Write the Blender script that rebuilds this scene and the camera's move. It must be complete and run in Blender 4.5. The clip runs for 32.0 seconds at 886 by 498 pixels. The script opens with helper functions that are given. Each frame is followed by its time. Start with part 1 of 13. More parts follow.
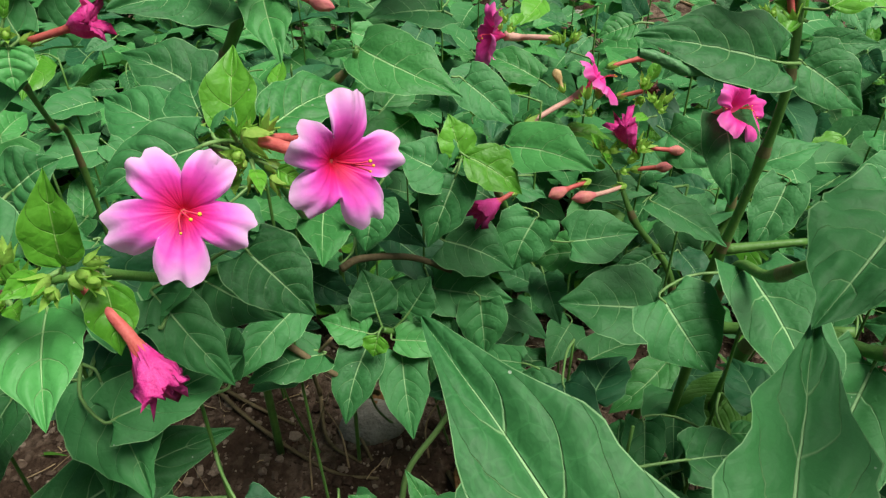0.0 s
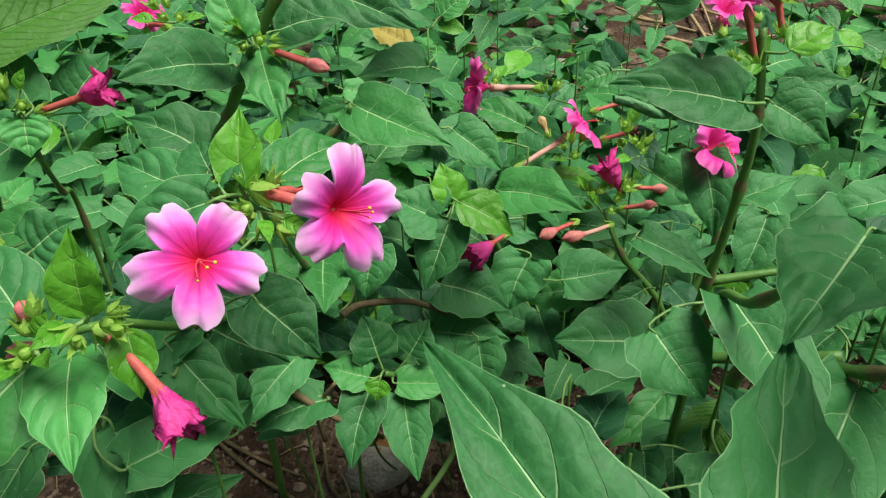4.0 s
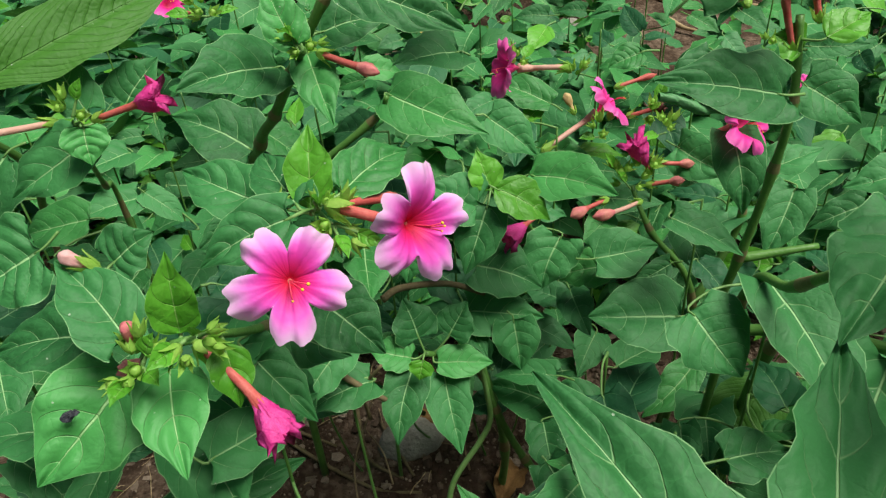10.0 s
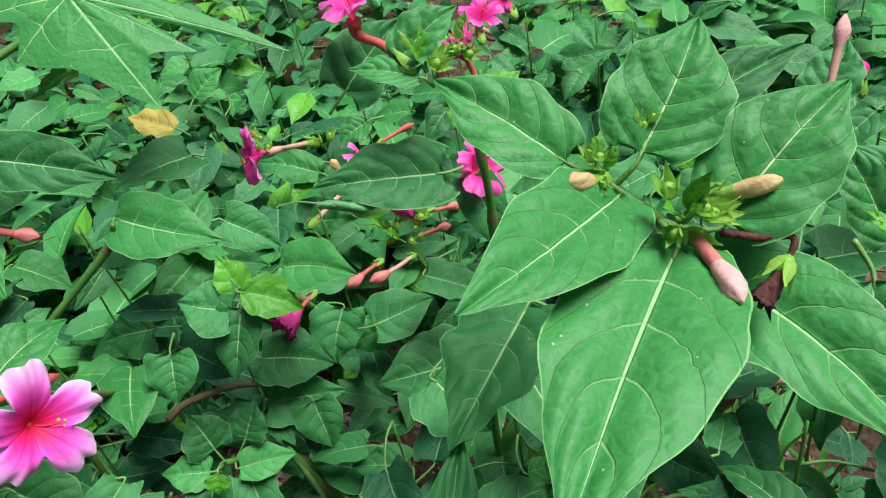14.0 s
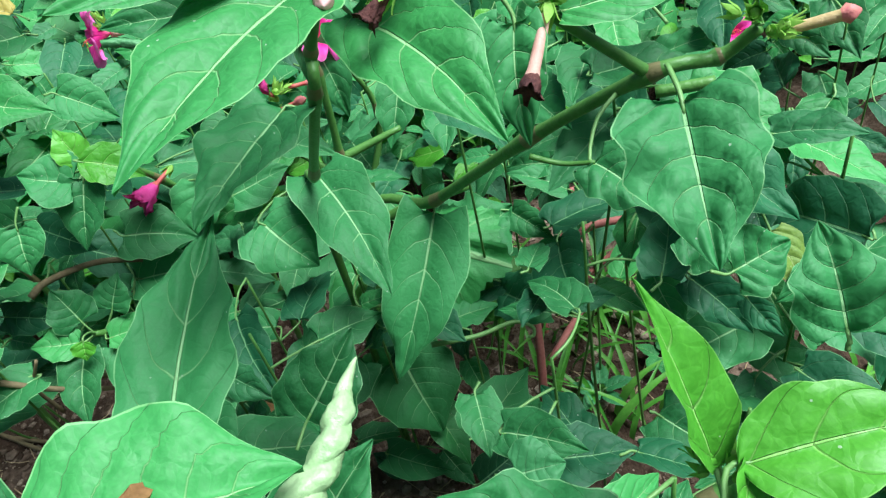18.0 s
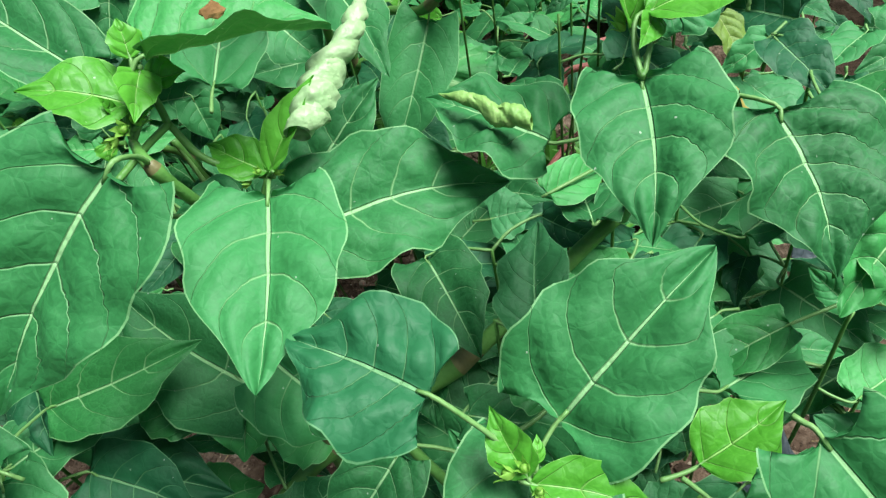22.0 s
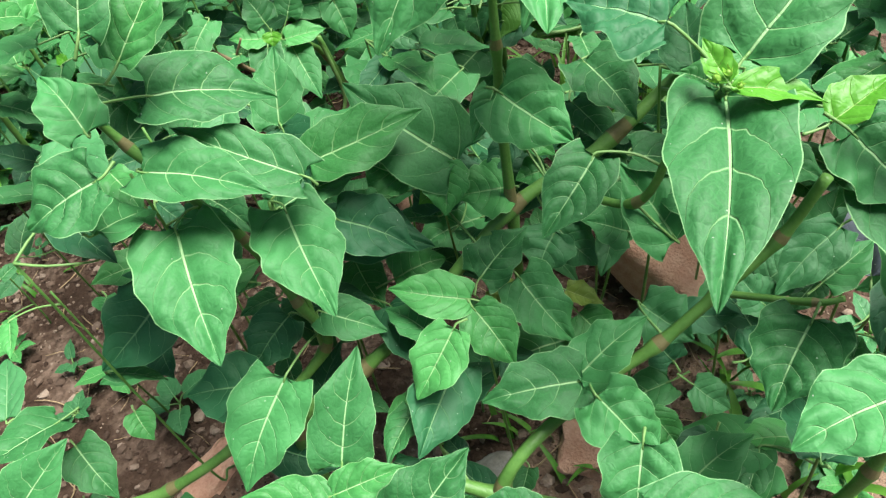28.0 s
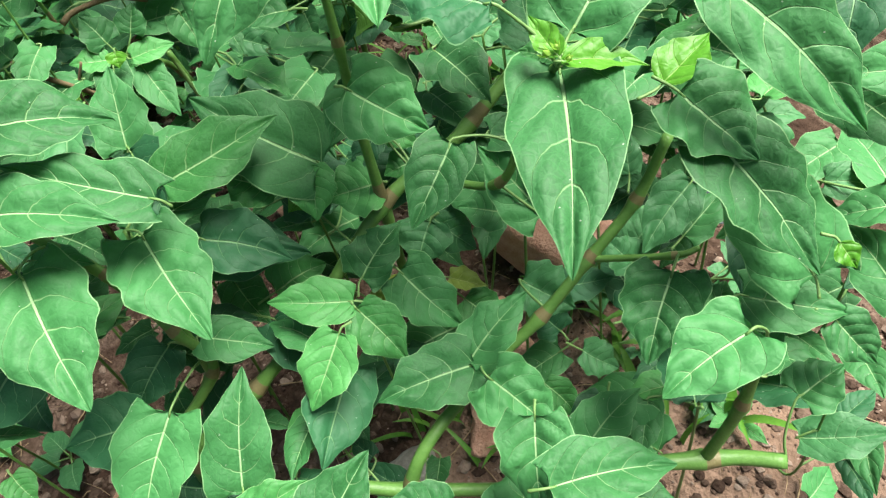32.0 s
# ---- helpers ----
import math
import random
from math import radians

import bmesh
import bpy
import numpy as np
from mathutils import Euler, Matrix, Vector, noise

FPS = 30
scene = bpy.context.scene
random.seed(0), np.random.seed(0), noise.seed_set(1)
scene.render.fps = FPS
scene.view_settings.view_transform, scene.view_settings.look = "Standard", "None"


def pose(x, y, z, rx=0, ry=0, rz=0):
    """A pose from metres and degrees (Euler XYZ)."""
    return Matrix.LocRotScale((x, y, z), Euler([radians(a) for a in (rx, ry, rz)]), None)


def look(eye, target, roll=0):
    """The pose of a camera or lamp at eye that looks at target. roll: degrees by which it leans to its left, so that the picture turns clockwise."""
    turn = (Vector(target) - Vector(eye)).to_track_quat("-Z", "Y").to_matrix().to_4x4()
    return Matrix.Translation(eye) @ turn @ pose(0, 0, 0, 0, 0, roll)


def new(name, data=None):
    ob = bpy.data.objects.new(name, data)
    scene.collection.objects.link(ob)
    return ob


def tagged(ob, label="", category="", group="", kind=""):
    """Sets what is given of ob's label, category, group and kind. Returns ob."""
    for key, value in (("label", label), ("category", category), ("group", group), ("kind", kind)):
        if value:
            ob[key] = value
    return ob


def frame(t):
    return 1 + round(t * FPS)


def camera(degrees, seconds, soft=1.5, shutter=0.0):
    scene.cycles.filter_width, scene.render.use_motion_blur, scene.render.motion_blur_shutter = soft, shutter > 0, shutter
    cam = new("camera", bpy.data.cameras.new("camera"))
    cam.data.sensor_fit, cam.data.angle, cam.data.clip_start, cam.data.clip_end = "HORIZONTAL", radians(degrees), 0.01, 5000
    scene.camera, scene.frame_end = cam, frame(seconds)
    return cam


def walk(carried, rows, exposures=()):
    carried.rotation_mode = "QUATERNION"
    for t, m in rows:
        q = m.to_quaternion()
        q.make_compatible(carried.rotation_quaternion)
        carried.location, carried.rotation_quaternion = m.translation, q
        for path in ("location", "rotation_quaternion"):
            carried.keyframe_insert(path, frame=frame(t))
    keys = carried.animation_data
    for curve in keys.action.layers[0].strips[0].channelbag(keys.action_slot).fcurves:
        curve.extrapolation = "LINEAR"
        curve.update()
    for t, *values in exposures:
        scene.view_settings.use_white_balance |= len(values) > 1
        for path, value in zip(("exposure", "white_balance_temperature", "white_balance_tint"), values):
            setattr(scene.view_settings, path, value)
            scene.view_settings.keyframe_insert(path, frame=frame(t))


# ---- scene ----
# ---- the camera and its path ----
cam = camera(66.9, 32.0, soft=1.3)
ROWS = [
    (0.0, -0.0043, 0.0006, 0.4914, 54.89, 0.14, -0.55),
    (0.5, 0.0046, -0.0020, 0.4901, 55.26, -0.12, -1.68),
    (1.0, -0.0030, -0.0055, 0.4855, 54.48, 0.45, -1.36),
    (1.5, -0.0086, -0.0069, 0.4910, 55.07, -0.27, -0.90),
    (2.0, -0.0052, -0.0070, 0.4903, 55.13, -0.18, -1.72),
    (2.5, -0.0045, -0.0085, 0.4894, 54.97, -0.58, -1.88),
    (3.0, -0.0079, -0.0089, 0.4857, 54.59, -0.58, -1.94),
    (3.5, -0.0085, -0.0094, 0.4882, 55.08, -0.56, -1.93),
    (4.0, -0.0046, -0.0115, 0.4965, 58.94, 1.92, -2.15),
    (4.5, -0.0014, -0.0138, 0.5039, 60.21, 3.24, -3.00),
    (6.5, 0.0064, -0.0262, 0.5059, 59.74, 1.83, -3.15),
    (7.0, 0.0018, -0.0304, 0.5082, 59.98, 2.13, -2.91),
    (7.5, 0.0036, -0.0336, 0.5062, 59.77, 1.88, -2.71),
    (8.0, -0.0033, -0.0330, 0.5079, 60.17, 2.35, -1.80),
    (8.5, -0.0166, -0.0281, 0.5119, 60.41, 2.05, 0.03),
    (9.0, -0.0222, -0.0242, 0.5117, 59.99, 1.64, 0.67),
    (9.5, -0.0230, -0.0202, 0.5124, 59.41, 2.01, 0.15),
    (10.0, -0.0222, -0.0121, 0.5159, 55.35, 3.47, -2.65),
    (10.5, -0.0154, -0.0104, 0.5149, 55.32, 3.41, -3.71),
    (11.0, -0.0142, -0.0110, 0.5099, 55.32, 2.98, -4.22),
    (11.5, -0.0125, -0.0154, 0.5118, 55.70, 3.23, -4.64),
    (12.0, -0.0035, -0.0212, 0.5098, 55.84, 3.61, -5.84),
    (12.5, 0.0095, -0.0263, 0.5114, 55.76, 4.21, -7.20),
    (13.0, 0.0312, -0.0210, 0.5143, 55.20, 6.12, -10.39),
    (13.5, 0.0484, -0.0120, 0.5324, 55.30, 8.42, -13.16),
    (14.0, 0.0694, -0.0081, 0.5391, 54.86, 10.11, -16.41),
    (14.5, 0.0907, -0.0047, 0.5375, 52.65, 11.22, -19.58),
    (15.0, 0.1077, -0.0090, 0.5374, 52.39, 11.87, -22.14),
    (15.5, 0.1241, -0.0152, 0.5378, 52.67, 12.15, -23.19),
    (17.5, 0.1186, -0.0593, 0.5109, 48.70, 11.66, -22.38),
    (18.0, 0.1133, -0.0676, 0.5052, 47.93, 10.94, -21.85),
    (18.5, 0.1075, -0.0785, 0.5011, 47.24, 10.77, -20.64),
    (19.0, 0.1020, -0.0827, 0.4986, 46.42, 10.60, -20.00),
    (19.5, 0.0992, -0.0827, 0.4981, 46.36, 10.21, -19.67),
    (20.0, 0.0982, -0.0934, 0.4955, 45.75, 10.46, -19.35),
    (20.5, 0.0973, -0.1036, 0.4908, 44.60, 10.14, -19.76),
    (21.0, 0.0840, -0.1207, 0.4802, 42.28, 7.39, -21.35),
    (21.5, 0.0660, -0.1297, 0.4808, 40.77, 5.85, -24.56),
    (22.0, 0.0743, -0.1518, 0.4755, 44.18, 8.64, -21.13),
    (22.5, 0.0440, -0.1694, 0.4631, 42.05, 8.29, -23.97),
    (23.0, 0.0337, -0.1736, 0.4741, 43.69, 9.22, -24.83),
    (23.5, 0.0483, -0.1816, 0.4692, 43.72, 10.44, -25.19),
    (24.0, 0.0282, -0.1963, 0.4790, 45.57, 10.73, -25.13),
    (24.5, 0.0148, -0.2135, 0.4790, 45.90, 11.37, -23.65),
    (25.0, -0.0050, -0.2205, 0.4820, 46.67, 10.26, -22.41),
    (25.5, -0.0112, -0.2251, 0.4787, 46.35, 11.43, -23.68),
    (26.0, -0.0170, -0.2308, 0.4787, 46.17, 11.42, -21.94),
    (26.5, -0.0228, -0.2437, 0.4726, 46.42, 11.27, -19.80),
    (28.5, -0.0343, -0.2454, 0.4700, 43.67, 10.71, -19.93),
    (29.0, -0.0309, -0.2454, 0.4638, 43.03, 11.17, -20.63),
    (29.5, -0.0397, -0.2424, 0.4637, 42.02, 11.28, -21.34),
    (30.0, -0.0391, -0.2479, 0.4596, 42.44, 10.80, -22.42),
    (30.5, -0.0353, -0.2463, 0.4588, 42.40, 10.58, -24.89),
    (31.0, -0.0307, -0.2402, 0.4630, 42.92, 10.53, -25.47),
    (31.5, -0.0282, -0.2433, 0.4653, 42.56, 10.32, -27.65),
    (32.0, -0.0203, -0.2505, 0.4665, 42.01, 10.46, -31.34),
]
EXPOSURES = [(0.0, 1.07, 6800, 6), (4.0, 1.13, 6800, 4), (8.0, 1.10, 6700, -3), (12.0, 1.03, 6900, 6), (12.5, 1.03, 6800, 4), (13.0, 1.18, 6500, 3), (14.0, 1.30, 6300, 2), (15.5, 1.34, 6300, 2), (18.0, 1.66, 5700, -1), (21.0, 1.56, 6000, -1), (23.0, 1.76, 6100, 0), (24.0, 1.82, 5600, 3), (26.0, 1.94, 5800, 3), (28.0, 2.08, 6500, 9), (32.0, 2.15, 6700, 12)]
walk(cam, [(t, pose(x, y, z, rx, ry, rz)) for t, x, y, z, rx, ry, rz in ROWS], EXPOSURES)

# ---- light: bright overcast daylight ----
world = bpy.data.worlds.new("overcast_sky")
scene.world = world
world.use_nodes = True
wn = world.node_tree.nodes
sky = wn.new("ShaderNodeTexSky")
sky.sky_type, sky.sun_disc = "NISHITA", False
sky.sun_elevation, sky.sun_rotation = radians(66), radians(117)
sky.air_density, sky.dust_density = 1.2, 4.0
world.node_tree.links.new(sky.outputs[0], wn["Background"].inputs[0])
wn["Background"].inputs[1].default_value = 0.020
sun = new("sun", bpy.data.lights.new("sun", "SUN"))
sun.data.energy, sun.data.angle, sun.data.color = 2.55, radians(33), (1.0, 0.98, 0.93)
sun.matrix_world = look((1.2, -0.6, 3.0), (0, 0, 0))


# ---- materials ----
def nodes_of(name, rough=0.6, spec=0.5):
    m = bpy.data.materials.new(name)
    m.use_nodes = True
    n, l = m.node_tree.nodes, m.node_tree.links
    b = n["Principled BSDF"]
    b.inputs["Roughness"].default_value = rough
    b.inputs["Specular IOR Level"].default_value = spec
    return m, n, l, b


def ramp(n, l, source, stops):
    r = n.new("ShaderNodeValToRGB")
    while len(r.color_ramp.elements) < len(stops):
        r.color_ramp.elements.new(0.5)
    for e, (p, c) in zip(r.color_ramp.elements, stops):
        e.position, e.color = p, (*c, 1)
    l.new(source, r.inputs[0])
    return r.outputs[0]


def math_node(n, l, op, a, b=None, c=None):
    q = n.new("ShaderNodeMath")
    q.operation = op
    for k, v in enumerate((a, b, c)):
        if v is None:
            continue
        if isinstance(v, (int, float)):
            q.inputs[k].default_value = v
        else:
            l.new(v, q.inputs[k])
    return q.outputs[0]


def noise_node(n, l, coord, scale, detail=3.0):
    q = n.new("ShaderNodeTexNoise")
    q.inputs["Scale"].default_value, q.inputs["Detail"].default_value = scale, detail
    l.new(coord, q.inputs["Vector"])
    return q.outputs[0]


def mix_colour(n, l, fac, a, b, blend="MIX"):
    q = n.new("ShaderNodeMix")
    q.data_type, q.blend_type = "RGBA", blend
    for k, v in ((0, fac), (6, a), (7, b)):
        if isinstance(v, tuple):
            q.inputs[k].default_value = (*v, 1)
        elif isinstance(v, (int, float)):
            q.inputs[k].default_value = v
        else:
            l.new(v, q.inputs[k])
    return q.outputs[2]


def leaf_material(name, dark, light, vein, rough=0.54, spots=0.0, ribbed=0.0):
    """Blade with a pale midrib, side veins that curve to the tip, quilted tissue and a thin translucent body.
    UVMap runs along the blade (0 to 1) and across it (0 to 1, the midrib at one half); the map veins counts the side veins."""
    m, n, l, b = nodes_of(name, rough, 0.36)
    uv = n.new("ShaderNodeUVMap")
    uv.uv_map = "UVMap"
    sep = n.new("ShaderNodeSeparateXYZ")
    l.new(uv.outputs[0], sep.inputs[0])
    u, v = sep.outputs[0], sep.outputs[1]
    side = math_node(n, l, "ABSOLUTE", math_node(n, l, "SUBTRACT", v, 0.5))
    vm = n.new("ShaderNodeUVMap")
    vm.uv_map = "veins"
    vs = n.new("ShaderNodeSeparateXYZ")
    l.new(vm.outputs[0], vs.inputs[0])
    geo = n.new("ShaderNodeTexCoord")
    info = n.new("ShaderNodeObjectInfo")
    obj = geo.outputs["Object"]
    wob = math_node(n, l, "MULTIPLY", math_node(n, l, "SUBTRACT", noise_node(n, l, obj, 70.0, 2), 0.5), 0.34)
    ph = math_node(n, l, "ADD", vs.outputs[0], math_node(n, l, "MULTIPLY", wob, math_node(n, l, "MINIMUM", math_node(n, l, "MULTIPLY", vs.outputs[0], 50.0), 1.0)))
    d = math_node(n, l, "ABSOLUTE", math_node(n, l, "SUBTRACT", math_node(n, l, "FRACT", ph), 0.5))
    thin = math_node(n, l, "ADD", 0.014, math_node(n, l, "MULTIPLY", math_node(n, l, "SUBTRACT", 0.5, side), 0.055))
    vein_s = math_node(n, l, "SUBTRACT", 1.0, math_node(n, l, "MINIMUM", math_node(n, l, "DIVIDE", d, thin), 1.0))
    fade = math_node(n, l, "MINIMUM", math_node(n, l, "MAXIMUM", math_node(n, l, "MULTIPLY", math_node(n, l, "SUBTRACT", 0.93, u), 4.0), 0.0), 1.0)
    vein_s = math_node(n, l, "MULTIPLY", vein_s, fade)
    midw = math_node(n, l, "ADD", 0.006, math_node(n, l, "MULTIPLY", math_node(n, l, "SUBTRACT", 1.0, u), 0.017))
    mid = math_node(n, l, "SUBTRACT", 1.0, math_node(n, l, "MINIMUM", math_node(n, l, "DIVIDE", side, midw), 1.0))
    mid = math_node(n, l, "MINIMUM", math_node(n, l, "MULTIPLY", mid, 2.2), 1.0)
    bent = n.new("ShaderNodeVectorMath")
    bent.operation = "MULTIPLY_ADD"
    wn2 = n.new("ShaderNodeTexNoise")
    wn2.inputs["Scale"].default_value, wn2.inputs["Detail"].default_value = 160.0, 1.0
    l.new(obj, wn2.inputs["Vector"])
    l.new(wn2.outputs["Color"], bent.inputs[0])
    bent.inputs[1].default_value = (0.004, 0.004, 0.004)
    l.new(obj, bent.inputs[2])
    vor = n.new("ShaderNodeTexVoronoi")
    vor.feature = "DISTANCE_TO_EDGE"
    vor.inputs["Scale"].default_value = 250.0
    l.new(bent.outputs[0], vor.inputs["Vector"])
    cell = math_node(n, l, "MINIMUM", math_node(n, l, "MULTIPLY", vor.outputs["Distance"], 3.2), 1.0)
    net = math_node(n, l, "MULTIPLY", math_node(n, l, "LESS_THAN", vor.outputs["Distance"], 0.045), 0.22)
    small = n.new("ShaderNodeTexVoronoi")
    small.feature = "DISTANCE_TO_EDGE"
    small.inputs["Scale"].default_value = 820.0
    l.new(bent.outputs[0], small.inputs["Vector"])
    big = noise_node(n, l, obj, 38.0, 3)
    fine = noise_node(n, l, obj, 420.0, 3)
    tone = math_node(n, l, "ADD", math_node(n, l, "ADD", math_node(n, l, "MULTIPLY", big, 0.14), 0.36), math_node(n, l, "MULTIPLY", fine, 0.22))
    tone = math_node(n, l, "ADD", tone, math_node(n, l, "MULTIPLY", math_node(n, l, "MINIMUM", math_node(n, l, "MULTIPLY", small.outputs["Distance"], 3.0), 1.0), 0.10))
    tone = math_node(n, l, "ADD", tone, math_node(n, l, "MULTIPLY", math_node(n, l, "SUBTRACT", info.outputs["Random"], 0.5), 0.46))
    col = ramp(n, l, tone, [(0.25, dark), (0.8, light)])
    rim = math_node(n, l, "MULTIPLY", math_node(n, l, "GREATER_THAN", side, 0.489), 0.45)
    col = mix_colour(n, l, net, col, light)
    col = mix_colour(n, l, math_node(n, l, "MULTIPLY", math_node(n, l, "MULTIPLY", vein_s, math_node(n, l, "SUBTRACT", 1.0, math_node(n, l, "MULTIPLY", side, 1.5))), 0.72 - 0.5 * ribbed), col, vein)
    col = mix_colour(n, l, math_node(n, l, "MULTIPLY", mid, 0.85), col, vein)
    col = mix_colour(n, l, rim, col, vein)
    speck = n.new("ShaderNodeTexVoronoi")
    speck.inputs["Scale"].default_value = 240.0
    l.new(obj, speck.inputs["Vector"])
    dot = math_node(n, l, "LESS_THAN", speck.outputs["Distance"], 0.075)
    pick = math_node(n, l, "GREATER_THAN", noise_node(n, l, obj, 95.0, 1), 0.56)
    col = mix_colour(n, l, math_node(n, l, "MULTIPLY", math_node(n, l, "MULTIPLY", dot, pick), 0.6 + spots), col, (0.48, 0.56, 0.44))
    l.new(col, b.inputs["Base Color"])
    rg = math_node(n, l, "ADD", rough - 0.04, math_node(n, l, "MULTIPLY", fine, 0.22))
    l.new(rg, b.inputs["Roughness"])
    swell = math_node(n, l, "MULTIPLY", math_node(n, l, "MINIMUM", math_node(n, l, "MULTIPLY", d, 4.0), 1.0), math_node(n, l, "SUBTRACT", 0.62, side))
    h = math_node(n, l, "MULTIPLY", math_node(n, l, "MULTIPLY", swell, fade), 0.4)
    h = math_node(n, l, "ADD", h, math_node(n, l, "MULTIPLY", cell, 0.10))
    h = math_node(n, l, "ADD", h, math_node(n, l, "MULTIPLY", noise_node(n, l, obj, 130.0, 2), 0.5))
    h = math_node(n, l, "ADD", h, math_node(n, l, "MULTIPLY", fine, 0.1))
    h = math_node(n, l, "SUBTRACT", h, math_node(n, l, "ADD", math_node(n, l, "MULTIPLY", mid, 0.5), math_node(n, l, "MULTIPLY", vein_s, 0.2)))
    bump = n.new("ShaderNodeBump")
    bump.inputs["Strength"].default_value, bump.inputs["Distance"].default_value = 0.8, 0.0014
    l.new(h, bump.inputs["Height"])
    l.new(bump.outputs[0], b.inputs["Normal"])
    tr = n.new("ShaderNodeBsdfTranslucent")
    l.new(mix_colour(n, l, 0.5, col, (0.16, 0.42, 0.03)), tr.inputs["Color"])
    ms = n.new("ShaderNodeMixShader")
    ms.inputs[0].default_value = 0.11
    l.new(b.outputs[0], ms.inputs[1])
    l.new(tr.outputs[0], ms.inputs[2])
    l.new(ms.outputs[0], n["Material Output"].inputs["Surface"])
    return m


LEAF = {
    "n": leaf_material("leaf_mature", (0.018, 0.106, 0.028), (0.054, 0.242, 0.071), (0.34, 0.59, 0.27)),
    "m": leaf_material("leaf_middle", (0.026, 0.150, 0.034), (0.076, 0.322, 0.082), (0.36, 0.62, 0.27), 0.48),
    "y": leaf_material("leaf_young", (0.050, 0.210, 0.012), (0.120, 0.380, 0.036), (0.30, 0.56, 0.14), 0.40),
    # d: deep green of older leaves, with the understory's shade put into the colour
    "d": leaf_material("leaf_deep_green_shaded", (0.009, 0.065, 0.026), (0.024, 0.135, 0.050), (0.20, 0.40, 0.18)),
    "w": leaf_material("leaf_weed", (0.024, 0.125, 0.040), (0.060, 0.230, 0.080), (0.22, 0.44, 0.20), 0.5),
    "x": leaf_material("leaf_yellowing", (0.11, 0.20, 0.03), (0.24, 0.32, 0.06), (0.36, 0.44, 0.16), 0.5),
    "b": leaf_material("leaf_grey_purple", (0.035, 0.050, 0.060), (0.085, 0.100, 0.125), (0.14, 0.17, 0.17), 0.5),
    "a": leaf_material("leaf_yellow", (0.28, 0.22, 0.04), (0.48, 0.38, 0.09), (0.52, 0.45, 0.18), 0.5),
    "p": leaf_material("leaf_large_ribbed", (0.026, 0.105, 0.010), (0.055, 0.180, 0.020), (0.085, 0.22, 0.04), 0.55, 0.0, 1.0),
}


def surface(name, stops, rough, scale, bump_amount, bump_scale=None, spec=0.3, trans=0.0, random_tone=0.0):
    m, n, l, b = nodes_of(name, rough, spec)
    co = n.new("ShaderNodeTexCoord").outputs["Object"]
    a = noise_node(n, l, co, scale, 6)
    f = noise_node(n, l, co, scale * 7, 5)
    t = math_node(n, l, "ADD", math_node(n, l, "MULTIPLY", a, 0.65), math_node(n, l, "MULTIPLY", f, 0.35))
    if random_tone:
        i = n.new("ShaderNodeObjectInfo")
        t = math_node(n, l, "ADD", t, math_node(n, l, "MULTIPLY", math_node(n, l, "SUBTRACT", i.outputs["Random"], 0.5), random_tone))
    c = ramp(n, l, t, stops)
    l.new(c, b.inputs["Base Color"])
    bm = n.new("ShaderNodeBump")
    bm.inputs["Strength"].default_value, bm.inputs["Distance"].default_value = 0.7, bump_amount
    l.new(math_node(n, l, "ADD", noise_node(n, l, co, bump_scale or scale * 5, 6), math_node(n, l, "MULTIPLY", f, 0.4)), bm.inputs["Height"])
    l.new(bm.outputs[0], b.inputs["Normal"])
    if trans:
        tr = n.new("ShaderNodeBsdfTranslucent")
        l.new(c, tr.inputs["Color"])
        ms = n.new("ShaderNodeMixShader")
        ms.inputs[0].default_value = trans
        l.new(b.outputs[0], ms.inputs[1])
        l.new(tr.outputs[0], ms.inputs[2])
        l.new(ms.outputs[0], n["Material Output"].inputs["Surface"])
    return m


def island_surface(name, stops):
    """Loose pieces, each with a tone of its own and a gritty skin."""
    m, n, l, b = nodes_of(name, 0.95, 0.1)
    geo = n.new("ShaderNodeNewGeometry")
    co = n.new("ShaderNodeTexCoord").outputs["Object"]
    f = noise_node(n, l, co, 400.0, 4)
    t = math_node(n, l, "ADD", math_node(n, l, "MULTIPLY", geo.outputs["Random Per Island"], 0.75), math_node(n, l, "MULTIPLY", f, 0.25))
    l.new(ramp(n, l, t, stops), b.inputs["Base Color"])
    bm = n.new("ShaderNodeBump")
    bm.inputs["Strength"].default_value, bm.inputs["Distance"].default_value = 0.8, 0.002
    l.new(f, bm.inputs["Height"])
    l.new(bm.outputs[0], b.inputs["Normal"])
    return m


SOIL = surface("soil", [(0.3, (0.026, 0.015, 0.010)), (0.50, (0.072, 0.046, 0.032)), (0.72, (0.28, 0.20, 0.15))], 0.95, 16.0, 0.016, 150.0, 0.1)
CRUMB = island_surface("soil_crumb", [(0.15, (0.05, 0.032, 0.023)), (0.6, (0.15, 0.105, 0.078)), (1.0, (0.38, 0.30, 0.235))])


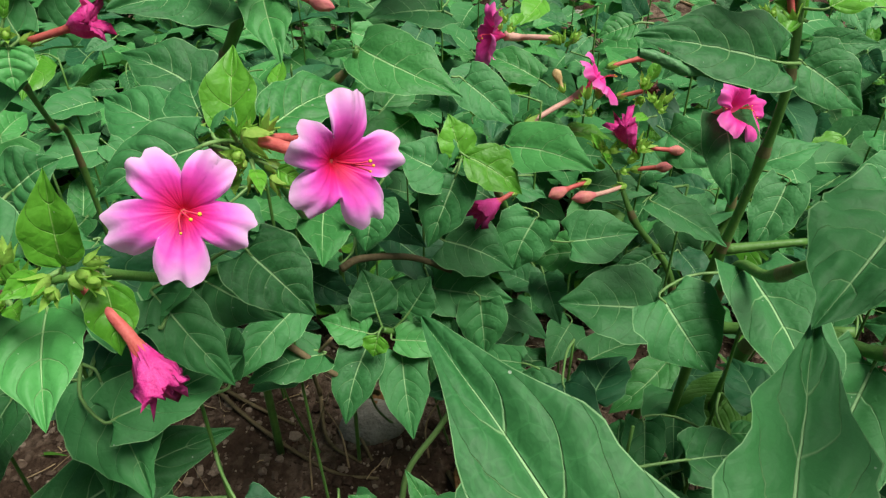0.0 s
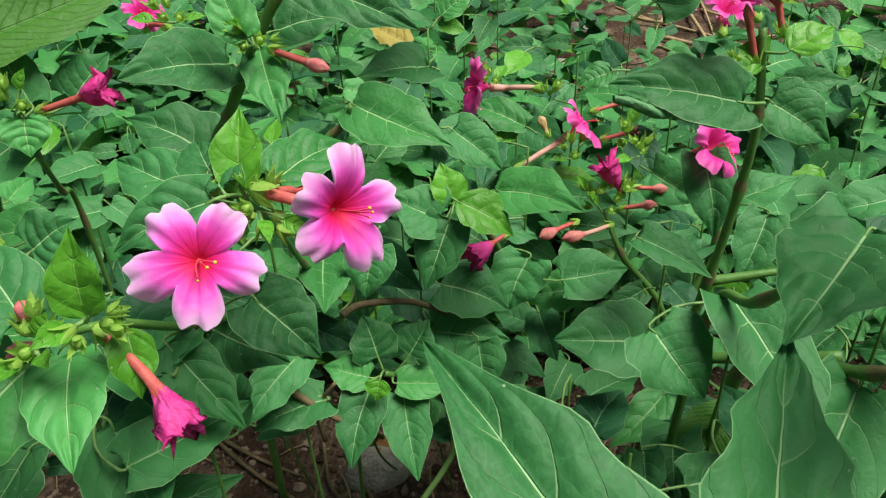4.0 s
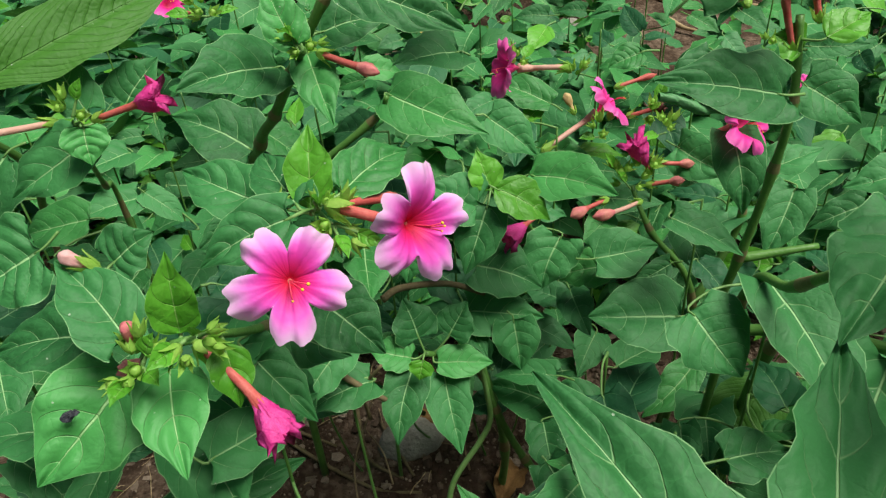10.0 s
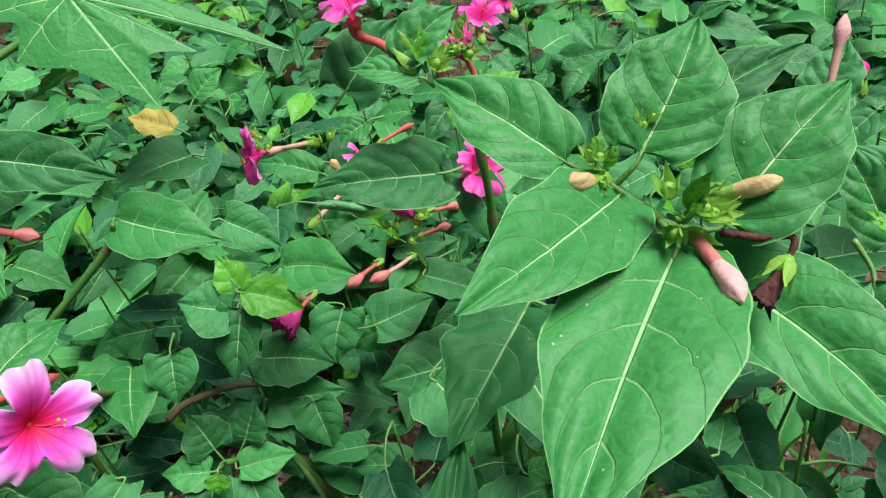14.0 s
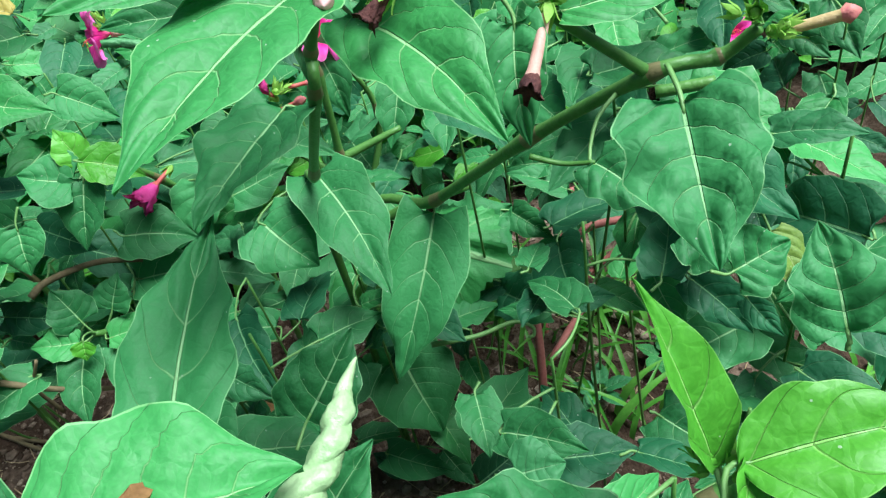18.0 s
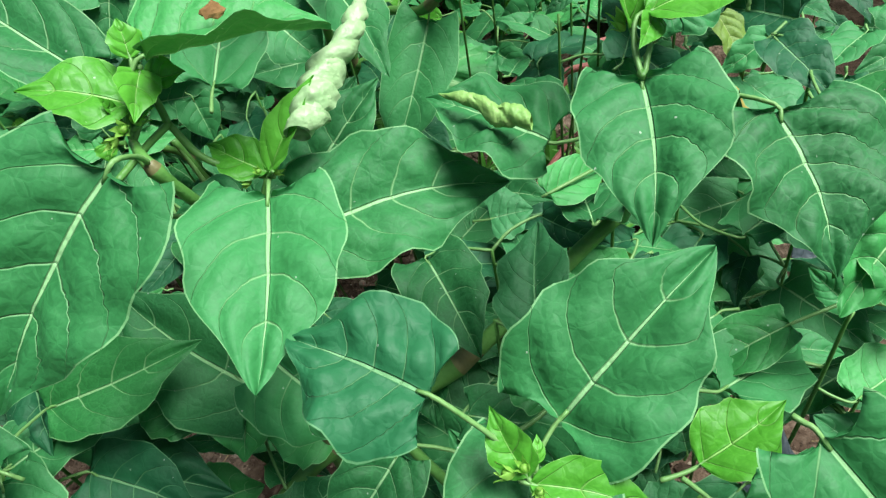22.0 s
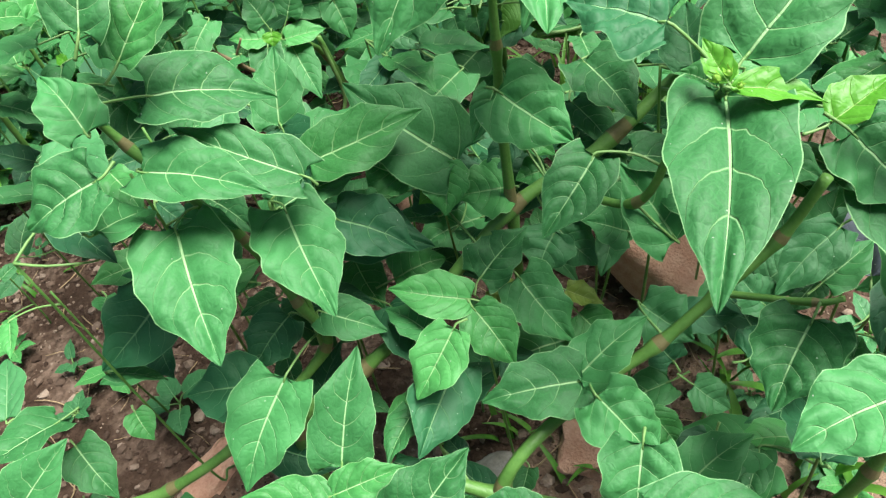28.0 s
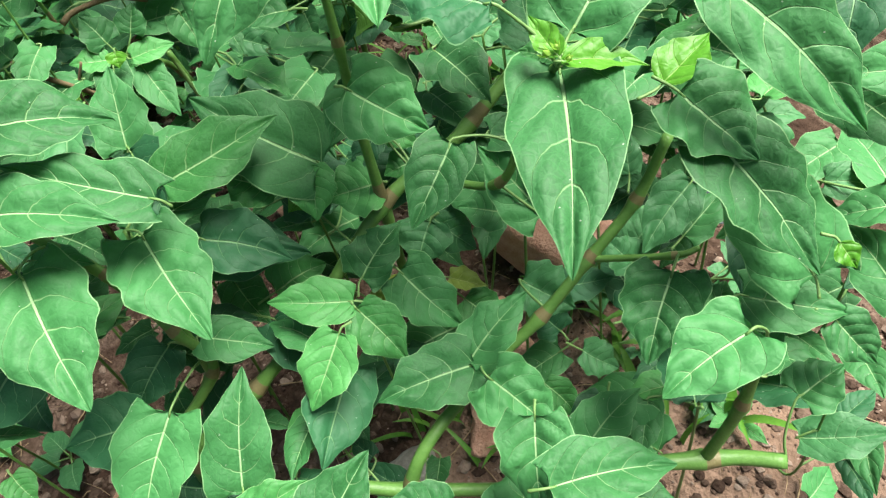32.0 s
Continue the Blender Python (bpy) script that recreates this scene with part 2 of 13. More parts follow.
def sandy_patch(material, places, colour):
    """Paler, sandier soil round the given places, with ragged borders."""
    n, l = material.node_tree.nodes, material.node_tree.links
    b = n["Principled BSDF"]
    before = b.inputs["Base Color"].links[0].from_socket
    co = n.new("ShaderNodeTexCoord").outputs["Object"]
    grain = noise_node(n, l, co, 170.0, 6)
    ragged = math_node(n, l, "MULTIPLY", math_node(n, l, "SUBTRACT", noise_node(n, l, co, 22.0, 5), 0.5), 1.5)
    for x, y, r in places:
        d = n.new("ShaderNodeVectorMath")
        d.operation = "DISTANCE"
        flat = n.new("ShaderNodeVectorMath")
        flat.operation = "MULTIPLY"
        flat.inputs[1].default_value = (1, 1, 0)
        l.new(co, flat.inputs[0])
        l.new(flat.outputs[0], d.inputs[0])
        d.inputs[1].default_value = (x, y, 0)
        f = math_node(n, l, "ADD", math_node(n, l, "SUBTRACT", 1.3, math_node(n, l, "DIVIDE", d.outputs["Value"], r)), ragged)
        f = math_node(n, l, "MULTIPLY", math_node(n, l, "MINIMUM", math_node(n, l, "MAXIMUM", f, 0.0), 1.0), math_node(n, l, "ADD", 0.35, math_node(n, l, "MULTIPLY", grain, 0.7)))
        before = mix_colour(n, l, f, before, colour)
    l.new(before, b.inputs["Base Color"])


sandy_patch(SOIL, ((0.15, -0.09, 0.14), (-0.19, -0.02, 0.10)), (0.40, 0.27, 0.19))
BRICK = surface("brick", [(0.3, (0.46, 0.23, 0.15)), (0.7, (0.70, 0.45, 0.33))], 0.92, 60.0, 0.0025, 420.0, 0.15)
STONE = surface("stone", [(0.3, (0.16, 0.15, 0.13)), (0.7, (0.42, 0.40, 0.35))], 0.9, 50.0, 0.003, 300.0, 0.2)
STRAW = surface("straw", [(0.3, (0.24, 0.16, 0.08)), (0.7, (0.52, 0.40, 0.24))], 0.8, 80.0, 0.0006, 500.0, 0.2)
DRY = surface("dry_leaf", [(0.3, (0.13, 0.060, 0.022)), (0.7, (0.36, 0.20, 0.08))], 0.8, 70.0, 0.001, 300.0, 0.2, 0.15)
STEM = surface("stem_green", [(0.3, (0.062, 0.172, 0.030)), (0.7, (0.125, 0.275, 0.062))], 0.45, 90.0, 0.0004, 600.0, 0.4)
NODE = surface("stem_node", [(0.3, (0.13, 0.12, 0.045)), (0.7, (0.22, 0.19, 0.09))], 0.5, 120.0, 0.0004, 600.0, 0.4)
PETIOLE = surface("petiole", [(0.3, (0.11, 0.25, 0.06)), (0.7, (0.22, 0.38, 0.13))], 0.45, 150.0, 0.0003, 700.0, 0.4)
REDSTEM = surface("stem_red", [(0.3, (0.30, 0.075, 0.07)), (0.7, (0.52, 0.20, 0.17))], 0.5, 70.0, 0.0005, 500.0, 0.4)
TWIG = surface("brown_twig", [(0.3, (0.080, 0.062, 0.032)), (0.7, (0.22, 0.17, 0.095))], 0.8, 90.0, 0.0006, 500.0, 0.2)
TUBE = surface("flower_tube", [(0.3, (0.52, 0.07, 0.07)), (0.7, (0.74, 0.21, 0.18))], 0.5, 180.0, 0.0003, 700.0, 0.3, 0.2)
TUBE_PALE = surface("flower_tube_pale", [(0.3, (0.62, 0.32, 0.26)), (0.7, (0.82, 0.52, 0.44))], 0.5, 180.0, 0.0003, 700.0, 0.3, 0.2)
BUD = surface("closed_bud", [(0.3, (0.66, 0.13, 0.20)), (0.7, (0.78, 0.36, 0.27))], 0.5, 160.0, 0.0006, 500.0, 0.3, 0.2)
BUDPINK = surface("pale_pink_bud", [(0.3, (0.78, 0.34, 0.36)), (0.7, (0.88, 0.60, 0.58))], 0.5, 160.0, 0.0006, 500.0, 0.3, 0.2)
BUDTAN = surface("pale_bud", [(0.3, (0.52, 0.34, 0.14)), (0.7, (0.74, 0.56, 0.30))], 0.5, 160.0, 0.0006, 500.0, 0.3, 0.2)
WILT = surface("wilted_petal", [(0.3, (0.74, 0.02, 0.26)), (0.7, (0.94, 0.12, 0.50))], 0.5, 200.0, 0.0010, 420.0, 0.3, 0.3)
DEAD = surface("withered_flower", [(0.3, (0.035, 0.015, 0.018)), (0.7, (0.16, 0.06, 0.05))], 0.85, 200.0, 0.001, 500.0, 0.2)
CALYX = surface("calyx", [(0.3, (0.24, 0.52, 0.06)), (0.7, (0.46, 0.70, 0.16))], 0.45, 150.0, 0.0006, 500.0, 0.4, 0.4)
ANTHER = surface("anther", [(0.3, (0.75, 0.38, 0.02)), (0.7, (0.9, 0.6, 0.08))], 0.6, 300.0, 0.0003, 900.0)
FILAMENT = surface("filament", [(0.3, (0.70, 0.02, 0.08)), (0.7, (0.85, 0.08, 0.16))], 0.5, 200.0, 0.0002, 900.0)
GRASS = surface("grass_blade", [(0.3, (0.06, 0.22, 0.02)), (0.7, (0.14, 0.36, 0.05))], 0.45, 60.0, 0.0004, 500.0, 0.4, 0.25, 0.4)
BEETLE = surface("insect_dropping", [(0.3, (0.008, 0.008, 0.012)), (0.7, (0.05, 0.05, 0.07))], 0.5, 300.0, 0.0005, 900.0)


def petal_material(name, stops):
    """Pink lobes that pale to the rim and redden to the throat; UV x is the way out from the throat."""
    m, n, l, b = nodes_of(name, 0.5, 0.25)
    uv = n.new("ShaderNodeUVMap")
    sep = n.new("ShaderNodeSeparateXYZ")
    l.new(uv.outputs[0], sep.inputs[0])
    co = n.new("ShaderNodeTexCoord").outputs["Object"]
    stripe = n.new("ShaderNodeTexWave")
    stripe.inputs["Scale"].default_value, stripe.inputs["Distortion"].default_value = 13.0, 3.0
    l.new(uv.outputs[0], stripe.inputs["Vector"])
    stripe.bands_direction = "Y"
    t = math_node(n, l, "ADD", sep.outputs[0], math_node(n, l, "MULTIPLY", math_node(n, l, "SUBTRACT", noise_node(n, l, co, 110.0, 3), 0.5), 0.14))
    t = math_node(n, l, "ADD", t, math_node(n, l, "MULTIPLY", math_node(n, l, "SUBTRACT", stripe.outputs["Fac"], 0.5), 0.008))
    c = ramp(n, l, t, stops)
    l.new(c, b.inputs["Base Color"])
    bump = n.new("ShaderNodeBump")
    bump.inputs["Strength"].default_value, bump.inputs["Distance"].default_value = 0.5, 0.0006
    l.new(math_node(n, l, "ADD", math_node(n, l, "MULTIPLY", stripe.outputs["Fac"], 0.12), noise_node(n, l, co, 260.0, 4)), bump.inputs["Height"])
    l.new(bump.outputs[0], b.inputs["Normal"])
    tr = n.new("ShaderNodeBsdfTranslucent")
    l.new(c, tr.inputs["Color"])
    ms = n.new("ShaderNodeMixShader")
    ms.inputs[0].default_value = 0.3
    l.new(b.outputs[0], ms.inputs[1])
    l.new(tr.outputs[0], ms.inputs[2])
    l.new(ms.outputs[0], n["Material Output"].inputs["Surface"])
    return m


PETAL = petal_material("petal", [(0.10, (0.66, 0.008, 0.05)), (0.24, (0.86, 0.02, 0.20)), (0.42, (0.92, 0.05, 0.47)), (0.62, (0.94, 0.13, 0.68)), (0.80, (0.95, 0.34, 0.86)), (0.97, (0.97, 0.60, 0.95))])
PETAL_DEEP = petal_material("petal_deep_pink", [(0.08, (0.80, 0.10, 0.25)), (0.25, (0.84, 0.02, 0.26)), (0.55, (0.90, 0.05, 0.40)), (0.8, (0.94, 0.10, 0.50)), (1.0, (0.96, 0.22, 0.62))])
ROLL_EDGE = surface("rolled_leaf_rim", [(0.3, (0.055, 0.20, 0.075)), (0.7, (0.13, 0.33, 0.13))], 0.5, 90.0, 0.0012, 260.0, 0.4, 0.08)
ROOT = surface("pale_root", [(0.3, (0.20, 0.14, 0.08)), (0.7, (0.38, 0.28, 0.16))], 0.8, 90.0, 0.0005, 400.0, 0.2)
DRYSTEM = surface("stem_woody", [(0.3, (0.14, 0.10, 0.05)), (0.7, (0.28, 0.22, 0.10))], 0.7, 90.0, 0.0006, 400.0, 0.2)
ROLL_GREEN = surface("rolled_leaf_edge", [(0.3, (0.16, 0.34, 0.07)), (0.7, (0.36, 0.54, 0.17))], 0.5, 90.0, 0.0012, 260.0, 0.4, 0.12)
ROLL = surface("rolled_leaf_pale", [(0.3, (0.28, 0.45, 0.20)), (0.7, (0.50, 0.66, 0.36))], 0.42, 70.0, 0.0012, 260.0, 0.5, 0.12)


# ---- builders ----
def mesh_of(name, verts, faces, mats, uvs=None, slots=None, smooth=True, veins=None):
    me = bpy.data.meshes.new(name)
    me.from_pydata([tuple(v) for v in verts], [], faces)
    for m in mats:
        me.materials.append(m)
    if uvs is not None or veins is not None:
        at = np.empty(len(me.loops), dtype=np.int32)
        me.loops.foreach_get("vertex_index", at)
        for key, values in (("UVMap", uvs), ("veins", veins)):
            if values is not None:
                layer = me.uv_layers.new(name=key)
                layer.data.foreach_set("uv", np.asarray(values, dtype=np.float32)[at].ravel())
    me.polygons.foreach_set("use_smooth", [smooth] * len(me.polygons))
    if slots is not None:
        me.polygons.foreach_set("material_index", slots)
    me.update()
    return me


def child(name, me, parent, label=""):
    ob = new(name, me)
    ob.parent = parent
    if label:
        tagged(ob, label)
    return ob


def thing(name, at, label, category, group=""):
    e = new(name)
    e.location = at
    e.empty_display_size = 0.02
    tagged(e, label, category, group)
    return e


STEMS = {}


def tube_data(points, radii, sides=7):
    """Vertices and faces of a round tube through the points."""
    pts = [Vector(p) for p in points]
    verts, faces = [], []
    side = None
    for i, p in enumerate(pts):
        d = (pts[min(i + 1, len(pts) - 1)] - pts[max(i - 1, 0)]).normalized()
        if side is None:
            side = d.cross(Vector((0.3, 0.2, 0.93))).normalized()
        side = (side - d * side.dot(d)).normalized()
        up = d.cross(side)
        for k in range(sides):
            a = 2 * math.pi * k / sides
            verts.append(p + (side * math.cos(a) + up * math.sin(a)) * radii[i])
        if i:
            for k in range(sides):
                a, b = (i - 1) * sides, i * sides
                faces.append((a + k, a + (k + 1) % sides, b + (k + 1) % sides, b + k))
    faces.append(tuple(range(sides))[::-1])
    faces.append(tuple(range((len(pts) - 1) * sides, len(pts) * sides)))
    return verts, faces


def smooth_line(points, steps=5):
    """A Catmull-Rom line through the points."""
    p = [Vector(q) for q in points]
    p = [p[0] * 2 - p[1]] + p + [p[-1] * 2 - p[-2]]
    out = []
    for i in range(1, len(p) - 2):
        for s in range(steps):
            t = s / steps
            out.append(0.5 * ((2 * p[i]) + (p[i + 1] - p[i - 1]) * t + (2 * p[i - 1] - 5 * p[i] + 4 * p[i + 1] - p[i + 2]) * t * t
                              + (3 * p[i] - p[i - 1] - 3 * p[i + 1] + p[i + 2]) * t ** 3))
    out.append(p[-2])
    return out


def stem(plant, points, r0, r1, mat=None, name="stem", nodes=True, label=""):
    """A jointed stem through the given joints, swollen and browner at each joint."""
    line = smooth_line(points, 8)
    n = len(line)
    radii = []
    for i in range(n):
        r = r0 + (r1 - r0) * i / (n - 1)
        swell = (0.42 if i % 8 == 0 else 0.12 if i % 8 in (1, 7) else 0.0) if nodes and 3 < i < n - 4 else 0.0
        radii.append(r * (1 + swell))
    base = plant.location
    verts, faces = tube_data([q - base for q in line], radii, 9)
    slots = []
    for k in range(len(faces)):
        seg = k // 9
        slots.append(1 if nodes and seg % 8 == 0 and 3 < seg < n - 4 else 0)
    ob = child(name, mesh_of(name, verts, faces, [mat or STEM, NODE if mat is None else mat], None, slots), plant, label)
    STEMS.setdefault(plant.name, []).extend(line)
    return ob


LEAF["t"] = LEAF["n"]
PROFILE = {"t": (0.42, 1.50, 0.10), "n": (0.28, 0.74, 0.17), "m": (0.40, 0.78, 0.10), "y": (0.55, 0.95, 0.0), "d": (0.34, 0.76, 0.14), "w": (0.36, 0.66, 0.14),
           "x": (0.4, 0.9, 0.1), "a": (0.45, 0.6, 0.05), "b": (0.45, 0.7, 0.05), "p": (0.5, 0.55, 0.0)}


def blade(length, width, kind, fold, arch, wave, rng, nu=16, nv=10, twist=0.0):
    """One leaf blade, from its base at the origin along +y to the tip, face up +z; with its UVs and a count of its side veins."""
    a, b, heart = PROFILE[kind]
    b *= rng.uniform(0.88, 1.06)
    peak = (a / (a + b)) ** a * (b / (a + b)) ** b
    ph1, ph2, ph3 = rng.uniform(0, 6.28), rng.uniform(0, 6.28), rng.uniform(0, 99)
    k1, k2 = rng.uniform(1.6, 2.9), rng.uniform(2.6, 4.2)
    bend = rng.uniform(-0.045, 0.045)
    ribs = 14.0 if kind == "p" else 3.2 if kind == "y" else rng.uniform(4.2, 5.6)
    quilt = 0.03 if kind == "y" else 0.085
    lean = rng.uniform(0.08, 0.19)
    skew = 0.27 - lean
    curl = rng.uniform(-0.10, 0.06)
    verts, uvs, veins, faces = [], [], [], []
    for i in range(nu + 1):
        u = 0.5 - 0.5 * math.cos(math.pi * i / nu) if i < nu else 1.0
        uu = min(max(u, 0.0005), 0.997)
        drawn = min(1.0, max(0.0, (uu - 0.56) / 0.42))
        half = 0.5 * width * (uu ** a) * ((1 - uu) ** b) / peak * (1 - 0.46 * drawn * drawn * (3 - 2 * drawn))
        lobe = min(1.0, u / 0.045)
        lobe *= lobe * (3 - 2 * lobe)
        for j in range(nv + 1):
            s = 2 * j / nv - 1
            edge = abs(s)
            ph = ph1 if s > 0 else ph2
            scal = 1 + (0.07 * math.sin(k2 * 6.28 * u + ph) + 0.11 * noise.noise(Vector((u * 7, ph, 1)))) * edge ** 1.5 * (0.45 + wave) * min(1.0, 6 * u)
            x = s * half * scal + bend * length * math.sin(math.pi * u)
            y = length * (u - heart * edge ** 1.6 * (1 - u) ** 5 * lobe)
            z = arch * length * 4 * u * (1 - u) + curl * length * max(0.0, u - 0.6) ** 2 * 3
            z += fold * half * (edge ** 1.3)
            z += (0.06 + 0.2 * wave) * half * math.sin(k1 * 6.28 * u + ph) * edge ** 2
            z += 0.016 * width * noise.noise(Vector((x * 115 + ph3, y * 115, ph1))) + 0.016 * width * noise.noise(Vector((x * 290, y * 290 + ph3, ph2)))
            run = (u - (lean if s < 0 else skew) * edge - 0.20 * edge ** 2.2 + 0.12) * ribs + 1.0
            q = abs(run % 1 - 0.5)
            z += quilt * width * min(q * 3, 1) * edge * (1 - edge) * 2.4 * min(1.0, (1 - u) * 3)
            z += wave * 0.12 * width * noise.noise(Vector((x * 170, y * 170 + ph3, ph2))) * min(1.0, edge * 3)
            z -= 0.035 * width * math.exp(-(s * 5) ** 2)
            z += twist * x * u
            verts.append((x, y, z))
            uvs.append((u, 0.5 + 0.5 * s))
            veins.append((run, edge))
    for i in range(nu):
        for j in range(nv):
            q = i * (nv + 1) + j
            faces.append((q, q + 1, q + nv + 2, q + nv + 1))
    return verts, faces, uvs, veins


def frame_of(base, tip, normal):
    y = (Vector(tip) - Vector(base)).normalized()
    n = Vector(normal)
    z = (n - y * n.dot(y)).normalized()
    x = y.cross(z)
    return Matrix(((x.x, y.x, z.x), (x.y, y.y, z.y), (x.z, y.z, z.z))).to_4x4()


COUNT = [0]


def leaf(plant, base, tip, normal, width, kind="n", fold=0.16, arch=0.05, wave=0.12, stalk=0.014, to=None, label="", detail=1, name="leaf"):
    """A leaf of a plant: blade from base to tip, and a leaf stalk that bends down towards the nearest stem."""
    COUNT[0] += 1
    rng = random.Random(COUNT[0])
    base, tip = Vector(base), Vector(tip)
    length = (tip - base).length
    nu, nv = ((32, 20), (20, 12), (10, 6))[detail - 1]
    verts, faces, uvs, veins = blade(length, width, kind, fold, arch, wave, rng, nu, nv, rng.uniform(-0.25, 0.25))
    m = frame_of(base, tip, normal)
    slots = [0] * len(faces)
    d = (tip - base).normalized()
    mats = [LEAF[kind], PETIOLE]
    if stalk:
        near = None
        line = STEMS.get(plant.name, [])
        if to is not None:
            near = Vector(to)
        elif line:
            near = min(line, key=lambda q: (q - base).length)
        end = base - d * stalk + Vector((0, 0, -stalk * 0.5))
        if near is not None:
            gap = near - base
            end = near if gap.length < 0.035 else base - d * 0.008 + gap.normalized() * 0.004
        mid = base.lerp(end, 0.5) - d * min(stalk, 0.14 * (end - base).length)
        pts = smooth_line([base + d * 0.003, base - d * 0.002, mid, end], 3)
        inv = m.inverted()
        pv, pf = tube_data([inv @ (q - base) - Vector((0, 0, 0.0006)) for q in pts], [0.0005 + 0.0003 * k / len(pts) for k in range(len(pts))], 5)
        o = len(verts)
        verts = verts + pv
        uvs = uvs + [(0.5, 0.5)] * len(pv)
        veins = veins + [(0.0, 0.0)] * len(pv)
        faces = faces + [tuple(i + o for i in q) for q in pf]
        slots = slots + [1] * len(pf)
    ob = child(name, mesh_of(name, verts, faces, mats, uvs, slots, True, veins), plant, label)
    ob.matrix_local = Matrix.Translation(base - plant.location) @ m
    return ob


def corolla(radius, rng, depth=0.35, cup=0.0):
    """The five-lobed limb of a flower, facing +z, its throat at the origin: broad notched lobes, each with a soft
    fold down its middle and a wavy rim, parted by narrow clefts."""
    nr, na = 14, 150
    verts, uvs, faces = [(0, 0, -depth * radius)], [(0.0, 0.0)], []
    ph = [rng.uniform(-0.09, 0.07) for _ in range(5)]
    tilt = [rng.uniform(-0.16, 0.14) for _ in range(5)]
    roll = [rng.uniform(-0.16, 0.16) for _ in range(5)]
    droop = [rng.uniform(0.05, 0.30) for _ in range(5)]
    nick = [rng.uniform(-0.12, 0.12) for _ in range(5)]
    for i in range(1, nr + 1):
        s = i / nr
        for k in range(na):
            a = 2 * math.pi * k / na
            lobe = int(((a + math.pi / 5) % (2 * math.pi)) // (2 * math.pi / 5))
            c = (a - lobe * 2 * math.pi / 5 + math.pi) % (2 * math.pi) - math.pi
            sw = c / (math.pi / 5)
            w = abs(sw)
            rim = (1 - 0.13 * w ** 2 - 0.46 * w ** 3.4) * (1 - 0.085 * math.exp(-((sw - nick[lobe]) * 6.5) ** 2)) * (1 + ph[lobe])
            wob = 1 + 0.014 * math.sin(a * 19 + lobe) + 0.010 * math.sin(a * 37 + lobe * 3) + 0.03 * noise.noise(Vector((a * 3.1, lobe, radius * 900)))
            r = radius * s * (1 + (rim * wob - 1) * s ** 1.5)
            z = -depth * radius * (1 - s) ** 2.4 - cup * radius * s * s
            z += radius * s * s * (tilt[lobe] + roll[lobe] * sw - droop[lobe] * max(0.0, s - 0.55) * 1.6)
            z += radius * s * (0.10 * math.cos(2 * math.pi * sw) * min(1.0, 1.4 * (1 - w) + 0.3) * s - 0.13 * w ** 3)
            z -= 0.07 * radius * s * math.exp(-(sw * 5) ** 2)
            z += 0.045 * radius * s ** 3 * (math.sin(a * 13 + lobe * 2) + noise.noise(Vector((a * 7, s * 3, lobe))))
            verts.append((r * math.cos(a), r * math.sin(a), z))
            uvs.append((s, a / 6.28318))
    for k in range(na):
        faces.append((0, 1 + k, 1 + (k + 1) % na))
    for i in range(nr - 1):
        for k in range(na):
            p, q = 1 + i * na, 1 + (i + 1) * na
            faces.append((p + k, q + k, q + (k + 1) % na, p + (k + 1) % na))
    return verts, faces, uvs


def calyx(plant, at, way, size, label="pale green calyx of pointed bracts"):
    """A small bell of five pointed bracts round the foot of a flower."""
    rng = random.Random(int(abs(at[0]) * 91000) + 7)
    verts, faces = [], []
    w = Vector(way).normalized()
    s1 = w.orthogonal().normalized()
    s2 = w.cross(s1)
    cv, cf = tube_data([Vector((0, 0, 0)), w * size * 0.25, w * size * 0.55, w * size * 0.8], [size * 0.14, size * 0.30, size * 0.33, size * 0.16], 8)
    verts += cv
    faces += cf
    for k in range(5):
        a = k * 1.2566 + rng.uniform(-0.2, 0.2)
        out = s1 * math.cos(a) + s2 * math.sin(a)
        tang = w.cross(out)
        ln = size * rng.uniform(1.0, 1.5)
        flare = rng.uniform(0.4, 0.8)
        o = len(verts)
        for t, wd, sp in ((0.15, 0.20, 0.24), (0.4, 0.25, 0.36), (0.65, 0.18, 0.36 + 0.12 * flare), (0.85, 0.09, 0.36 + 0.26 * flare), (1.0, 0.01, 0.36 + 0.42 * flare)):
            c = w * ln * t + out * size * sp
            verts += [c - tang * size * wd, c + out * size * 0.07, c + tang * size * wd]
        for r in range(4):
            p = o + r * 3
            faces += [(p, p + 1, p + 4, p + 3), (p + 1, p + 2, p + 5, p + 4)]
    ob = child("calyx", mesh_of("calyx", verts, faces, [CALYX]), plant, label)
    ob.location = Vector(at) - plant.location
    return ob


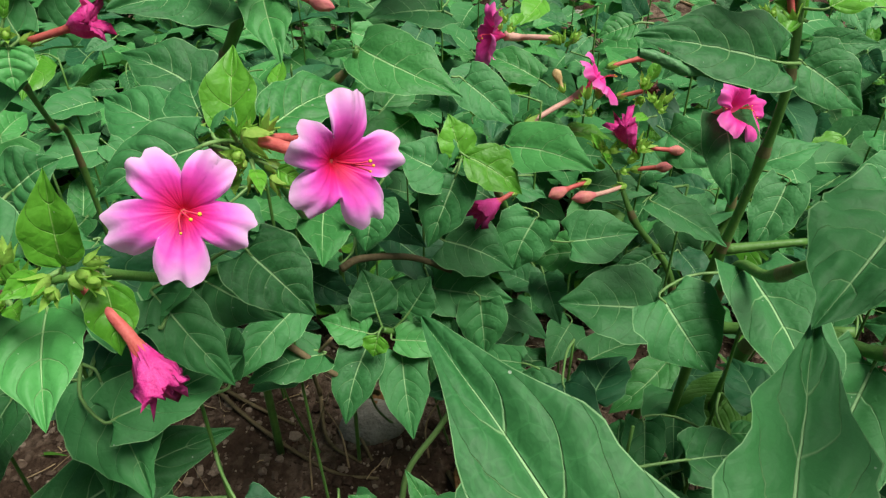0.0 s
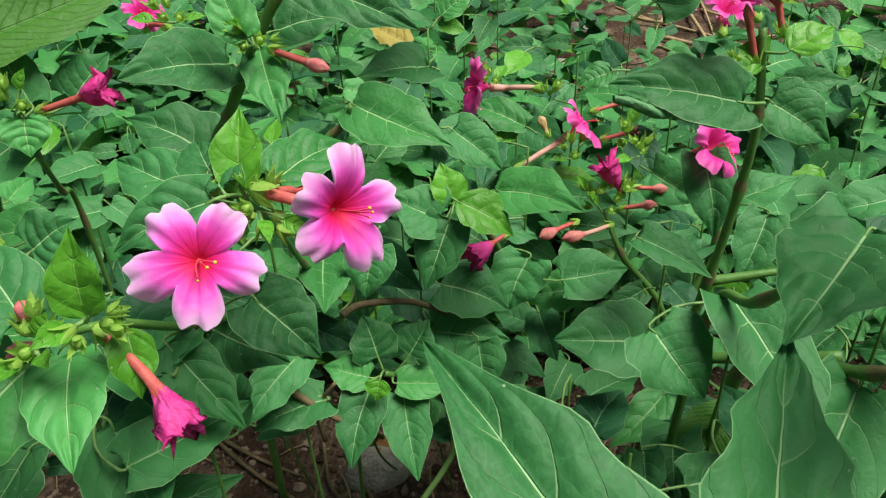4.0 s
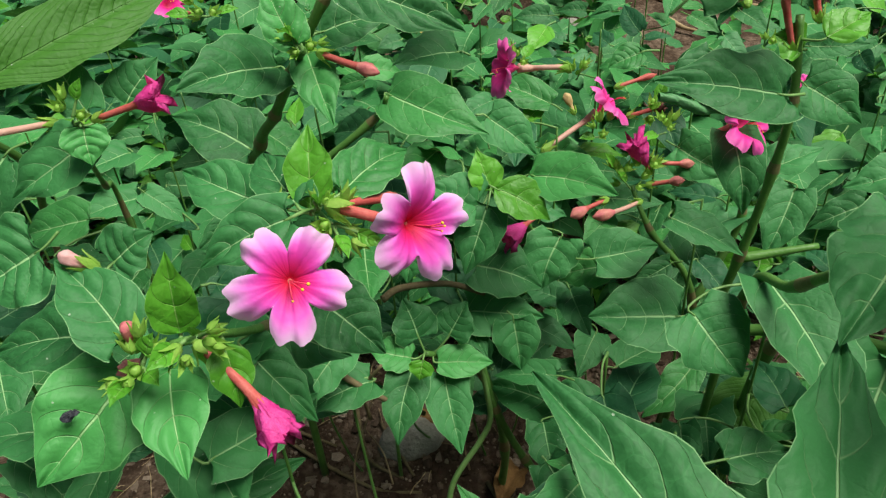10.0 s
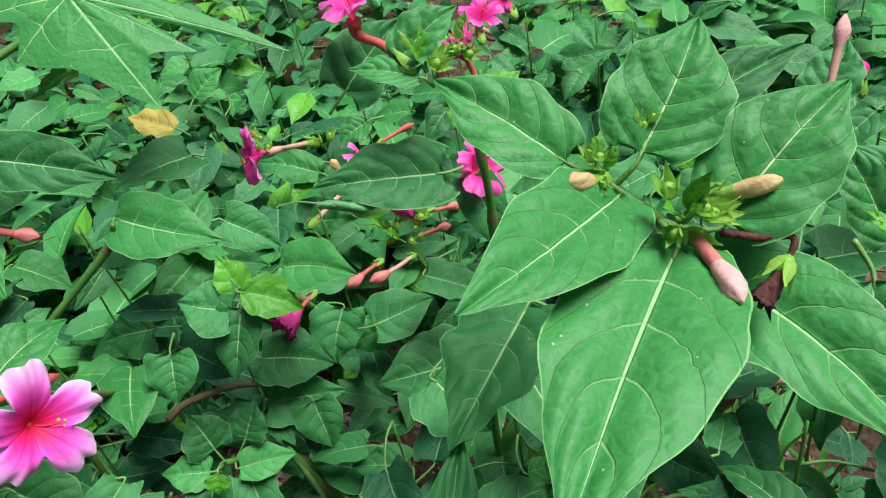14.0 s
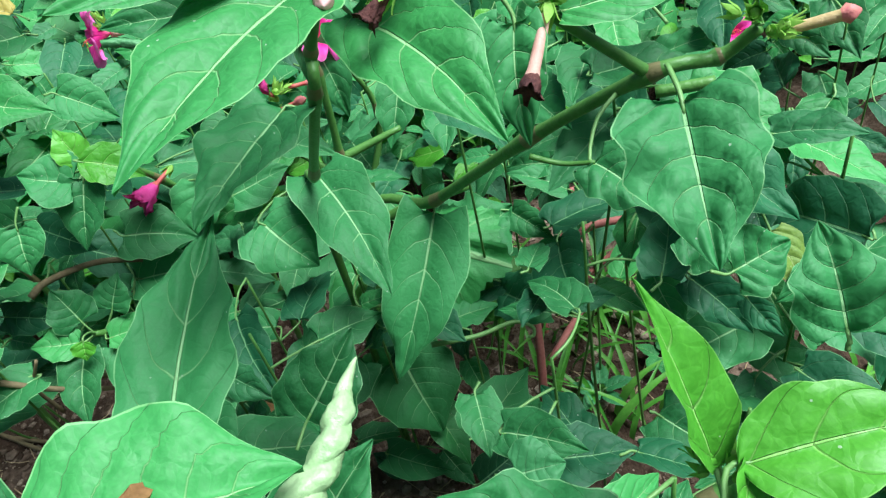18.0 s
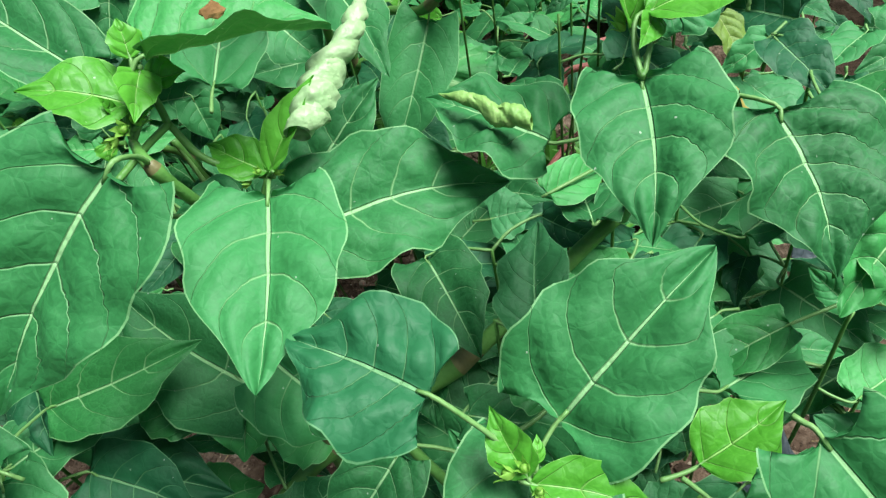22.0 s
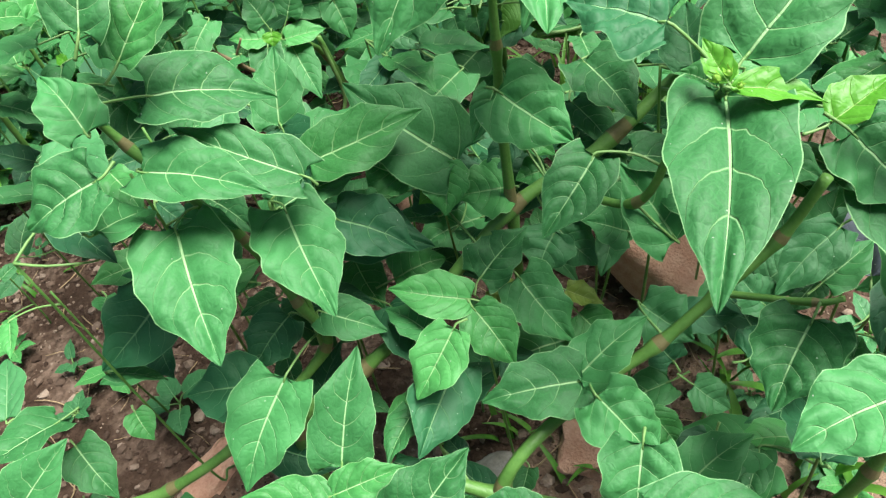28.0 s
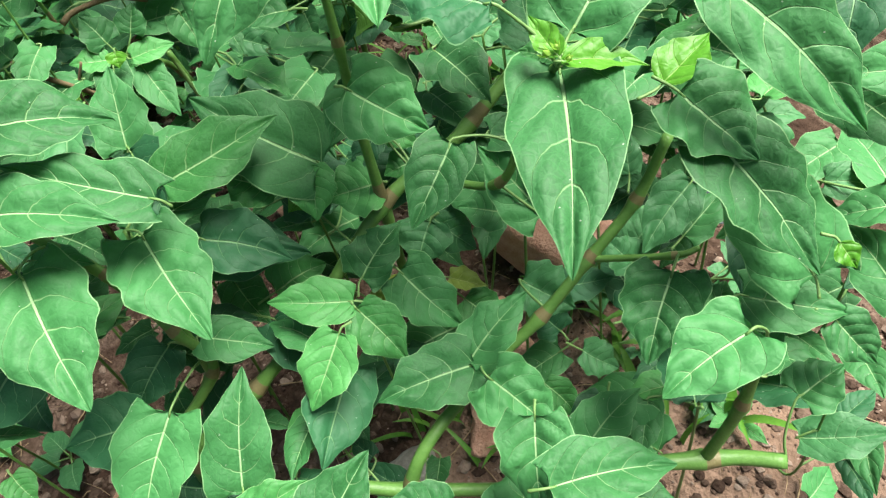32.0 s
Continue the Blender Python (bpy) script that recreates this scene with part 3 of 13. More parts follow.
def open_flower(plant, throat, facing, across, radius, foot, spin=0.0, tube_mat=None, depth=0.35, petal=None):
    """An open trumpet flower: limb, tube down to its foot, stamens and calyx."""
    rng = random.Random(int(radius * 1e6) + int(spin * 10))
    throat, foot = Vector(throat), Vector(foot)
    f = Vector(facing).normalized()
    x = Vector(across)
    x = (x - f * x.dot(f)).normalized()
    rot = Matrix((x, f.cross(x), f)).transposed().to_4x4() @ Matrix.Rotation(spin, 4, "Z")
    verts, faces, uvs = corolla(radius, rng, depth)
    limb = child("corolla", mesh_of("corolla", verts, faces, [petal or PETAL], uvs), plant, "open pink five-lobed flower" if petal is None else "deep pink trumpet flower")
    limb.matrix_local = Matrix.Translation(throat - plant.location) @ rot
    neck = throat - f * radius * (depth - 0.03)
    pts = smooth_line([neck, neck - f * radius * 0.5, foot.lerp(neck, 0.45), foot], 4)
    n = len(pts)
    tv, tf = tube_data([q - throat for q in pts], [0.0032 - 0.0014 * min(1, 2.2 * k / n) for k in range(n)], 8)
    t = child("flower_tube", mesh_of("flower_tube", tv, tf, [tube_mat or TUBE]), limb, "slender red flower tube")
    t.matrix_local = rot.inverted()
    sv, sf, slots = [], [], []
    for k in range(3):
        a = spin + 2.6 + k * 0.9 + rng.uniform(-0.3, 0.3)
        tipp = Vector((math.cos(a) * radius * rng.uniform(0.1, 0.28), math.sin(a) * radius * rng.uniform(0.1, 0.28) - radius * 0.1, radius * rng.uniform(0.08, 0.3)))
        pv, pf = tube_data(smooth_line([Vector((0, 0, -radius * 0.3)), Vector((tipp.x * 0.3, tipp.y * 0.3, radius * 0.05)), tipp], 3), [0.00022] * 7, 5)
        o = len(sv)
        sv += pv
        sf += [tuple(i + o for i in q) for q in pf]
        slots += [0] * len(pf)
        bm = bmesh.new()
        bmesh.ops.create_icosphere(bm, subdivisions=1, radius=0.0004)
        o = len(sv)
        sv += [v.co * (1 + 0.2 * k % 2) + tipp for v in bm.verts]
        sf += [tuple(v.index + o for v in q.verts) for q in bm.faces]
        slots += [1] * len(bm.faces)
        bm.free()
    child("stamen", mesh_of("stamen", sv, sf, [FILAMENT, ANTHER], None, slots), limb, "red filaments with yellow anthers")
    calyx(plant, foot - (neck - foot).normalized() * 0.003, neck - foot, 0.008)
    return limb


def closed_flower(plant, foot, tip, head, mat=None, tube_mat=None, frill=0.0, label="", head_len=0.3, r0=0.0013):
    """A closed bud or wilted flower on its tube: foot to tip, swelling to the given head radius, crumpled by frill."""
    foot, tip = Vector(foot), Vector(tip)
    rng = random.Random(int(abs(foot.x + tip.y) * 1e5) + 3)
    w = tip - foot
    ln = w.length
    sag = w.cross(Vector((0, 0, 1))).normalized() * ln * rng.uniform(-0.05, 0.05)
    pts, rad = [], []
    n = 12
    for i in range(n + 1):
        t = i / n
        pts.append(w * t + sag * math.sin(math.pi * t))
        q = max(0.0, (t - (1 - head_len)) / head_len)
        rad.append(r0 + 0.0004 * t + (head - r0) * (math.sin(min(1.0, q * 1.25) * 1.57) if frill else math.sin(min(1.0, q) * 3.02) ** 0.7 if q > 0 else 0.0))
    if not frill:
        rad = [r * (1 - 0.8 * max(0.0, (i / n - 0.8) / 0.2) ** 2) for i, r in enumerate(rad)]
    sd = 25 if frill else 18
    verts, faces = tube_data(pts, [max(r, 0.0003) for r in rad], sd)
    if not frill:
        for i in range(n + 1):
            q = max(0.0, (i / n - 1 + head_len) / head_len)
            for k in range(sd):
                verts[i * sd + k] = pts[i] + (verts[i * sd + k] - pts[i]) * (1 + 0.13 * min(1.0, q * 2) * math.cos(4 * 6.28318 * k / sd + q * 5))
    if frill:
        for i in range(n + 1):
            t = i / n
            if t > 1 - head_len:
                for k in range(sd):
                    v = verts[i * sd + k]
                    c = pts[i]
                    s = 1 + frill * (0.5 * math.sin(k * 3.14 + i * 1.3) + rng.uniform(-0.5, 0.5)) * (t - 1 + head_len) / head_len
                    verts[i * sd + k] = c + (v - c) * s + w.normalized() * rng.uniform(-0.4, 0.9) * frill * head * 0.8
    if frill:
        o, end = len(verts), pts[-1]
        wn = w.normalized()
        faces.pop()
        for k in range(sd):
            v = verts[n * sd + k]
            verts.append(end + (v - end) * (1.45 if k % 5 < 2 else 0.95) * rng.uniform(0.8, 1.2) + wn * head * (rng.uniform(0.1, 0.9) if k % 5 < 2 else rng.uniform(-0.4, 0.5)))
        for k in range(sd):
            v = verts[n * sd + k]
            verts.append(end + (v - end) * 0.35 - wn * head * rng.uniform(0.0, 0.5))
        for r in (0, 1):
            p0 = n * sd if r == 0 else o
            p1 = o if r == 0 else o + sd
            for k in range(sd):
                faces.append((p0 + k, p0 + (k + 1) % sd, p1 + (k + 1) % sd, p1 + k))
        faces.append(tuple(range(o + sd, o + 2 * sd)))
    slots = [1 if (k // sd) / n > 1 - head_len - 0.02 else 0 for k in range(len(faces))]
    slots[n * sd] = 0
    ob = child("wilted_flower" if frill else "bud", mesh_of("flower", verts, faces, [tube_mat or TUBE, mat or BUD], None, slots), plant, label or ("wilted magenta flower hanging from its tube" if frill else "closed pink bud on a slender tube"))
    ob.location = foot - plant.location
    calyx(plant, foot - w.normalized() * 0.002, w, 0.006)
    return ob


# ---- ground ----
def ground_height(x, y):
    h = 0.02 * noise.noise(Vector((x * 3.1, y * 3.1, 0.3))) + 0.008 * noise.noise(Vector((x * 14, y * 14, 2.0))) + 0.0035 * noise.noise(Vector((x * 45, y * 45, 5.0)))
    h += 0.065 * min(max(y, -0.6), 4.0)
    return h + 0.01


def build_ground():
    def axis(lo, hi, step, far):
        near = list(np.arange(lo, hi + 1e-6, step))
        grow, g = [], step
        v = hi
        while v < far:
            g *= 1.35
            v += g
            grow.append(v)
        back, g, v = [], step, lo
        while v > -far:
            g *= 1.35
            v -= g
            back.append(v)
        return back[::-1] + near + grow
    xs, ys = axis(-0.7, 0.7, 0.0125, 400.0), axis(-0.5, 1.6, 0.0125, 400.0)
    verts = [(x, y, ground_height(x, y) if abs(x) < 30 and abs(y) < 30 else ground_height(0, 4.0 if y > 0 else -0.6)) for y in ys for x in xs]
    w = len(xs)
    faces = [(j * w + i, j * w + i + 1, (j + 1) * w + i + 1, (j + 1) * w + i) for j in range(len(ys) - 1) for i in range(w - 1)]
    g = new("ground", mesh_of("ground", verts, faces, [SOIL]))
    return tagged(g, "bare brown crumbly soil of a garden bed", "ground", kind="structure")


build_ground()


def lump(name, at, size, mat, seed, label, category, rough=0.25, turn=0.0, group="", box=False, lean=0.0):
    """A stone or a broken brick: a worn, uneven block or pebble, half sunk in the soil."""
    bm = bmesh.new()
    if box:
        bmesh.ops.create_cube(bm, size=1.0)
        bmesh.ops.subdivide_edges(bm, edges=bm.edges[:], cuts=13, use_grid_fill=True)
        for v in bm.verts:
            v.co *= 0.5 * 1.06 / (sum(abs(c) ** 9 for c in v.co) ** (1 / 9))
    else:
        bmesh.ops.create_icosphere(bm, subdivisions=3, radius=0.55)
    for v in bm.verts:
        p = v.co.copy()
        v.co *= 1 + rough * noise.noise(p * 1.7 + Vector((seed, 0, 0))) + rough * 0.4 * noise.noise(p * 5 + Vector((0, seed, 0)))
        v.co = Vector((v.co.x * size[0], v.co.y * size[1], v.co.z * size[2]))
    me = bpy.data.meshes.new(name)
    bm.to_mesh(me)
    bm.free()
    me.materials.append(mat)
    for p in me.polygons:
        p.use_smooth = True
    ob = new(name, me)
    ob.matrix_world = pose(at[0], at[1], at[2], lean, 0, turn)
    return tagged(ob, label, category, group)


def grass_tuft(at, count, height, seed, spread=0.03, broad=0.0022):
    """A tuft of narrow arching grass blades."""
    rng = random.Random(seed)
    tuft = thing("grass_tuft", (at[0], at[1], ground_height(at[0], at[1])), "tuft of narrow bright green grass on the soil", "grass", "grass tufts")
    for k in range(count):
        a = rng.uniform(0, 6.28)
        out = Vector((math.cos(a), math.sin(a), 0))
        side = Vector((-out.y, out.x, 0))
        h, r = height * rng.uniform(0.6, 1.2), height * rng.uniform(0.3, 0.95)
        foot = Vector((rng.uniform(-spread, spread), rng.uniform(-spread, spread), -0.004))
        verts, faces = [], []
        n = 9
        for i in range(n + 1):
            t = i / n
            c = foot + out * r * t ** 1.6 + Vector((0, 0, h * (t - 0.45 * t * t)))
            w = broad * (1 - t ** 2.2) + 0.0002
            verts += [c - side * w, c - Vector((0, 0, w * 0.5)), c + side * w]
        for i in range(n):
            p = i * 3
            faces += [(p, p + 1, p + 4, p + 3), (p + 1, p + 2, p + 5, p + 4)]
        child("blade", mesh_of("blade", verts, faces, [GRASS]), tuft)
    return tuft


def shoot_at(x, y, label, group, *joints):
    """A slender leafy shoot that rises from the soil at x, y through its joints."""
    foot = (x, y, ground_height(x, y))
    p = thing("four_o_clock_shoot", foot, label, "plant", group)
    stem(p, [(x, y, foot[2] - 0.006), *joints], 0.0011, 0.0007, nodes=False)
    return p


def shoot_leaf(p, x, y, z, tx, ty, tz, nx, ny, nz, width, kind, wave, detail):
    leaf(p, (x, y, z), (tx, ty, tz), (nx, ny, nz), width, kind, wave=wave, detail=detail)


def rolled_leaf(plant, base, tip, across, radius, turns, label, mat=None):
    """A leaf rolled along its length by insects: a puckered scroll with the pale underside outwards."""
    base, tip, across = Vector(base), Vector(tip), Vector(across).normalized()
    w = tip - base
    up = across.cross(w).normalized()
    rng = random.Random(12)
    n, m = 96, 34
    verts, faces, uvs = [], [], []
    for i in range(n + 1):
        t = i / n
        env = radius * (min(1.0, 0.45 + 2.2 * t) * (1 - t) ** 0.75 * 1.25 + 0.03)
        c = w * t + across * radius * 0.16 * math.sin(t * 11 + 0.6) + up * radius * 0.12 * math.cos(t * 9)
        for k in range(m):
            a = 6.28318 * 1.2 * k / (m - 1)
            q = (t * turns + a / 6.28318 * 0.8 + 0.12 * math.sin(a * 2 + t * 9)) % 1
            r = env * (0.70 + 0.45 * math.sin(math.pi * q) ** 0.7 * (0.75 + 0.6 * noise.noise(Vector((t * 6, a * 0.7, 5))))) * (1 - 0.12 * k / m)
            r *= 1 + 0.14 * noise.noise(Vector((a * 1.1, t * 17, 3))) + 0.07 * noise.noise(Vector((a * 2.6, t * 40, 8)))
            verts.append(c + across * math.cos(a) * r + up * math.sin(a) * r)
            uvs.append((t, k / (m - 1)))
    for i in range(n):
        for k in range(m - 1):
            q = i * m + k
            faces.append((q, q + 1, q + m + 1, q + m))
    ob = child("rolled_leaf", mesh_of("rolled_leaf", verts, faces, [mat or ROLL], uvs), plant, label)
    ob.location = base - plant.location
    return ob


def cluster(plant, at, way, size, count, seed):
    """A loose head of small calyces and unopened green buds on short stalks, with a few tiny leaves."""
    rng = random.Random(seed)
    w = Vector(way).normalized()
    for k in range(count):
        d = (w * 0.8 + Vector((rng.uniform(-1, 1), rng.uniform(-1, 1), rng.uniform(-0.7, 0.8)))).normalized()
        p = Vector(at) + d * size * rng.uniform(0.5, 1.5)
        if k % 3 == 2:
            leaf(plant, p, p + d * size * rng.uniform(1.4, 2.2), w + Vector((0, -0.4, 0.3)), size * rng.uniform(0.7, 1.1), "y", fold=0.4, stalk=0.003, to=at, detail=3, name="young_leaf")
        else:
            calyx(plant, p, d, size * rng.uniform(0.65, 0.95), "")


def speck(plant, at, normal, size, mat, name, label, seed):
    """A small uneven scab or crumb that sits on a leaf."""
    bm = bmesh.new()
    bmesh.ops.create_icosphere(bm, subdivisions=2, radius=1.0)
    for v in bm.verts:
        v.co *= 1 + 0.55 * noise.noise(v.co * 2.2 + Vector((seed, 0, 0)))
        v.co.x *= size
        v.co.y *= size * 0.7
        v.co.z *= size * 0.3
    me = bpy.data.meshes.new(name)
    bm.to_mesh(me)
    bm.free()
    me.materials.append(mat)
    ob = child(name, me, plant, label)
    q = Vector(normal).to_track_quat("Z", "Y").to_matrix().to_4x4()
    ob.matrix_local = Matrix.Translation(Vector(at) - plant.location) @ q
    return ob


def seedling(x, y, count, size, seed, kind="w"):
    """A small ground-hugging seedling with a few roundish leaves."""
    rng = random.Random(seed)
    z = ground_height(x, y)
    p = thing("weed_seedling", (x, y, z), "tiny bright green weed seedling on the soil", "weed", "weed seedlings")
    stem(p, [(x, y, z - 0.004), (x, y, z + size * 0.7)], 0.0008, 0.0006, nodes=False)
    for k in range(count):
        a = k * 6.283 / count + rng.uniform(-0.4, 0.4)
        d = Vector((math.cos(a), math.sin(a), rng.uniform(-0.1, 0.4)))
        b = Vector((x, y, z + size * rng.uniform(0.5, 0.9))) + d * size * 0.25
        leaf(p, b, b + d * size * rng.uniform(0.8, 1.2), (0, 0, 1), size * rng.uniform(0.55, 0.8), kind, stalk=0.004, to=(x, y, z + size * 0.5), detail=3)


def twig(points, r, mat, name, label, category, group=""):
    """A loose dry stalk lying about."""
    line = smooth_line(points, 5)
    verts, faces = tube_data([q - line[0] for q in line], [r * (1 - 0.5 * k / len(line)) for k in range(len(line))], 6)
    ob = new(name, mesh_of(name, verts, faces, [mat]))
    ob.location = line[0]
    return tagged(ob, label, category, group)


def scatter_clods(count, seed):
    """Crumbs and clods of soil, too many to count."""
    rng = random.Random(seed)
    bm = bmesh.new()
    bmesh.ops.create_icosphere(bm, subdivisions=1, radius=1.0)
    shape = [v.co.copy() for v in bm.verts]
    tris = [tuple(v.index for v in q.verts) for q in bm.faces]
    bm.free()
    verts, faces = [], []
    for k in range(count):
        x, y = rng.uniform(-0.42, 0.42), rng.uniform(-0.32, 0.55)
        r = 0.0009 + 0.0042 * rng.random() ** 5
        z = ground_height(x, y) + r * 0.2
        o = len(verts)
        sx, sy, sz = r * rng.uniform(0.7, 1.4), r * rng.uniform(0.7, 1.4), r * rng.uniform(0.5, 0.9)
        for v in shape:
            j = 1 + rng.uniform(-0.25, 0.25)
            verts.append((x + v.x * sx * j, y + v.y * sy * j, z + v.z * sz * j))
        faces += [tuple(i + o for i in q) for q in tris]
    ob = new("soil_crumbs", mesh_of("soil_crumbs", verts, faces, [CRUMB], None, None, False))
    return tagged(ob, "loose reddish-brown crumbs of dry soil", "soil", kind="stuff")


def scatter_straws(count, seed):
    """Bits of dry grass, fibres and rootlets on the soil, too many to count."""
    rng = random.Random(seed)
    verts, faces = [], []
    for k in range(count):
        x, y = rng.uniform(-0.4, 0.4), rng.uniform(-0.3, 0.5)
        a, ln = rng.uniform(0, 6.28), 0.006 + 0.035 * rng.random() ** 2
        bend = rng.uniform(-0.25, 0.25)
        pts = []
        for t in (-0.5, -0.17, 0.17, 0.5):
            px, py = x + math.cos(a) * ln * t - math.sin(a) * ln * bend * (0.25 - t * t), y + math.sin(a) * ln * t + math.cos(a) * ln * bend * (0.25 - t * t)
            pts.append((px, py, ground_height(px, py) + 0.002 + 0.003 * rng.random()))
        tv, tf = tube_data(pts, [rng.uniform(0.0002, 0.0006)] * 4, 4)
        o = len(verts)
        verts += tv
        faces += [tuple(i + o for i in q) for q in tf]
    ob = new("straw_litter", mesh_of("straw_litter", verts, faces, [STRAW]))
    return tagged(ob, "fine bits of dry straw and rootlets on soil", "litter", kind="stuff")


def far_foliage(name, x0, x1, y0, y1, count, size, height, seed, kinds, clear=(), floor=0.0):
    """Dense low foliage in the distance: clumps of small leaves at uneven heights with gaps between them."""
    rng = random.Random(seed)
    verts, faces, uvs, veins, slots = [], [], [], [], []
    made = 0
    while made < count:
        x, y = rng.uniform(x0, x1), rng.uniform(y0, y1)
        c = noise.noise(Vector((x * 5.5, y * 5.5, seed)))
        if c < -0.36 or ((x - 0.2) / 2.4) ** 2 + ((y - 1.2) / 3.2) ** 2 > 1 + 0.5 * noise.noise(Vector((x * 1.3, y * 1.3, 4.0))) or any((x - a) ** 2 + (y - b) ** 2 < r * r for a, b, r in clear):
            continue
        top = height * (0.35 + 0.65 * max(0.0, c + 0.3))
        z = ground_height(x, y) + 0.008 + floor * top + (1 - floor) * top * rng.random() ** 0.6
        ln = size * rng.uniform(0.6, 1.25)
        a = rng.uniform(0, 6.283)
        d = Vector((math.cos(a), math.sin(a) - 0.3, rng.uniform(-0.7, 0.5))).normalized()
        n = Vector((rng.uniform(-0.5, 0.5), rng.uniform(-0.8, 0.2), 1)).normalized()
        n = (n - d * n.dot(d)).normalized()
        t = d.cross(n)
        w = ln * rng.uniform(0.27, 0.38)
        fold, sway = rng.uniform(0.1, 0.4), rng.uniform(-0.12, 0.12)
        o = len(verts)
        p = Vector((x, y, z))
        for u, hw, up in ((0, 0.22, 0), (0.1, 0.80, 0.02), (0.28, 1, 0.05), (0.52, 0.80, 0.06), (0.76, 0.40, 0.02), (1, 0.02, -0.06)):
            m = p + d * ln * u + n * ln * up + t * ln * sway * u * (1 - u)
            for e in (-1, -0.5, 0, 0.5, 1):
                verts.append(m + t * w * hw * e * rng.uniform(0.92, 1.08) + n * w * fold * hw * e * e - d * ln * 0.08 * e * e * (1 - u) ** 4)
                uvs.append((u, 0.5 + 0.49 * e))
                veins.append(((u - 0.14 * abs(e) - 0.2 * e * e + 0.12) * 4.8 + (0.42 if e > 0 else 0) + 1, abs(e)))
        s = rng.randrange(len(kinds))
        for r in range(5):
            for k in range(4):
                q = o + r * 5 + k
                faces.append((q, q + 1, q + 6, q + 5))
                slots.append(s)
        made += 1
    ob = new(name, mesh_of(name, verts, faces, [LEAF[k] for k in kinds], uvs, slots, True, veins))
    return tagged(ob, "dense low green undergrowth in the flower bed", "undergrowth", kind="stuff")


def palmate_leaf(plant, centre, normal, tips, clefts, kind, label):
    """A broad leaf of pointed lobes joined round one centre; tips are the lobes' ends, clefts how far in the gaps reach."""
    c = Vector(centre)
    m = frame_of(c, tips[0], normal)
    flat = [m.inverted() @ (Vector(q) - c) for q in tips]
    lobes = sorted((math.atan2(q.y, q.x), q.xy.length, r) for q, r in zip(flat, clefts))
    rim = []
    for k, (a, r, gap) in enumerate(lobes):
        b, r2, _ = lobes[(k + 1) % len(lobes)]
        b += 6.28318 if b < a else 0
        for i in range(16):
            q = i / 16
            end = r if q < 0.5 else r2
            h = abs(1 - 2 * q)
            rim.append((a + (b - a) * q, gap + (end - gap) * h ** 1.9))
    n, rings = len(rim), 9
    verts, uvs, veins, faces = [(0, 0, 0)], [(0.1, 0.5)], [(0.0, 0.0)], []
    for i in range(1, rings + 1):
        s = i / rings
        for k, (a, r) in enumerate(rim):
            x, y = math.cos(a) * r * s, math.sin(a) * r * s
            h = abs(1 - 2 * (k % 16) / 16)
            verts.append((x, y, 0.06 * r * s * (0.6 - h) - 0.10 * r * s * s + 0.0012 * noise.noise(Vector((x * 90, y * 90, 4.0)))))
            uvs.append((0.15 + 0.8 * s, 0.5 + (0.488 * s if k % 16 > 8 else -0.488 * s) * (1 - h)))
            veins.append((s * 3.0 - (1 - h) * 1.0 + 2.0, 1 - h))
    for k in range(n):
        faces.append((0, 1 + k, 1 + (k + 1) % n))
    for i in range(rings - 1):
        for k in range(n):
            p, q = 1 + i * n, 1 + (i + 1) * n
            faces.append((p + k, q + k, q + (k + 1) % n, p + (k + 1) % n))
    ob = child("palmate_leaf", mesh_of("palmate_leaf", verts, faces, [LEAF[kind]], uvs, None, True, veins), plant, label)
    ob.matrix_local = Matrix.Translation(c - plant.location) @ m
    return ob


# ---- the plants ----
plant_a = thing("four_o_clock_plant", (-0.066, 0.338, ground_height(-0.066, 0.338)), "pink-flowered four o'clock plant with two open blossoms", "plant", "four o'clock plants")
stem(plant_a, [(-0.070, 0.348, ground_height(-0.070, 0.348) - 0.01), (-0.066, 0.338, 0.252), (-0.071, 0.282, 0.315), (-0.068, 0.230, 0.365), (-0.062, 0.176, 0.406)], 0.0016, 0.0012)
stem(plant_a, [(-0.069, 0.224, 0.334), (-0.088, 0.179, 0.356), (-0.093, 0.139, 0.387), (-0.111, 0.137, 0.385)], 0.0018, 0.0012)

plant_b = thing("four_o_clock_plant", (-0.131, 0.346, ground_height(-0.131, 0.346)), "leafy green four o'clock plant with closed red buds", "plant", "four o'clock plants")
stem(plant_b, [(-0.135, 0.356, ground_height(-0.135, 0.356) - 0.01), (-0.131, 0.346, 0.308), (-0.108, 0.298, 0.374), (-0.094, 0.282, 0.395), (-0.081, 0.272, 0.418), (-0.072, 0.262, 0.431)], 0.0032, 0.0018)
stem(plant_b, [(-0.094, 0.282, 0.395), (-0.062, 0.271, 0.447), (-0.050, 0.270, 0.454)], 0.0024, 0.0016)
stem(plant_b, [(-0.239, 0.400, ground_height(-0.239, 0.400) - 0.01), (-0.235, 0.390, 0.286), (-0.223, 0.356, 0.328), (-0.202, 0.311, 0.370), (-0.173, 0.261, 0.407)], 0.0018, 0.0013)
stem(plant_b, [(-0.131, 0.346, 0.308), (-0.057, 0.343, 0.361), (-0.045, 0.339, 0.378)], 0.0025, 0.0014)

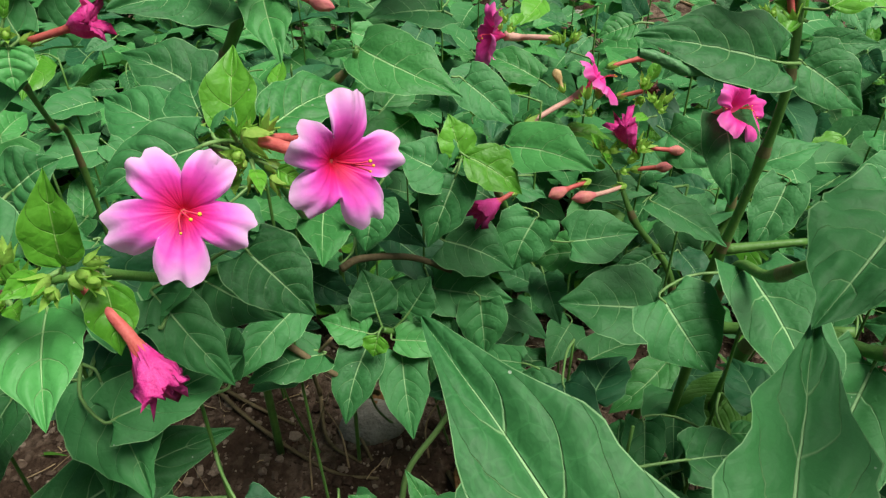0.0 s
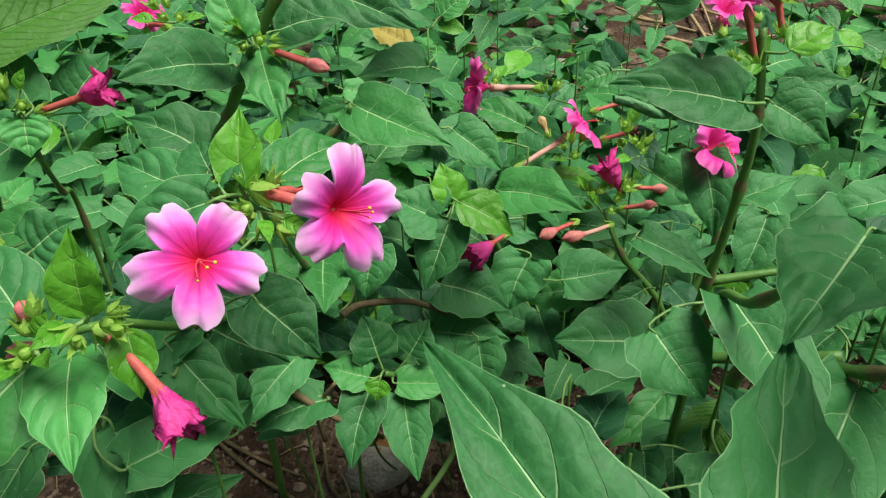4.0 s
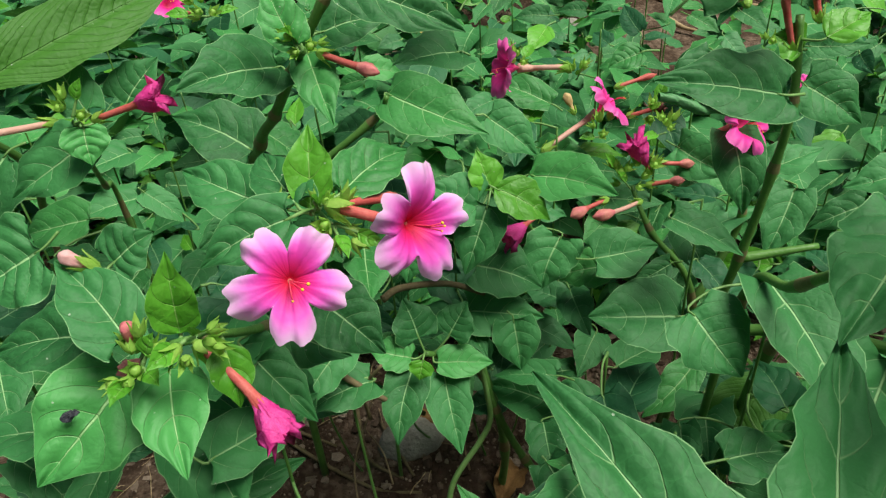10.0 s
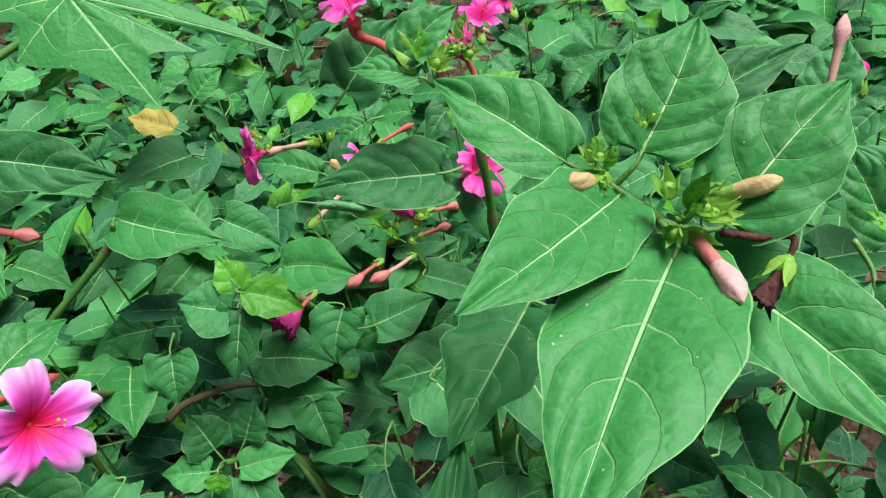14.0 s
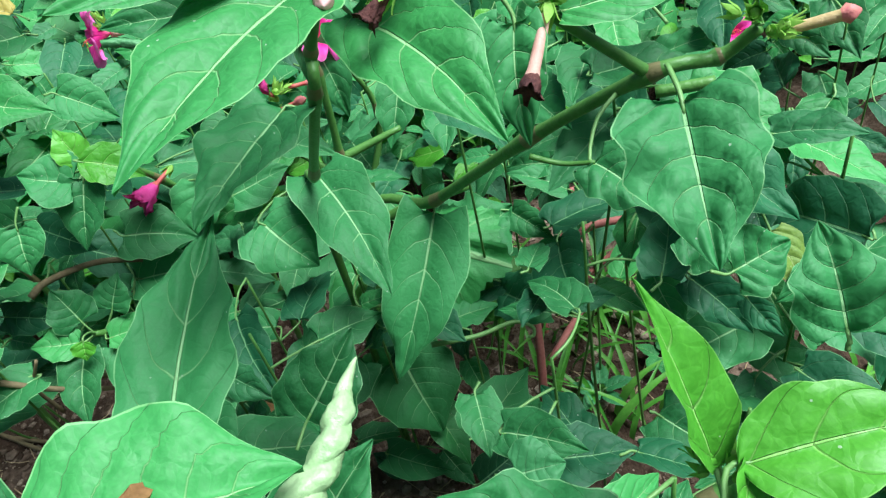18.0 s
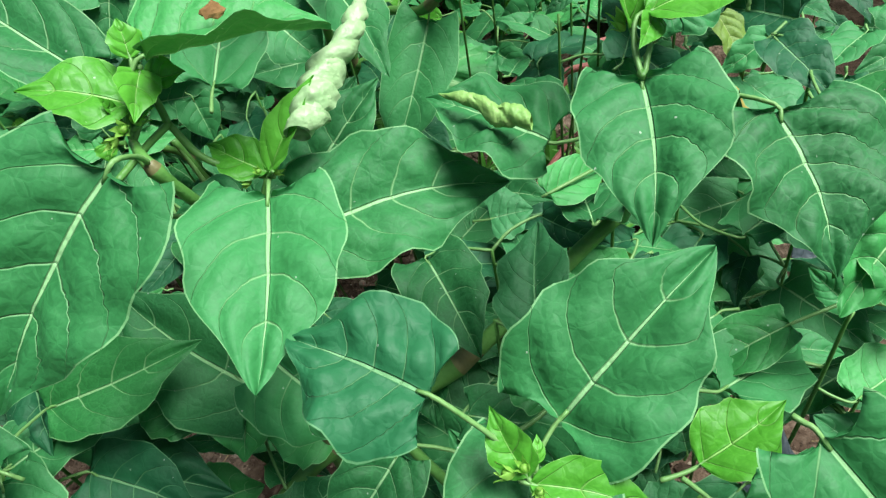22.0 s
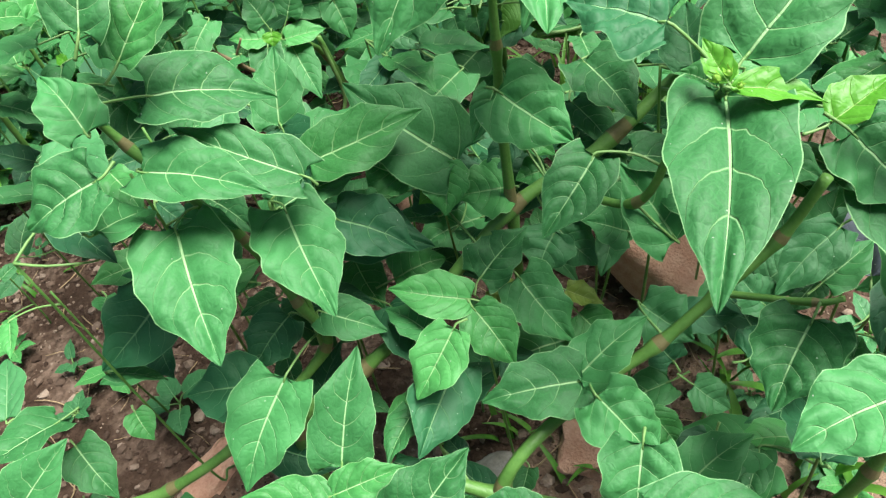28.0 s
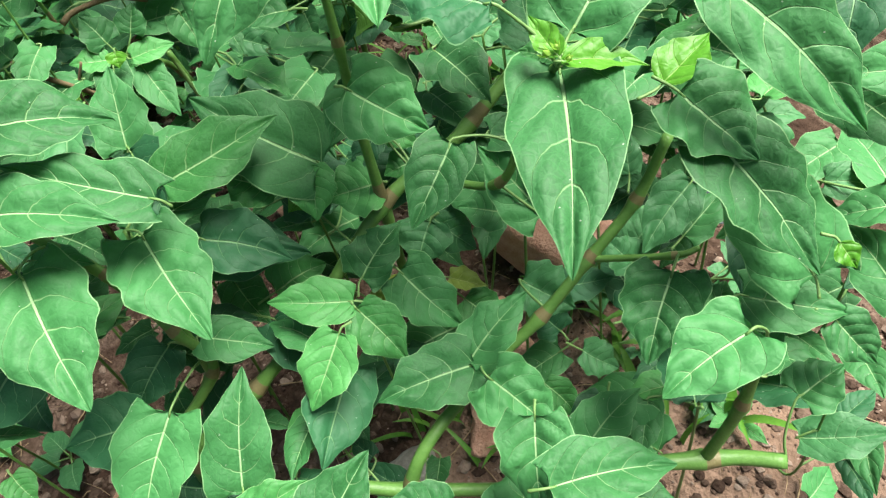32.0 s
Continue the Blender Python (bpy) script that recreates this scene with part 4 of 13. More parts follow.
plant_c = thing("four_o_clock_plant", (0.015, 0.321, ground_height(0.015, 0.321)), "green four o'clock bush with small magenta flowers behind", "plant", "four o'clock plants")
stem(plant_c, [(0.011, 0.331, ground_height(0.011, 0.331) - 0.01), (0.015, 0.321, 0.099), (-0.000, 0.305, 0.193), (-0.026, 0.290, 0.227), (-0.036, 0.284, 0.237)], 0.0035, 0.0018)
stem(plant_c, [(0.058, 0.401, ground_height(0.058, 0.401) - 0.01), (0.062, 0.391, 0.180), (0.033, 0.347, 0.285), (0.008, 0.311, 0.333)], 0.0030, 0.0015)
stem(plant_c, [(0.152, 0.366, ground_height(0.152, 0.366) - 0.01), (0.156, 0.356, 0.197), (0.122, 0.367, 0.257), (0.111, 0.383, 0.284)], 0.0030, 0.0015)
stem(plant_c, [(0.156, 0.356, 0.197), (0.186, 0.371, 0.263), (0.163, 0.364, 0.330)], 0.0030, 0.0015)

plant_d = thing("four_o_clock_plant", (0.136, 0.317, ground_height(0.136, 0.317)), "tall four o'clock plant with a jointed green stem", "plant", "four o'clock plants")
stem(plant_d, [(0.132, 0.327, ground_height(0.132, 0.327) - 0.01), (0.136, 0.317, 0.149), (0.137, 0.294, 0.229), (0.142, 0.283, 0.291), (0.145, 0.276, 0.349), (0.143, 0.270, 0.388), (0.139, 0.274, 0.426)], 0.0030, 0.0018)
stem(plant_d, [(0.142, 0.283, 0.291), (0.181, 0.277, 0.300)], 0.0030, 0.0018)
stem(plant_d, [(0.137, 0.294, 0.229), (0.169, 0.274, 0.244), (0.208, 0.254, 0.259)], 0.0038, 0.0030)
stem(plant_d, [(0.114, 0.242, ground_height(0.114, 0.242) - 0.01), (0.118, 0.232, 0.293), (0.121, 0.195, 0.342), (0.129, 0.136, 0.407), (0.132, 0.136, 0.420), (0.138, 0.121, 0.443), (0.134, 0.099, 0.455)], 0.0024, 0.0016)
stem(plant_d, [(0.134, 0.099, 0.455), (0.125, 0.108, 0.464)], 0.0014, 0.0010)

plant_e = thing("four_o_clock_plant", (0.046, 0.001, ground_height(0.046, 0.001)), "four o'clock plant with broad leaves and a rolled leaf", "plant", "four o'clock plants")
stem(plant_e, [(0.042, 0.011, ground_height(0.042, 0.011) - 0.01), (0.046, 0.001, 0.234), (0.048, 0.002, 0.291), (0.049, -0.003, 0.328), (0.050, -0.003, 0.358), (0.043, -0.011, 0.389), (0.039, 0.002, 0.390)], 0.0030, 0.0012)
stem(plant_e, [(0.050, -0.003, 0.352), (0.058, -0.005, 0.360), (0.065, -0.002, 0.370)], 0.0014, 0.0010, nodes=False)

plant_f = thing("four_o_clock_plant", (-0.240, 0.011, ground_height(-0.240, 0.011)), "low four o'clock plant with dark green pointed leaves", "plant", "four o'clock plants")
stem(plant_f, [(-0.244, 0.021, ground_height(-0.244, 0.021) - 0.01), (-0.240, 0.011, 0.101), (-0.194, 0.004, 0.116), (-0.141, -0.004, 0.144), (-0.072, -0.003, 0.191), (-0.074, 0.003, 0.224), (-0.084, 0.017, 0.263), (-0.090, 0.024, 0.276)], 0.0038, 0.0020)
stem(plant_f, [(-0.084, 0.017, 0.263), (-0.115, 0.047, 0.314), (-0.124, 0.046, 0.346)], 0.0026, 0.0018)
stem(plant_f, [(-0.072, -0.003, 0.191), (-0.066, 0.022, 0.277)], 0.0022, 0.0015)

plant_g = thing("four_o_clock_plant", (0.141, 0.233, ground_height(0.141, 0.233)), "four o'clock shoot with wavy leaves and faded tubes", "plant", "four o'clock plants")
stem(plant_g, [(0.137, 0.243, ground_height(0.137, 0.243) - 0.01), (0.141, 0.233, 0.269), (0.170, 0.188, 0.308), (0.194, 0.122, 0.369), (0.217, 0.081, 0.404), (0.235, 0.075, 0.405), (0.242, 0.068, 0.414)], 0.0029, 0.0018)
stem(plant_g, [(0.217, 0.081, 0.404), (0.192, 0.089, 0.427)], 0.0020, 0.0014)
stem(plant_g, [(0.226, 0.091, 0.390), (0.241, 0.082, 0.392)], 0.0020, 0.0020)

plant_h = thing("four_o_clock_plant", (-0.106, -0.010, ground_height(-0.106, -0.010)), "four o'clock plant with bright young shoots and heart-shaped leaves", "plant", "four o'clock plants")
stem(plant_h, [(-0.110, 0.000, ground_height(-0.110, 0.000) - 0.01), (-0.106, -0.010, 0.138), (-0.057, -0.011, 0.172), (-0.020, -0.010, 0.193), (0.046, 0.001, 0.234), (0.103, -0.001, 0.256), (0.188, 0.008, 0.301), (0.197, -0.001, 0.316)], 0.0042, 0.0030)
stem(plant_h, [(0.176, 0.001, 0.299), (0.170, -0.024, 0.356), (0.155, -0.035, 0.386)], 0.0020, 0.0012)
stem(plant_h, [(0.067, -0.000, 0.244), (0.086, -0.052, 0.260), (0.099, -0.064, 0.307), (0.097, -0.087, 0.333)], 0.0022, 0.0016)

plant_i = thing("four_o_clock_plant", (-0.015, -0.097, ground_height(-0.015, -0.097)), "sprawling four o'clock plant with small crinkled leaves over soil", "plant", "four o'clock plants")
stem(plant_i, [(-0.019, -0.087, ground_height(-0.019, -0.087) - 0.01), (-0.015, -0.097, 0.147), (0.035, -0.083, 0.175), (0.080, -0.083, 0.195), (0.109, -0.085, 0.219), (0.135, -0.087, 0.242), (0.148, -0.091, 0.275)], 0.0036, 0.0024)
stem(plant_i, [(-0.069, -0.054, ground_height(-0.069, -0.054) - 0.01), (-0.065, -0.064, 0.149), (-0.015, -0.097, 0.147), (0.029, -0.125, 0.141)], 0.0034, 0.0034)

plant_j = thing("four_o_clock_plant", (0.029, -0.125, ground_height(0.029, -0.125)), "four o'clock branch with thick jointed stem lying over soil", "plant", "four o'clock plants")
stem(plant_j, [(0.025, -0.115, ground_height(0.025, -0.115) - 0.01), (0.029, -0.125, 0.141), (0.110, -0.166, 0.143), (0.137, -0.189, 0.147)], 0.0038, 0.0038)
stem(plant_j, [(0.110, -0.166, 0.143), (0.121, -0.170, 0.190), (0.124, -0.170, 0.232)], 0.0030, 0.0022)
stem(plant_j, [(0.109, -0.085, 0.219), (0.132, -0.114, 0.230), (0.142, -0.120, 0.233)], 0.0018, 0.0013)

plant_w = thing("weed_seedling", (0.153, 0.310, ground_height(0.153, 0.310)), "low lobed weed seedlings in the shade", "plant")
stem(plant_w, [(0.149, 0.320, ground_height(0.149, 0.320) - 0.01), (0.153, 0.310, 0.010), (0.178, 0.323, 0.090)], 0.0012, 0.0010)

plant_k = thing("tree_seedling", (-0.288, 0.386, ground_height(-0.288, 0.386)), "young broad-leaved tree seedling with large ribbed leaves", "plant")
stem(plant_k, [(-0.292, 0.396, ground_height(-0.292, 0.396) - 0.01), (-0.288, 0.386, 0.261), (-0.265, 0.361, 0.338), (-0.248, 0.330, 0.403), (-0.022, 0.381, 0.480)], 0.0030, 0.0020)
leaf(plant_a, (-0.102, 0.130, 0.384), (-0.092, 0.100, 0.372), (0.18, -0.29, 0.94), 0.020, kind="m")
leaf(plant_a, (-0.117, 0.136, 0.378), (-0.141, 0.111, 0.360), (0.09, -0.64, 0.76), 0.033, kind="m")
leaf(plant_a, (-0.111, 0.131, 0.395), (-0.133, 0.150, 0.410), (0.23, -0.44, 0.87), 0.021)
leaf(plant_a, (-0.129, 0.148, 0.383), (-0.169, 0.154, 0.374), (-0.27, -0.44, 0.86), 0.025)
leaf(plant_a, (-0.099, 0.137, 0.391), (-0.097, 0.141, 0.417), (0.25, -0.96, 0.10), 0.014, kind="y", fold=.5)
leaf(plant_a, (-0.066, 0.160, 0.413), (-0.095, 0.153, 0.402), (-0.13, -0.65, 0.75), 0.019)
leaf(plant_a, (-0.062, 0.171, 0.409), (-0.061, 0.186, 0.431), (0.11, -0.82, 0.57), 0.015, kind="y", fold=.4)
leaf(plant_a, (-0.065, 0.167, 0.413), (-0.081, 0.200, 0.416), (-0.11, -0.14, 0.98), 0.018)
leaf(plant_a, (-0.053, 0.180, 0.409), (-0.031, 0.208, 0.410), (0.34, -0.30, 0.89), 0.020, kind="m")
leaf(plant_a, (-0.083, 0.193, 0.400), (-0.115, 0.212, 0.406), (-0.11, -0.42, 0.90), 0.023)
leaf(plant_a, (-0.068, 0.182, 0.364), (-0.045, 0.170, 0.346), (0.27, -0.60, 0.75), 0.027)
leaf(plant_a, (-0.089, 0.194, 0.342), (-0.061, 0.187, 0.330), (0.23, -0.51, 0.83), 0.025)
leaf(plant_a, (-0.083, 0.126, 0.395), (-0.080, 0.117, 0.379), (0.29, -0.81, 0.51), 0.012, kind="y")
leaf(plant_a, (-0.096, 0.170, 0.355), (-0.071, 0.155, 0.329), (0.38, -0.60, 0.70), 0.020)
leaf(plant_b, (-0.086, 0.273, 0.421), (-0.118, 0.238, 0.427), (0.54, -0.36, 0.76), 0.029)
leaf(plant_b, (-0.072, 0.270, 0.427), (-0.061, 0.239, 0.407), (0.05, -0.53, 0.85), 0.019, kind="m")
leaf(plant_b, (-0.073, 0.254, 0.435), (-0.083, 0.266, 0.457), (0.21, -0.81, 0.55), 0.018, kind="m")
leaf(plant_b, (-0.049, 0.263, 0.453), (-0.006, 0.252, 0.436), (0.08, -0.72, 0.69), 0.024)
leaf(plant_b, (-0.067, 0.281, 0.432), (-0.035, 0.284, 0.436), (-0.03, -0.70, 0.71), 0.024, detail=2)
leaf(plant_b, (-0.045, 0.348, 0.376), (0.008, 0.317, 0.362), (-0.13, -0.57, 0.81), 0.038, kind="m", detail=2)
leaf(plant_b, (-0.173, 0.272, 0.408), (-0.190, 0.288, 0.436), (0.39, -0.68, 0.62), 0.020, detail=2)
leaf(plant_b, (-0.160, 0.282, 0.406), (-0.143, 0.292, 0.423), (-0.01, -0.85, 0.52), 0.024, detail=2)
leaf(plant_b, (-0.171, 0.260, 0.399), (-0.207, 0.249, 0.380), (-0.09, -0.77, 0.63), 0.027, detail=2)
leaf(plant_b, (-0.167, 0.254, 0.408), (-0.165, 0.246, 0.394), (0.36, -0.78, 0.50), 0.019, kind="m")
leaf(plant_b, (-0.115, 0.307, 0.367), (-0.155, 0.317, 0.385), (0.19, -0.61, 0.77), 0.037, detail=2)
leaf(plant_b, (-0.243, 0.313, 0.373), (-0.286, 0.291, 0.337), (-0.02, -0.85, 0.53), 0.047, detail=2)
leaf(plant_b, (-0.197, 0.237, 0.360), (-0.227, 0.228, 0.346), (-0.12, -0.72, 0.68), 0.043)
leaf(plant_a, (-0.134, 0.179, 0.389), (-0.120, 0.184, 0.397), (-0.13, -0.74, 0.66), 0.020)
leaf(plant_c, (-0.044, 0.275, 0.234), (-0.055, 0.242, 0.207), (-0.02, -0.62, 0.78), 0.027, detail=2)
leaf(plant_c, (-0.026, 0.280, 0.225), (-0.019, 0.244, 0.192), (0.04, -0.66, 0.75), 0.028, detail=2)
leaf(plant_c, (-0.039, 0.287, 0.247), (-0.047, 0.299, 0.268), (0.21, -0.81, 0.54), 0.028, detail=2)
leaf(plant_c, (-0.029, 0.280, 0.233), (0.004, 0.279, 0.230), (0.08, -0.46, 0.88), 0.021, kind="m", detail=2)
leaf(plant_c, (-0.044, 0.279, 0.239), (-0.070, 0.283, 0.246), (0.17, -0.48, 0.86), 0.022, kind="m", detail=2)
leaf(plant_c, (-0.037, 0.267, 0.248), (-0.040, 0.261, 0.238), (-0.15, -0.83, 0.53), 0.015, kind="y", detail=2)
leaf(plant_c, (-0.021, 0.289, 0.246), (-0.009, 0.299, 0.263), (-0.26, -0.74, 0.62), 0.025, detail=2)
leaf(plant_c, (-0.008, 0.320, 0.238), (0.041, 0.316, 0.231), (0.09, -0.50, 0.86), 0.036, detail=2)
leaf(plant_c, (0.119, 0.291, 0.245), (0.063, 0.292, 0.249), (0.05, -0.48, 0.88), 0.048, detail=2)
leaf(plant_c, (0.031, 0.318, 0.334), (0.070, 0.280, 0.340), (-0.45, -0.31, 0.84), 0.032, kind="m", detail=2)
leaf(plant_c, (0.005, 0.301, 0.327), (-0.010, 0.282, 0.295), (-0.21, -0.80, 0.56), 0.029, detail=2)
leaf(plant_c, (-0.037, 0.295, 0.317), (-0.042, 0.281, 0.293), (-0.06, -0.86, 0.51), 0.028, detail=2)
leaf(plant_c, (0.009, 0.334, 0.364), (0.035, 0.322, 0.344), (0.17, -0.76, 0.63), 0.026, detail=2)
leaf(plant_c, (0.009, 0.298, 0.339), (0.038, 0.289, 0.322), (0.19, -0.69, 0.70), 0.024, kind="y", detail=2)
leaf(plant_c, (0.008, 0.308, 0.332), (0.001, 0.319, 0.352), (0.07, -0.86, 0.51), 0.020, kind="y", detail=2)
leaf(plant_c, (0.000, 0.302, 0.327), (-0.025, 0.308, 0.338), (0.18, -0.64, 0.75), 0.033, detail=2)
leaf(plant_c, (0.154, 0.345, 0.339), (0.159, 0.320, 0.295), (-0.26, -0.85, 0.46), 0.030, detail=2)
leaf(plant_c, (0.055, 0.342, 0.275), (0.040, 0.325, 0.247), (-0.29, -0.75, 0.59), 0.036, detail=2)
leaf(plant_c, (0.020, 0.308, 0.238), (0.023, 0.292, 0.209), (-0.02, -0.87, 0.49), 0.030, detail=2)
leaf(plant_c, (-0.001, 0.326, 0.269), (0.040, 0.318, 0.254), (0.18, -0.58, 0.80), 0.038, detail=2)
leaf(plant_c, (0.071, 0.318, 0.273), (0.111, 0.321, 0.277), (-0.05, -0.50, 0.86), 0.033, detail=2)
leaf(plant_d, (0.115, 0.229, 0.410), (0.064, 0.230, 0.420), (0.13, -0.65, 0.75), 0.030)
leaf(plant_d, (0.118, 0.148, 0.400), (0.079, 0.112, 0.391), (-0.03, -0.20, 0.98), 0.034, wave=.5)
leaf(plant_e, (0.0311, 0.0280, 0.3988), (-0.0065, 0.0761, 0.4275), (0.20, -0.42, 0.90), 0.0245, kind="n", wave=.2, fold=.3)
leaf(plant_d, (0.147, 0.264, 0.419), (0.167, 0.269, 0.427), (-0.20, -0.55, 0.81), 0.018, kind="y")
leaf(plant_d, (0.143, 0.272, 0.412), (0.130, 0.275, 0.418), (0.08, -0.81, 0.59), 0.018, kind="y")
leaf(plant_d, (0.159, 0.293, 0.387), (0.187, 0.282, 0.368), (0.07, -0.83, 0.55), 0.029, detail=2)
leaf(plant_c, (0.202, 0.345, 0.296), (0.180, 0.323, 0.260), (-0.44, -0.64, 0.63), 0.029, detail=2)
leaf(plant_d, (0.131, 0.087, 0.456), (0.084, 0.041, 0.448), (0.11, -0.27, 0.96), 0.032, kind="m")
leaf(plant_d, (0.127, 0.103, 0.461), (0.082, 0.073, 0.469), (0.36, -0.31, 0.88), 0.023, kind="m")
leaf(plant_d, (0.141, 0.095, 0.443), (0.156, 0.042, 0.427), (-0.20, -0.33, 0.92), 0.027, kind="m")
leaf(plant_d, (0.133, 0.104, 0.469), (0.155, 0.118, 0.489), (-0.25, -0.62, 0.74), 0.025, kind="m")
leaf(plant_d, (0.143, 0.089, 0.457), (0.176, 0.097, 0.476), (-0.34, -0.51, 0.79), 0.026, kind="m")
leaf(plant_d, (0.125, 0.125, 0.460), (0.103, 0.153, 0.477), (-0.08, -0.54, 0.84), 0.022, kind="m")
leaf(plant_d, (0.170, 0.150, 0.446), (0.211, 0.150, 0.459), (-0.26, -0.53, 0.81), 0.019)
leaf(plant_g, (0.194, 0.095, 0.429), (0.191, 0.113, 0.451), (-0.30, -0.77, 0.57), 0.015, kind="m")
leaf(plant_g, (0.192, 0.085, 0.430), (0.225, 0.076, 0.429), (-0.08, -0.42, 0.90), 0.018, kind="m")
leaf(plant_g, (0.195, 0.087, 0.433), (0.200, 0.090, 0.440), (-0.51, -0.47, 0.72), 0.006, kind="y")
leaf(plant_d, (0.178, 0.083, 0.432), (0.171, 0.066, 0.407), (-0.43, -0.68, 0.59), 0.018)
leaf(plant_g, (0.299, 0.163, 0.417), (0.259, 0.160, 0.400), (-0.33, -0.40, 0.85), 0.028)
leaf(plant_g, (0.262, 0.195, 0.411), (0.280, 0.204, 0.428), (-0.45, -0.52, 0.72), 0.022)
leaf(plant_g, (0.250, 0.130, 0.399), (0.231, 0.151, 0.420), (-0.13, -0.76, 0.64), 0.021)
leaf(plant_c, (0.108, 0.233, 0.458), (0.134, 0.237, 0.471), (-0.24, -0.71, 0.66), 0.019, kind="m")
leaf(plant_c, (0.113, 0.227, 0.452), (0.089, 0.238, 0.458), (-0.07, -0.62, 0.78), 0.013, kind="m")
leaf(plant_c, (0.088, 0.266, 0.440), (0.119, 0.274, 0.461), (-0.22, -0.75, 0.62), 0.030)
leaf(plant_e, (0.0567, 0.0611, 0.3670), (0.0871, 0.1261, 0.3881), (0.17, -0.36, 0.92), 0.032, kind="t", wave=.45)
leaf(plant_e, (0.0499, 0.0079, 0.4066), (0.0940, 0.0105, 0.3995), (0.10, 0.06, 0.98), 0.038, kind="m", fold=0.5)
leaf(plant_e, (0.0432, 0.0039, 0.3984), (0.0208, 0.0087, 0.4083), (-0.10, -0.30, 0.95), 0.0195, kind="y", fold=0.12, wave=0.2)
leaf(plant_e, (0.042, 0.011, 0.400), (0.048, 0.014, 0.405), (-0.15, -0.73, 0.67), 0.006, kind="y")
leaf(plant_d, (0.123, 0.220, 0.326), (0.132, 0.151, 0.298), (-0.08, -0.38, 0.92), 0.036, wave=.5, detail=2)
leaf(plant_d, (0.169, 0.191, 0.299), (0.121, 0.149, 0.242), (-0.28, -0.65, 0.71), 0.041, wave=.4, detail=2)
leaf(plant_g, (0.195, 0.038, 0.424), (0.182, 0.007, 0.405), (-0.34, -0.38, 0.86), 0.029, wave=.4)
leaf(plant_g, (0.2145, 0.0004, 0.3731), (0.2187, 0.0179, 0.3922), (-0.50, -0.60, 0.63), 0.023, kind="n", wave=0.5)
leaf(plant_h, (0.1621, -0.0195, 0.3885), (0.1581, -0.0001, 0.4226), (0.35, -0.75, 0.52), 0.0145, kind="y", fold=0.5)
leaf(plant_h, (0.1632, -0.0230, 0.3938), (0.1958, -0.0339, 0.3996), (-0.12, -0.30, 0.95), 0.0195, kind="y", fold=0.28)
leaf(plant_e, (0.074, 0.020, 0.347), (0.106, 0.032, 0.368), (-0.31, -0.54, 0.78), 0.030)
leaf(plant_w, (0.192, 0.255, 0.214), (0.236, 0.258, 0.227), (-0.22, -0.48, 0.85), 0.058, wave=.5, detail=2)
leaf(plant_w, (0.131, 0.226, 0.169), (0.138, 0.188, 0.128), (0.00, -0.73, 0.69), 0.060, detail=2)
leaf(plant_h, (0.1390, -0.0181, 0.3627), (0.1139, 0.0087, 0.3718), (0.05, -0.35, 0.93), 0.031, kind="n", wave=0.7, fold=0.1)
leaf(plant_e, (0.082, 0.099, 0.303), (0.110, 0.113, 0.325), (-0.27, -0.61, 0.75), 0.032)
leaf(plant_e, (0.050, 0.065, 0.318), (0.022, 0.070, 0.318), (-0.07, -0.34, 0.94), 0.023)
leaf(plant_d, (0.089, 0.217, 0.314), (0.107, 0.194, 0.293), (0.08, -0.64, 0.76), 0.038, detail=2)
leaf(plant_g, (0.241, 0.090, 0.329), (0.257, 0.075, 0.316), (-0.07, -0.70, 0.71), 0.032, wave=.4)
leaf(plant_e, (0.038, -0.025, 0.401), (-0.005, -0.040, 0.362), (-0.31, -0.71, 0.63), 0.042)
leaf(plant_e, (0.064, -0.014, 0.374), (0.048, -0.059, 0.359), (-0.03, -0.31, 0.95), 0.038)
leaf(plant_e, (0.0662, -0.0026, 0.3722), (0.0856, 0.0036, 0.3908), (-0.55, -0.45, 0.70), 0.0105, kind="y", fold=0.45)
leaf(plant_e, (0.0657, -0.0025, 0.3723), (0.0534, 0.0091, 0.3794), (0.25, -0.60, 0.75), 0.0125, kind="y", fold=0.35)
leaf(plant_h, (0.155, -0.035, 0.385), (0.137, -0.069, 0.369), (-0.30, -0.26, 0.92), 0.035)
leaf(plant_h, (0.1812, -0.0518, 0.3755), (0.1752, -0.0849, 0.3531), (0.02, -0.50, 0.87), 0.040, kind="n", wave=0.3)
leaf(plant_e, (0.071, -0.009, 0.355), (0.130, -0.010, 0.347), (0.13, -0.49, 0.86), 0.040, wave=.4)
leaf(plant_h, (0.0817, -0.0753, 0.3581), (0.058, -0.051, 0.364), (0.20, -0.55, 0.80), 0.034, kind="d", wave=0.55, fold=.05)
leaf(plant_h, (0.107, -0.082, 0.339), (0.150, -0.073, 0.366), (-0.45, -0.33, 0.83), 0.040)
leaf(plant_h, (0.100, -0.084, 0.329), (0.0514, -0.1508, 0.3153), (-0.09, -0.05, 0.99), 0.040, kind="n", wave=.2)
leaf(plant_j, (0.2374, -0.0860, 0.2118), (0.2212, -0.0656, 0.2282), (-0.2, -0.5, 0.84), 0.024, kind="w", wave=.3)
leaf(plant_h, (0.1374, -0.1218, 0.2980), (0.1449, -0.1695, 0.2586), (-0.18, -0.60, 0.78), 0.036, wave=.3)
leaf(plant_h, (0.095, -0.092, 0.338), (0.119, -0.108, 0.331), (0.00, -0.41, 0.91), 0.013, kind="y", fold=.4)
leaf(plant_h, (0.095, -0.091, 0.339), (0.093, -0.078, 0.350), (-0.20, -0.65, 0.74), 0.010, kind="y", fold=.3)
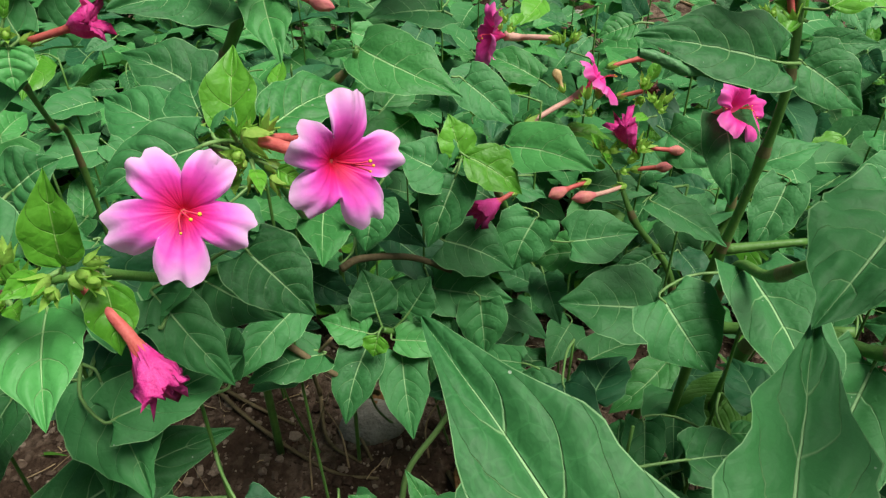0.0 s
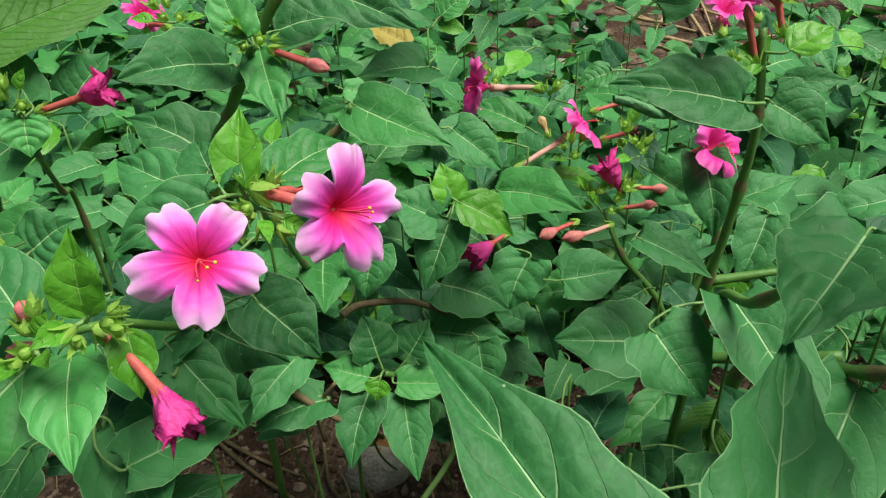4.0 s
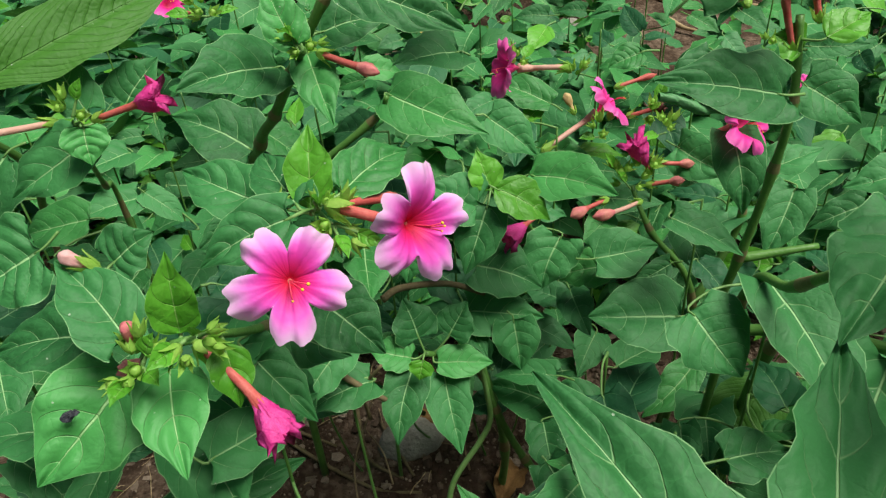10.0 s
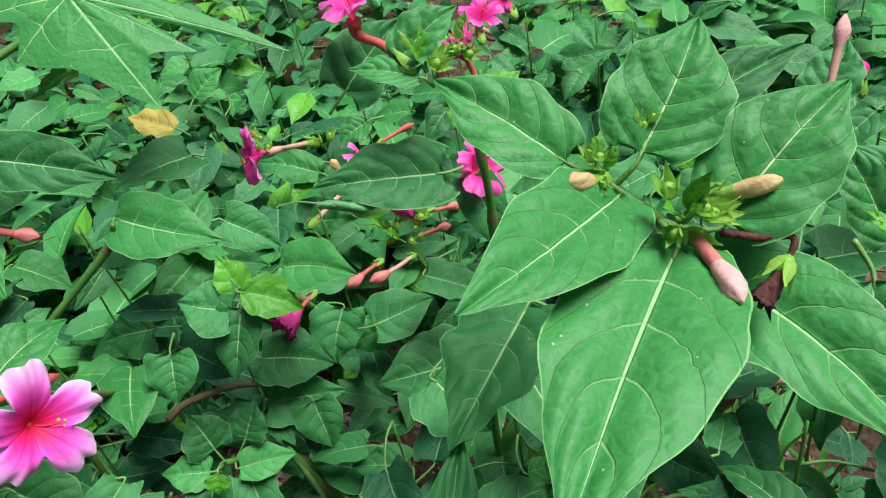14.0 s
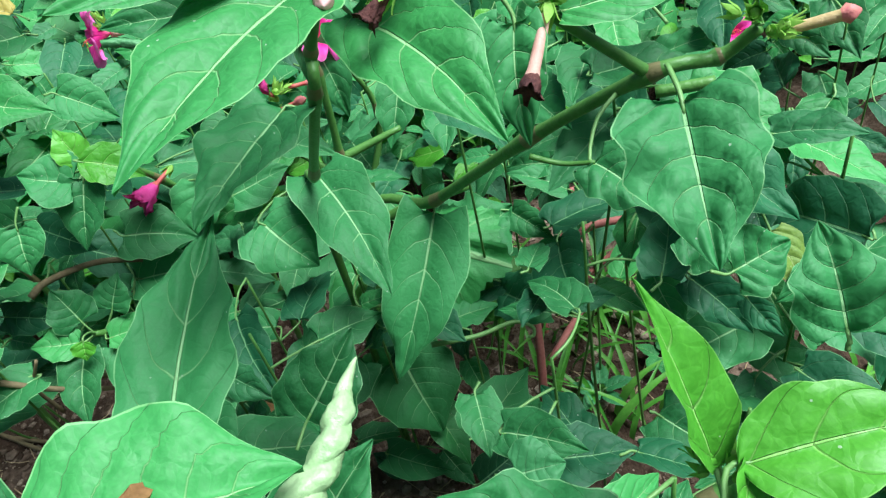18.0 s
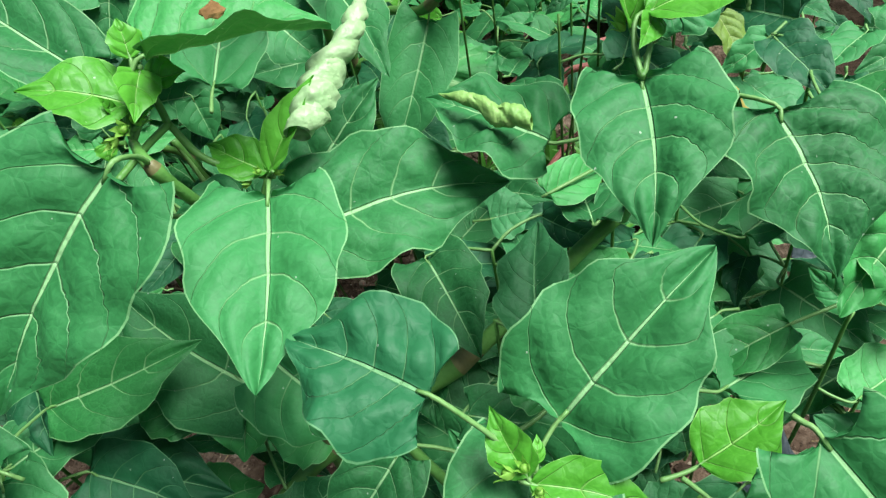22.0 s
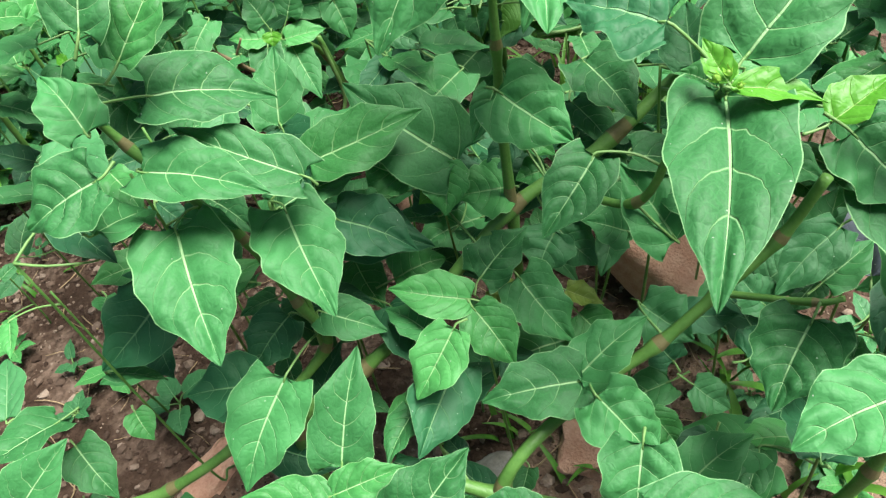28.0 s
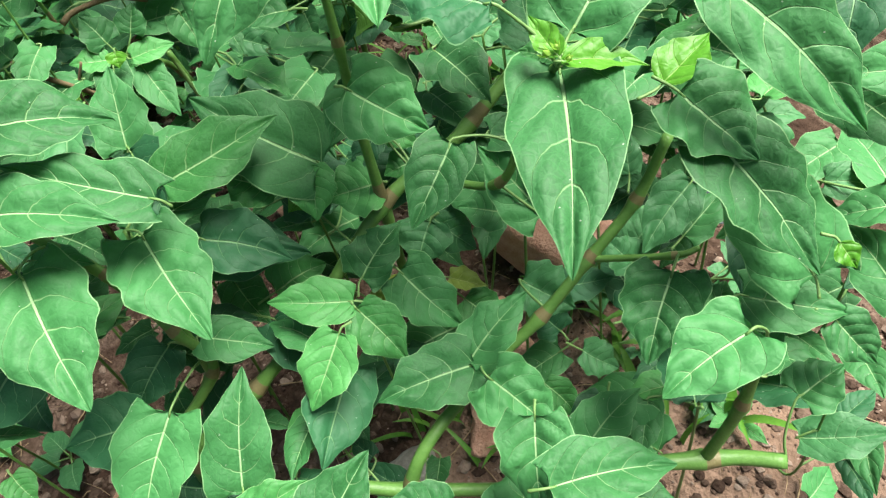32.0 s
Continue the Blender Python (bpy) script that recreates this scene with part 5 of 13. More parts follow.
leaf(plant_h, (0.142, -0.091, 0.304), (0.168, -0.089, 0.313), (-0.30, -0.21, 0.93), 0.021, kind="y", fold=.3)
leaf(plant_h, (0.116, -0.059, 0.312), (0.106, -0.049, 0.318), (-0.02, -0.53, 0.85), 0.019, kind="m")
# kind d darkens low inner leaves through the colour, as shade would
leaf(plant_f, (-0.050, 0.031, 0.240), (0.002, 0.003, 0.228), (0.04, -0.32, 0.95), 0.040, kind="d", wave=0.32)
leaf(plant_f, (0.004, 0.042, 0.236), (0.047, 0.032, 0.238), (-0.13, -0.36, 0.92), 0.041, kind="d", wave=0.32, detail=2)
leaf(plant_f, (-0.093, 0.030, 0.343), (-0.043, 0.029, 0.324), (0.28, -0.56, 0.78), 0.035, wave=0.32)
leaf(plant_f, (-0.107, 0.014, 0.320), (-0.060, -0.014, 0.307), (0.01, -0.41, 0.91), 0.030, wave=0.32)
leaf(plant_f, (-0.045, -0.004, 0.302), (-0.091, 0.030, 0.325), (0.08, -0.48, 0.87), 0.027, wave=0.32)
leaf(plant_f, (-0.042, 0.031, 0.284), (0.018, 0.027, 0.293), (-0.15, -0.48, 0.86), 0.032, kind="m", wave=0.32, detail=2)
leaf(plant_f, (-0.106, 0.006, 0.292), (-0.105, -0.051, 0.261), (0.18, -0.47, 0.87), 0.042, wave=0.32)
leaf(plant_f, (-0.060, 0.010, 0.279), (-0.055, -0.042, 0.254), (0.08, -0.43, 0.90), 0.039, wave=0.32)
leaf(plant_f, (-0.050, 0.068, 0.286), (-0.038, 0.096, 0.315), (-0.02, -0.71, 0.70), 0.028, wave=0.32, detail=2)
leaf(plant_f, (-0.119, 0.001, 0.331), (-0.153, -0.001, 0.322), (-0.18, -0.55, 0.81), 0.036, wave=0.32)
leaf(plant_f, (-0.093, 0.017, 0.365), (-0.064, 0.035, 0.388), (-0.06, -0.75, 0.66), 0.021, kind="m", wave=0.32)
leaf(plant_f, (-0.097, 0.007, 0.383), (-0.079, 0.030, 0.408), (0.08, -0.76, 0.64), 0.023, wave=0.32)
leaf(plant_f, (-0.120, 0.024, 0.339), (-0.130, 0.047, 0.358), (0.23, -0.56, 0.79), 0.025, wave=0.32)
leaf(plant_f, (-0.081, -0.069, 0.183), (-0.053, -0.034, 0.220), (-0.17, -0.65, 0.74), 0.033, wave=0.32, detail=2)
leaf(plant_f, (-0.092, -0.026, 0.209), (-0.131, -0.056, 0.174), (-0.18, -0.63, 0.75), 0.039, wave=0.32, detail=2)
leaf(plant_i, (-0.007, -0.047, 0.221), (-0.036, -0.063, 0.201), (-0.28, -0.50, 0.82), 0.028, kind="m", wave=.4, detail=2)
leaf(plant_i, (0.007, -0.033, 0.219), (-0.029, -0.015, 0.230), (0.04, -0.46, 0.89), 0.024, kind="m", wave=0.32, detail=2)
leaf(plant_i, (0.040, -0.085, 0.195), (-0.008, -0.075, 0.197), (-0.04, -0.32, 0.95), 0.032, kind="n", wave=.6, detail=2)
leaf(plant_i, (0.017, -0.018, 0.214), (0.049, -0.009, 0.227), (-0.24, -0.44, 0.87), 0.028, kind="n", wave=.7, detail=2)
leaf(plant_i, (0.006, -0.037, 0.218), (0.015, -0.063, 0.195), (-0.01, -0.66, 0.75), 0.026, kind="m", wave=.5, detail=2)
leaf(plant_i, (0.038, -0.082, 0.195), (0.079, -0.075, 0.209), (-0.25, -0.31, 0.92), 0.027, kind="n", wave=.7, detail=2)
leaf(plant_i, (0.039, -0.100, 0.204), (0.053, -0.130, 0.178), (-0.01, -0.66, 0.75), 0.032, kind="n", wave=.7)
leaf(plant_h, (0.071, -0.044, 0.288), (0.038, -0.059, 0.269), (-0.29, -0.46, 0.84), 0.027)
leaf(plant_h, (0.100, -0.064, 0.240), (0.089, -0.032, 0.268), (-0.19, -0.69, 0.70), 0.032)
leaf(plant_h, (0.044, -0.011, 0.313), (0.066, -0.036, 0.293), (-0.08, -0.66, 0.74), 0.036)
leaf(plant_j, (0.120, -0.126, 0.240), (0.091, -0.144, 0.219), (-0.43, -0.30, 0.85), 0.034, wave=.4)
leaf(plant_j, (0.109, -0.173, 0.261), (0.070, -0.172, 0.255), (-0.14, -0.17, 0.98), 0.030, wave=0.32)
leaf(plant_j, (0.042, -0.132, 0.214), (0.024, -0.157, 0.188), (-0.39, -0.52, 0.76), 0.031, wave=0.32)
leaf(plant_j, (0.065, -0.133, 0.153), (0.104, -0.128, 0.165), (-0.25, -0.19, 0.95), 0.028, wave=0.32, detail=2)
leaf(plant_i, (-0.065, -0.115, 0.184), (-0.023, -0.099, 0.206), (-0.30, -0.40, 0.87), 0.036, wave=0.32)
leaf(plant_i, (-0.089, -0.088, 0.185), (-0.127, -0.071, 0.195), (0.12, -0.30, 0.95), 0.025, kind="m", wave=0.32)
leaf(plant_i, (-0.087, -0.084, 0.188), (-0.052, -0.087, 0.192), (-0.11, -0.28, 0.95), 0.020, kind="m", wave=0.32)
leaf(plant_j, (0.026, -0.164, 0.226), (0.072, -0.181, 0.217), (0.08, -0.26, 0.96), 0.027, wave=0.32)
leaf(plant_f, (-0.065, 0.000, 0.216), (-0.037, -0.018, 0.203), (0.10, -0.47, 0.88), 0.024, wave=0.32, detail=2)
leaf(plant_f, (0.028, 0.021, 0.260), (-0.012, 0.067, 0.297), (-0.02, -0.63, 0.78), 0.048, wave=0.32, detail=2)
leaf(plant_i, (0.021, 0.021, 0.250), (0.002, 0.019, 0.244), (-0.18, -0.49, 0.85), 0.018, kind="y", wave=0.32, detail=2)
leaf(plant_f, (-0.246, -0.021, 0.181), (-0.207, -0.004, 0.203), (-0.16, -0.63, 0.76), 0.033, wave=0.32, detail=2)
leaf(plant_f, (-0.229, 0.027, 0.160), (-0.216, -0.001, 0.135), (0.33, -0.52, 0.79), 0.027, wave=0.32, detail=2)
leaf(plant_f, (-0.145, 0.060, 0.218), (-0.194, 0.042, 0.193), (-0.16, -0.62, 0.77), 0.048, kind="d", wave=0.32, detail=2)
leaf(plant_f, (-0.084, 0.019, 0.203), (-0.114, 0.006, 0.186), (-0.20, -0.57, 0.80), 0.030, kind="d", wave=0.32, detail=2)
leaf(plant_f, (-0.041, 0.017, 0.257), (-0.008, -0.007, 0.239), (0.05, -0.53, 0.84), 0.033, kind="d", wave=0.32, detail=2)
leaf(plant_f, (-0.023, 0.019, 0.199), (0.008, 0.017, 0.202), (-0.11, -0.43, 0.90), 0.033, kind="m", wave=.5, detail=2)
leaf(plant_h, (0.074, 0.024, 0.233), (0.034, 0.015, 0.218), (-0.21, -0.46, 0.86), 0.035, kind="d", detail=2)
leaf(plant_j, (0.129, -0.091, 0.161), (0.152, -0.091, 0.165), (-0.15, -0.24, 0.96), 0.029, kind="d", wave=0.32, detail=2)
leaf(plant_j, (0.172, -0.084, 0.189), (0.204, -0.079, 0.199), (-0.25, -0.24, 0.94), 0.023, wave=0.32, detail=2)
leaf(plant_i, (0.036, -0.023, 0.210), (0.050, -0.055, 0.183), (-0.03, -0.66, 0.75), 0.032, kind="n", wave=.7, detail=2)
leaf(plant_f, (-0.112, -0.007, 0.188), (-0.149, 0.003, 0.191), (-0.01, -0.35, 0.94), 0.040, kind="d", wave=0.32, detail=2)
leaf(plant_j, (-0.009, -0.129, 0.173), (-0.029, -0.113, 0.185), (0.18, -0.42, 0.89), 0.027, wave=0.32)
leaf(plant_j, (0.160, -0.161, 0.239), (0.156, -0.107, 0.286), (-0.38, -0.62, 0.68), 0.040, wave=0.32)
leaf(plant_j, (0.148, -0.112, 0.348), (0.163, -0.160, 0.309), (-0.40, -0.64, 0.66), 0.032, kind="n", wave=0.25)
leaf(plant_j, (0.164, -0.164, 0.258), (0.165, -0.173, 0.250), (-0.40, -0.62, 0.67), 0.010, kind="y", wave=0.32)
leaf(plant_j, (0.152, -0.177, 0.173), (0.176, -0.179, 0.180), (-0.26, -0.13, 0.96), 0.025, wave=0.32)
leaf(plant_j, (0.169, -0.171, 0.212), (0.175, -0.191, 0.196), (-0.26, -0.65, 0.72), 0.021, wave=0.32)
leaf(plant_k, (-0.207, 0.261, 0.427), (-0.134, 0.324, 0.450), (0.32, -0.63, 0.71), 0.033, kind="p", detail=2)
leaf(plant_k, (-0.248, 0.329, 0.402), (-0.288, 0.306, 0.363), (0.05, -0.88, 0.47), 0.041, kind="p", detail=2)
leaf(plant_k, (-0.247, 0.311, 0.411), (-0.235, 0.344, 0.468), (0.34, -0.84, 0.41), 0.025, kind="p", detail=2)
palmate_leaf(plant_k, (-0.0239, 0.3792, 0.4850), (0.05, -0.70, 0.71),
             ((0.072, 0.338, 0.449), (0.028, 0.348, 0.453), (0.003, 0.337, 0.431), (-0.056, 0.367, 0.460), (-0.078, 0.387, 0.483), (-0.062, 0.421, 0.515), (-0.003, 0.420, 0.518), (0.046, 0.386, 0.490)),
             (0.032, 0.032, 0.052, 0.039, 0.028, 0.028, 0.028, 0.031), "m", "broad blue-green leaf of pointed lobes")
leaf(plant_c, (0.0076, 0.4253, 0.4050), (0.0286, 0.4297, 0.4164), (0.0, -0.6, 0.8), 0.020, kind="m", detail=2)
leaf(plant_c, (-0.0021, 0.3875, 0.3839), (-0.0415, 0.3598, 0.3877), (0.0, -0.6, 0.8), 0.034, kind="n", detail=2)
leaf(plant_c, (-0.0131, 0.4387, 0.3841), (-0.0402, 0.4513, 0.3958), (0.0, -0.6, 0.8), 0.022, kind="a", wave=.6, detail=2)
leaf(plant_c, (0.1033, 0.3686, 0.3817), (0.0836, 0.3669, 0.3746), (0.0, -0.6, 0.8), 0.018, kind="m", detail=2)
leaf(plant_h, (0.1368, -0.1052, 0.3104), (0.1458, -0.1368, 0.2922), (-0.12, -0.50, 0.86), 0.036, kind="n", wave=0.25)
leaf(plant_e, (0.049, 0.009, 0.301), (0.031, -0.004, 0.286), (-0.25, -0.58, 0.78), 0.016)
leaf(plant_i, (0.064, -0.010, 0.217), (0.047, -0.021, 0.204), (-0.32, -0.50, 0.81), 0.030, kind="w", wave=.5, detail=2)
leaf(plant_h, (0.060, 0.022, 0.260), (0.040, 0.016, 0.250), (-0.24, -0.51, 0.82), 0.016, kind="d", wave=.4, detail=2)
leaf(plant_h, (0.066, 0.028, 0.260), (0.078, 0.012, 0.248), (-0.08, -0.66, 0.75), 0.017, kind="m", wave=.5, detail=2)
leaf(plant_f, (0.049, 0.006, 0.244), (0.021, 0.014, 0.245), (-0.08, -0.48, 0.87), 0.032, kind="m", wave=.4, detail=2)
leaf(plant_f, (0.022, 0.023, 0.261), (0.012, 0.005, 0.242), (-0.20, -0.65, 0.73), 0.025, kind="m", wave=.5, detail=2)
leaf(plant_f, (0.003, 0.024, 0.258), (-0.018, 0.040, 0.269), (-0.00, -0.57, 0.82), 0.027, kind="m", wave=.5, detail=2)
leaf(plant_h, (0.072, 0.013, 0.240), (0.055, 0.015, 0.239), (-0.12, -0.47, 0.87), 0.019, kind="m", wave=.5, detail=2)
leaf(plant_h, (0.069, -0.003, 0.211), (0.081, -0.023, 0.194), (-0.07, -0.66, 0.75), 0.025, kind="w", wave=.5, detail=2)
leaf(plant_j, (0.172, -0.038, 0.143), (0.189, -0.029, 0.154), (-0.39, -0.34, 0.85), 0.018, kind="w", wave=0.32, detail=2)
leaf(plant_j, (0.174, -0.054, 0.156), (0.210, -0.056, 0.160), (-0.14, -0.30, 0.95), 0.019, kind="d", wave=0.32, detail=2)
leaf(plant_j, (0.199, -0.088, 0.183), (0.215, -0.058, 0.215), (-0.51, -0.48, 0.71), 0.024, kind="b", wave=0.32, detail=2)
leaf(plant_h, (0.096, -0.030, 0.218), (0.078, -0.019, 0.226), (-0.01, -0.56, 0.83), 0.024, detail=2)
leaf(plant_j, (0.205, -0.053, 0.190), (0.219, -0.066, 0.181), (-0.08, -0.64, 0.76), 0.022, kind="w", wave=.4, detail=2)
leaf(plant_i, (0.074, -0.088, 0.146), (0.081, -0.108, 0.129), (-0.08, -0.67, 0.74), 0.018, kind="m", wave=.5, detail=2)
leaf(plant_i, (0.104, -0.083, 0.143), (0.117, -0.098, 0.131), (0.02, -0.60, 0.80), 0.021, kind="w", wave=.5, detail=2)
leaf(plant_i, (0.099, -0.071, 0.153), (0.093, -0.054, 0.168), (-0.11, -0.67, 0.73), 0.021, kind="d", wave=.5, detail=2)
leaf(plant_i, (0.062, -0.036, 0.178), (0.071, -0.056, 0.162), (-0.06, -0.66, 0.75), 0.025, kind="m", wave=.5, detail=2)
leaf(plant_i, (0.020, -0.038, 0.169), (0.026, -0.060, 0.149), (-0.02, -0.66, 0.75), 0.021, kind="d", wave=.4, detail=2)
leaf(plant_i, (0.095, -0.112, 0.141), (0.069, -0.117, 0.132), (-0.30, -0.23, 0.93), 0.019, kind="d", wave=0.32, detail=2)
leaf(plant_f, (-0.119, 0.017, 0.180), (-0.145, 0.016, 0.174), (-0.19, -0.45, 0.87), 0.023, wave=0.32, detail=2)
leaf(plant_f, (-0.191, 0.030, 0.165), (-0.186, 0.015, 0.152), (0.28, -0.57, 0.77), 0.017, kind="m", wave=0.32, detail=2)
rolled_leaf(plant_h, (0.1322, -0.0222, 0.3732), (0.1153, -0.0004, 0.3771), (0.4, 0.7, 0.5), 0.0036, 3.0, "curled pale edge of an insect-rolled leaf", ROLL_GREEN)
leaf(plant_w, (0.148, 0.068, 0.257), (0.168, 0.063, 0.258), (-0.15, -0.46, 0.88), 0.026, kind="w", wave=.3, detail=2)
leaf(plant_w, (0.161, -0.059, 0.170), (0.186, -0.058, 0.178), (-0.28, -0.21, 0.94), 0.029, kind="w", wave=.5, detail=2)
leaf(plant_w, (0.193, -0.036, 0.172), (0.197, -0.020, 0.189), (-0.38, -0.60, 0.71), 0.016, kind="w", detail=2)
leaf(plant_j, (0.242, -0.065, 0.200), (0.256, -0.083, 0.187), (-0.09, -0.63, 0.77), 0.026, kind="w", wave=.4, detail=2)
leaf(plant_e, (0.0464, 0.0096, 0.4064), (0.0469, 0.0153, 0.4139), (0.29, -0.47, 0.83), 0.008, kind="y", fold=0.3)
leaf(plant_e, (0.0475, 0.0082, 0.4036), (0.0433, -0.0067, 0.3990), (0.50, -0.45, 0.72), 0.01, kind="y", fold=0.4)
leaf(plant_e, (0.0472, 0.0084, 0.4008), (0.0570, 0.0057, 0.4012), (-0.15, -0.45, 0.85), 0.01, kind="y", fold=0.3)
leaf(plant_h, (0.1665, -0.0218, 0.3926), (0.1551, -0.0327, 0.3910), (0.2, -0.75, 0.6), 0.007, kind="y", fold=0.3)
leaf(plant_g, (0.1914, 0.0697, 0.3907), (0.1987, 0.0479, 0.3836), (-0.20, -0.60, 0.75), 0.018, kind="n", wave=0.8)
leaf(plant_g, (0.2314, 0.0547, 0.3381), (0.2528, 0.0543, 0.3414), (-0.20, -0.60, 0.75), 0.022, kind="n", wave=0.6)
stem(plant_e, [(0.0474, 0.0077, 0.3885), (0.0420, 0.0006, 0.3889), (0.0341, -0.0097, 0.3884)], 0.0010, 0.0009, nodes=False)
stem(plant_e, [(0.0474, 0.0077, 0.3885), (0.0524, 0.0029, 0.3786), (0.0651, -0.0016, 0.3702)], 0.0010, 0.0009, nodes=False)
stem(plant_e, [(0.0474, 0.0077, 0.3885), (0.0471, 0.0098, 0.3951), (0.0455, 0.0112, 0.4021)], 0.0010, 0.0009, nodes=False)
stem(plant_e, [(-0.0111, 0.0420, 0.3633), (0.0150, 0.0301, 0.3554), (0.0527, 0.0156, 0.3467), (0.0801, 0.0083, 0.3393)], 0.0009, 0.0008, nodes=False)
stem(plant_g, [(0.1768, 0.0810, 0.3927), (0.1847, 0.0764, 0.3893), (0.1914, 0.0697, 0.3907)], 0.0009, 0.0007, nodes=False)
leaf(plant_i, (0.0250, -0.0108, 0.1957), (0.0349, -0.0291, 0.1873), (-0.1, -0.5, 0.85), 0.018, kind="x", wave=0.9, detail=2)
leaf(plant_i, (0.0603, -0.0259, 0.1880), (0.0753, -0.0410, 0.1835), (-0.1, -0.3, 0.95), 0.014, kind="x", wave=0.9, fold=.5, detail=2)
leaf(plant_i, (0.0894, -0.0535, 0.1881), (0.1033, -0.0799, 0.1797), (-0.2, -0.4, 0.90), 0.030, kind="w", wave=0.9, detail=2)
leaf(plant_i, (0.1427, -0.0815, 0.1853), (0.1360, -0.0664, 0.1982), (-0.2, -0.4, 0.90), 0.022, kind="w", wave=0.5, detail=2)
leaf(plant_j, (0.0987, -0.1484, 0.1356), (0.0819, -0.1172, 0.1549), (-0.2, -0.5, 0.85), 0.034, kind="n", wave=0.4, detail=2)
open_flower(plant_a, (-0.062, 0.128, 0.413), (0.16, -0.80, 0.58), (1.00, 0.01, -0.02), 0.0167, (-0.065, 0.176, 0.396), 0.96, TUBE)
open_flower(plant_a, (-0.0261, 0.1493, 0.4127), (0.66, -0.70, 0.24), (1.00, 0.01, -0.02), 0.0184, (-0.053, 0.162, 0.414), 1.40, TUBE, 0.5)
open_flower(plant_c, (0.024, 0.413, 0.363), (-0.94, -0.29, 0.20), (1.00, 0.01, -0.02), 0.0197, (0.069, 0.412, 0.360), 0.40, TUBE_PALE, 0.8, PETAL_DEEP)
open_flower(plant_c, (0.102, 0.410, 0.337), (0.77, -0.05, 0.64), (1.00, 0.01, -0.02), 0.0193, (0.051, 0.385, 0.315), 0.90, TUBE_PALE, 0.8, PETAL_DEEP)
open_flower(plant_c, (0.1635, 0.3385, 0.3465), (0.45, -0.70, 0.55), (1.00, 0.01, -0.02), 0.0205, (0.177, 0.393, 0.321), 0.20, TUBE, 0.8, PETAL_DEEP)
open_flower(plant_c, (0.224, 0.395, 0.343), (-0.16, -0.37, 0.91), (1.00, 0.01, -0.02), 0.0104, (0.234, 0.399, 0.330), 0.20, TUBE, 0.8, PETAL_DEEP)
open_flower(plant_d, (0.098, 0.260, 0.478), (-0.05, -0.12, 0.99), (0.90, -0.38, -0.20), 0.0124, (0.111, 0.230, 0.455), 0.30, TUBE, 0.8, PETAL_DEEP)
open_flower(plant_c, (0.220, 0.491, 0.391), (0.12, -0.44, 0.89), (0.90, -0.38, -0.20), 0.0190, (0.213, 0.478, 0.372), 0.60, TUBE_PALE, 0.8, PETAL_DEEP)
open_flower(plant_c, (0.448, 0.308, 0.259), (-0.27, -0.60, 0.75), (0.90, -0.38, -0.20), 0.0138, (0.460, 0.314, 0.238), 0.60, TUBE, 0.8, PETAL_DEEP)
open_flower(plant_b, (-0.202, 0.492, 0.403), (0.49, -0.58, 0.65), (1.00, 0.01, -0.02), 0.0160, (-0.177, 0.465, 0.396), 0.60, TUBE, 0.8, PETAL_DEEP)
open_flower(plant_c, (0.253, 0.545, 0.383), (-0.62, -0.50, 0.61), (1.00, 0.01, -0.02), 0.0158, (0.251, 0.506, 0.375), 0.90, TUBE, 0.8, PETAL_DEEP)
closed_flower(plant_a, (-0.090, 0.127, 0.394), (-0.068, 0.109, 0.376), 0.0042, WILT, TUBE, 0.70, head_len=0.36)
closed_flower(plant_a, (-0.054, 0.170, 0.410), (-0.034, 0.188, 0.401), 0.0017, TUBE, TUBE, 0.00, head_len=0.30)
closed_flower(plant_a, (-0.123, 0.150, 0.407), (-0.130, 0.148, 0.414), 0.0018, BUDPINK, BUD, 0.00, head_len=0.70)
closed_flower(plant_a, (-0.109, 0.130, 0.393), (-0.109, 0.130, 0.402), 0.0017, BUD, BUDPINK, 0.00, head_len=0.70)
closed_flower(plant_a, (-0.071, 0.170, 0.411), (-0.064, 0.179, 0.417), 0.0016, BUDTAN, TWIG, 0.00, head_len=0.50)
closed_flower(plant_b, (-0.065, 0.261, 0.429), (-0.041, 0.247, 0.424), 0.0026, BUD, TUBE, 0.00, head_len=0.35)
closed_flower(plant_b, (-0.166, 0.264, 0.407), (-0.137, 0.263, 0.415), 0.0050, WILT, TUBE, 0.45, head_len=0.35)
closed_flower(plant_b, (-0.184, 0.264, 0.407), (-0.211, 0.233, 0.415), 0.0018, TUBE_PALE, TUBE_PALE, 0.00, head_len=0.30)
closed_flower(plant_c, (0.121, 0.378, 0.296), (0.109, 0.379, 0.318), 0.0060, WILT, TUBE, 0.40, head_len=0.75)
closed_flower(plant_c, (0.042, 0.341, 0.294), (0.019, 0.325, 0.287), 0.0060, WILT, TUBE, 0.40, head_len=0.55)
closed_flower(plant_c, (0.088, 0.361, 0.288), (0.062, 0.348, 0.285), 0.0035, BUD, TUBE, 0.00, head_len=0.45)
closed_flower(plant_c, (0.110, 0.360, 0.285), (0.076, 0.347, 0.284), 0.0035, BUD, TUBE_PALE, 0.00, head_len=0.40)
closed_flower(plant_c, (0.119, 0.374, 0.289), (0.140, 0.366, 0.295), 0.0030, BUD, TUBE, 0.00, head_len=0.40)
closed_flower(plant_c, (0.130, 0.390, 0.296), (0.155, 0.389, 0.294), 0.0030, BUD, TUBE, 0.00, head_len=0.40)
closed_flower(plant_c, (0.115, 0.453, 0.327), (0.145, 0.457, 0.333), 0.0020, TUBE, TUBE, 0.00, head_len=0.40)
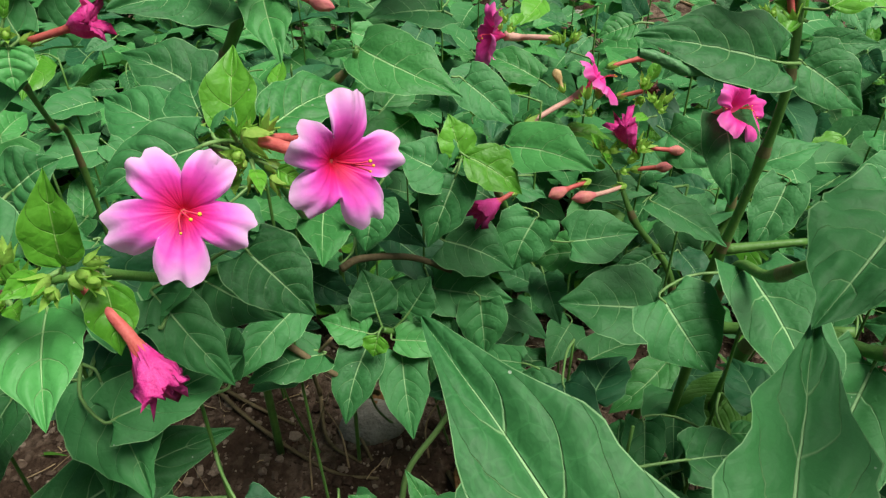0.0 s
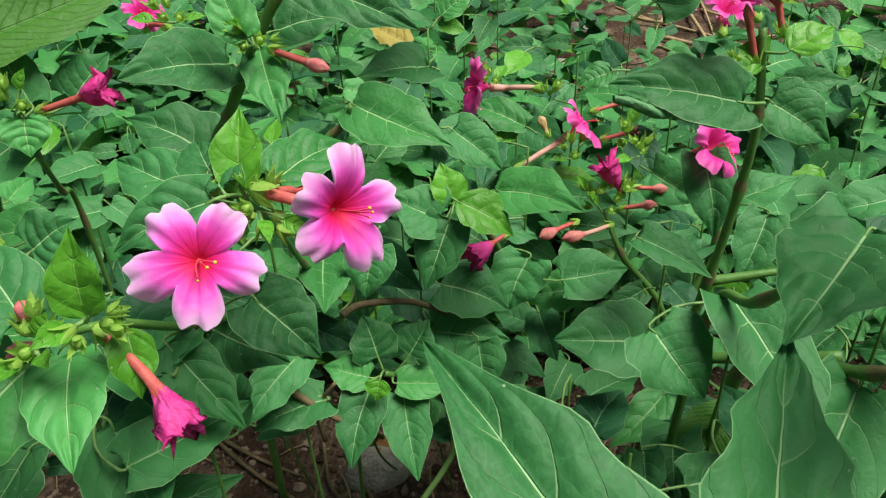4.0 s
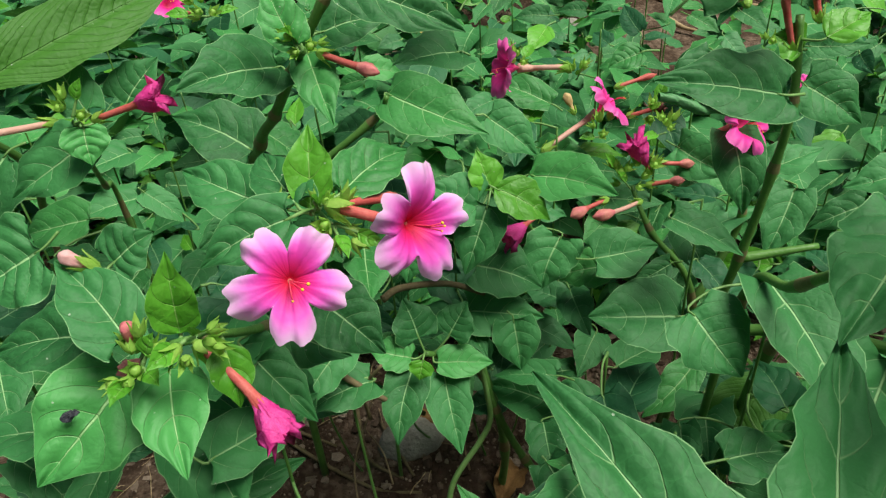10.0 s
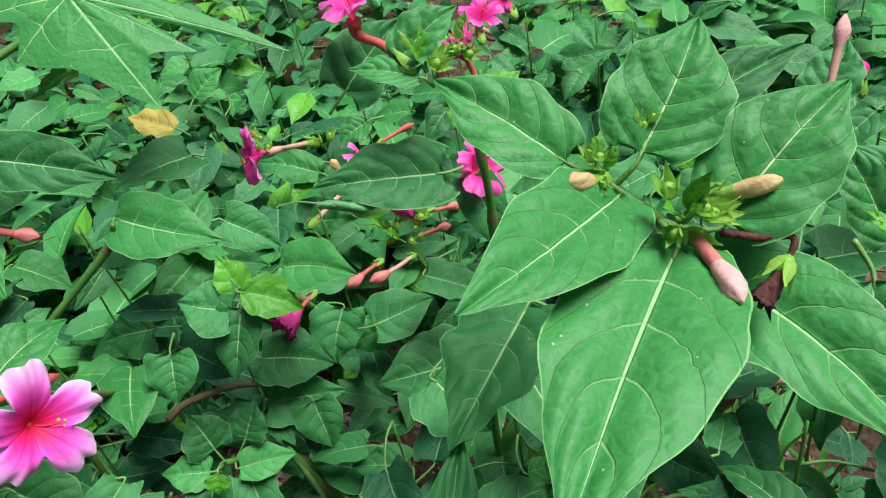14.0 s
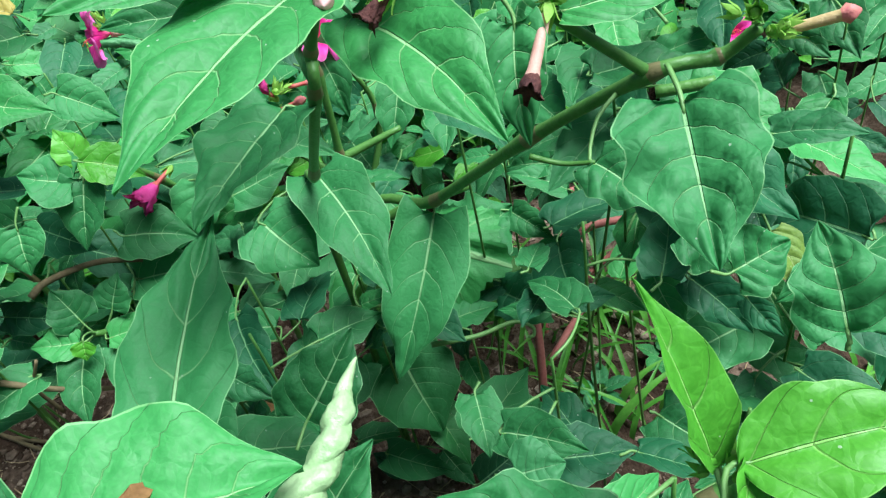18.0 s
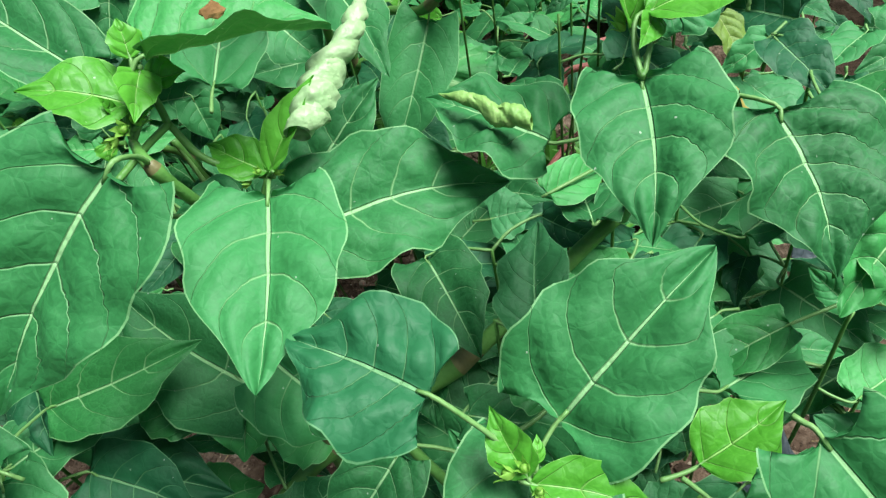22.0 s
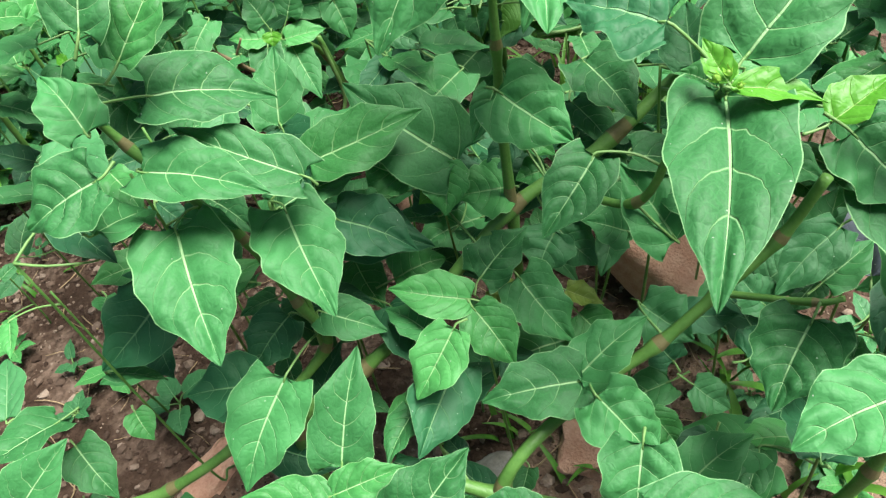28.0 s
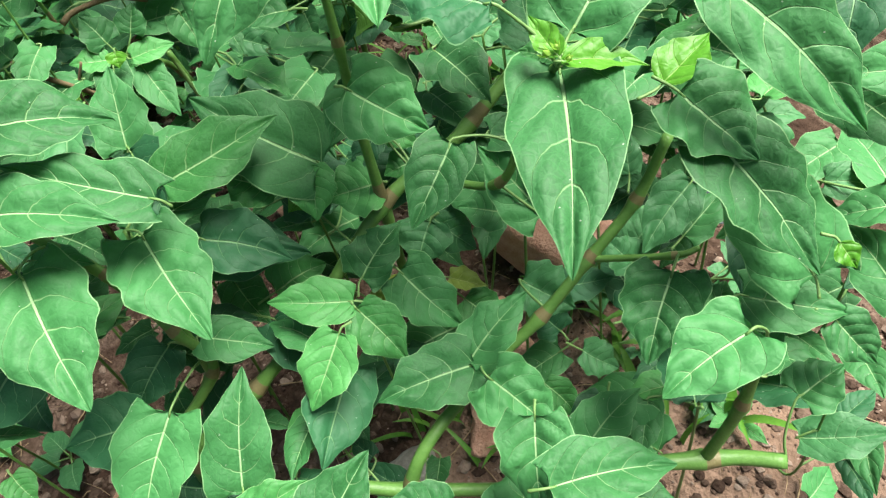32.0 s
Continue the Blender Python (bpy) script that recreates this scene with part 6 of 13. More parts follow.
closed_flower(plant_c, (0.114, 0.415, 0.321), (0.135, 0.409, 0.329), 0.0030, DEAD, TUBE, 0.30, head_len=0.30)
closed_flower(plant_c, (0.200, 0.373, 0.266), (0.221, 0.362, 0.266), 0.0020, BUD, TUBE_PALE, 0.00, head_len=0.30)
closed_flower(plant_c, (0.083, 0.445, 0.313), (0.077, 0.452, 0.326), 0.0030, BUDTAN, BUDTAN, 0.00, head_len=0.60)
closed_flower(plant_d, (0.138, 0.272, 0.412), (0.130, 0.274, 0.436), 0.0015, TUBE, TUBE, 0.00, head_len=0.30)
closed_flower(plant_d, (0.125, 0.106, 0.464), (0.115, 0.100, 0.470), 0.0017, BUDTAN, CALYX, 0.00, head_len=0.60)
closed_flower(plant_d, (0.142, 0.095, 0.460), (0.153, 0.086, 0.465), 0.0017, BUDTAN, CALYX, 0.00, head_len=0.60)
closed_flower(plant_d, (0.135, 0.088, 0.457), (0.131, 0.067, 0.457), 0.0020, BUDPINK, BUD, 0.00, head_len=0.50)
closed_flower(plant_d, (0.149, 0.276, 0.423), (0.143, 0.281, 0.444), 0.0060, WILT, TUBE, 0.45, head_len=0.45)
closed_flower(plant_g, (0.187, 0.082, 0.433), (0.172, 0.065, 0.423), 0.0022, DEAD, TUBE_PALE, 0.30, head_len=0.20)
closed_flower(plant_g, (0.192, 0.084, 0.434), (0.183, 0.085, 0.440), 0.0018, BUDTAN, CALYX, 0.00, head_len=0.60)
closed_flower(plant_g, (0.253, 0.182, 0.417), (0.266, 0.193, 0.444), 0.0026, BUDPINK, TUBE_PALE, 0.00, head_len=0.35)
closed_flower(plant_g, (0.304, 0.216, 0.394), (0.309, 0.224, 0.406), 0.0030, WILT, CALYX, 0.00, head_len=0.60)
closed_flower(plant_g, (0.243, 0.061, 0.415), (0.256, 0.050, 0.420), 0.0024, BUD, BUDTAN, 0.00, head_len=0.25)
cluster(plant_a, (-0.106, 0.124, 0.391), (0.29, -0.21, 0.93), 0.0055, 9, 639)
cluster(plant_a, (-0.091, 0.125, 0.399), (0.72, -0.18, 0.67), 0.0060, 7, 149)
cluster(plant_a, (-0.054, 0.161, 0.409), (0.58, -0.81, 0.02), 0.0060, 8, 817)
cluster(plant_a, (-0.058, 0.167, 0.411), (0.13, -0.36, 0.92), 0.0040, 4, 363)
cluster(plant_b, (-0.175, 0.263, 0.409), (0.38, -0.36, 0.85), 0.0060, 7, 426)
cluster(plant_b, (-0.072, 0.262, 0.431), (0.15, -0.47, 0.87), 0.0060, 6, 418)
cluster(plant_b, (-0.084, 0.292, 0.454), (0.18, -0.52, 0.84), 0.0070, 6, 450)
cluster(plant_b, (-0.145, 0.385, 0.416), (0.26, -0.47, 0.84), 0.0080, 6, 771)
cluster(plant_d, (0.134, 0.090, 0.460), (0.07, -0.26, 0.96), 0.0050, 9, 933)
cluster(plant_d, (0.125, 0.107, 0.465), (0.14, -0.33, 0.93), 0.0040, 6, 950)
cluster(plant_d, (0.134, 0.106, 0.471), (0.09, -0.35, 0.93), 0.0030, 4, 681)
cluster(plant_g, (0.192, 0.085, 0.435), (-0.16, -0.12, 0.98), 0.0040, 7, 936)
cluster(plant_g, (0.242, 0.067, 0.416), (-0.26, -0.16, 0.95), 0.0050, 9, 325)
cluster(plant_g, (0.315, 0.157, 0.422), (-0.36, -0.13, 0.93), 0.0070, 8, 766)
cluster(plant_d, (0.117, 0.229, 0.452), (0.23, -0.45, 0.86), 0.0070, 7, 334)
cluster(plant_d, (0.143, 0.280, 0.437), (-0.41, -0.39, 0.82), 0.0070, 9, 673)
cluster(plant_d, (0.148, 0.311, 0.399), (-0.37, -0.37, 0.85), 0.0060, 5, 409)
cluster(plant_c, (0.109, 0.377, 0.285), (-0.21, -0.33, 0.92), 0.0075, 5, 663)
cluster(plant_c, (0.119, 0.383, 0.295), (-0.23, -0.34, 0.91), 0.0075, 5, 361)
cluster(plant_c, (0.102, 0.382, 0.294), (-0.20, -0.34, 0.92), 0.0075, 5, 125)
cluster(plant_c, (0.125, 0.401, 0.327), (-0.24, -0.37, 0.90), 0.0075, 5, 626)
cluster(plant_c, (0.091, 0.395, 0.317), (-0.19, -0.37, 0.91), 0.0075, 5, 959)
cluster(plant_c, (0.135, 0.396, 0.316), (-0.26, -0.36, 0.90), 0.0075, 5, 561)
cluster(plant_c, (0.076, 0.414, 0.351), (-0.17, -0.42, 0.89), 0.0075, 5, 320)
cluster(plant_c, (0.038, 0.419, 0.360), (-0.11, -0.45, 0.89), 0.0075, 5, 507)
cluster(plant_h, (0.097, -0.091, 0.337), (-0.02, 0.06, 1.00), 0.0040, 5, 873)
cluster(plant_h, (0.163, -0.021, 0.385), (-0.11, 0.04, 0.99), 0.0040, 6, 484)
cluster(plant_e, (0.040, 0.003, 0.393), (0.40, -0.23, 0.89), 0.0040, 6, 444)
cluster(plant_e, (0.065, -0.002, 0.371), (0.17, -0.26, 0.95), 0.0030, 4, 762)
stem(plant_a, [(-0.098, 0.258, 0.273), (-0.089, 0.256, 0.260), (-0.073, 0.257, 0.241), (-0.062, 0.260, 0.227), (-0.040, 0.273, 0.197)], 0.0022, 0.0015, TWIG, "brown_stem", False, "bare brown lower stem")
stem(plant_a, [(-0.072, 0.265, 0.205), (-0.073, 0.263, 0.232), (-0.060, 0.259, 0.254)], 0.0013, 0.0009, TWIG, "brown_stem", False, "bare brown lower stem")
stem(plant_a, [(-0.059, 0.301, 0.267), (-0.048, 0.308, 0.269), (-0.020, 0.313, 0.266), (0.003, 0.317, 0.253)], 0.0024, 0.0017, TWIG, "brown_stem", False, "bare brown lower stem")
speck(plant_e, (0.068, 0.010, 0.411), (0.23, -0.72, 0.65), 0.0029, DRY, "withered_patch", "small dry brown patch on the leaf", 35)
speck(plant_a, (-0.130, 0.121, 0.377), (0.48, -0.64, 0.60), 0.0021, BEETLE, "dropping", "small black dropping on the leaf", 48)
speck(plant_a, (-0.128, 0.121, 0.378), (0.47, -0.65, 0.60), 0.0014, BEETLE, "dropping", "small black dropping on the leaf", 8)
speck(plant_a, (-0.108, 0.122, 0.393), (0.41, -0.71, 0.57), 0.0030, DEAD, "withered_bud", "withered dark bud", 12)
speck(plant_a, (-0.107, 0.121, 0.391), (0.41, -0.70, 0.58), 0.0020, DEAD, "withered_bud", "withered dark bud", 18)
stem(plant_d, [(0.140, 0.086, 0.457), (0.146, 0.082, 0.456), (0.151, 0.079, 0.456), (0.147, 0.076, 0.452)], 0.0009, 0.0006, DEAD, "withered_flower", False, "withered dark flower tube")
closed_flower(plant_d, (0.147, 0.076, 0.453), (0.140, 0.073, 0.449), 0.0017, DEAD, DEAD, 0.50, head_len=0.60, label="withered dark flower")
rolled_leaf(plant_e, (0.076, -0.004, 0.381), (0.111, 0.033, 0.396), (0.92, -0.34, -0.17), 0.0062, 7.0, "leaf rolled into a pale puckered scroll")
stem(plant_w, [(0.261, 0.277, -0.032), (0.276, 0.320, 0.078), (0.335, 0.322, 0.139), (0.396, 0.299, 0.142)], 0.0032, 0.0024, REDSTEM, "red_stem", False, "reddish trailing stem")
stem(plant_w, [(0.285, 0.287, -0.046), (0.293, 0.318, 0.035), (0.362, 0.315, 0.092)], 0.0032, 0.0024, REDSTEM, "red_stem", False, "reddish trailing stem")
stem(plant_w, [(0.335, 0.322, 0.139), (0.336, 0.310, 0.187)], 0.0032, 0.0024, REDSTEM, "red_stem", False, "reddish trailing stem")
stem(plant_w, [(0.264, 0.313, 0.153), (0.293, 0.310, 0.173), (0.328, 0.297, 0.178), (0.369, 0.285, 0.186)], 0.0032, 0.0024, REDSTEM, "red_stem", False, "reddish trailing stem")
grass_tuft((0.241, 0.275), 7, 0.100, 1)
grass_tuft((0.280, 0.284), 8, 0.110, 2)
grass_tuft((0.237, 0.337), 6, 0.100, 3)
grass_tuft((0.275, 0.201), 6, 0.080, 4)
grass_tuft((0.241, 0.330), 8, 0.090, 5)
grass_tuft((0.291, 0.308), 7, 0.090, 6)
grass_tuft((0.292, 0.217), 7, 0.090, 7)
grass_tuft((0.005, 0.026), 7, 0.060, 8)
grass_tuft((0.043, -0.019), 6, 0.050, 9)
grass_tuft((0.192, -0.090), 6, 0.060, 10)
grass_tuft((0.472, 0.135), 7, 0.090, 11)
grass_tuft((0.255, 0.410), 6, 0.090, 12)
grass_tuft((0.191, 0.000), 5, 0.050, 13)
grass_tuft((0.341, 0.263), 6, 0.090, 14)
grass_tuft((0.321, 0.319), 5, 0.090, 15)
grass_tuft((-0.352, 0.344), 4, 0.040, 16)
grass_tuft((0.285, -0.072), 5, 0.060, 17)
grass_tuft((0.308, 0.299), 5, 0.120, 18, 0.02, 0.0042)
grass_tuft((0.342, 0.279), 4, 0.120, 19, 0.02, 0.0042)
grass_tuft((0.189, -0.046), 4, 0.090, 20, 0.02, 0.0042)
grass_tuft((0.201, -0.112), 5, 0.080, 21, 0.02, 0.0042)
grass_tuft((0.048, -0.003), 5, 0.060, 22, 0.02, 0.0042)
grass_tuft((0.176, -0.081), 3, 0.100, 23, 0.02, 0.0042)
grass_tuft((0.231, -0.100), 3, 0.080, 24, 0.02, 0.0042)
grass_tuft((0.199, -0.007), 4, 0.070, 25, 0.02, 0.0042)
seedling(-0.353, 0.404, 4, 0.014, 1)
seedling(-0.307, 0.168, 6, 0.016, 2)
seedling(-0.367, 0.265, 5, 0.018, 3, "m")
seedling(-0.309, 0.220, 4, 0.016, 4)
seedling(0.200, -0.103, 4, 0.022, 5)
seedling(0.199, -0.124, 4, 0.018, 6, "m")
seedling(0.114, -0.004, 4, 0.014, 7)
seedling(0.188, -0.043, 4, 0.016, 8)
seedling(0.288, 0.049, 5, 0.022, 9, "m")
seedling(0.341, 0.046, 5, 0.020, 10)
seedling(-0.021, 0.034, 5, 0.020, 11)
seedling(0.336, 0.227, 6, 0.020, 12, "m")
seedling(0.370, 0.236, 6, 0.020, 13)
seedling(0.272, 0.221, 5, 0.020, 14)
seedling(0.390, 0.327, 5, 0.025, 15, "m")
seedling(0.115, 0.034, 5, 0.018, 16)
seedling(-0.453, 0.455, 3, 0.030, 17)
seedling(-0.270, 0.193, 4, 0.025, 18, "m")
seedling(-0.220, 0.137, 4, 0.030, 19)
seedling(0.299, -0.036, 5, 0.022, 20)
seedling(0.118, 0.150, 6, 0.026, 21, "m")
seedling(0.197, 0.021, 5, 0.030, 22)
lump("stone", (-0.007, -0.023, ground_height(-0.007, -0.023) + 0.000), (0.045, 0.035, 0.025), STONE, 1, "pale grey stone half sunk in the soil", "stone", 0.30, 20, "", False)
lump("brick_fragment", (-0.204, 0.076, ground_height(-0.204, 0.076) + 0.000), (0.050, 0.030, 0.020), BRICK, 11, "flat orange brick fragment on the soil", "brick", 0.25, 35, "", True)
lump("brick_fragment", (0.066, -0.020, ground_height(0.066, -0.020) + 0.000), (0.050, 0.030, 0.020), BRICK, 3, "broken brick fragment in the soil", "brick", 0.30, 60, "", True)
lump("brick_fragment", (0.038, 0.285, ground_height(0.038, 0.285) + 0.000), (0.040, 0.030, 0.020), BRICK, 11, "small brick fragment under leaves", "brick", 0.30, 10, "", True)
lump("brick_fragment", (0.105, 0.034, ground_height(0.105, 0.034) + 0.000), (0.050, 0.040, 0.020), BRICK, 16, "reddish brick fragment under the leaves", "brick", 0.30, 80, "", True)
lump("stone", (-0.061, 0.384, ground_height(-0.061, 0.384) + 0.000), (0.050, 0.040, 0.030), STONE, 11, "brownish grey stone among roots", "stone", 0.35, 0, "", False)
lump("stone", (0.360, 1.610, ground_height(0.360, 1.610) + 0.000), (0.050, 0.040, 0.030), STONE, 9, "pale stone on the soil", "stone", 0.30, 0, "", False)
lump("stone", (0.273, 1.350, ground_height(0.273, 1.350) + 0.000), (0.050, 0.040, 0.030), STONE, 1, "pale stone on the soil", "stone", 0.30, 40, "", False)
twig([(0.563, 1.592, ground_height(0.563, 1.592) + 0.004), (0.648, 1.481, ground_height(0.648, 1.481) + 0.006), (0.700, 1.398, ground_height(0.700, 1.398) + 0.004)], 0.0040, STRAW, "straw", "pale dry stalk lying on the soil", "straw", "dry stalks")
twig([(0.749, 1.983, ground_height(0.749, 1.983) + 0.004), (0.700, 1.733, ground_height(0.700, 1.733) + 0.006), (0.650, 1.505, ground_height(0.650, 1.505) + 0.004)], 0.0040, STRAW, "straw", "pale dry stalk lying on the soil", "straw", "dry stalks")
twig([(0.489, 1.746, ground_height(0.489, 1.746) + 0.004), (0.565, 1.578, ground_height(0.565, 1.578) + 0.006)], 0.0040, STRAW, "straw", "pale dry stalk lying on the soil", "straw", "dry stalks")
twig([(0.839, 1.946, ground_height(0.839, 1.946) + 0.004), (0.846, 1.676, ground_height(0.846, 1.676) + 0.006)], 0.0040, STRAW, "straw", "pale dry stalk lying on the soil", "straw", "dry stalks")
twig([(0.080, 1.543, ground_height(0.080, 1.543) + 0.004), (0.172, 1.466, ground_height(0.172, 1.466) + 0.006)], 0.0040, STRAW, "straw", "pale dry stalk lying on the soil", "straw", "dry stalks")
twig([(0.485, 1.481, ground_height(0.485, 1.481) + 0.004), (0.558, 1.369, ground_height(0.558, 1.369) + 0.006)], 0.0040, STRAW, "straw", "pale dry stalk lying on the soil", "straw", "dry stalks")
twig([(0.683, 1.685, ground_height(0.683, 1.685) + 0.004), (0.769, 1.590, ground_height(0.769, 1.590) + 0.006)], 0.0040, STRAW, "straw", "pale dry stalk lying on the soil", "straw", "dry stalks")
twig([(0.678, 1.841, ground_height(0.678, 1.841) + 0.004), (0.533, 1.558, ground_height(0.533, 1.558) + 0.006)], 0.0040, STRAW, "straw", "pale dry stalk lying on the soil", "straw", "dry stalks")
twig([(0.669, 1.472, ground_height(0.669, 1.472) + 0.004), (0.796, 1.505, ground_height(0.796, 1.505) + 0.006)], 0.0040, STRAW, "straw", "pale dry stalk lying on the soil", "straw", "dry stalks")
twig([(0.575, 1.904, ground_height(0.575, 1.904) + 0.004), (0.644, 1.737, ground_height(0.644, 1.737) + 0.006)], 0.0040, STRAW, "straw", "pale dry stalk lying on the soil", "straw", "dry stalks")
twig([(0.582, 1.369, ground_height(0.582, 1.369) + 0.004), (0.738, 1.549, ground_height(0.738, 1.549) + 0.006)], 0.0040, STRAW, "straw", "pale dry stalk lying on the soil", "straw", "dry stalks")
twig([(-0.140, 0.516, ground_height(-0.140, 0.516) + 0.002), (-0.111, 0.470, ground_height(-0.111, 0.470) + 0.004), (-0.088, 0.454, ground_height(-0.088, 0.454) + 0.002)], 0.0022, TWIG, "root", "thin brown root on the soil", "root", "roots")
twig([(-0.110, 0.415, ground_height(-0.110, 0.415) + 0.002), (-0.098, 0.367, ground_height(-0.098, 0.367) + 0.004), (-0.068, 0.345, ground_height(-0.068, 0.345) + 0.002)], 0.0022, TWIG, "root", "thin brown root on the soil", "root", "roots")
twig([(-0.088, 0.402, ground_height(-0.088, 0.402) + 0.002), (-0.059, 0.345, ground_height(-0.059, 0.345) + 0.004)], 0.0022, TWIG, "root", "thin brown root on the soil", "root", "roots")
twig([(-0.225, 0.439, ground_height(-0.225, 0.439) + 0.002), (-0.169, 0.399, ground_height(-0.169, 0.399) + 0.004), (-0.127, 0.382, ground_height(-0.127, 0.382) + 0.002)], 0.0022, TWIG, "root", "thin brown root on the soil", "root", "roots")
twig([(0.075, 0.192, ground_height(0.075, 0.192) + 0.002), (0.123, 0.117, ground_height(0.123, 0.117) + 0.004)], 0.0022, TWIG, "root", "thin brown root on the soil", "root", "roots")
twig([(0.002, 0.337, ground_height(0.002, 0.337) + 0.002), (0.037, 0.257, ground_height(0.037, 0.257) + 0.004)], 0.0022, TWIG, "root", "thin brown root on the soil", "root", "roots")
twig([(-0.229, 0.444, ground_height(-0.229, 0.444) + 0.002), (-0.162, 0.379, ground_height(-0.162, 0.379) + 0.004), (-0.095, 0.341, ground_height(-0.095, 0.341) + 0.002), (-0.053, 0.329, ground_height(-0.053, 0.329) + 0.004)], 0.0022, TWIG, "root", "thin brown root on the soil", "root", "roots")
leaf(plant_g, (0.276, 0.084, 0.312), (0.276, 0.060, 0.290), (0.1, -0.5, 0.8), 0.016, "x", wave=0.4)
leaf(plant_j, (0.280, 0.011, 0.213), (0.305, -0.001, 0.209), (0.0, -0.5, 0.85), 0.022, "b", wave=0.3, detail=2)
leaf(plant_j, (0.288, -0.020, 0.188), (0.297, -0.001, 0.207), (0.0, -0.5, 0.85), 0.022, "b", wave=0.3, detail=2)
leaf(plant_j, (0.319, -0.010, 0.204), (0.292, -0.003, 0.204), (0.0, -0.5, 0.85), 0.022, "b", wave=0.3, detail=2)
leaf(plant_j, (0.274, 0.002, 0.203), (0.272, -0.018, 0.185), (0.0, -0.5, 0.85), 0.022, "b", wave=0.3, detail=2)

# ---- lower and farther foliage ----
# leaves of kind d deepen the shade of this low layer by colour
LOW = ("low green leafy shoot in the shade of taller plants", "low shoots")
FAR = ("small leafy green shoot farther back in the flower bed", "far shoots")
p = shoot_at(-0.666, 1.194, *FAR, (-0.669, 1.175, 0.103), (-0.672, 1.157, 0.206), (-0.672, 1.157, 0.330))
shoot_leaf(p,-.736,1.223,.285,-.700,1.235,.270,.5,-.6,.7,0.027,"m",0.4,3)
shoot_leaf(p,-.665,1.107,.330,-.639,1.128,.332,.3,-.5,.8,0.019,"y",0.2,3)
shoot_leaf(p,-.616,1.141,.218,-.639,1.157,.223,-.1,-.4,.9,0.020,"n",0.1,3)
p = shoot_at(-0.494, 0.923, *FAR, (-0.490, 0.914, 0.085), (-0.487, 0.904, 0.170), (-0.487, 0.904, 0.289))
shoot_leaf(p,-.578,.888,.191,-.577,.922,.201,.2,-.3,.9,0.018,"m",0.2,3)
shoot_leaf(p,-.562,.958,.207,-.538,.925,.199,-.1,-.3,1.0,0.025,"d",0.5,3)
shoot_leaf(p,-.447,.851,.182,-.448,.890,.178,.2,.1,1.0,0.027,"d",0.5,3)
shoot_leaf(p,-.460,.935,.289,-.450,.903,.266,.1,-.6,.8,0.026,"n",0.4,3)
shoot_leaf(p,-.438,.852,.265,-.436,.827,.264,-.2,-.1,1.0,0.017,"m",0.2,3)
shoot_leaf(p,-.437,.940,.257,-.450,.963,.250,.0,.3,.9,0.019,"w",0.5,3)
p = shoot_at(-0.353, 0.306, *LOW, (-0.344, 0.299, 0.029), (-0.336, 0.291, 0.058), (-0.336, 0.291, 0.165))
shoot_leaf(p,-.357,.279,.070,-.346,.261,.073,.0,.2,1.0,0.013,"m",0.5,3)
shoot_leaf(p,-.347,.327,.079,-.370,.310,.072,.3,-.7,.6,0.017,"w",0.5,3)
shoot_leaf(p,-.304,.266,.165,-.274,.271,.163,-.0,.4,.9,0.017,"w",0.3,3)
p = shoot_at(-0.243, 0.069, *LOW, (-0.244, 0.053, 0.028), (-0.245, 0.037, 0.056), (-0.245, 0.037, 0.190))
shoot_leaf(p,-.276,.055,.068,-.260,.030,.053,.4,-.2,.9,0.020,"n",0.3,2)
shoot_leaf(p,-.208,.018,.080,-.195,-.007,.078,.4,.1,.9,0.021,"n",0.1,2)
shoot_leaf(p,-.251,.037,.190,-.255,.083,.194,.0,-.1,1.0,0.023,"w",0.2,2)
p = shoot_at(-0.403, 0.530, *FAR, (-0.399, 0.515, 0.075), (-0.395, 0.500, 0.149), (-0.395, 0.500, 0.229))
shoot_leaf(p,-.399,.463,.161,-.432,.440,.158,-.3,.2,.9,0.024,"n",0.2,3)
shoot_leaf(p,-.391,.537,.229,-.367,.527,.224,.3,.1,1.0,0.018,"m",0.5,3)
p = shoot_at(-0.385, 0.570, *FAR, (-0.380, 0.557, 0.111), (-0.375, 0.543, 0.222), (-0.375, 0.543, 0.299))
shoot_leaf(p,-.395,.526,.299,-.342,.521,.301,-.1,-.3,1.0,0.029,"n",0.4,3)
shoot_leaf(p,-.356,.561,.234,-.379,.548,.222,-.1,-.6,.8,0.020,"n",0.3,3)
p = shoot_at(-0.231, 0.137, *LOW, (-0.229, 0.130, 0.051), (-0.228, 0.123, 0.101), (-0.228, 0.123, 0.198))
shoot_leaf(p,-.259,.118,.190,-.258,.091,.184,-.2,-.2,1.0,0.015,"m",0.1,2)
shoot_leaf(p,-.265,.157,.197,-.252,.168,.198,.4,-.5,.8,0.009,"n",0.1,2)
shoot_leaf(p,-.191,.097,.198,-.189,.077,.203,.2,.2,1.0,0.014,"n",0.1,2)
shoot_leaf(p,-.196,.119,.113,-.246,.118,.109,-.1,-.2,1.0,0.035,"n",0.3,2)
p = shoot_at(-0.186, 0.080, *LOW, (-0.186, 0.057, 0.037), (-0.185, 0.035, 0.074), (-0.185, 0.035, 0.286))
shoot_leaf(p,-.222,.025,.187,-.260,-.002,.201,.2,.2,1.0,0.034,"n",0.5,2)
shoot_leaf(p,-.195,.047,.185,-.167,.037,.172,.4,.1,.9,0.017,"n",0.5,2)
shoot_leaf(p,-.204,-.003,.092,-.231,.012,.095,-.1,-.3,.9,0.017,"d",0.3,2)
shoot_leaf(p,-.177,.083,.159,-.168,.047,.160,-.3,-.1,.9,0.022,"d",0.5,2)
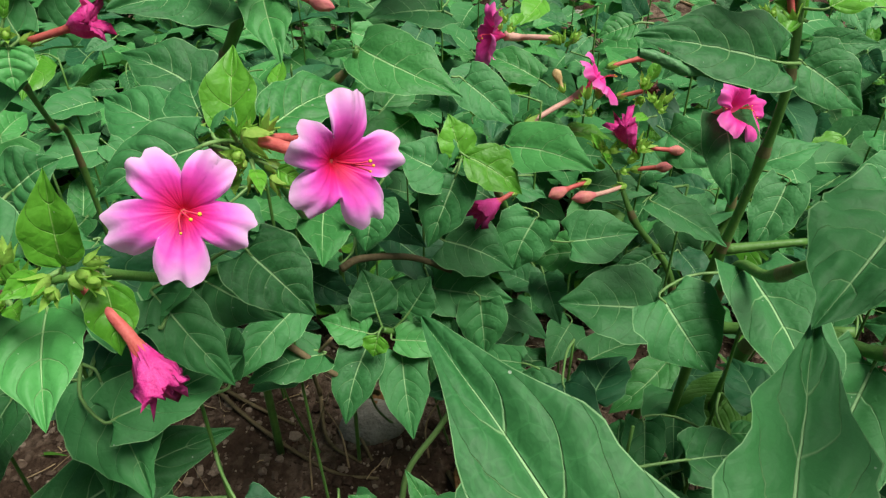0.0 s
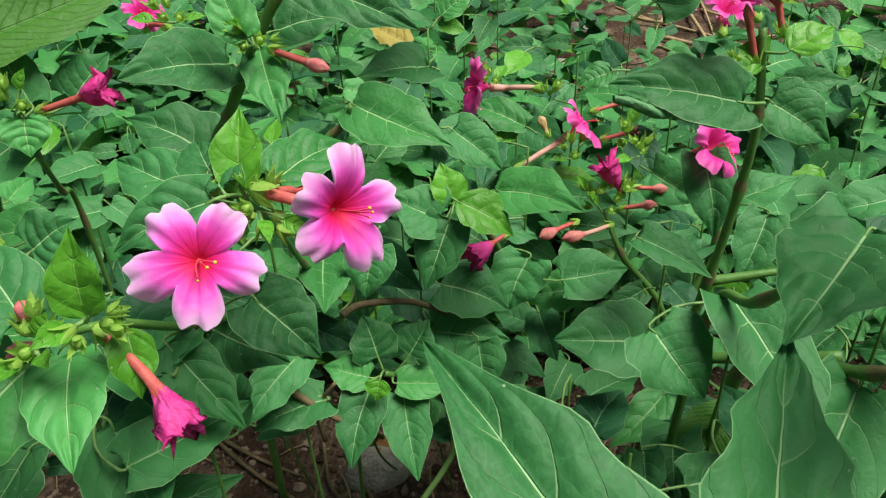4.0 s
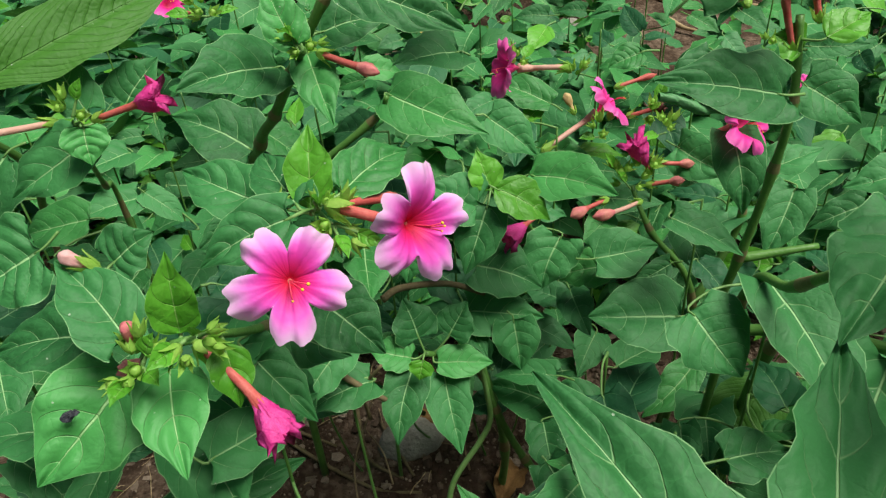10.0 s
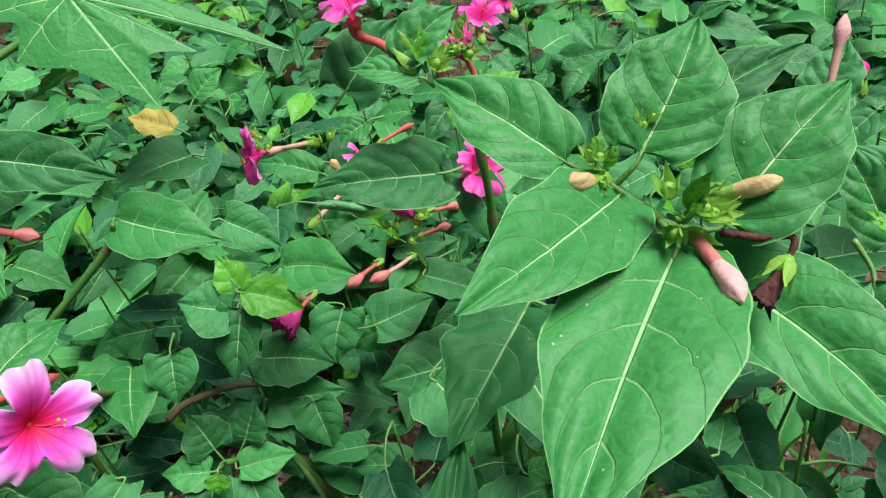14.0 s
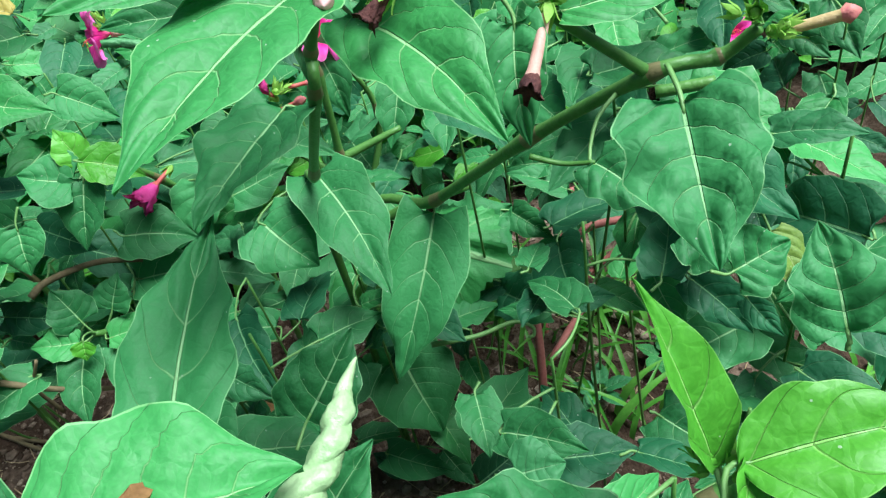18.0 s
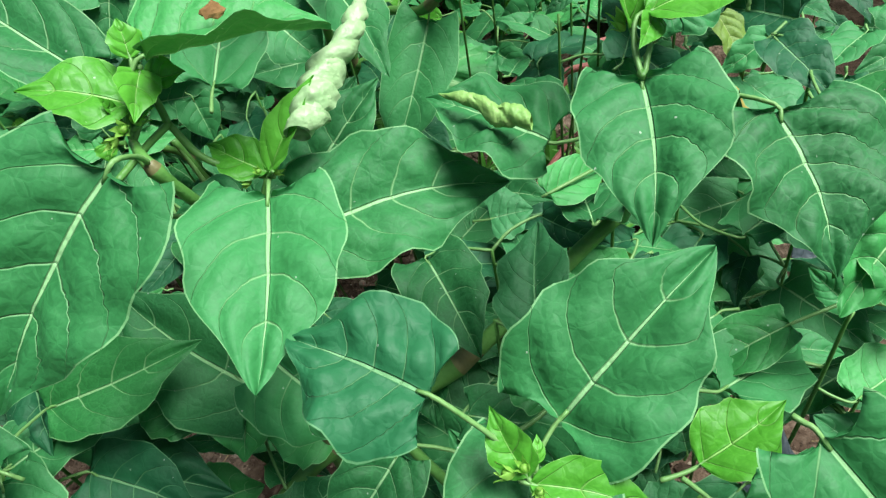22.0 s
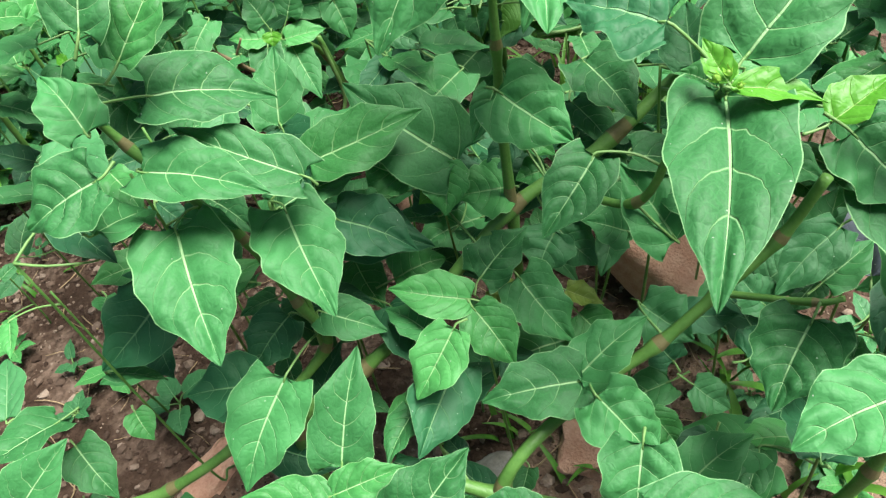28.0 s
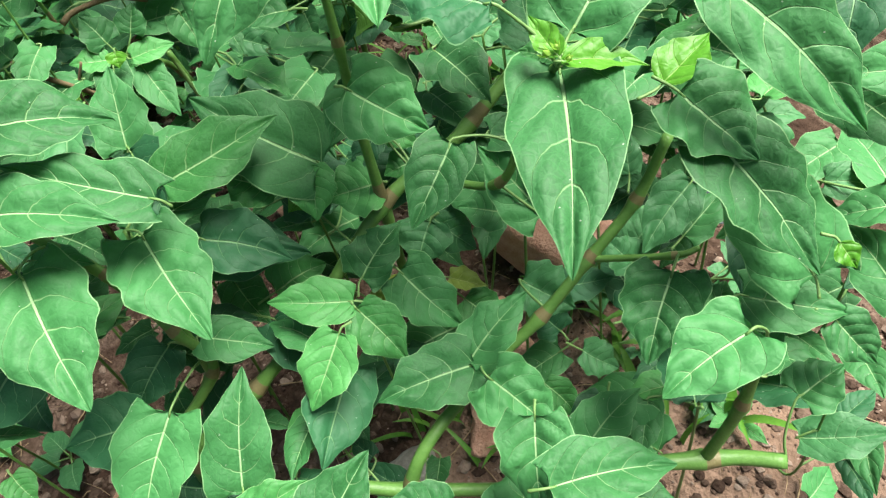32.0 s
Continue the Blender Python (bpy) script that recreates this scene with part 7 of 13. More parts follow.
shoot_leaf(p,-.183,-.002,.086,-.167,-.010,.082,.3,.2,.9,0.012,"m",0.2,2)
shoot_leaf(p,-.153,.032,.274,-.136,.059,.260,.0,.5,.9,0.019,"d",0.1,2)
shoot_leaf(p,-.164,.060,.286,-.142,.022,.275,.1,-.2,1.0,0.025,"d",0.1,2)
p = shoot_at(-0.304, 0.397, *LOW, (-0.301, 0.392, 0.070), (-0.299, 0.387, 0.140), (-0.299, 0.387, 0.307))
shoot_leaf(p,-.326,.345,.237,-.291,.378,.241,.3,-.4,.8,0.033,"d",0.4,2)
shoot_leaf(p,-.302,.385,.152,-.313,.368,.144,.4,-.6,.7,0.015,"d",0.4,3)
shoot_leaf(p,-.281,.391,.307,-.281,.425,.307,.6,-.0,.8,0.018,"m",0.1,2)
shoot_leaf(p,-.308,.413,.161,-.297,.445,.170,.1,-.3,.9,0.020,"n",0.2,3)
shoot_leaf(p,-.279,.401,.152,-.296,.365,.155,.4,-.1,.9,0.027,"n",0.5,3)
p = shoot_at(-0.274, 0.275, *LOW, (-0.268, 0.257, 0.071), (-0.262, 0.239, 0.142), (-0.262, 0.239, 0.200))
shoot_leaf(p,-.289,.244,.154,-.271,.277,.170,.1,-.5,.9,0.022,"n",0.1,3)
shoot_leaf(p,-.234,.234,.200,-.284,.228,.216,.3,.0,1.0,0.028,"n",0.1,2)
p = shoot_at(-0.466, 1.150, *FAR, (-0.475, 1.146, 0.087), (-0.483, 1.141, 0.174), (-0.483, 1.141, 0.337))
shoot_leaf(p,-.574,1.172,.304,-.572,1.198,.313,.2,-.3,.9,0.017,"w",0.3,3)
shoot_leaf(p,-.530,1.134,.273,-.558,1.115,.262,-.3,-.2,1.0,0.020,"m",0.4,3)
shoot_leaf(p,-.487,1.151,.272,-.506,1.129,.261,.3,-.6,.7,0.019,"n",0.3,3)
shoot_leaf(p,-.480,1.162,.337,-.449,1.150,.328,-.0,-.6,.8,0.024,"m",0.5,3)
shoot_leaf(p,-.486,1.185,.186,-.514,1.163,.193,.4,-.2,.9,0.019,"m",0.3,3)
shoot_leaf(p,-.434,1.120,.237,-.401,1.116,.225,.2,-.6,.8,0.025,"n",0.5,3)
shoot_leaf(p,-.434,1.102,.277,-.461,1.086,.270,.1,-.5,.9,0.017,"n",0.5,3)
shoot_leaf(p,-.442,1.102,.217,-.437,1.072,.200,-.3,-.5,.8,0.023,"n",0.1,3)
p = shoot_at(-0.352, 0.667, *FAR, (-0.345, 0.664, 0.084), (-0.337, 0.661, 0.167), (-0.337, 0.661, 0.402))
shoot_leaf(p,-.379,.644,.247,-.380,.612,.249,.1,.1,1.0,0.016,"n",0.5,3)
shoot_leaf(p,-.375,.667,.259,-.384,.687,.272,.1,-.5,.9,0.018,"n",0.3,3)
shoot_leaf(p,-.351,.645,.263,-.335,.619,.250,-.0,-.5,.9,0.019,"n",0.3,3)
shoot_leaf(p,-.310,.658,.251,-.336,.665,.250,.0,.3,1.0,0.019,"n",0.3,3)
shoot_leaf(p,-.309,.695,.191,-.328,.733,.192,-.0,-.1,1.0,0.026,"w",0.1,3)
shoot_leaf(p,-.367,.630,.402,-.344,.662,.402,.7,-.5,.4,0.023,"n",0.2,3)
shoot_leaf(p,-.290,.679,.251,-.310,.694,.258,.4,.1,.9,0.018,"m",0.2,3)
shoot_leaf(p,-.374,.740,.339,-.390,.744,.336,.0,.6,.8,0.010,"d",0.5,3)
shoot_leaf(p,-.312,.566,.179,-.331,.550,.172,.1,-.6,.8,0.015,"n",0.2,3)
shoot_leaf(p,-.289,.589,.305,-.305,.569,.301,.5,-.5,.7,0.014,"w",0.3,3)
shoot_leaf(p,-.355,.753,.244,-.330,.748,.235,.2,-.5,.9,0.018,"m",0.2,3)
p = shoot_at(-0.288, 0.516, *FAR, (-0.283, 0.497, 0.082), (-0.277, 0.477, 0.163), (-0.277, 0.477, 0.326))
shoot_leaf(p,-.317,.475,.273,-.332,.501,.277,-.4,-.4,.8,0.017,"w",0.4,3)
shoot_leaf(p,-.294,.486,.326,-.294,.445,.308,.3,-.4,.9,0.029,"y",0.2,2)
shoot_leaf(p,-.288,.448,.293,-.264,.435,.288,.2,-.1,1.0,0.016,"n",0.4,3)
shoot_leaf(p,-.258,.473,.296,-.288,.437,.296,.3,-.2,.9,0.030,"n",0.1,2)
shoot_leaf(p,-.282,.499,.193,-.264,.464,.175,.1,-.4,.9,0.029,"d",0.2,3)
shoot_leaf(p,-.281,.480,.175,-.276,.451,.169,.5,-.1,.8,0.017,"m",0.5,3)
shoot_leaf(p,-.249,.444,.271,-.289,.418,.270,.3,-.4,.9,0.031,"n",0.3,2)
shoot_leaf(p,-.250,.513,.276,-.260,.474,.276,.3,-.1,.9,0.028,"m",0.5,3)
p = shoot_at(-0.202, 0.200, *LOW, (-0.201, 0.199, 0.117), (-0.200, 0.198, 0.235), (-0.200, 0.198, 0.341))
shoot_leaf(p,-.228,.215,.305,-.190,.212,.298,.2,-.2,1.0,0.028,"m",0.2,2)
shoot_leaf(p,-.209,.201,.336,-.192,.167,.320,.2,-.3,.9,0.025,"n",0.1,2)
shoot_leaf(p,-.214,.198,.247,-.238,.206,.262,.3,-.6,.8,0.019,"d",0.5,2)
shoot_leaf(p,-.192,.196,.282,-.173,.154,.271,.2,-.2,1.0,0.032,"n",0.5,2)
shoot_leaf(p,-.185,.211,.277,-.196,.173,.278,.4,-.1,.9,0.026,"n",0.3,2)
shoot_leaf(p,-.200,.172,.302,-.173,.154,.284,.4,-.3,.9,0.019,"n",0.4,2)
shoot_leaf(p,-.187,.191,.341,-.164,.224,.322,.7,-.1,.7,0.023,"m",0.4,2)
shoot_leaf(p,-.182,.203,.263,-.167,.208,.259,.3,-.4,.9,0.010,"d",0.3,2)
p = shoot_at(-0.100, 0.006, *LOW, (-0.102, -0.001, 0.045), (-0.103, -0.008, 0.089), (-0.103, -0.008, 0.150))
shoot_leaf(p,-.134,-.035,.101,-.160,-.034,.113,.4,-.2,.9,0.018,"d",0.2,2)
shoot_leaf(p,-.128,-.003,.128,-.092,-.027,.114,-.1,-.6,.8,0.030,"d",0.2,2)
shoot_leaf(p,-.106,-.068,.146,-.070,-.088,.133,.1,-.4,.9,0.024,"n",0.1,2)
shoot_leaf(p,-.095,-.005,.142,-.065,.035,.150,-.4,.1,.9,0.026,"d",0.5,2)
shoot_leaf(p,-.112,.008,.149,-.128,.001,.148,.1,-.2,1.0,0.011,"m",0.2,2)
shoot_leaf(p,-.078,.001,.147,-.081,-.023,.143,-.2,-.2,1.0,0.015,"d",0.3,2)
shoot_leaf(p,-.072,.004,.132,-.052,-.018,.132,.2,.1,1.0,0.015,"n",0.4,2)
shoot_leaf(p,-.102,.038,.150,-.099,.011,.136,-.3,-.5,.8,0.017,"n",0.4,2)
p = shoot_at(-0.133, 0.060, *LOW, (-0.125, 0.048, 0.110), (-0.118, 0.036, 0.219), (-0.118, 0.036, 0.308))
shoot_leaf(p,-.134,.001,.308,-.116,.033,.288,.5,.2,.8,0.029,"n",0.4,2)
shoot_leaf(p,-.107,.031,.279,-.083,.012,.275,-.0,-.3,1.0,0.016,"n",0.1,2)
shoot_leaf(p,-.121,.015,.240,-.083,.032,.236,.3,-.4,.9,0.023,"m",0.3,2)
shoot_leaf(p,-.128,.037,.231,-.094,.077,.223,.5,-.3,.8,0.029,"w",0.4,2)
shoot_leaf(p,-.090,.017,.235,-.117,.025,.226,-.2,.3,.9,0.019,"n",0.4,2)
shoot_leaf(p,-.101,.048,.253,-.149,.061,.248,-.1,-.0,1.0,0.028,"d",0.3,2)
shoot_leaf(p,-.124,.067,.269,-.109,.049,.255,.3,-.4,.9,0.014,"d",0.2,2)
shoot_leaf(p,-.137,.072,.292,-.126,.045,.280,.2,-.3,.9,0.018,"m",0.5,2)
p = shoot_at(-0.213, 0.338, *LOW, (-0.210, 0.325, 0.094), (-0.206, 0.312, 0.188), (-0.206, 0.312, 0.324))
shoot_leaf(p,-.224,.287,.324,-.191,.285,.310,.4,-.1,.9,0.019,"n",0.5,2)
shoot_leaf(p,-.200,.317,.292,-.210,.287,.282,.2,-.4,.9,0.021,"m",0.5,2)
shoot_leaf(p,-.239,.354,.307,-.291,.358,.296,-.2,-.6,.8,0.033,"m",0.3,2)
shoot_leaf(p,-.208,.279,.200,-.179,.264,.191,-.1,-.7,.7,0.021,"m",0.2,3)
shoot_leaf(p,-.164,.332,.287,-.173,.301,.280,.2,-.3,.9,0.022,"n",0.5,2)
shoot_leaf(p,-.227,.347,.229,-.205,.346,.223,.2,-.5,.8,0.012,"d",0.2,3)
shoot_leaf(p,-.184,.268,.205,-.216,.276,.207,.1,.0,1.0,0.022,"m",0.4,3)
p = shoot_at(-0.129, 0.109, *LOW, (-0.122, 0.098, 0.076), (-0.115, 0.087, 0.151), (-0.115, 0.087, 0.301))
shoot_leaf(p,-.151,.080,.224,-.180,.068,.233,.4,-.3,.9,0.022,"m",0.3,2)
shoot_leaf(p,-.156,.105,.301,-.141,.059,.282,-.1,-.4,.9,0.034,"w",0.5,2)
shoot_leaf(p,-.101,.069,.260,-.081,.037,.249,-.2,-.4,.9,0.022,"n",0.5,2)
shoot_leaf(p,-.125,.127,.262,-.155,.115,.269,.4,-.7,.6,0.019,"d",0.2,2)
shoot_leaf(p,-.099,.064,.163,-.069,.037,.140,.6,-.0,.8,0.033,"d",0.5,2)
shoot_leaf(p,-.083,.062,.270,-.069,.098,.269,.1,-.0,1.0,0.026,"n",0.4,2)
shoot_leaf(p,-.088,.035,.204,-.111,.034,.201,-.1,-.4,.9,0.014,"n",0.5,2)
shoot_leaf(p,-.119,.151,.257,-.093,.161,.252,.3,-.5,.8,0.019,"n",0.4,2)
p = shoot_at(-0.193, 0.423, *FAR, (-0.199, 0.416, 0.065), (-0.205, 0.408, 0.130), (-0.205, 0.408, 0.275))
shoot_leaf(p,-.258,.407,.235,-.269,.442,.253,.3,-.4,.9,0.021,"m",0.3,2)
shoot_leaf(p,-.244,.444,.275,-.213,.435,.249,.4,-.6,.7,0.021,"n",0.2,3)
shoot_leaf(p,-.192,.392,.271,-.212,.400,.270,-.0,.1,1.0,0.012,"d",0.4,2)
shoot_leaf(p,-.192,.408,.162,-.156,.375,.152,-.1,-.4,.9,0.033,"n",0.5,2)
shoot_leaf(p,-.206,.384,.142,-.214,.407,.132,-.7,.1,.7,0.019,"m",0.3,3)
shoot_leaf(p,-.174,.395,.246,-.165,.363,.255,.4,.3,.9,0.021,"d",0.1,2)
shoot_leaf(p,-.172,.429,.254,-.201,.403,.245,.4,-.7,.7,0.025,"n",0.2,2)
p = shoot_at(-0.328, 0.834, *FAR, (-0.325, 0.824, 0.104), (-0.322, 0.814, 0.208), (-0.322, 0.814, 0.390))
shoot_leaf(p,-.382,.780,.252,-.353,.800,.247,.3,-.1,1.0,0.025,"n",0.4,3)
shoot_leaf(p,-.311,.801,.286,-.293,.829,.283,.1,.0,1.0,0.020,"m",0.5,3)
shoot_leaf(p,-.405,.856,.301,-.431,.867,.303,-.2,-.5,.8,0.015,"m",0.2,3)
shoot_leaf(p,-.390,.860,.302,-.372,.845,.291,.4,-.2,.9,0.015,"w",0.2,3)
shoot_leaf(p,-.369,.868,.332,-.331,.876,.323,.3,-.7,.7,0.024,"m",0.3,3)
shoot_leaf(p,-.328,.759,.390,-.360,.757,.393,.1,-.5,.9,0.021,"d",0.4,3)
shoot_leaf(p,-.280,.745,.303,-.300,.718,.285,-.0,-.5,.9,0.022,"w",0.2,3)
shoot_leaf(p,-.259,.789,.220,-.246,.751,.219,-.2,-.1,1.0,0.021,"m",0.2,3)
shoot_leaf(p,-.261,.788,.318,-.278,.770,.307,.3,-.7,.6,0.017,"n",0.1,3)
shoot_leaf(p,-.267,.842,.228,-.254,.828,.212,.1,-.7,.7,0.017,"m",0.1,3)
shoot_leaf(p,-.294,.871,.352,-.315,.864,.341,-.2,-.6,.8,0.017,"n",0.5,3)
p = shoot_at(-0.252, 0.557, *FAR, (-0.257, 0.552, 0.066), (-0.261, 0.547, 0.132), (-0.261, 0.547, 0.299))
shoot_leaf(p,-.305,.555,.169,-.285,.545,.172,-.3,-.3,.9,0.014,"n",0.2,3)
shoot_leaf(p,-.268,.538,.172,-.239,.560,.189,-.4,-.1,.9,0.027,"n",0.4,3)
shoot_leaf(p,-.276,.559,.220,-.226,.563,.211,.2,-.6,.7,0.027,"n",0.1,3)
shoot_leaf(p,-.261,.563,.200,-.266,.534,.182,-.4,-.4,.8,0.023,"n",0.3,3)
shoot_leaf(p,-.286,.563,.270,-.314,.554,.268,.2,-.6,.8,0.016,"n",0.3,3)
shoot_leaf(p,-.239,.573,.195,-.216,.591,.195,.5,-.6,.6,0.017,"n",0.4,3)
shoot_leaf(p,-.227,.525,.145,-.195,.492,.130,.3,-.2,.9,0.026,"n",0.2,3)
shoot_leaf(p,-.245,.494,.188,-.257,.515,.191,-.4,-.3,.9,0.013,"y",0.4,3)
shoot_leaf(p,-.249,.488,.144,-.229,.472,.135,-.3,-.7,.7,0.019,"m",0.5,3)
shoot_leaf(p,-.262,.639,.152,-.250,.621,.145,-.0,-.4,.9,0.014,"m",0.2,3)
shoot_leaf(p,-.252,.520,.299,-.243,.501,.289,-.1,-.5,.9,0.012,"n",0.3,3)
p = shoot_at(-0.152, 0.191, *LOW, (-0.143, 0.183, 0.135), (-0.134, 0.176, 0.269), (-0.134, 0.176, 0.345))
shoot_leaf(p,-.157,.160,.331,-.201,.162,.326,-.1,.0,1.0,0.030,"n",0.2,2)
shoot_leaf(p,-.155,.166,.313,-.166,.132,.298,-.1,-.4,.9,0.020,"n",0.4,2)
shoot_leaf(p,-.126,.171,.318,-.100,.136,.295,-.0,-.6,.8,0.034,"n",0.3,2)
shoot_leaf(p,-.132,.182,.345,-.092,.201,.343,.3,-.6,.8,0.026,"d",0.3,2)
shoot_leaf(p,-.133,.197,.311,-.108,.184,.303,.1,-.4,.9,0.015,"n",0.3,2)
shoot_leaf(p,-.133,.198,.313,-.103,.167,.302,-.1,-.4,.9,0.030,"d",0.4,2)
shoot_leaf(p,-.112,.149,.320,-.075,.176,.322,.2,-.4,.9,0.024,"n",0.5,2)
shoot_leaf(p,-.129,.186,.281,-.127,.152,.272,.4,-.2,.9,0.025,"m",0.3,2)
p = shoot_at(-0.352, 0.992, *FAR, (-0.355, 0.970, 0.107), (-0.358, 0.949, 0.214), (-0.358, 0.949, 0.365))
shoot_leaf(p,-.411,.923,.226,-.390,.940,.222,.3,-.1,1.0,0.016,"n",0.2,3)
shoot_leaf(p,-.397,.920,.292,-.372,.916,.291,-.1,-.8,.6,0.018,"n",0.3,3)
shoot_leaf(p,-.364,.914,.333,-.342,.948,.342,.4,-.5,.8,0.028,"n",0.2,3)
shoot_leaf(p,-.302,.944,.246,-.327,.969,.264,.0,-.6,.8,0.021,"n",0.4,3)
shoot_leaf(p,-.330,.933,.365,-.313,.922,.353,.0,-.7,.7,0.013,"n",0.2,3)
shoot_leaf(p,-.312,.958,.323,-.294,.945,.311,.0,-.7,.8,0.016,"d",0.3,3)
shoot_leaf(p,-.387,1.053,.286,-.362,1.075,.277,.7,-.6,.5,0.021,"m",0.2,3)
p = shoot_at(-0.157, 0.241, *LOW, (-0.149, 0.224, 0.113), (-0.140, 0.207, 0.226), (-0.140, 0.207, 0.349))
shoot_leaf(p,-.171,.219,.277,-.142,.200,.253,.2,-.6,.7,0.023,"n",0.3,2)
shoot_leaf(p,-.151,.212,.267,-.102,.226,.265,.1,-.1,1.0,0.030,"w",0.4,2)
shoot_leaf(p,-.154,.211,.241,-.153,.193,.242,.1,.1,1.0,0.012,"w",0.3,2)
shoot_leaf(p,-.124,.198,.281,-.120,.149,.277,-.2,-.1,1.0,0.026,"n",0.3,2)
shoot_leaf(p,-.127,.249,.302,-.128,.217,.301,.3,-.0,1.0,0.022,"n",0.3,2)
shoot_leaf(p,-.133,.210,.349,-.144,.178,.336,.0,-.4,.9,0.025,"n",0.4,2)
shoot_leaf(p,-.136,.174,.241,-.167,.162,.241,-.0,.1,1.0,0.024,"n",0.4,2)
shoot_leaf(p,-.128,.181,.238,-.128,.162,.233,.4,-.2,.9,0.015,"n",0.2,2)
p = shoot_at(-0.053, -0.011, *LOW, (-0.043, -0.032, 0.047), (-0.034, -0.054, 0.094), (-0.034, -0.054, 0.189))
shoot_leaf(p,-.058,-.066,.163,-.043,-.082,.161,.2,.1,1.0,0.012,"d",0.4,2)
shoot_leaf(p,-.052,-.045,.163,-.029,-.026,.162,-.1,.2,1.0,0.016,"m",0.3,2)
shoot_leaf(p,-.039,-.054,.180,-.061,-.075,.177,-.1,.0,1.0,0.019,"n",0.3,2)
shoot_leaf(p,-.034,-.046,.181,-.022,-.068,.180,.1,-.0,1.0,0.016,"n",0.4,2)
shoot_leaf(p,-.028,-.041,.156,.018,-.034,.158,-.0,-.1,1.0,0.030,"d",0.2,2)
shoot_leaf(p,-.026,-.085,.133,-.033,-.118,.134,-.2,.1,1.0,0.019,"m",0.2,2)
shoot_leaf(p,-.023,-.047,.106,-.029,-.029,.108,.0,-.1,1.0,0.013,"d",0.1,2)
shoot_leaf(p,-.010,-.044,.189,-.045,-.081,.182,.3,-.4,.8,0.036,"d",0.5,2)
p = shoot_at(-0.098, 0.215, *LOW, (-0.096, 0.195, 0.113), (-0.094, 0.175, 0.227), (-0.094, 0.175, 0.350))
shoot_leaf(p,-.122,.175,.239,-.153,.178,.234,-.2,-.2,1.0,0.019,"n",0.3,2)
shoot_leaf(p,-.081,.155,.265,-.051,.135,.248,.4,-.2,.9,0.023,"d",0.5,2)
shoot_leaf(p,-.085,.181,.303,-.091,.214,.305,-.3,-.1,.9,0.018,"n",0.3,2)
shoot_leaf(p,-.104,.226,.284,-.121,.215,.273,-.0,-.7,.7,0.015,"n",0.3,2)
shoot_leaf(p,-.075,.133,.279,-.091,.099,.263,-.2,-.4,.9,0.023,"w",0.4,2)
shoot_leaf(p,-.067,.142,.279,-.086,.139,.275,-.0,-.7,.8,0.013,"w",0.5,2)
shoot_leaf(p,-.093,.161,.350,-.121,.204,.338,-.4,-.0,.9,0.036,"n",0.3,2)
shoot_leaf(p,-.122,.228,.341,-.073,.227,.324,.3,-.5,.8,0.029,"d",0.2,2)
p = shoot_at(-0.064, 0.070, *LOW, (-0.060, 0.050, 0.077), (-0.055, 0.029, 0.153), (-0.055, 0.029, 0.270))
shoot_leaf(p,-.066,.016,.208,-.038,.010,.197,.2,-.5,.8,0.018,"d",0.1,2)
shoot_leaf(p,-.063,.012,.183,-.035,.017,.180,.2,-.5,.9,0.017,"n",0.2,2)
shoot_leaf(p,-.043,.039,.229,-.040,.023,.222,.1,-.4,.9,0.009,"d",0.3,2)
shoot_leaf(p,-.031,.003,.197,-.017,-.048,.190,-.1,-.2,1.0,0.028,"d",0.2,2)
shoot_leaf(p,-.065,.023,.270,-.020,.031,.267,.1,-.3,.9,0.026,"n",0.4,2)
shoot_leaf(p,-.040,.045,.199,-.034,.008,.189,.1,-.3,1.0,0.026,"m",0.2,2)
shoot_leaf(p,-.066,.050,.165,-.087,.069,.160,-.1,.2,1.0,0.020,"d",0.2,2)
shoot_leaf(p,-.069,.048,.261,-.063,.028,.254,-.3,-.4,.9,0.015,"n",0.4,2)
p = shoot_at(-0.069, 0.103, *LOW, (-0.059, 0.088, 0.110), (-0.050, 0.072, 0.221), (-0.050, 0.072, 0.287))
shoot_leaf(p,-.075,.057,.269,-.055,.056,.259,.4,-.4,.8,0.014,"d",0.4,2)
shoot_leaf(p,-.050,.055,.278,-.009,.075,.273,.2,-.2,1.0,0.031,"n",0.4,2)
shoot_leaf(p,-.049,.063,.287,-.048,.020,.271,-.3,-.3,.9,0.033,"d",0.2,2)
shoot_leaf(p,-.060,.093,.237,-.020,.086,.240,-.1,-.3,.9,0.025,"w",0.2,2)
shoot_leaf(p,-.036,.056,.234,-.007,.071,.225,.2,.1,1.0,0.023,"n",0.3,2)
shoot_leaf(p,-.059,.108,.278,-.027,.083,.255,.2,-.5,.8,0.029,"w",0.1,2)
shoot_leaf(p,-.026,.043,.233,-.076,.062,.227,-.2,-.2,1.0,0.027,"n",0.5,2)
shoot_leaf(p,-.042,.099,.244,-.027,.145,.233,-.4,.3,.8,0.031,"n",0.4,2)
p = shoot_at(-0.211, 0.551, *FAR, (-0.218, 0.538, 0.155), (-0.225, 0.524, 0.310))
shoot_leaf(p,-.225,.524,.322,-.236,.557,.317,-.1,.1,1.0,0.018,"m",0.3,3)
p = shoot_at(0.038, -0.101, *LOW, (0.036, -0.124, 0.032), (0.033, -0.147, 0.063), (0.033, -0.147, 0.192))
shoot_leaf(p,.008,-.163,.167,.040,-.122,.158,-.1,.3,.9,0.038,"n",0.4,2)
shoot_leaf(p,.048,-.147,.156,.028,-.146,.148,-.3,-.6,.8,0.011,"n",0.4,2)
shoot_leaf(p,.051,-.169,.192,.072,-.188,.188,.2,-.0,1.0,0.018,"n",0.3,2)
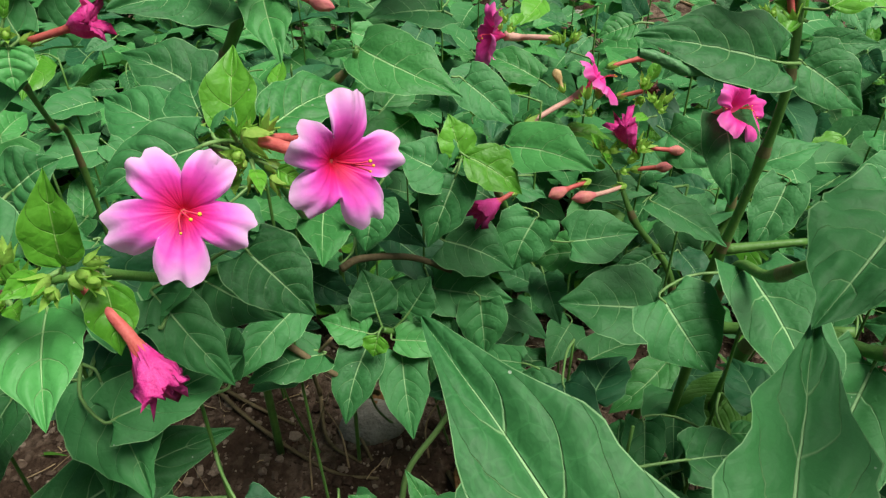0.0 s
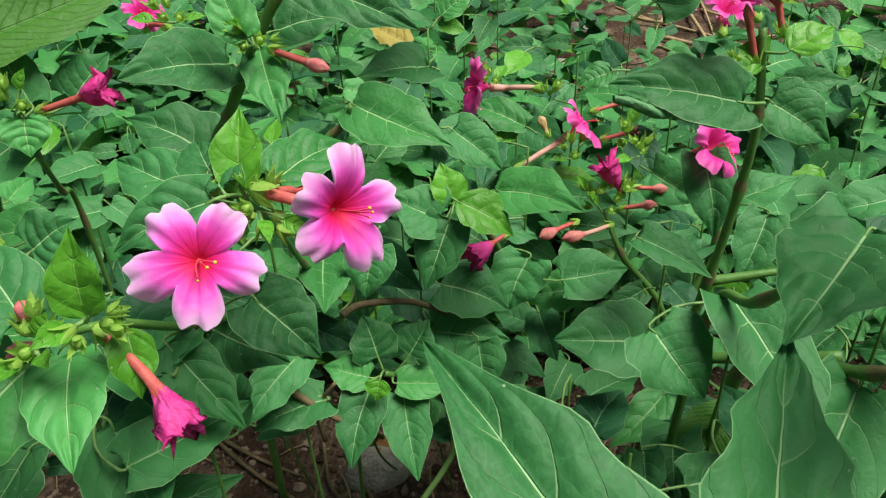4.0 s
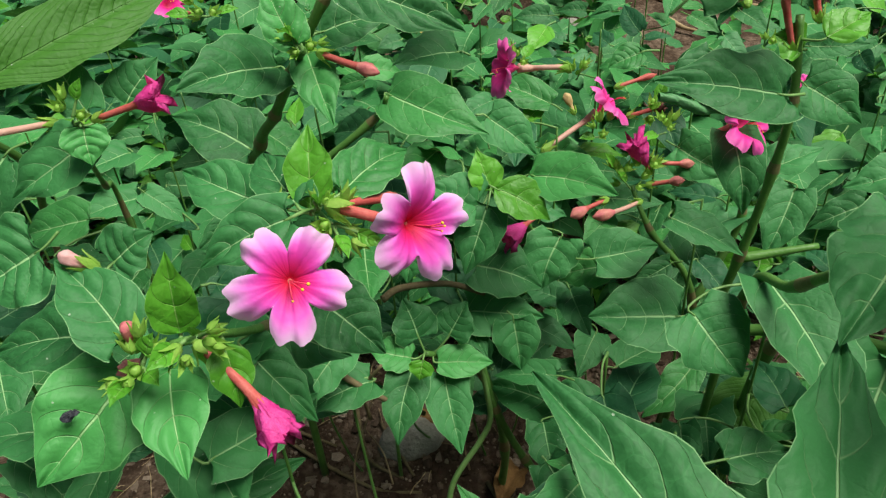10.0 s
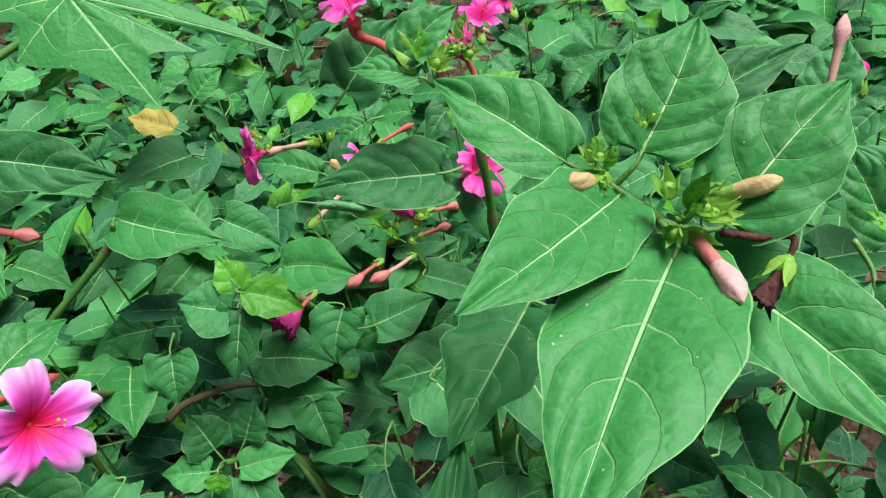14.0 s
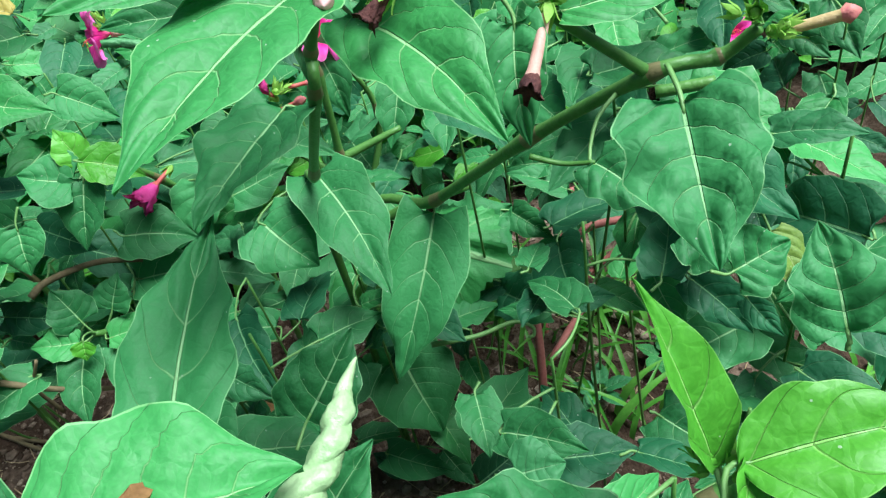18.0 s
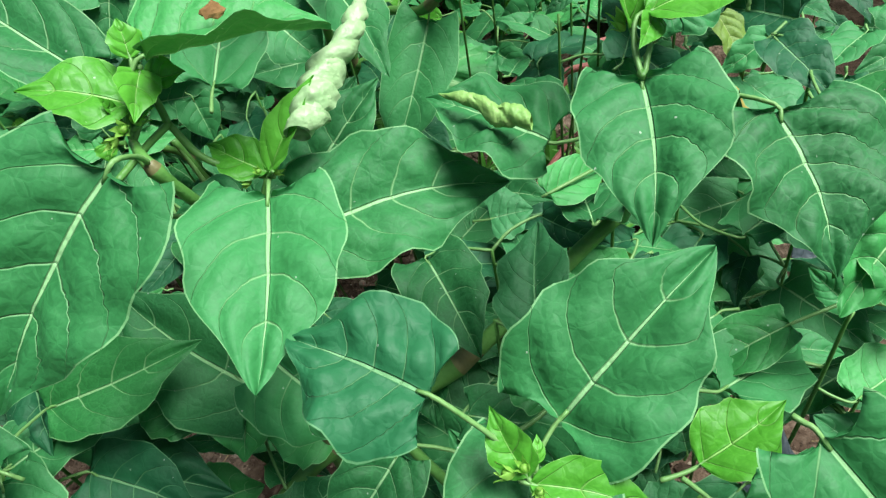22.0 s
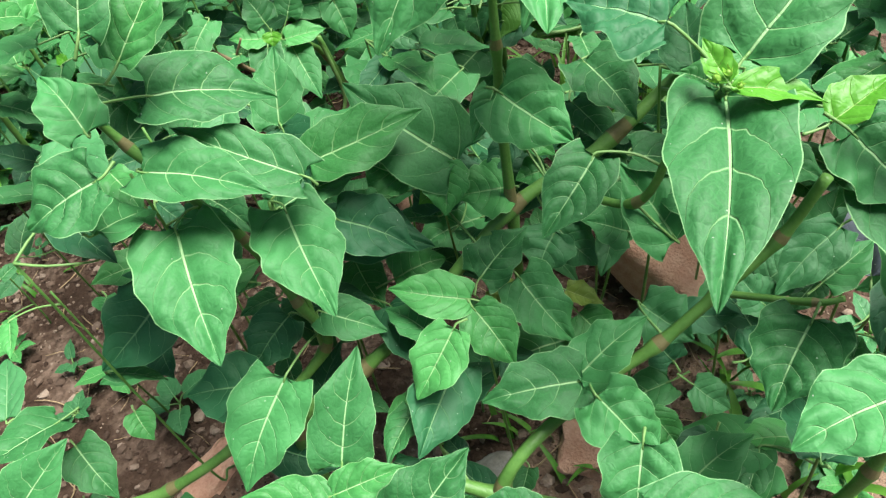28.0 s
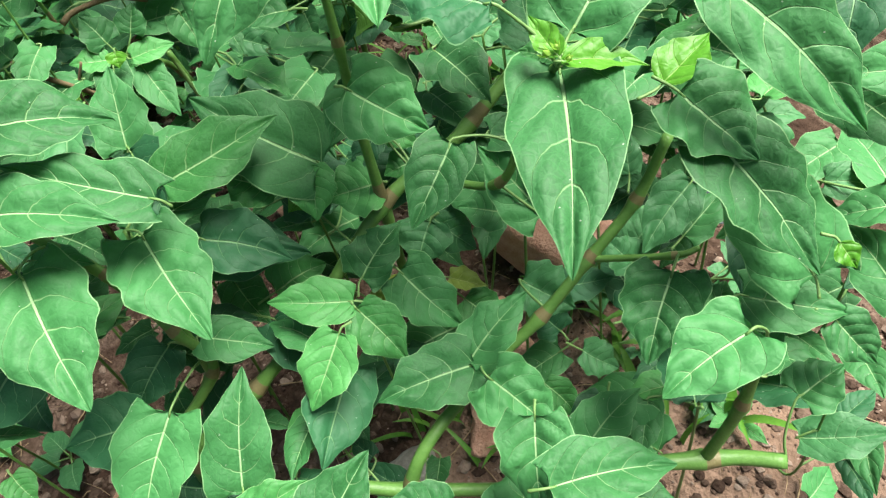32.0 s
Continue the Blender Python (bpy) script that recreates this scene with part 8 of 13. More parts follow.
shoot_leaf(p,.027,-.108,.075,-.002,-.109,.081,.2,-.2,.9,0.020,"n",0.5,2)
p = shoot_at(-0.103, 0.361, *LOW, (-0.109, 0.345, 0.078), (-0.115, 0.330, 0.156), (-0.115, 0.330, 0.251))
shoot_leaf(p,-.150,.320,.193,-.110,.324,.183,.2,-.6,.7,0.021,"d",0.4,3)
shoot_leaf(p,-.130,.345,.193,-.084,.340,.189,.1,-.3,1.0,0.025,"d",0.5,2)
shoot_leaf(p,-.103,.336,.219,-.083,.322,.215,-.1,-.4,.9,0.013,"n",0.4,2)
shoot_leaf(p,-.100,.330,.237,-.079,.340,.224,.6,-.3,.8,0.019,"d",0.2,2)
shoot_leaf(p,-.109,.272,.213,-.063,.287,.209,.2,-.3,.9,0.026,"n",0.4,2)
shoot_leaf(p,-.087,.332,.178,-.112,.341,.185,.1,-.5,.9,0.015,"d",0.5,2)
shoot_leaf(p,-.157,.386,.168,-.135,.401,.176,-.1,-.4,.9,0.018,"m",0.4,2)
shoot_leaf(p,-.086,.316,.251,-.049,.299,.243,-.2,-.7,.7,0.022,"d",0.5,2)
p = shoot_at(-0.141, 0.410, *LOW, (-0.142, 0.403, 0.100), (-0.142, 0.396, 0.200), (-0.142, 0.396, 0.327))
shoot_leaf(p,-.157,.357,.321,-.131,.401,.332,-.2,-.2,1.0,0.032,"n",0.3,2)
shoot_leaf(p,-.133,.393,.319,-.146,.373,.316,.3,-.3,.9,0.017,"d",0.5,2)
shoot_leaf(p,-.134,.395,.251,-.089,.383,.237,.3,-.1,1.0,0.029,"m",0.5,2)
shoot_leaf(p,-.148,.399,.244,-.172,.410,.251,.3,.0,1.0,0.014,"n",0.3,2)
shoot_leaf(p,-.145,.430,.327,-.111,.410,.307,.4,-.3,.9,0.031,"m",0.4,2)
shoot_leaf(p,-.137,.403,.212,-.177,.390,.201,-.2,-.3,.9,0.022,"m",0.1,2)
p = shoot_at(0.006, -0.044, *LOW, (0.007, -0.045, 0.035), (0.007, -0.046, 0.070), (0.007, -0.046, 0.209))
shoot_leaf(p,-.013,-.073,.088,-.031,-.040,.096,-.2,-.3,.9,0.021,"d",0.4,2)
shoot_leaf(p,.011,-.059,.082,-.006,-.079,.083,.1,-.0,1.0,0.015,"n",0.4,2)
shoot_leaf(p,-.000,-.028,.141,.024,.008,.140,-.2,.2,1.0,0.026,"w",0.2,2)
shoot_leaf(p,-.018,-.035,.209,-.034,-.008,.208,.1,.1,1.0,0.022,"n",0.2,2)
shoot_leaf(p,.056,-.035,.157,.008,-.030,.151,-.1,-.4,.9,0.033,"n",0.3,2)
p = shoot_at(-0.072, 0.260, *LOW, (-0.076, 0.260, 0.115), (-0.080, 0.260, 0.230), (-0.080, 0.260, 0.361))
shoot_leaf(p,-.108,.250,.344,-.073,.229,.339,.2,.1,1.0,0.025,"w",0.4,2)
shoot_leaf(p,-.083,.218,.361,-.111,.210,.344,-.3,-.6,.8,0.017,"n",0.2,2)
shoot_leaf(p,-.076,.258,.275,-.101,.223,.259,.4,-.6,.7,0.024,"n",0.5,2)
shoot_leaf(p,-.066,.260,.242,-.102,.242,.239,.1,-.3,.9,0.027,"n",0.4,2)
shoot_leaf(p,-.066,.312,.302,-.060,.260,.299,.4,-.0,.9,0.030,"m",0.4,2)
p = shoot_at(-0.216, 0.734, *FAR, (-0.213, 0.712, 0.082), (-0.211, 0.690, 0.164), (-0.211, 0.690, 0.409))
shoot_leaf(p,-.253,.687,.272,-.250,.648,.268,-.3,-.1,.9,0.024,"n",0.2,3)
shoot_leaf(p,-.236,.691,.271,-.251,.674,.259,.0,-.6,.8,0.014,"m",0.4,3)
shoot_leaf(p,-.233,.654,.319,-.211,.641,.312,-.3,-.8,.5,0.015,"n",0.3,3)
shoot_leaf(p,-.187,.701,.284,-.165,.677,.273,-.2,-.5,.8,0.022,"m",0.1,3)
shoot_leaf(p,-.198,.657,.223,-.199,.630,.204,.1,-.6,.8,0.019,"d",0.2,3)
shoot_leaf(p,-.188,.729,.232,-.219,.731,.238,.1,-.7,.7,0.022,"d",0.2,3)
shoot_leaf(p,-.232,.756,.204,-.247,.749,.200,.2,-.7,.7,0.010,"w",0.2,3)
shoot_leaf(p,-.202,.724,.375,-.202,.700,.363,.3,-.4,.9,0.017,"n",0.5,3)
shoot_leaf(p,-.226,.657,.409,-.188,.659,.394,.3,-.6,.7,0.028,"m",0.2,3)
shoot_leaf(p,-.160,.719,.252,-.180,.703,.242,.1,-.6,.8,0.019,"w",0.3,3)
shoot_leaf(p,-.201,.619,.176,-.223,.599,.184,.4,-.1,.9,0.016,"n",0.2,3)
p = shoot_at(-0.314, 1.128, *FAR, (-0.318, 1.126, 0.104), (-0.321, 1.123, 0.209), (-0.321, 1.123, 0.369))
shoot_leaf(p,-.379,1.094,.252,-.353,1.089,.243,.3,-.3,.9,0.018,"n",0.3,3)
shoot_leaf(p,-.336,1.080,.271,-.336,1.062,.262,-.1,-.5,.9,0.011,"m",0.2,3)
shoot_leaf(p,-.316,1.134,.260,-.326,1.112,.255,.5,-.4,.8,0.017,"w",0.4,3)
shoot_leaf(p,-.308,1.071,.294,-.290,1.054,.283,.4,-.2,.9,0.014,"n",0.1,3)
shoot_leaf(p,-.360,1.171,.222,-.360,1.144,.213,-.5,-.3,.9,0.016,"y",0.4,3)
shoot_leaf(p,-.328,1.156,.221,-.361,1.154,.208,-.3,-.6,.8,0.019,"n",0.2,3)
shoot_leaf(p,-.300,1.143,.285,-.287,1.103,.282,-.2,-.2,1.0,0.021,"m",0.5,3)
shoot_leaf(p,-.284,1.094,.233,-.309,1.085,.231,.1,-.6,.8,0.017,"n",0.2,3)
shoot_leaf(p,-.279,1.166,.369,-.248,1.160,.378,-.3,-.6,.7,0.020,"m",0.5,3)
p = shoot_at(0.007, 0.033, *LOW, (0.012, 0.033, 0.072), (0.017, 0.032, 0.144), (0.017, 0.032, 0.225))
shoot_leaf(p,-.014,.000,.180,-.044,.020,.170,-.0,.4,.9,0.020,"d",0.3,2)
shoot_leaf(p,.021,.017,.156,.012,-.019,.151,.3,-.2,.9,0.021,"w",0.3,2)
shoot_leaf(p,.022,-.001,.225,.021,.025,.210,.2,.5,.9,0.016,"n",0.4,2)
shoot_leaf(p,.012,.028,.224,-.018,.040,.224,.0,.1,1.0,0.018,"n",0.2,2)
shoot_leaf(p,.001,.065,.172,.031,.040,.147,.5,-.2,.8,0.023,"d",0.2,2)
shoot_leaf(p,.034,.054,.202,.027,.091,.213,-.1,-.3,.9,0.024,"d",0.3,2)
shoot_leaf(p,.046,.061,.179,-.004,.049,.185,.2,-.3,.9,0.037,"n",0.5,2)
p = shoot_at(-0.116, 0.506, *FAR, (-0.119, 0.488, 0.066), (-0.123, 0.470, 0.131), (-0.123, 0.470, 0.277))
shoot_leaf(p,-.156,.447,.181,-.123,.459,.169,.5,-.5,.7,0.022,"m",0.3,3)
shoot_leaf(p,-.099,.467,.196,-.088,.505,.203,-.1,-.2,1.0,0.022,"n",0.3,3)
shoot_leaf(p,-.119,.489,.224,-.082,.482,.215,.2,-.3,.9,0.020,"n",0.2,3)
shoot_leaf(p,-.144,.511,.190,-.111,.481,.179,-.3,-.6,.7,0.028,"n",0.2,3)
shoot_leaf(p,-.096,.426,.143,-.120,.425,.141,-.1,-.4,.9,0.013,"y",0.5,3)
shoot_leaf(p,-.172,.516,.174,-.221,.523,.185,.2,-.1,1.0,0.027,"m",0.2,3)
shoot_leaf(p,-.115,.483,.277,-.137,.451,.267,.5,-.6,.6,0.021,"n",0.2,2)
shoot_leaf(p,-.080,.419,.189,-.106,.419,.196,.3,-.3,.9,0.015,"d",0.1,3)
p = shoot_at(-0.167, 0.574, *FAR, (-0.160, 0.574, 0.072), (-0.152, 0.573, 0.145), (-0.152, 0.573, 0.271))
shoot_leaf(p,-.182,.539,.186,-.216,.548,.201,.4,-.1,.9,0.023,"d",0.5,3)
shoot_leaf(p,-.158,.545,.191,-.165,.530,.180,.2,-.6,.8,0.013,"w",0.1,3)
shoot_leaf(p,-.148,.573,.266,-.145,.602,.280,-.2,-.4,.9,0.018,"y",0.1,3)
shoot_leaf(p,-.157,.605,.157,-.183,.624,.167,.1,-.4,.9,0.017,"n",0.2,3)
shoot_leaf(p,-.156,.612,.242,-.193,.623,.260,.3,-.4,.9,0.028,"m",0.5,3)
shoot_leaf(p,-.113,.564,.271,-.143,.543,.264,.1,-.5,.9,0.022,"n",0.1,3)
p = shoot_at(-0.136, 0.705, *FAR, (-0.136, 0.681, 0.070), (-0.136, 0.658, 0.139), (-0.136, 0.658, 0.327))
shoot_leaf(p,-.210,.623,.151,-.186,.617,.147,.0,-.5,.9,0.018,"n",0.5,3)
shoot_leaf(p,-.147,.644,.183,-.145,.606,.179,.4,-.1,.9,0.020,"n",0.4,3)
shoot_leaf(p,-.150,.664,.184,-.190,.664,.175,-.2,-.5,.8,0.029,"d",0.3,3)
shoot_leaf(p,-.119,.636,.202,-.082,.637,.190,.3,-.6,.7,0.023,"n",0.4,3)
shoot_leaf(p,-.135,.645,.258,-.102,.631,.250,-.1,-.7,.7,0.023,"d",0.3,3)
shoot_leaf(p,-.184,.616,.327,-.222,.630,.342,.3,-.1,.9,0.024,"m",0.5,3)
shoot_leaf(p,-.146,.717,.251,-.114,.700,.232,.2,-.5,.8,0.022,"n",0.3,3)
shoot_leaf(p,-.121,.665,.318,-.127,.644,.308,-.1,-.4,.9,0.016,"n",0.5,3)
shoot_leaf(p,-.082,.687,.201,-.094,.670,.196,.4,-.5,.7,0.013,"w",0.2,3)
shoot_leaf(p,-.085,.632,.282,-.115,.636,.273,-.3,-.8,.5,0.016,"m",0.2,3)
shoot_leaf(p,-.116,.711,.279,-.140,.708,.278,.1,-.6,.8,0.016,"n",0.3,3)
p = shoot_at(-0.002, 0.124, *LOW, (0.005, 0.123, 0.097), (0.013, 0.121, 0.195), (0.013, 0.121, 0.289))
shoot_leaf(p,-.041,.127,.243,-.056,.165,.235,.2,.3,.9,0.023,"m",0.2,2)
shoot_leaf(p,.007,.152,.221,.031,.197,.236,.3,-.4,.9,0.031,"d",0.2,2)
shoot_leaf(p,.024,.128,.267,.045,.104,.254,.0,-.5,.9,0.022,"d",0.3,2)
shoot_leaf(p,.021,.162,.248,-.005,.120,.261,.3,.1,.9,0.036,"n",0.4,2)
shoot_leaf(p,.030,.135,.258,.059,.139,.251,.3,-.2,1.0,0.018,"n",0.5,2)
shoot_leaf(p,.017,.091,.288,-.007,.072,.283,.1,-.4,.9,0.016,"d",0.1,2)
shoot_leaf(p,.019,.090,.289,.033,.056,.281,.3,-.1,.9,0.025,"m",0.5,2)
shoot_leaf(p,.023,.086,.207,-.019,.082,.196,-.2,-.2,1.0,0.022,"n",0.1,2)
p = shoot_at(-0.067, 0.296, *LOW, (-0.067, 0.274, 0.040), (-0.067, 0.253, 0.080), (-0.067, 0.253, 0.135))
shoot_leaf(p,-.071,.229,.135,-.101,.244,.134,-.2,-.3,.9,0.019,"w",0.4,2)
shoot_leaf(p,-.063,.277,.092,-.038,.258,.090,.0,-.1,1.0,0.018,"n",0.4,2)
p = shoot_at(-0.338, 1.324, *FAR, (-0.339, 1.308, 0.102), (-0.339, 1.292, 0.203), (-0.339, 1.292, 0.340))
shoot_leaf(p,-.409,1.268,.340,-.429,1.239,.332,.6,-.6,.6,0.019,"n",0.3,3)
shoot_leaf(p,-.366,1.371,.327,-.384,1.402,.330,.1,-.1,1.0,0.023,"d",0.4,3)
shoot_leaf(p,-.313,1.244,.215,-.337,1.252,.222,.2,-.3,.9,0.014,"n",0.2,3)
shoot_leaf(p,-.270,1.285,.237,-.242,1.290,.226,.4,-.8,.5,0.016,"w",0.2,3)
p = shoot_at(-0.102, 0.511, *FAR, (-0.104, 0.487, 0.152), (-0.107, 0.462, 0.304), (-0.107, 0.462, 0.327))
shoot_leaf(p,-.143,.478,.316,-.187,.465,.306,-.3,.3,.9,0.025,"n",0.4,2)
shoot_leaf(p,-.070,.446,.327,-.094,.439,.323,-.1,-.1,1.0,0.015,"w",0.2,2)
p = shoot_at(-0.178, 0.861, *FAR, (-0.180, 0.844, 0.092), (-0.182, 0.828, 0.184), (-0.182, 0.828, 0.393))
shoot_leaf(p,-.230,.802,.393,-.197,.815,.375,.6,-.5,.7,0.020,"d",0.3,3)
shoot_leaf(p,-.219,.807,.262,-.181,.798,.273,-.4,-.5,.8,0.025,"n",0.3,3)
shoot_leaf(p,-.217,.875,.335,-.226,.890,.342,-.2,-.5,.8,0.010,"w",0.3,3)
shoot_leaf(p,-.181,.863,.316,-.152,.851,.297,.2,-.6,.8,0.019,"m",0.4,3)
shoot_leaf(p,-.189,.894,.367,-.227,.906,.364,-.2,-.6,.8,0.021,"m",0.5,3)
shoot_leaf(p,-.157,.830,.274,-.191,.824,.273,-.0,.0,1.0,0.019,"m",0.2,3)
shoot_leaf(p,-.209,.799,.196,-.182,.771,.189,-.0,-.2,1.0,0.026,"d",0.2,3)
shoot_leaf(p,-.127,.835,.286,-.115,.806,.271,.1,-.4,.9,0.020,"m",0.5,3)
shoot_leaf(p,-.246,.885,.223,-.217,.890,.216,.2,-.3,.9,0.019,"w",0.4,3)
shoot_leaf(p,-.130,.737,.299,-.107,.704,.289,-.3,-.5,.8,0.023,"d",0.4,3)
shoot_leaf(p,-.093,.777,.340,-.072,.806,.334,.2,.1,1.0,0.024,"n",0.4,3)
p = shoot_at(0.134, -0.137, *LOW, (0.130, -0.142, 0.064), (0.126, -0.146, 0.127), (0.126, -0.146, 0.223))
shoot_leaf(p,.093,-.168,.220,.116,-.132,.201,.3,.2,.9,0.026,"d",0.3,2)
shoot_leaf(p,.121,-.175,.223,.139,-.170,.219,.1,.5,.9,0.012,"n",0.4,2)
shoot_leaf(p,.123,-.150,.192,.158,-.134,.189,-.0,.2,1.0,0.027,"w",0.4,2)
shoot_leaf(p,.143,-.160,.196,.157,-.131,.200,-.3,.0,1.0,0.022,"n",0.4,2)
shoot_leaf(p,.108,-.130,.150,.086,-.149,.143,-.2,-.1,1.0,0.017,"n",0.2,2)
shoot_leaf(p,.146,-.142,.218,.175,-.174,.215,-.3,-.3,.9,0.028,"n",0.4,2)
shoot_leaf(p,.131,-.131,.144,.100,-.121,.145,.1,.1,1.0,0.020,"m",0.2,2)
shoot_leaf(p,.143,-.113,.139,.115,-.111,.138,-.1,.0,1.0,0.018,"d",0.4,2)
p = shoot_at(-0.037, 0.391, *LOW, (-0.047, 0.368, 0.064), (-0.056, 0.344, 0.128), (-0.056, 0.344, 0.259))
shoot_leaf(p,-.071,.331,.206,-.041,.343,.199,.4,-.5,.8,0.018,"m",0.3,2)
shoot_leaf(p,-.060,.316,.212,-.040,.293,.213,.0,.0,1.0,0.021,"n",0.4,2)
shoot_leaf(p,-.063,.319,.259,-.104,.311,.267,.2,.1,1.0,0.024,"n",0.5,2)
shoot_leaf(p,-.060,.364,.177,-.017,.343,.170,.2,.2,1.0,0.025,"n",0.2,2)
shoot_leaf(p,-.072,.347,.140,-.036,.342,.139,.0,.0,1.0,0.023,"n",0.1,3)
shoot_leaf(p,-.049,.366,.244,-.052,.343,.228,-.1,-.5,.8,0.019,"n",0.4,2)
shoot_leaf(p,-.042,.360,.254,-.056,.346,.242,-.1,-.6,.8,0.012,"n",0.5,3)
shoot_leaf(p,-.034,.350,.256,.002,.333,.226,.4,-.5,.8,0.035,"d",0.5,2)
p = shoot_at(0.059, 0.096, *LOW, (0.055, 0.094, 0.098), (0.051, 0.091, 0.197), (0.051, 0.091, 0.273))
shoot_leaf(p,.022,.079,.253,.041,.084,.249,.2,.1,1.0,0.012,"n",0.5,2)
shoot_leaf(p,.040,.107,.232,.047,.075,.215,-.2,-.5,.9,0.019,"w",0.3,2)
shoot_leaf(p,.057,.087,.269,.013,.059,.261,.2,-.6,.8,0.028,"n",0.3,2)
shoot_leaf(p,.049,.058,.228,.053,.040,.223,-.2,-.3,.9,0.010,"d",0.2,2)
shoot_leaf(p,.058,.089,.215,.083,.055,.190,.3,-.4,.9,0.027,"d",0.5,2)
shoot_leaf(p,.044,.125,.273,.088,.118,.256,.3,-.1,.9,0.031,"n",0.3,2)
shoot_leaf(p,.063,.111,.222,.042,.081,.227,-.1,.3,1.0,0.018,"n",0.5,2)
shoot_leaf(p,.072,.075,.209,.065,.105,.196,-.1,.4,.9,0.017,"n",0.5,2)
p = shoot_at(-0.068, 0.410, *FAR, (-0.060, 0.406, 0.072), (-0.051, 0.402, 0.144), (-0.051, 0.402, 0.329))
shoot_leaf(p,-.084,.399,.201,-.053,.378,.194,-.2,-.6,.8,0.022,"d",0.2,2)
shoot_leaf(p,-.058,.396,.229,-.084,.389,.225,.1,-.6,.8,0.014,"m",0.5,2)
shoot_leaf(p,-.073,.399,.265,-.117,.421,.254,-.5,-.6,.6,0.036,"n",0.5,2)
shoot_leaf(p,-.040,.394,.262,-.064,.413,.262,-.3,-.4,.8,0.022,"n",0.2,2)
shoot_leaf(p,-.027,.366,.156,-.008,.329,.145,.2,-.2,1.0,0.028,"m",0.4,2)
shoot_leaf(p,-.016,.405,.262,.006,.367,.268,-.2,.0,1.0,0.026,"d",0.1,2)
shoot_leaf(p,-.060,.403,.329,-.093,.437,.316,-.6,-.3,.8,0.031,"w",0.2,2)
shoot_leaf(p,-.051,.449,.298,-.084,.443,.299,.1,-.3,.9,0.017,"n",0.2,3)
p = shoot_at(0.004, 0.364, *LOW, (-0.004, 0.351, 0.086), (-0.013, 0.338, 0.172), (-0.013, 0.338, 0.319))
shoot_leaf(p,-.044,.337,.288,-.012,.301,.282,-.5,-.5,.7,0.027,"d",0.5,3)
shoot_leaf(p,-.033,.332,.318,-.071,.347,.320,.0,-.0,1.0,0.023,"d",0.2,2)
shoot_leaf(p,-.013,.317,.236,-.063,.325,.222,-.3,-.1,1.0,0.030,"w",0.3,2)
shoot_leaf(p,-.008,.320,.229,.002,.295,.219,.2,-.3,.9,0.019,"n",0.2,2)
shoot_leaf(p,-.006,.372,.319,-.034,.383,.326,.3,.2,.9,0.020,"m",0.5,2)
shoot_leaf(p,-.020,.387,.319,-.055,.352,.310,.4,-.6,.7,0.028,"m",0.5,2)
shoot_leaf(p,.015,.318,.209,.009,.296,.201,.1,-.4,.9,0.015,"d",0.5,3)
shoot_leaf(p,.006,.321,.184,-.013,.353,.193,-.3,-.4,.9,0.026,"n",0.4,3)
p = shoot_at(-0.085, 0.713, *FAR, (-0.087, 0.689, 0.128), (-0.089, 0.666, 0.257), (-0.089, 0.666, 0.392))
shoot_leaf(p,-.145,.652,.389,-.176,.634,.391,.4,-.5,.8,0.024,"m",0.1,3)
shoot_leaf(p,-.129,.688,.379,-.164,.683,.365,-.4,.6,.7,0.023,"n",0.3,3)
shoot_leaf(p,-.125,.618,.356,-.098,.651,.343,.6,-.2,.7,0.024,"m",0.1,3)
shoot_leaf(p,-.099,.669,.310,-.067,.658,.311,-.2,-.4,.9,0.021,"n",0.1,3)
shoot_leaf(p,-.063,.660,.392,-.029,.662,.384,.2,-.7,.7,0.024,"d",0.3,3)
shoot_leaf(p,-.082,.615,.302,-.046,.623,.290,.3,-.7,.6,0.026,"m",0.5,3)
shoot_leaf(p,-.120,.724,.277,-.115,.757,.268,.2,.2,1.0,0.024,"m",0.3,3)
shoot_leaf(p,-.047,.672,.306,-.069,.658,.304,.3,-.6,.8,0.018,"w",0.3,3)
shoot_leaf(p,-.069,.577,.269,-.036,.580,.269,.1,-.6,.8,0.019,"w",0.2,3)
shoot_leaf(p,-.068,.749,.330,-.097,.736,.310,-.2,-.6,.7,0.020,"m",0.1,3)
shoot_leaf(p,-.028,.698,.310,-.008,.675,.302,.5,.2,.8,0.018,"n",0.2,3)
p = shoot_at(0.023, 0.206, *LOW, (0.031, 0.199, 0.092), (0.039, 0.192, 0.183), (0.039, 0.192, 0.272))
shoot_leaf(p,.010,.187,.203,-.022,.197,.201,-.0,.2,1.0,0.023,"n",0.4,2)
shoot_leaf(p,.034,.180,.246,.004,.150,.245,.2,-.3,.9,0.023,"n",0.4,2)
shoot_leaf(p,.044,.178,.215,.041,.206,.209,-.5,.1,.9,0.018,"d",0.4,2)
shoot_leaf(p,.037,.196,.254,.060,.171,.243,-.3,-.6,.8,0.020,"w",0.5,2)
shoot_leaf(p,.051,.198,.223,.024,.210,.224,.1,.1,1.0,0.016,"m",0.3,2)
shoot_leaf(p,.034,.182,.272,.034,.161,.258,.2,-.5,.8,0.012,"n",0.2,2)
shoot_leaf(p,.029,.232,.195,.048,.192,.186,-.3,-.4,.9,0.025,"n",0.3,2)
shoot_leaf(p,.070,.185,.203,.044,.197,.201,-.2,-.2,1.0,0.017,"n",0.3,2)
p = shoot_at(0.121, -0.051, *LOW, (0.127, -0.057, 0.033), (0.133, -0.063, 0.066), (0.133, -0.063, 0.218))
shoot_leaf(p,.099,-.070,.132,.063,-.063,.120,-.3,-.2,.9,0.024,"n",0.2,2)
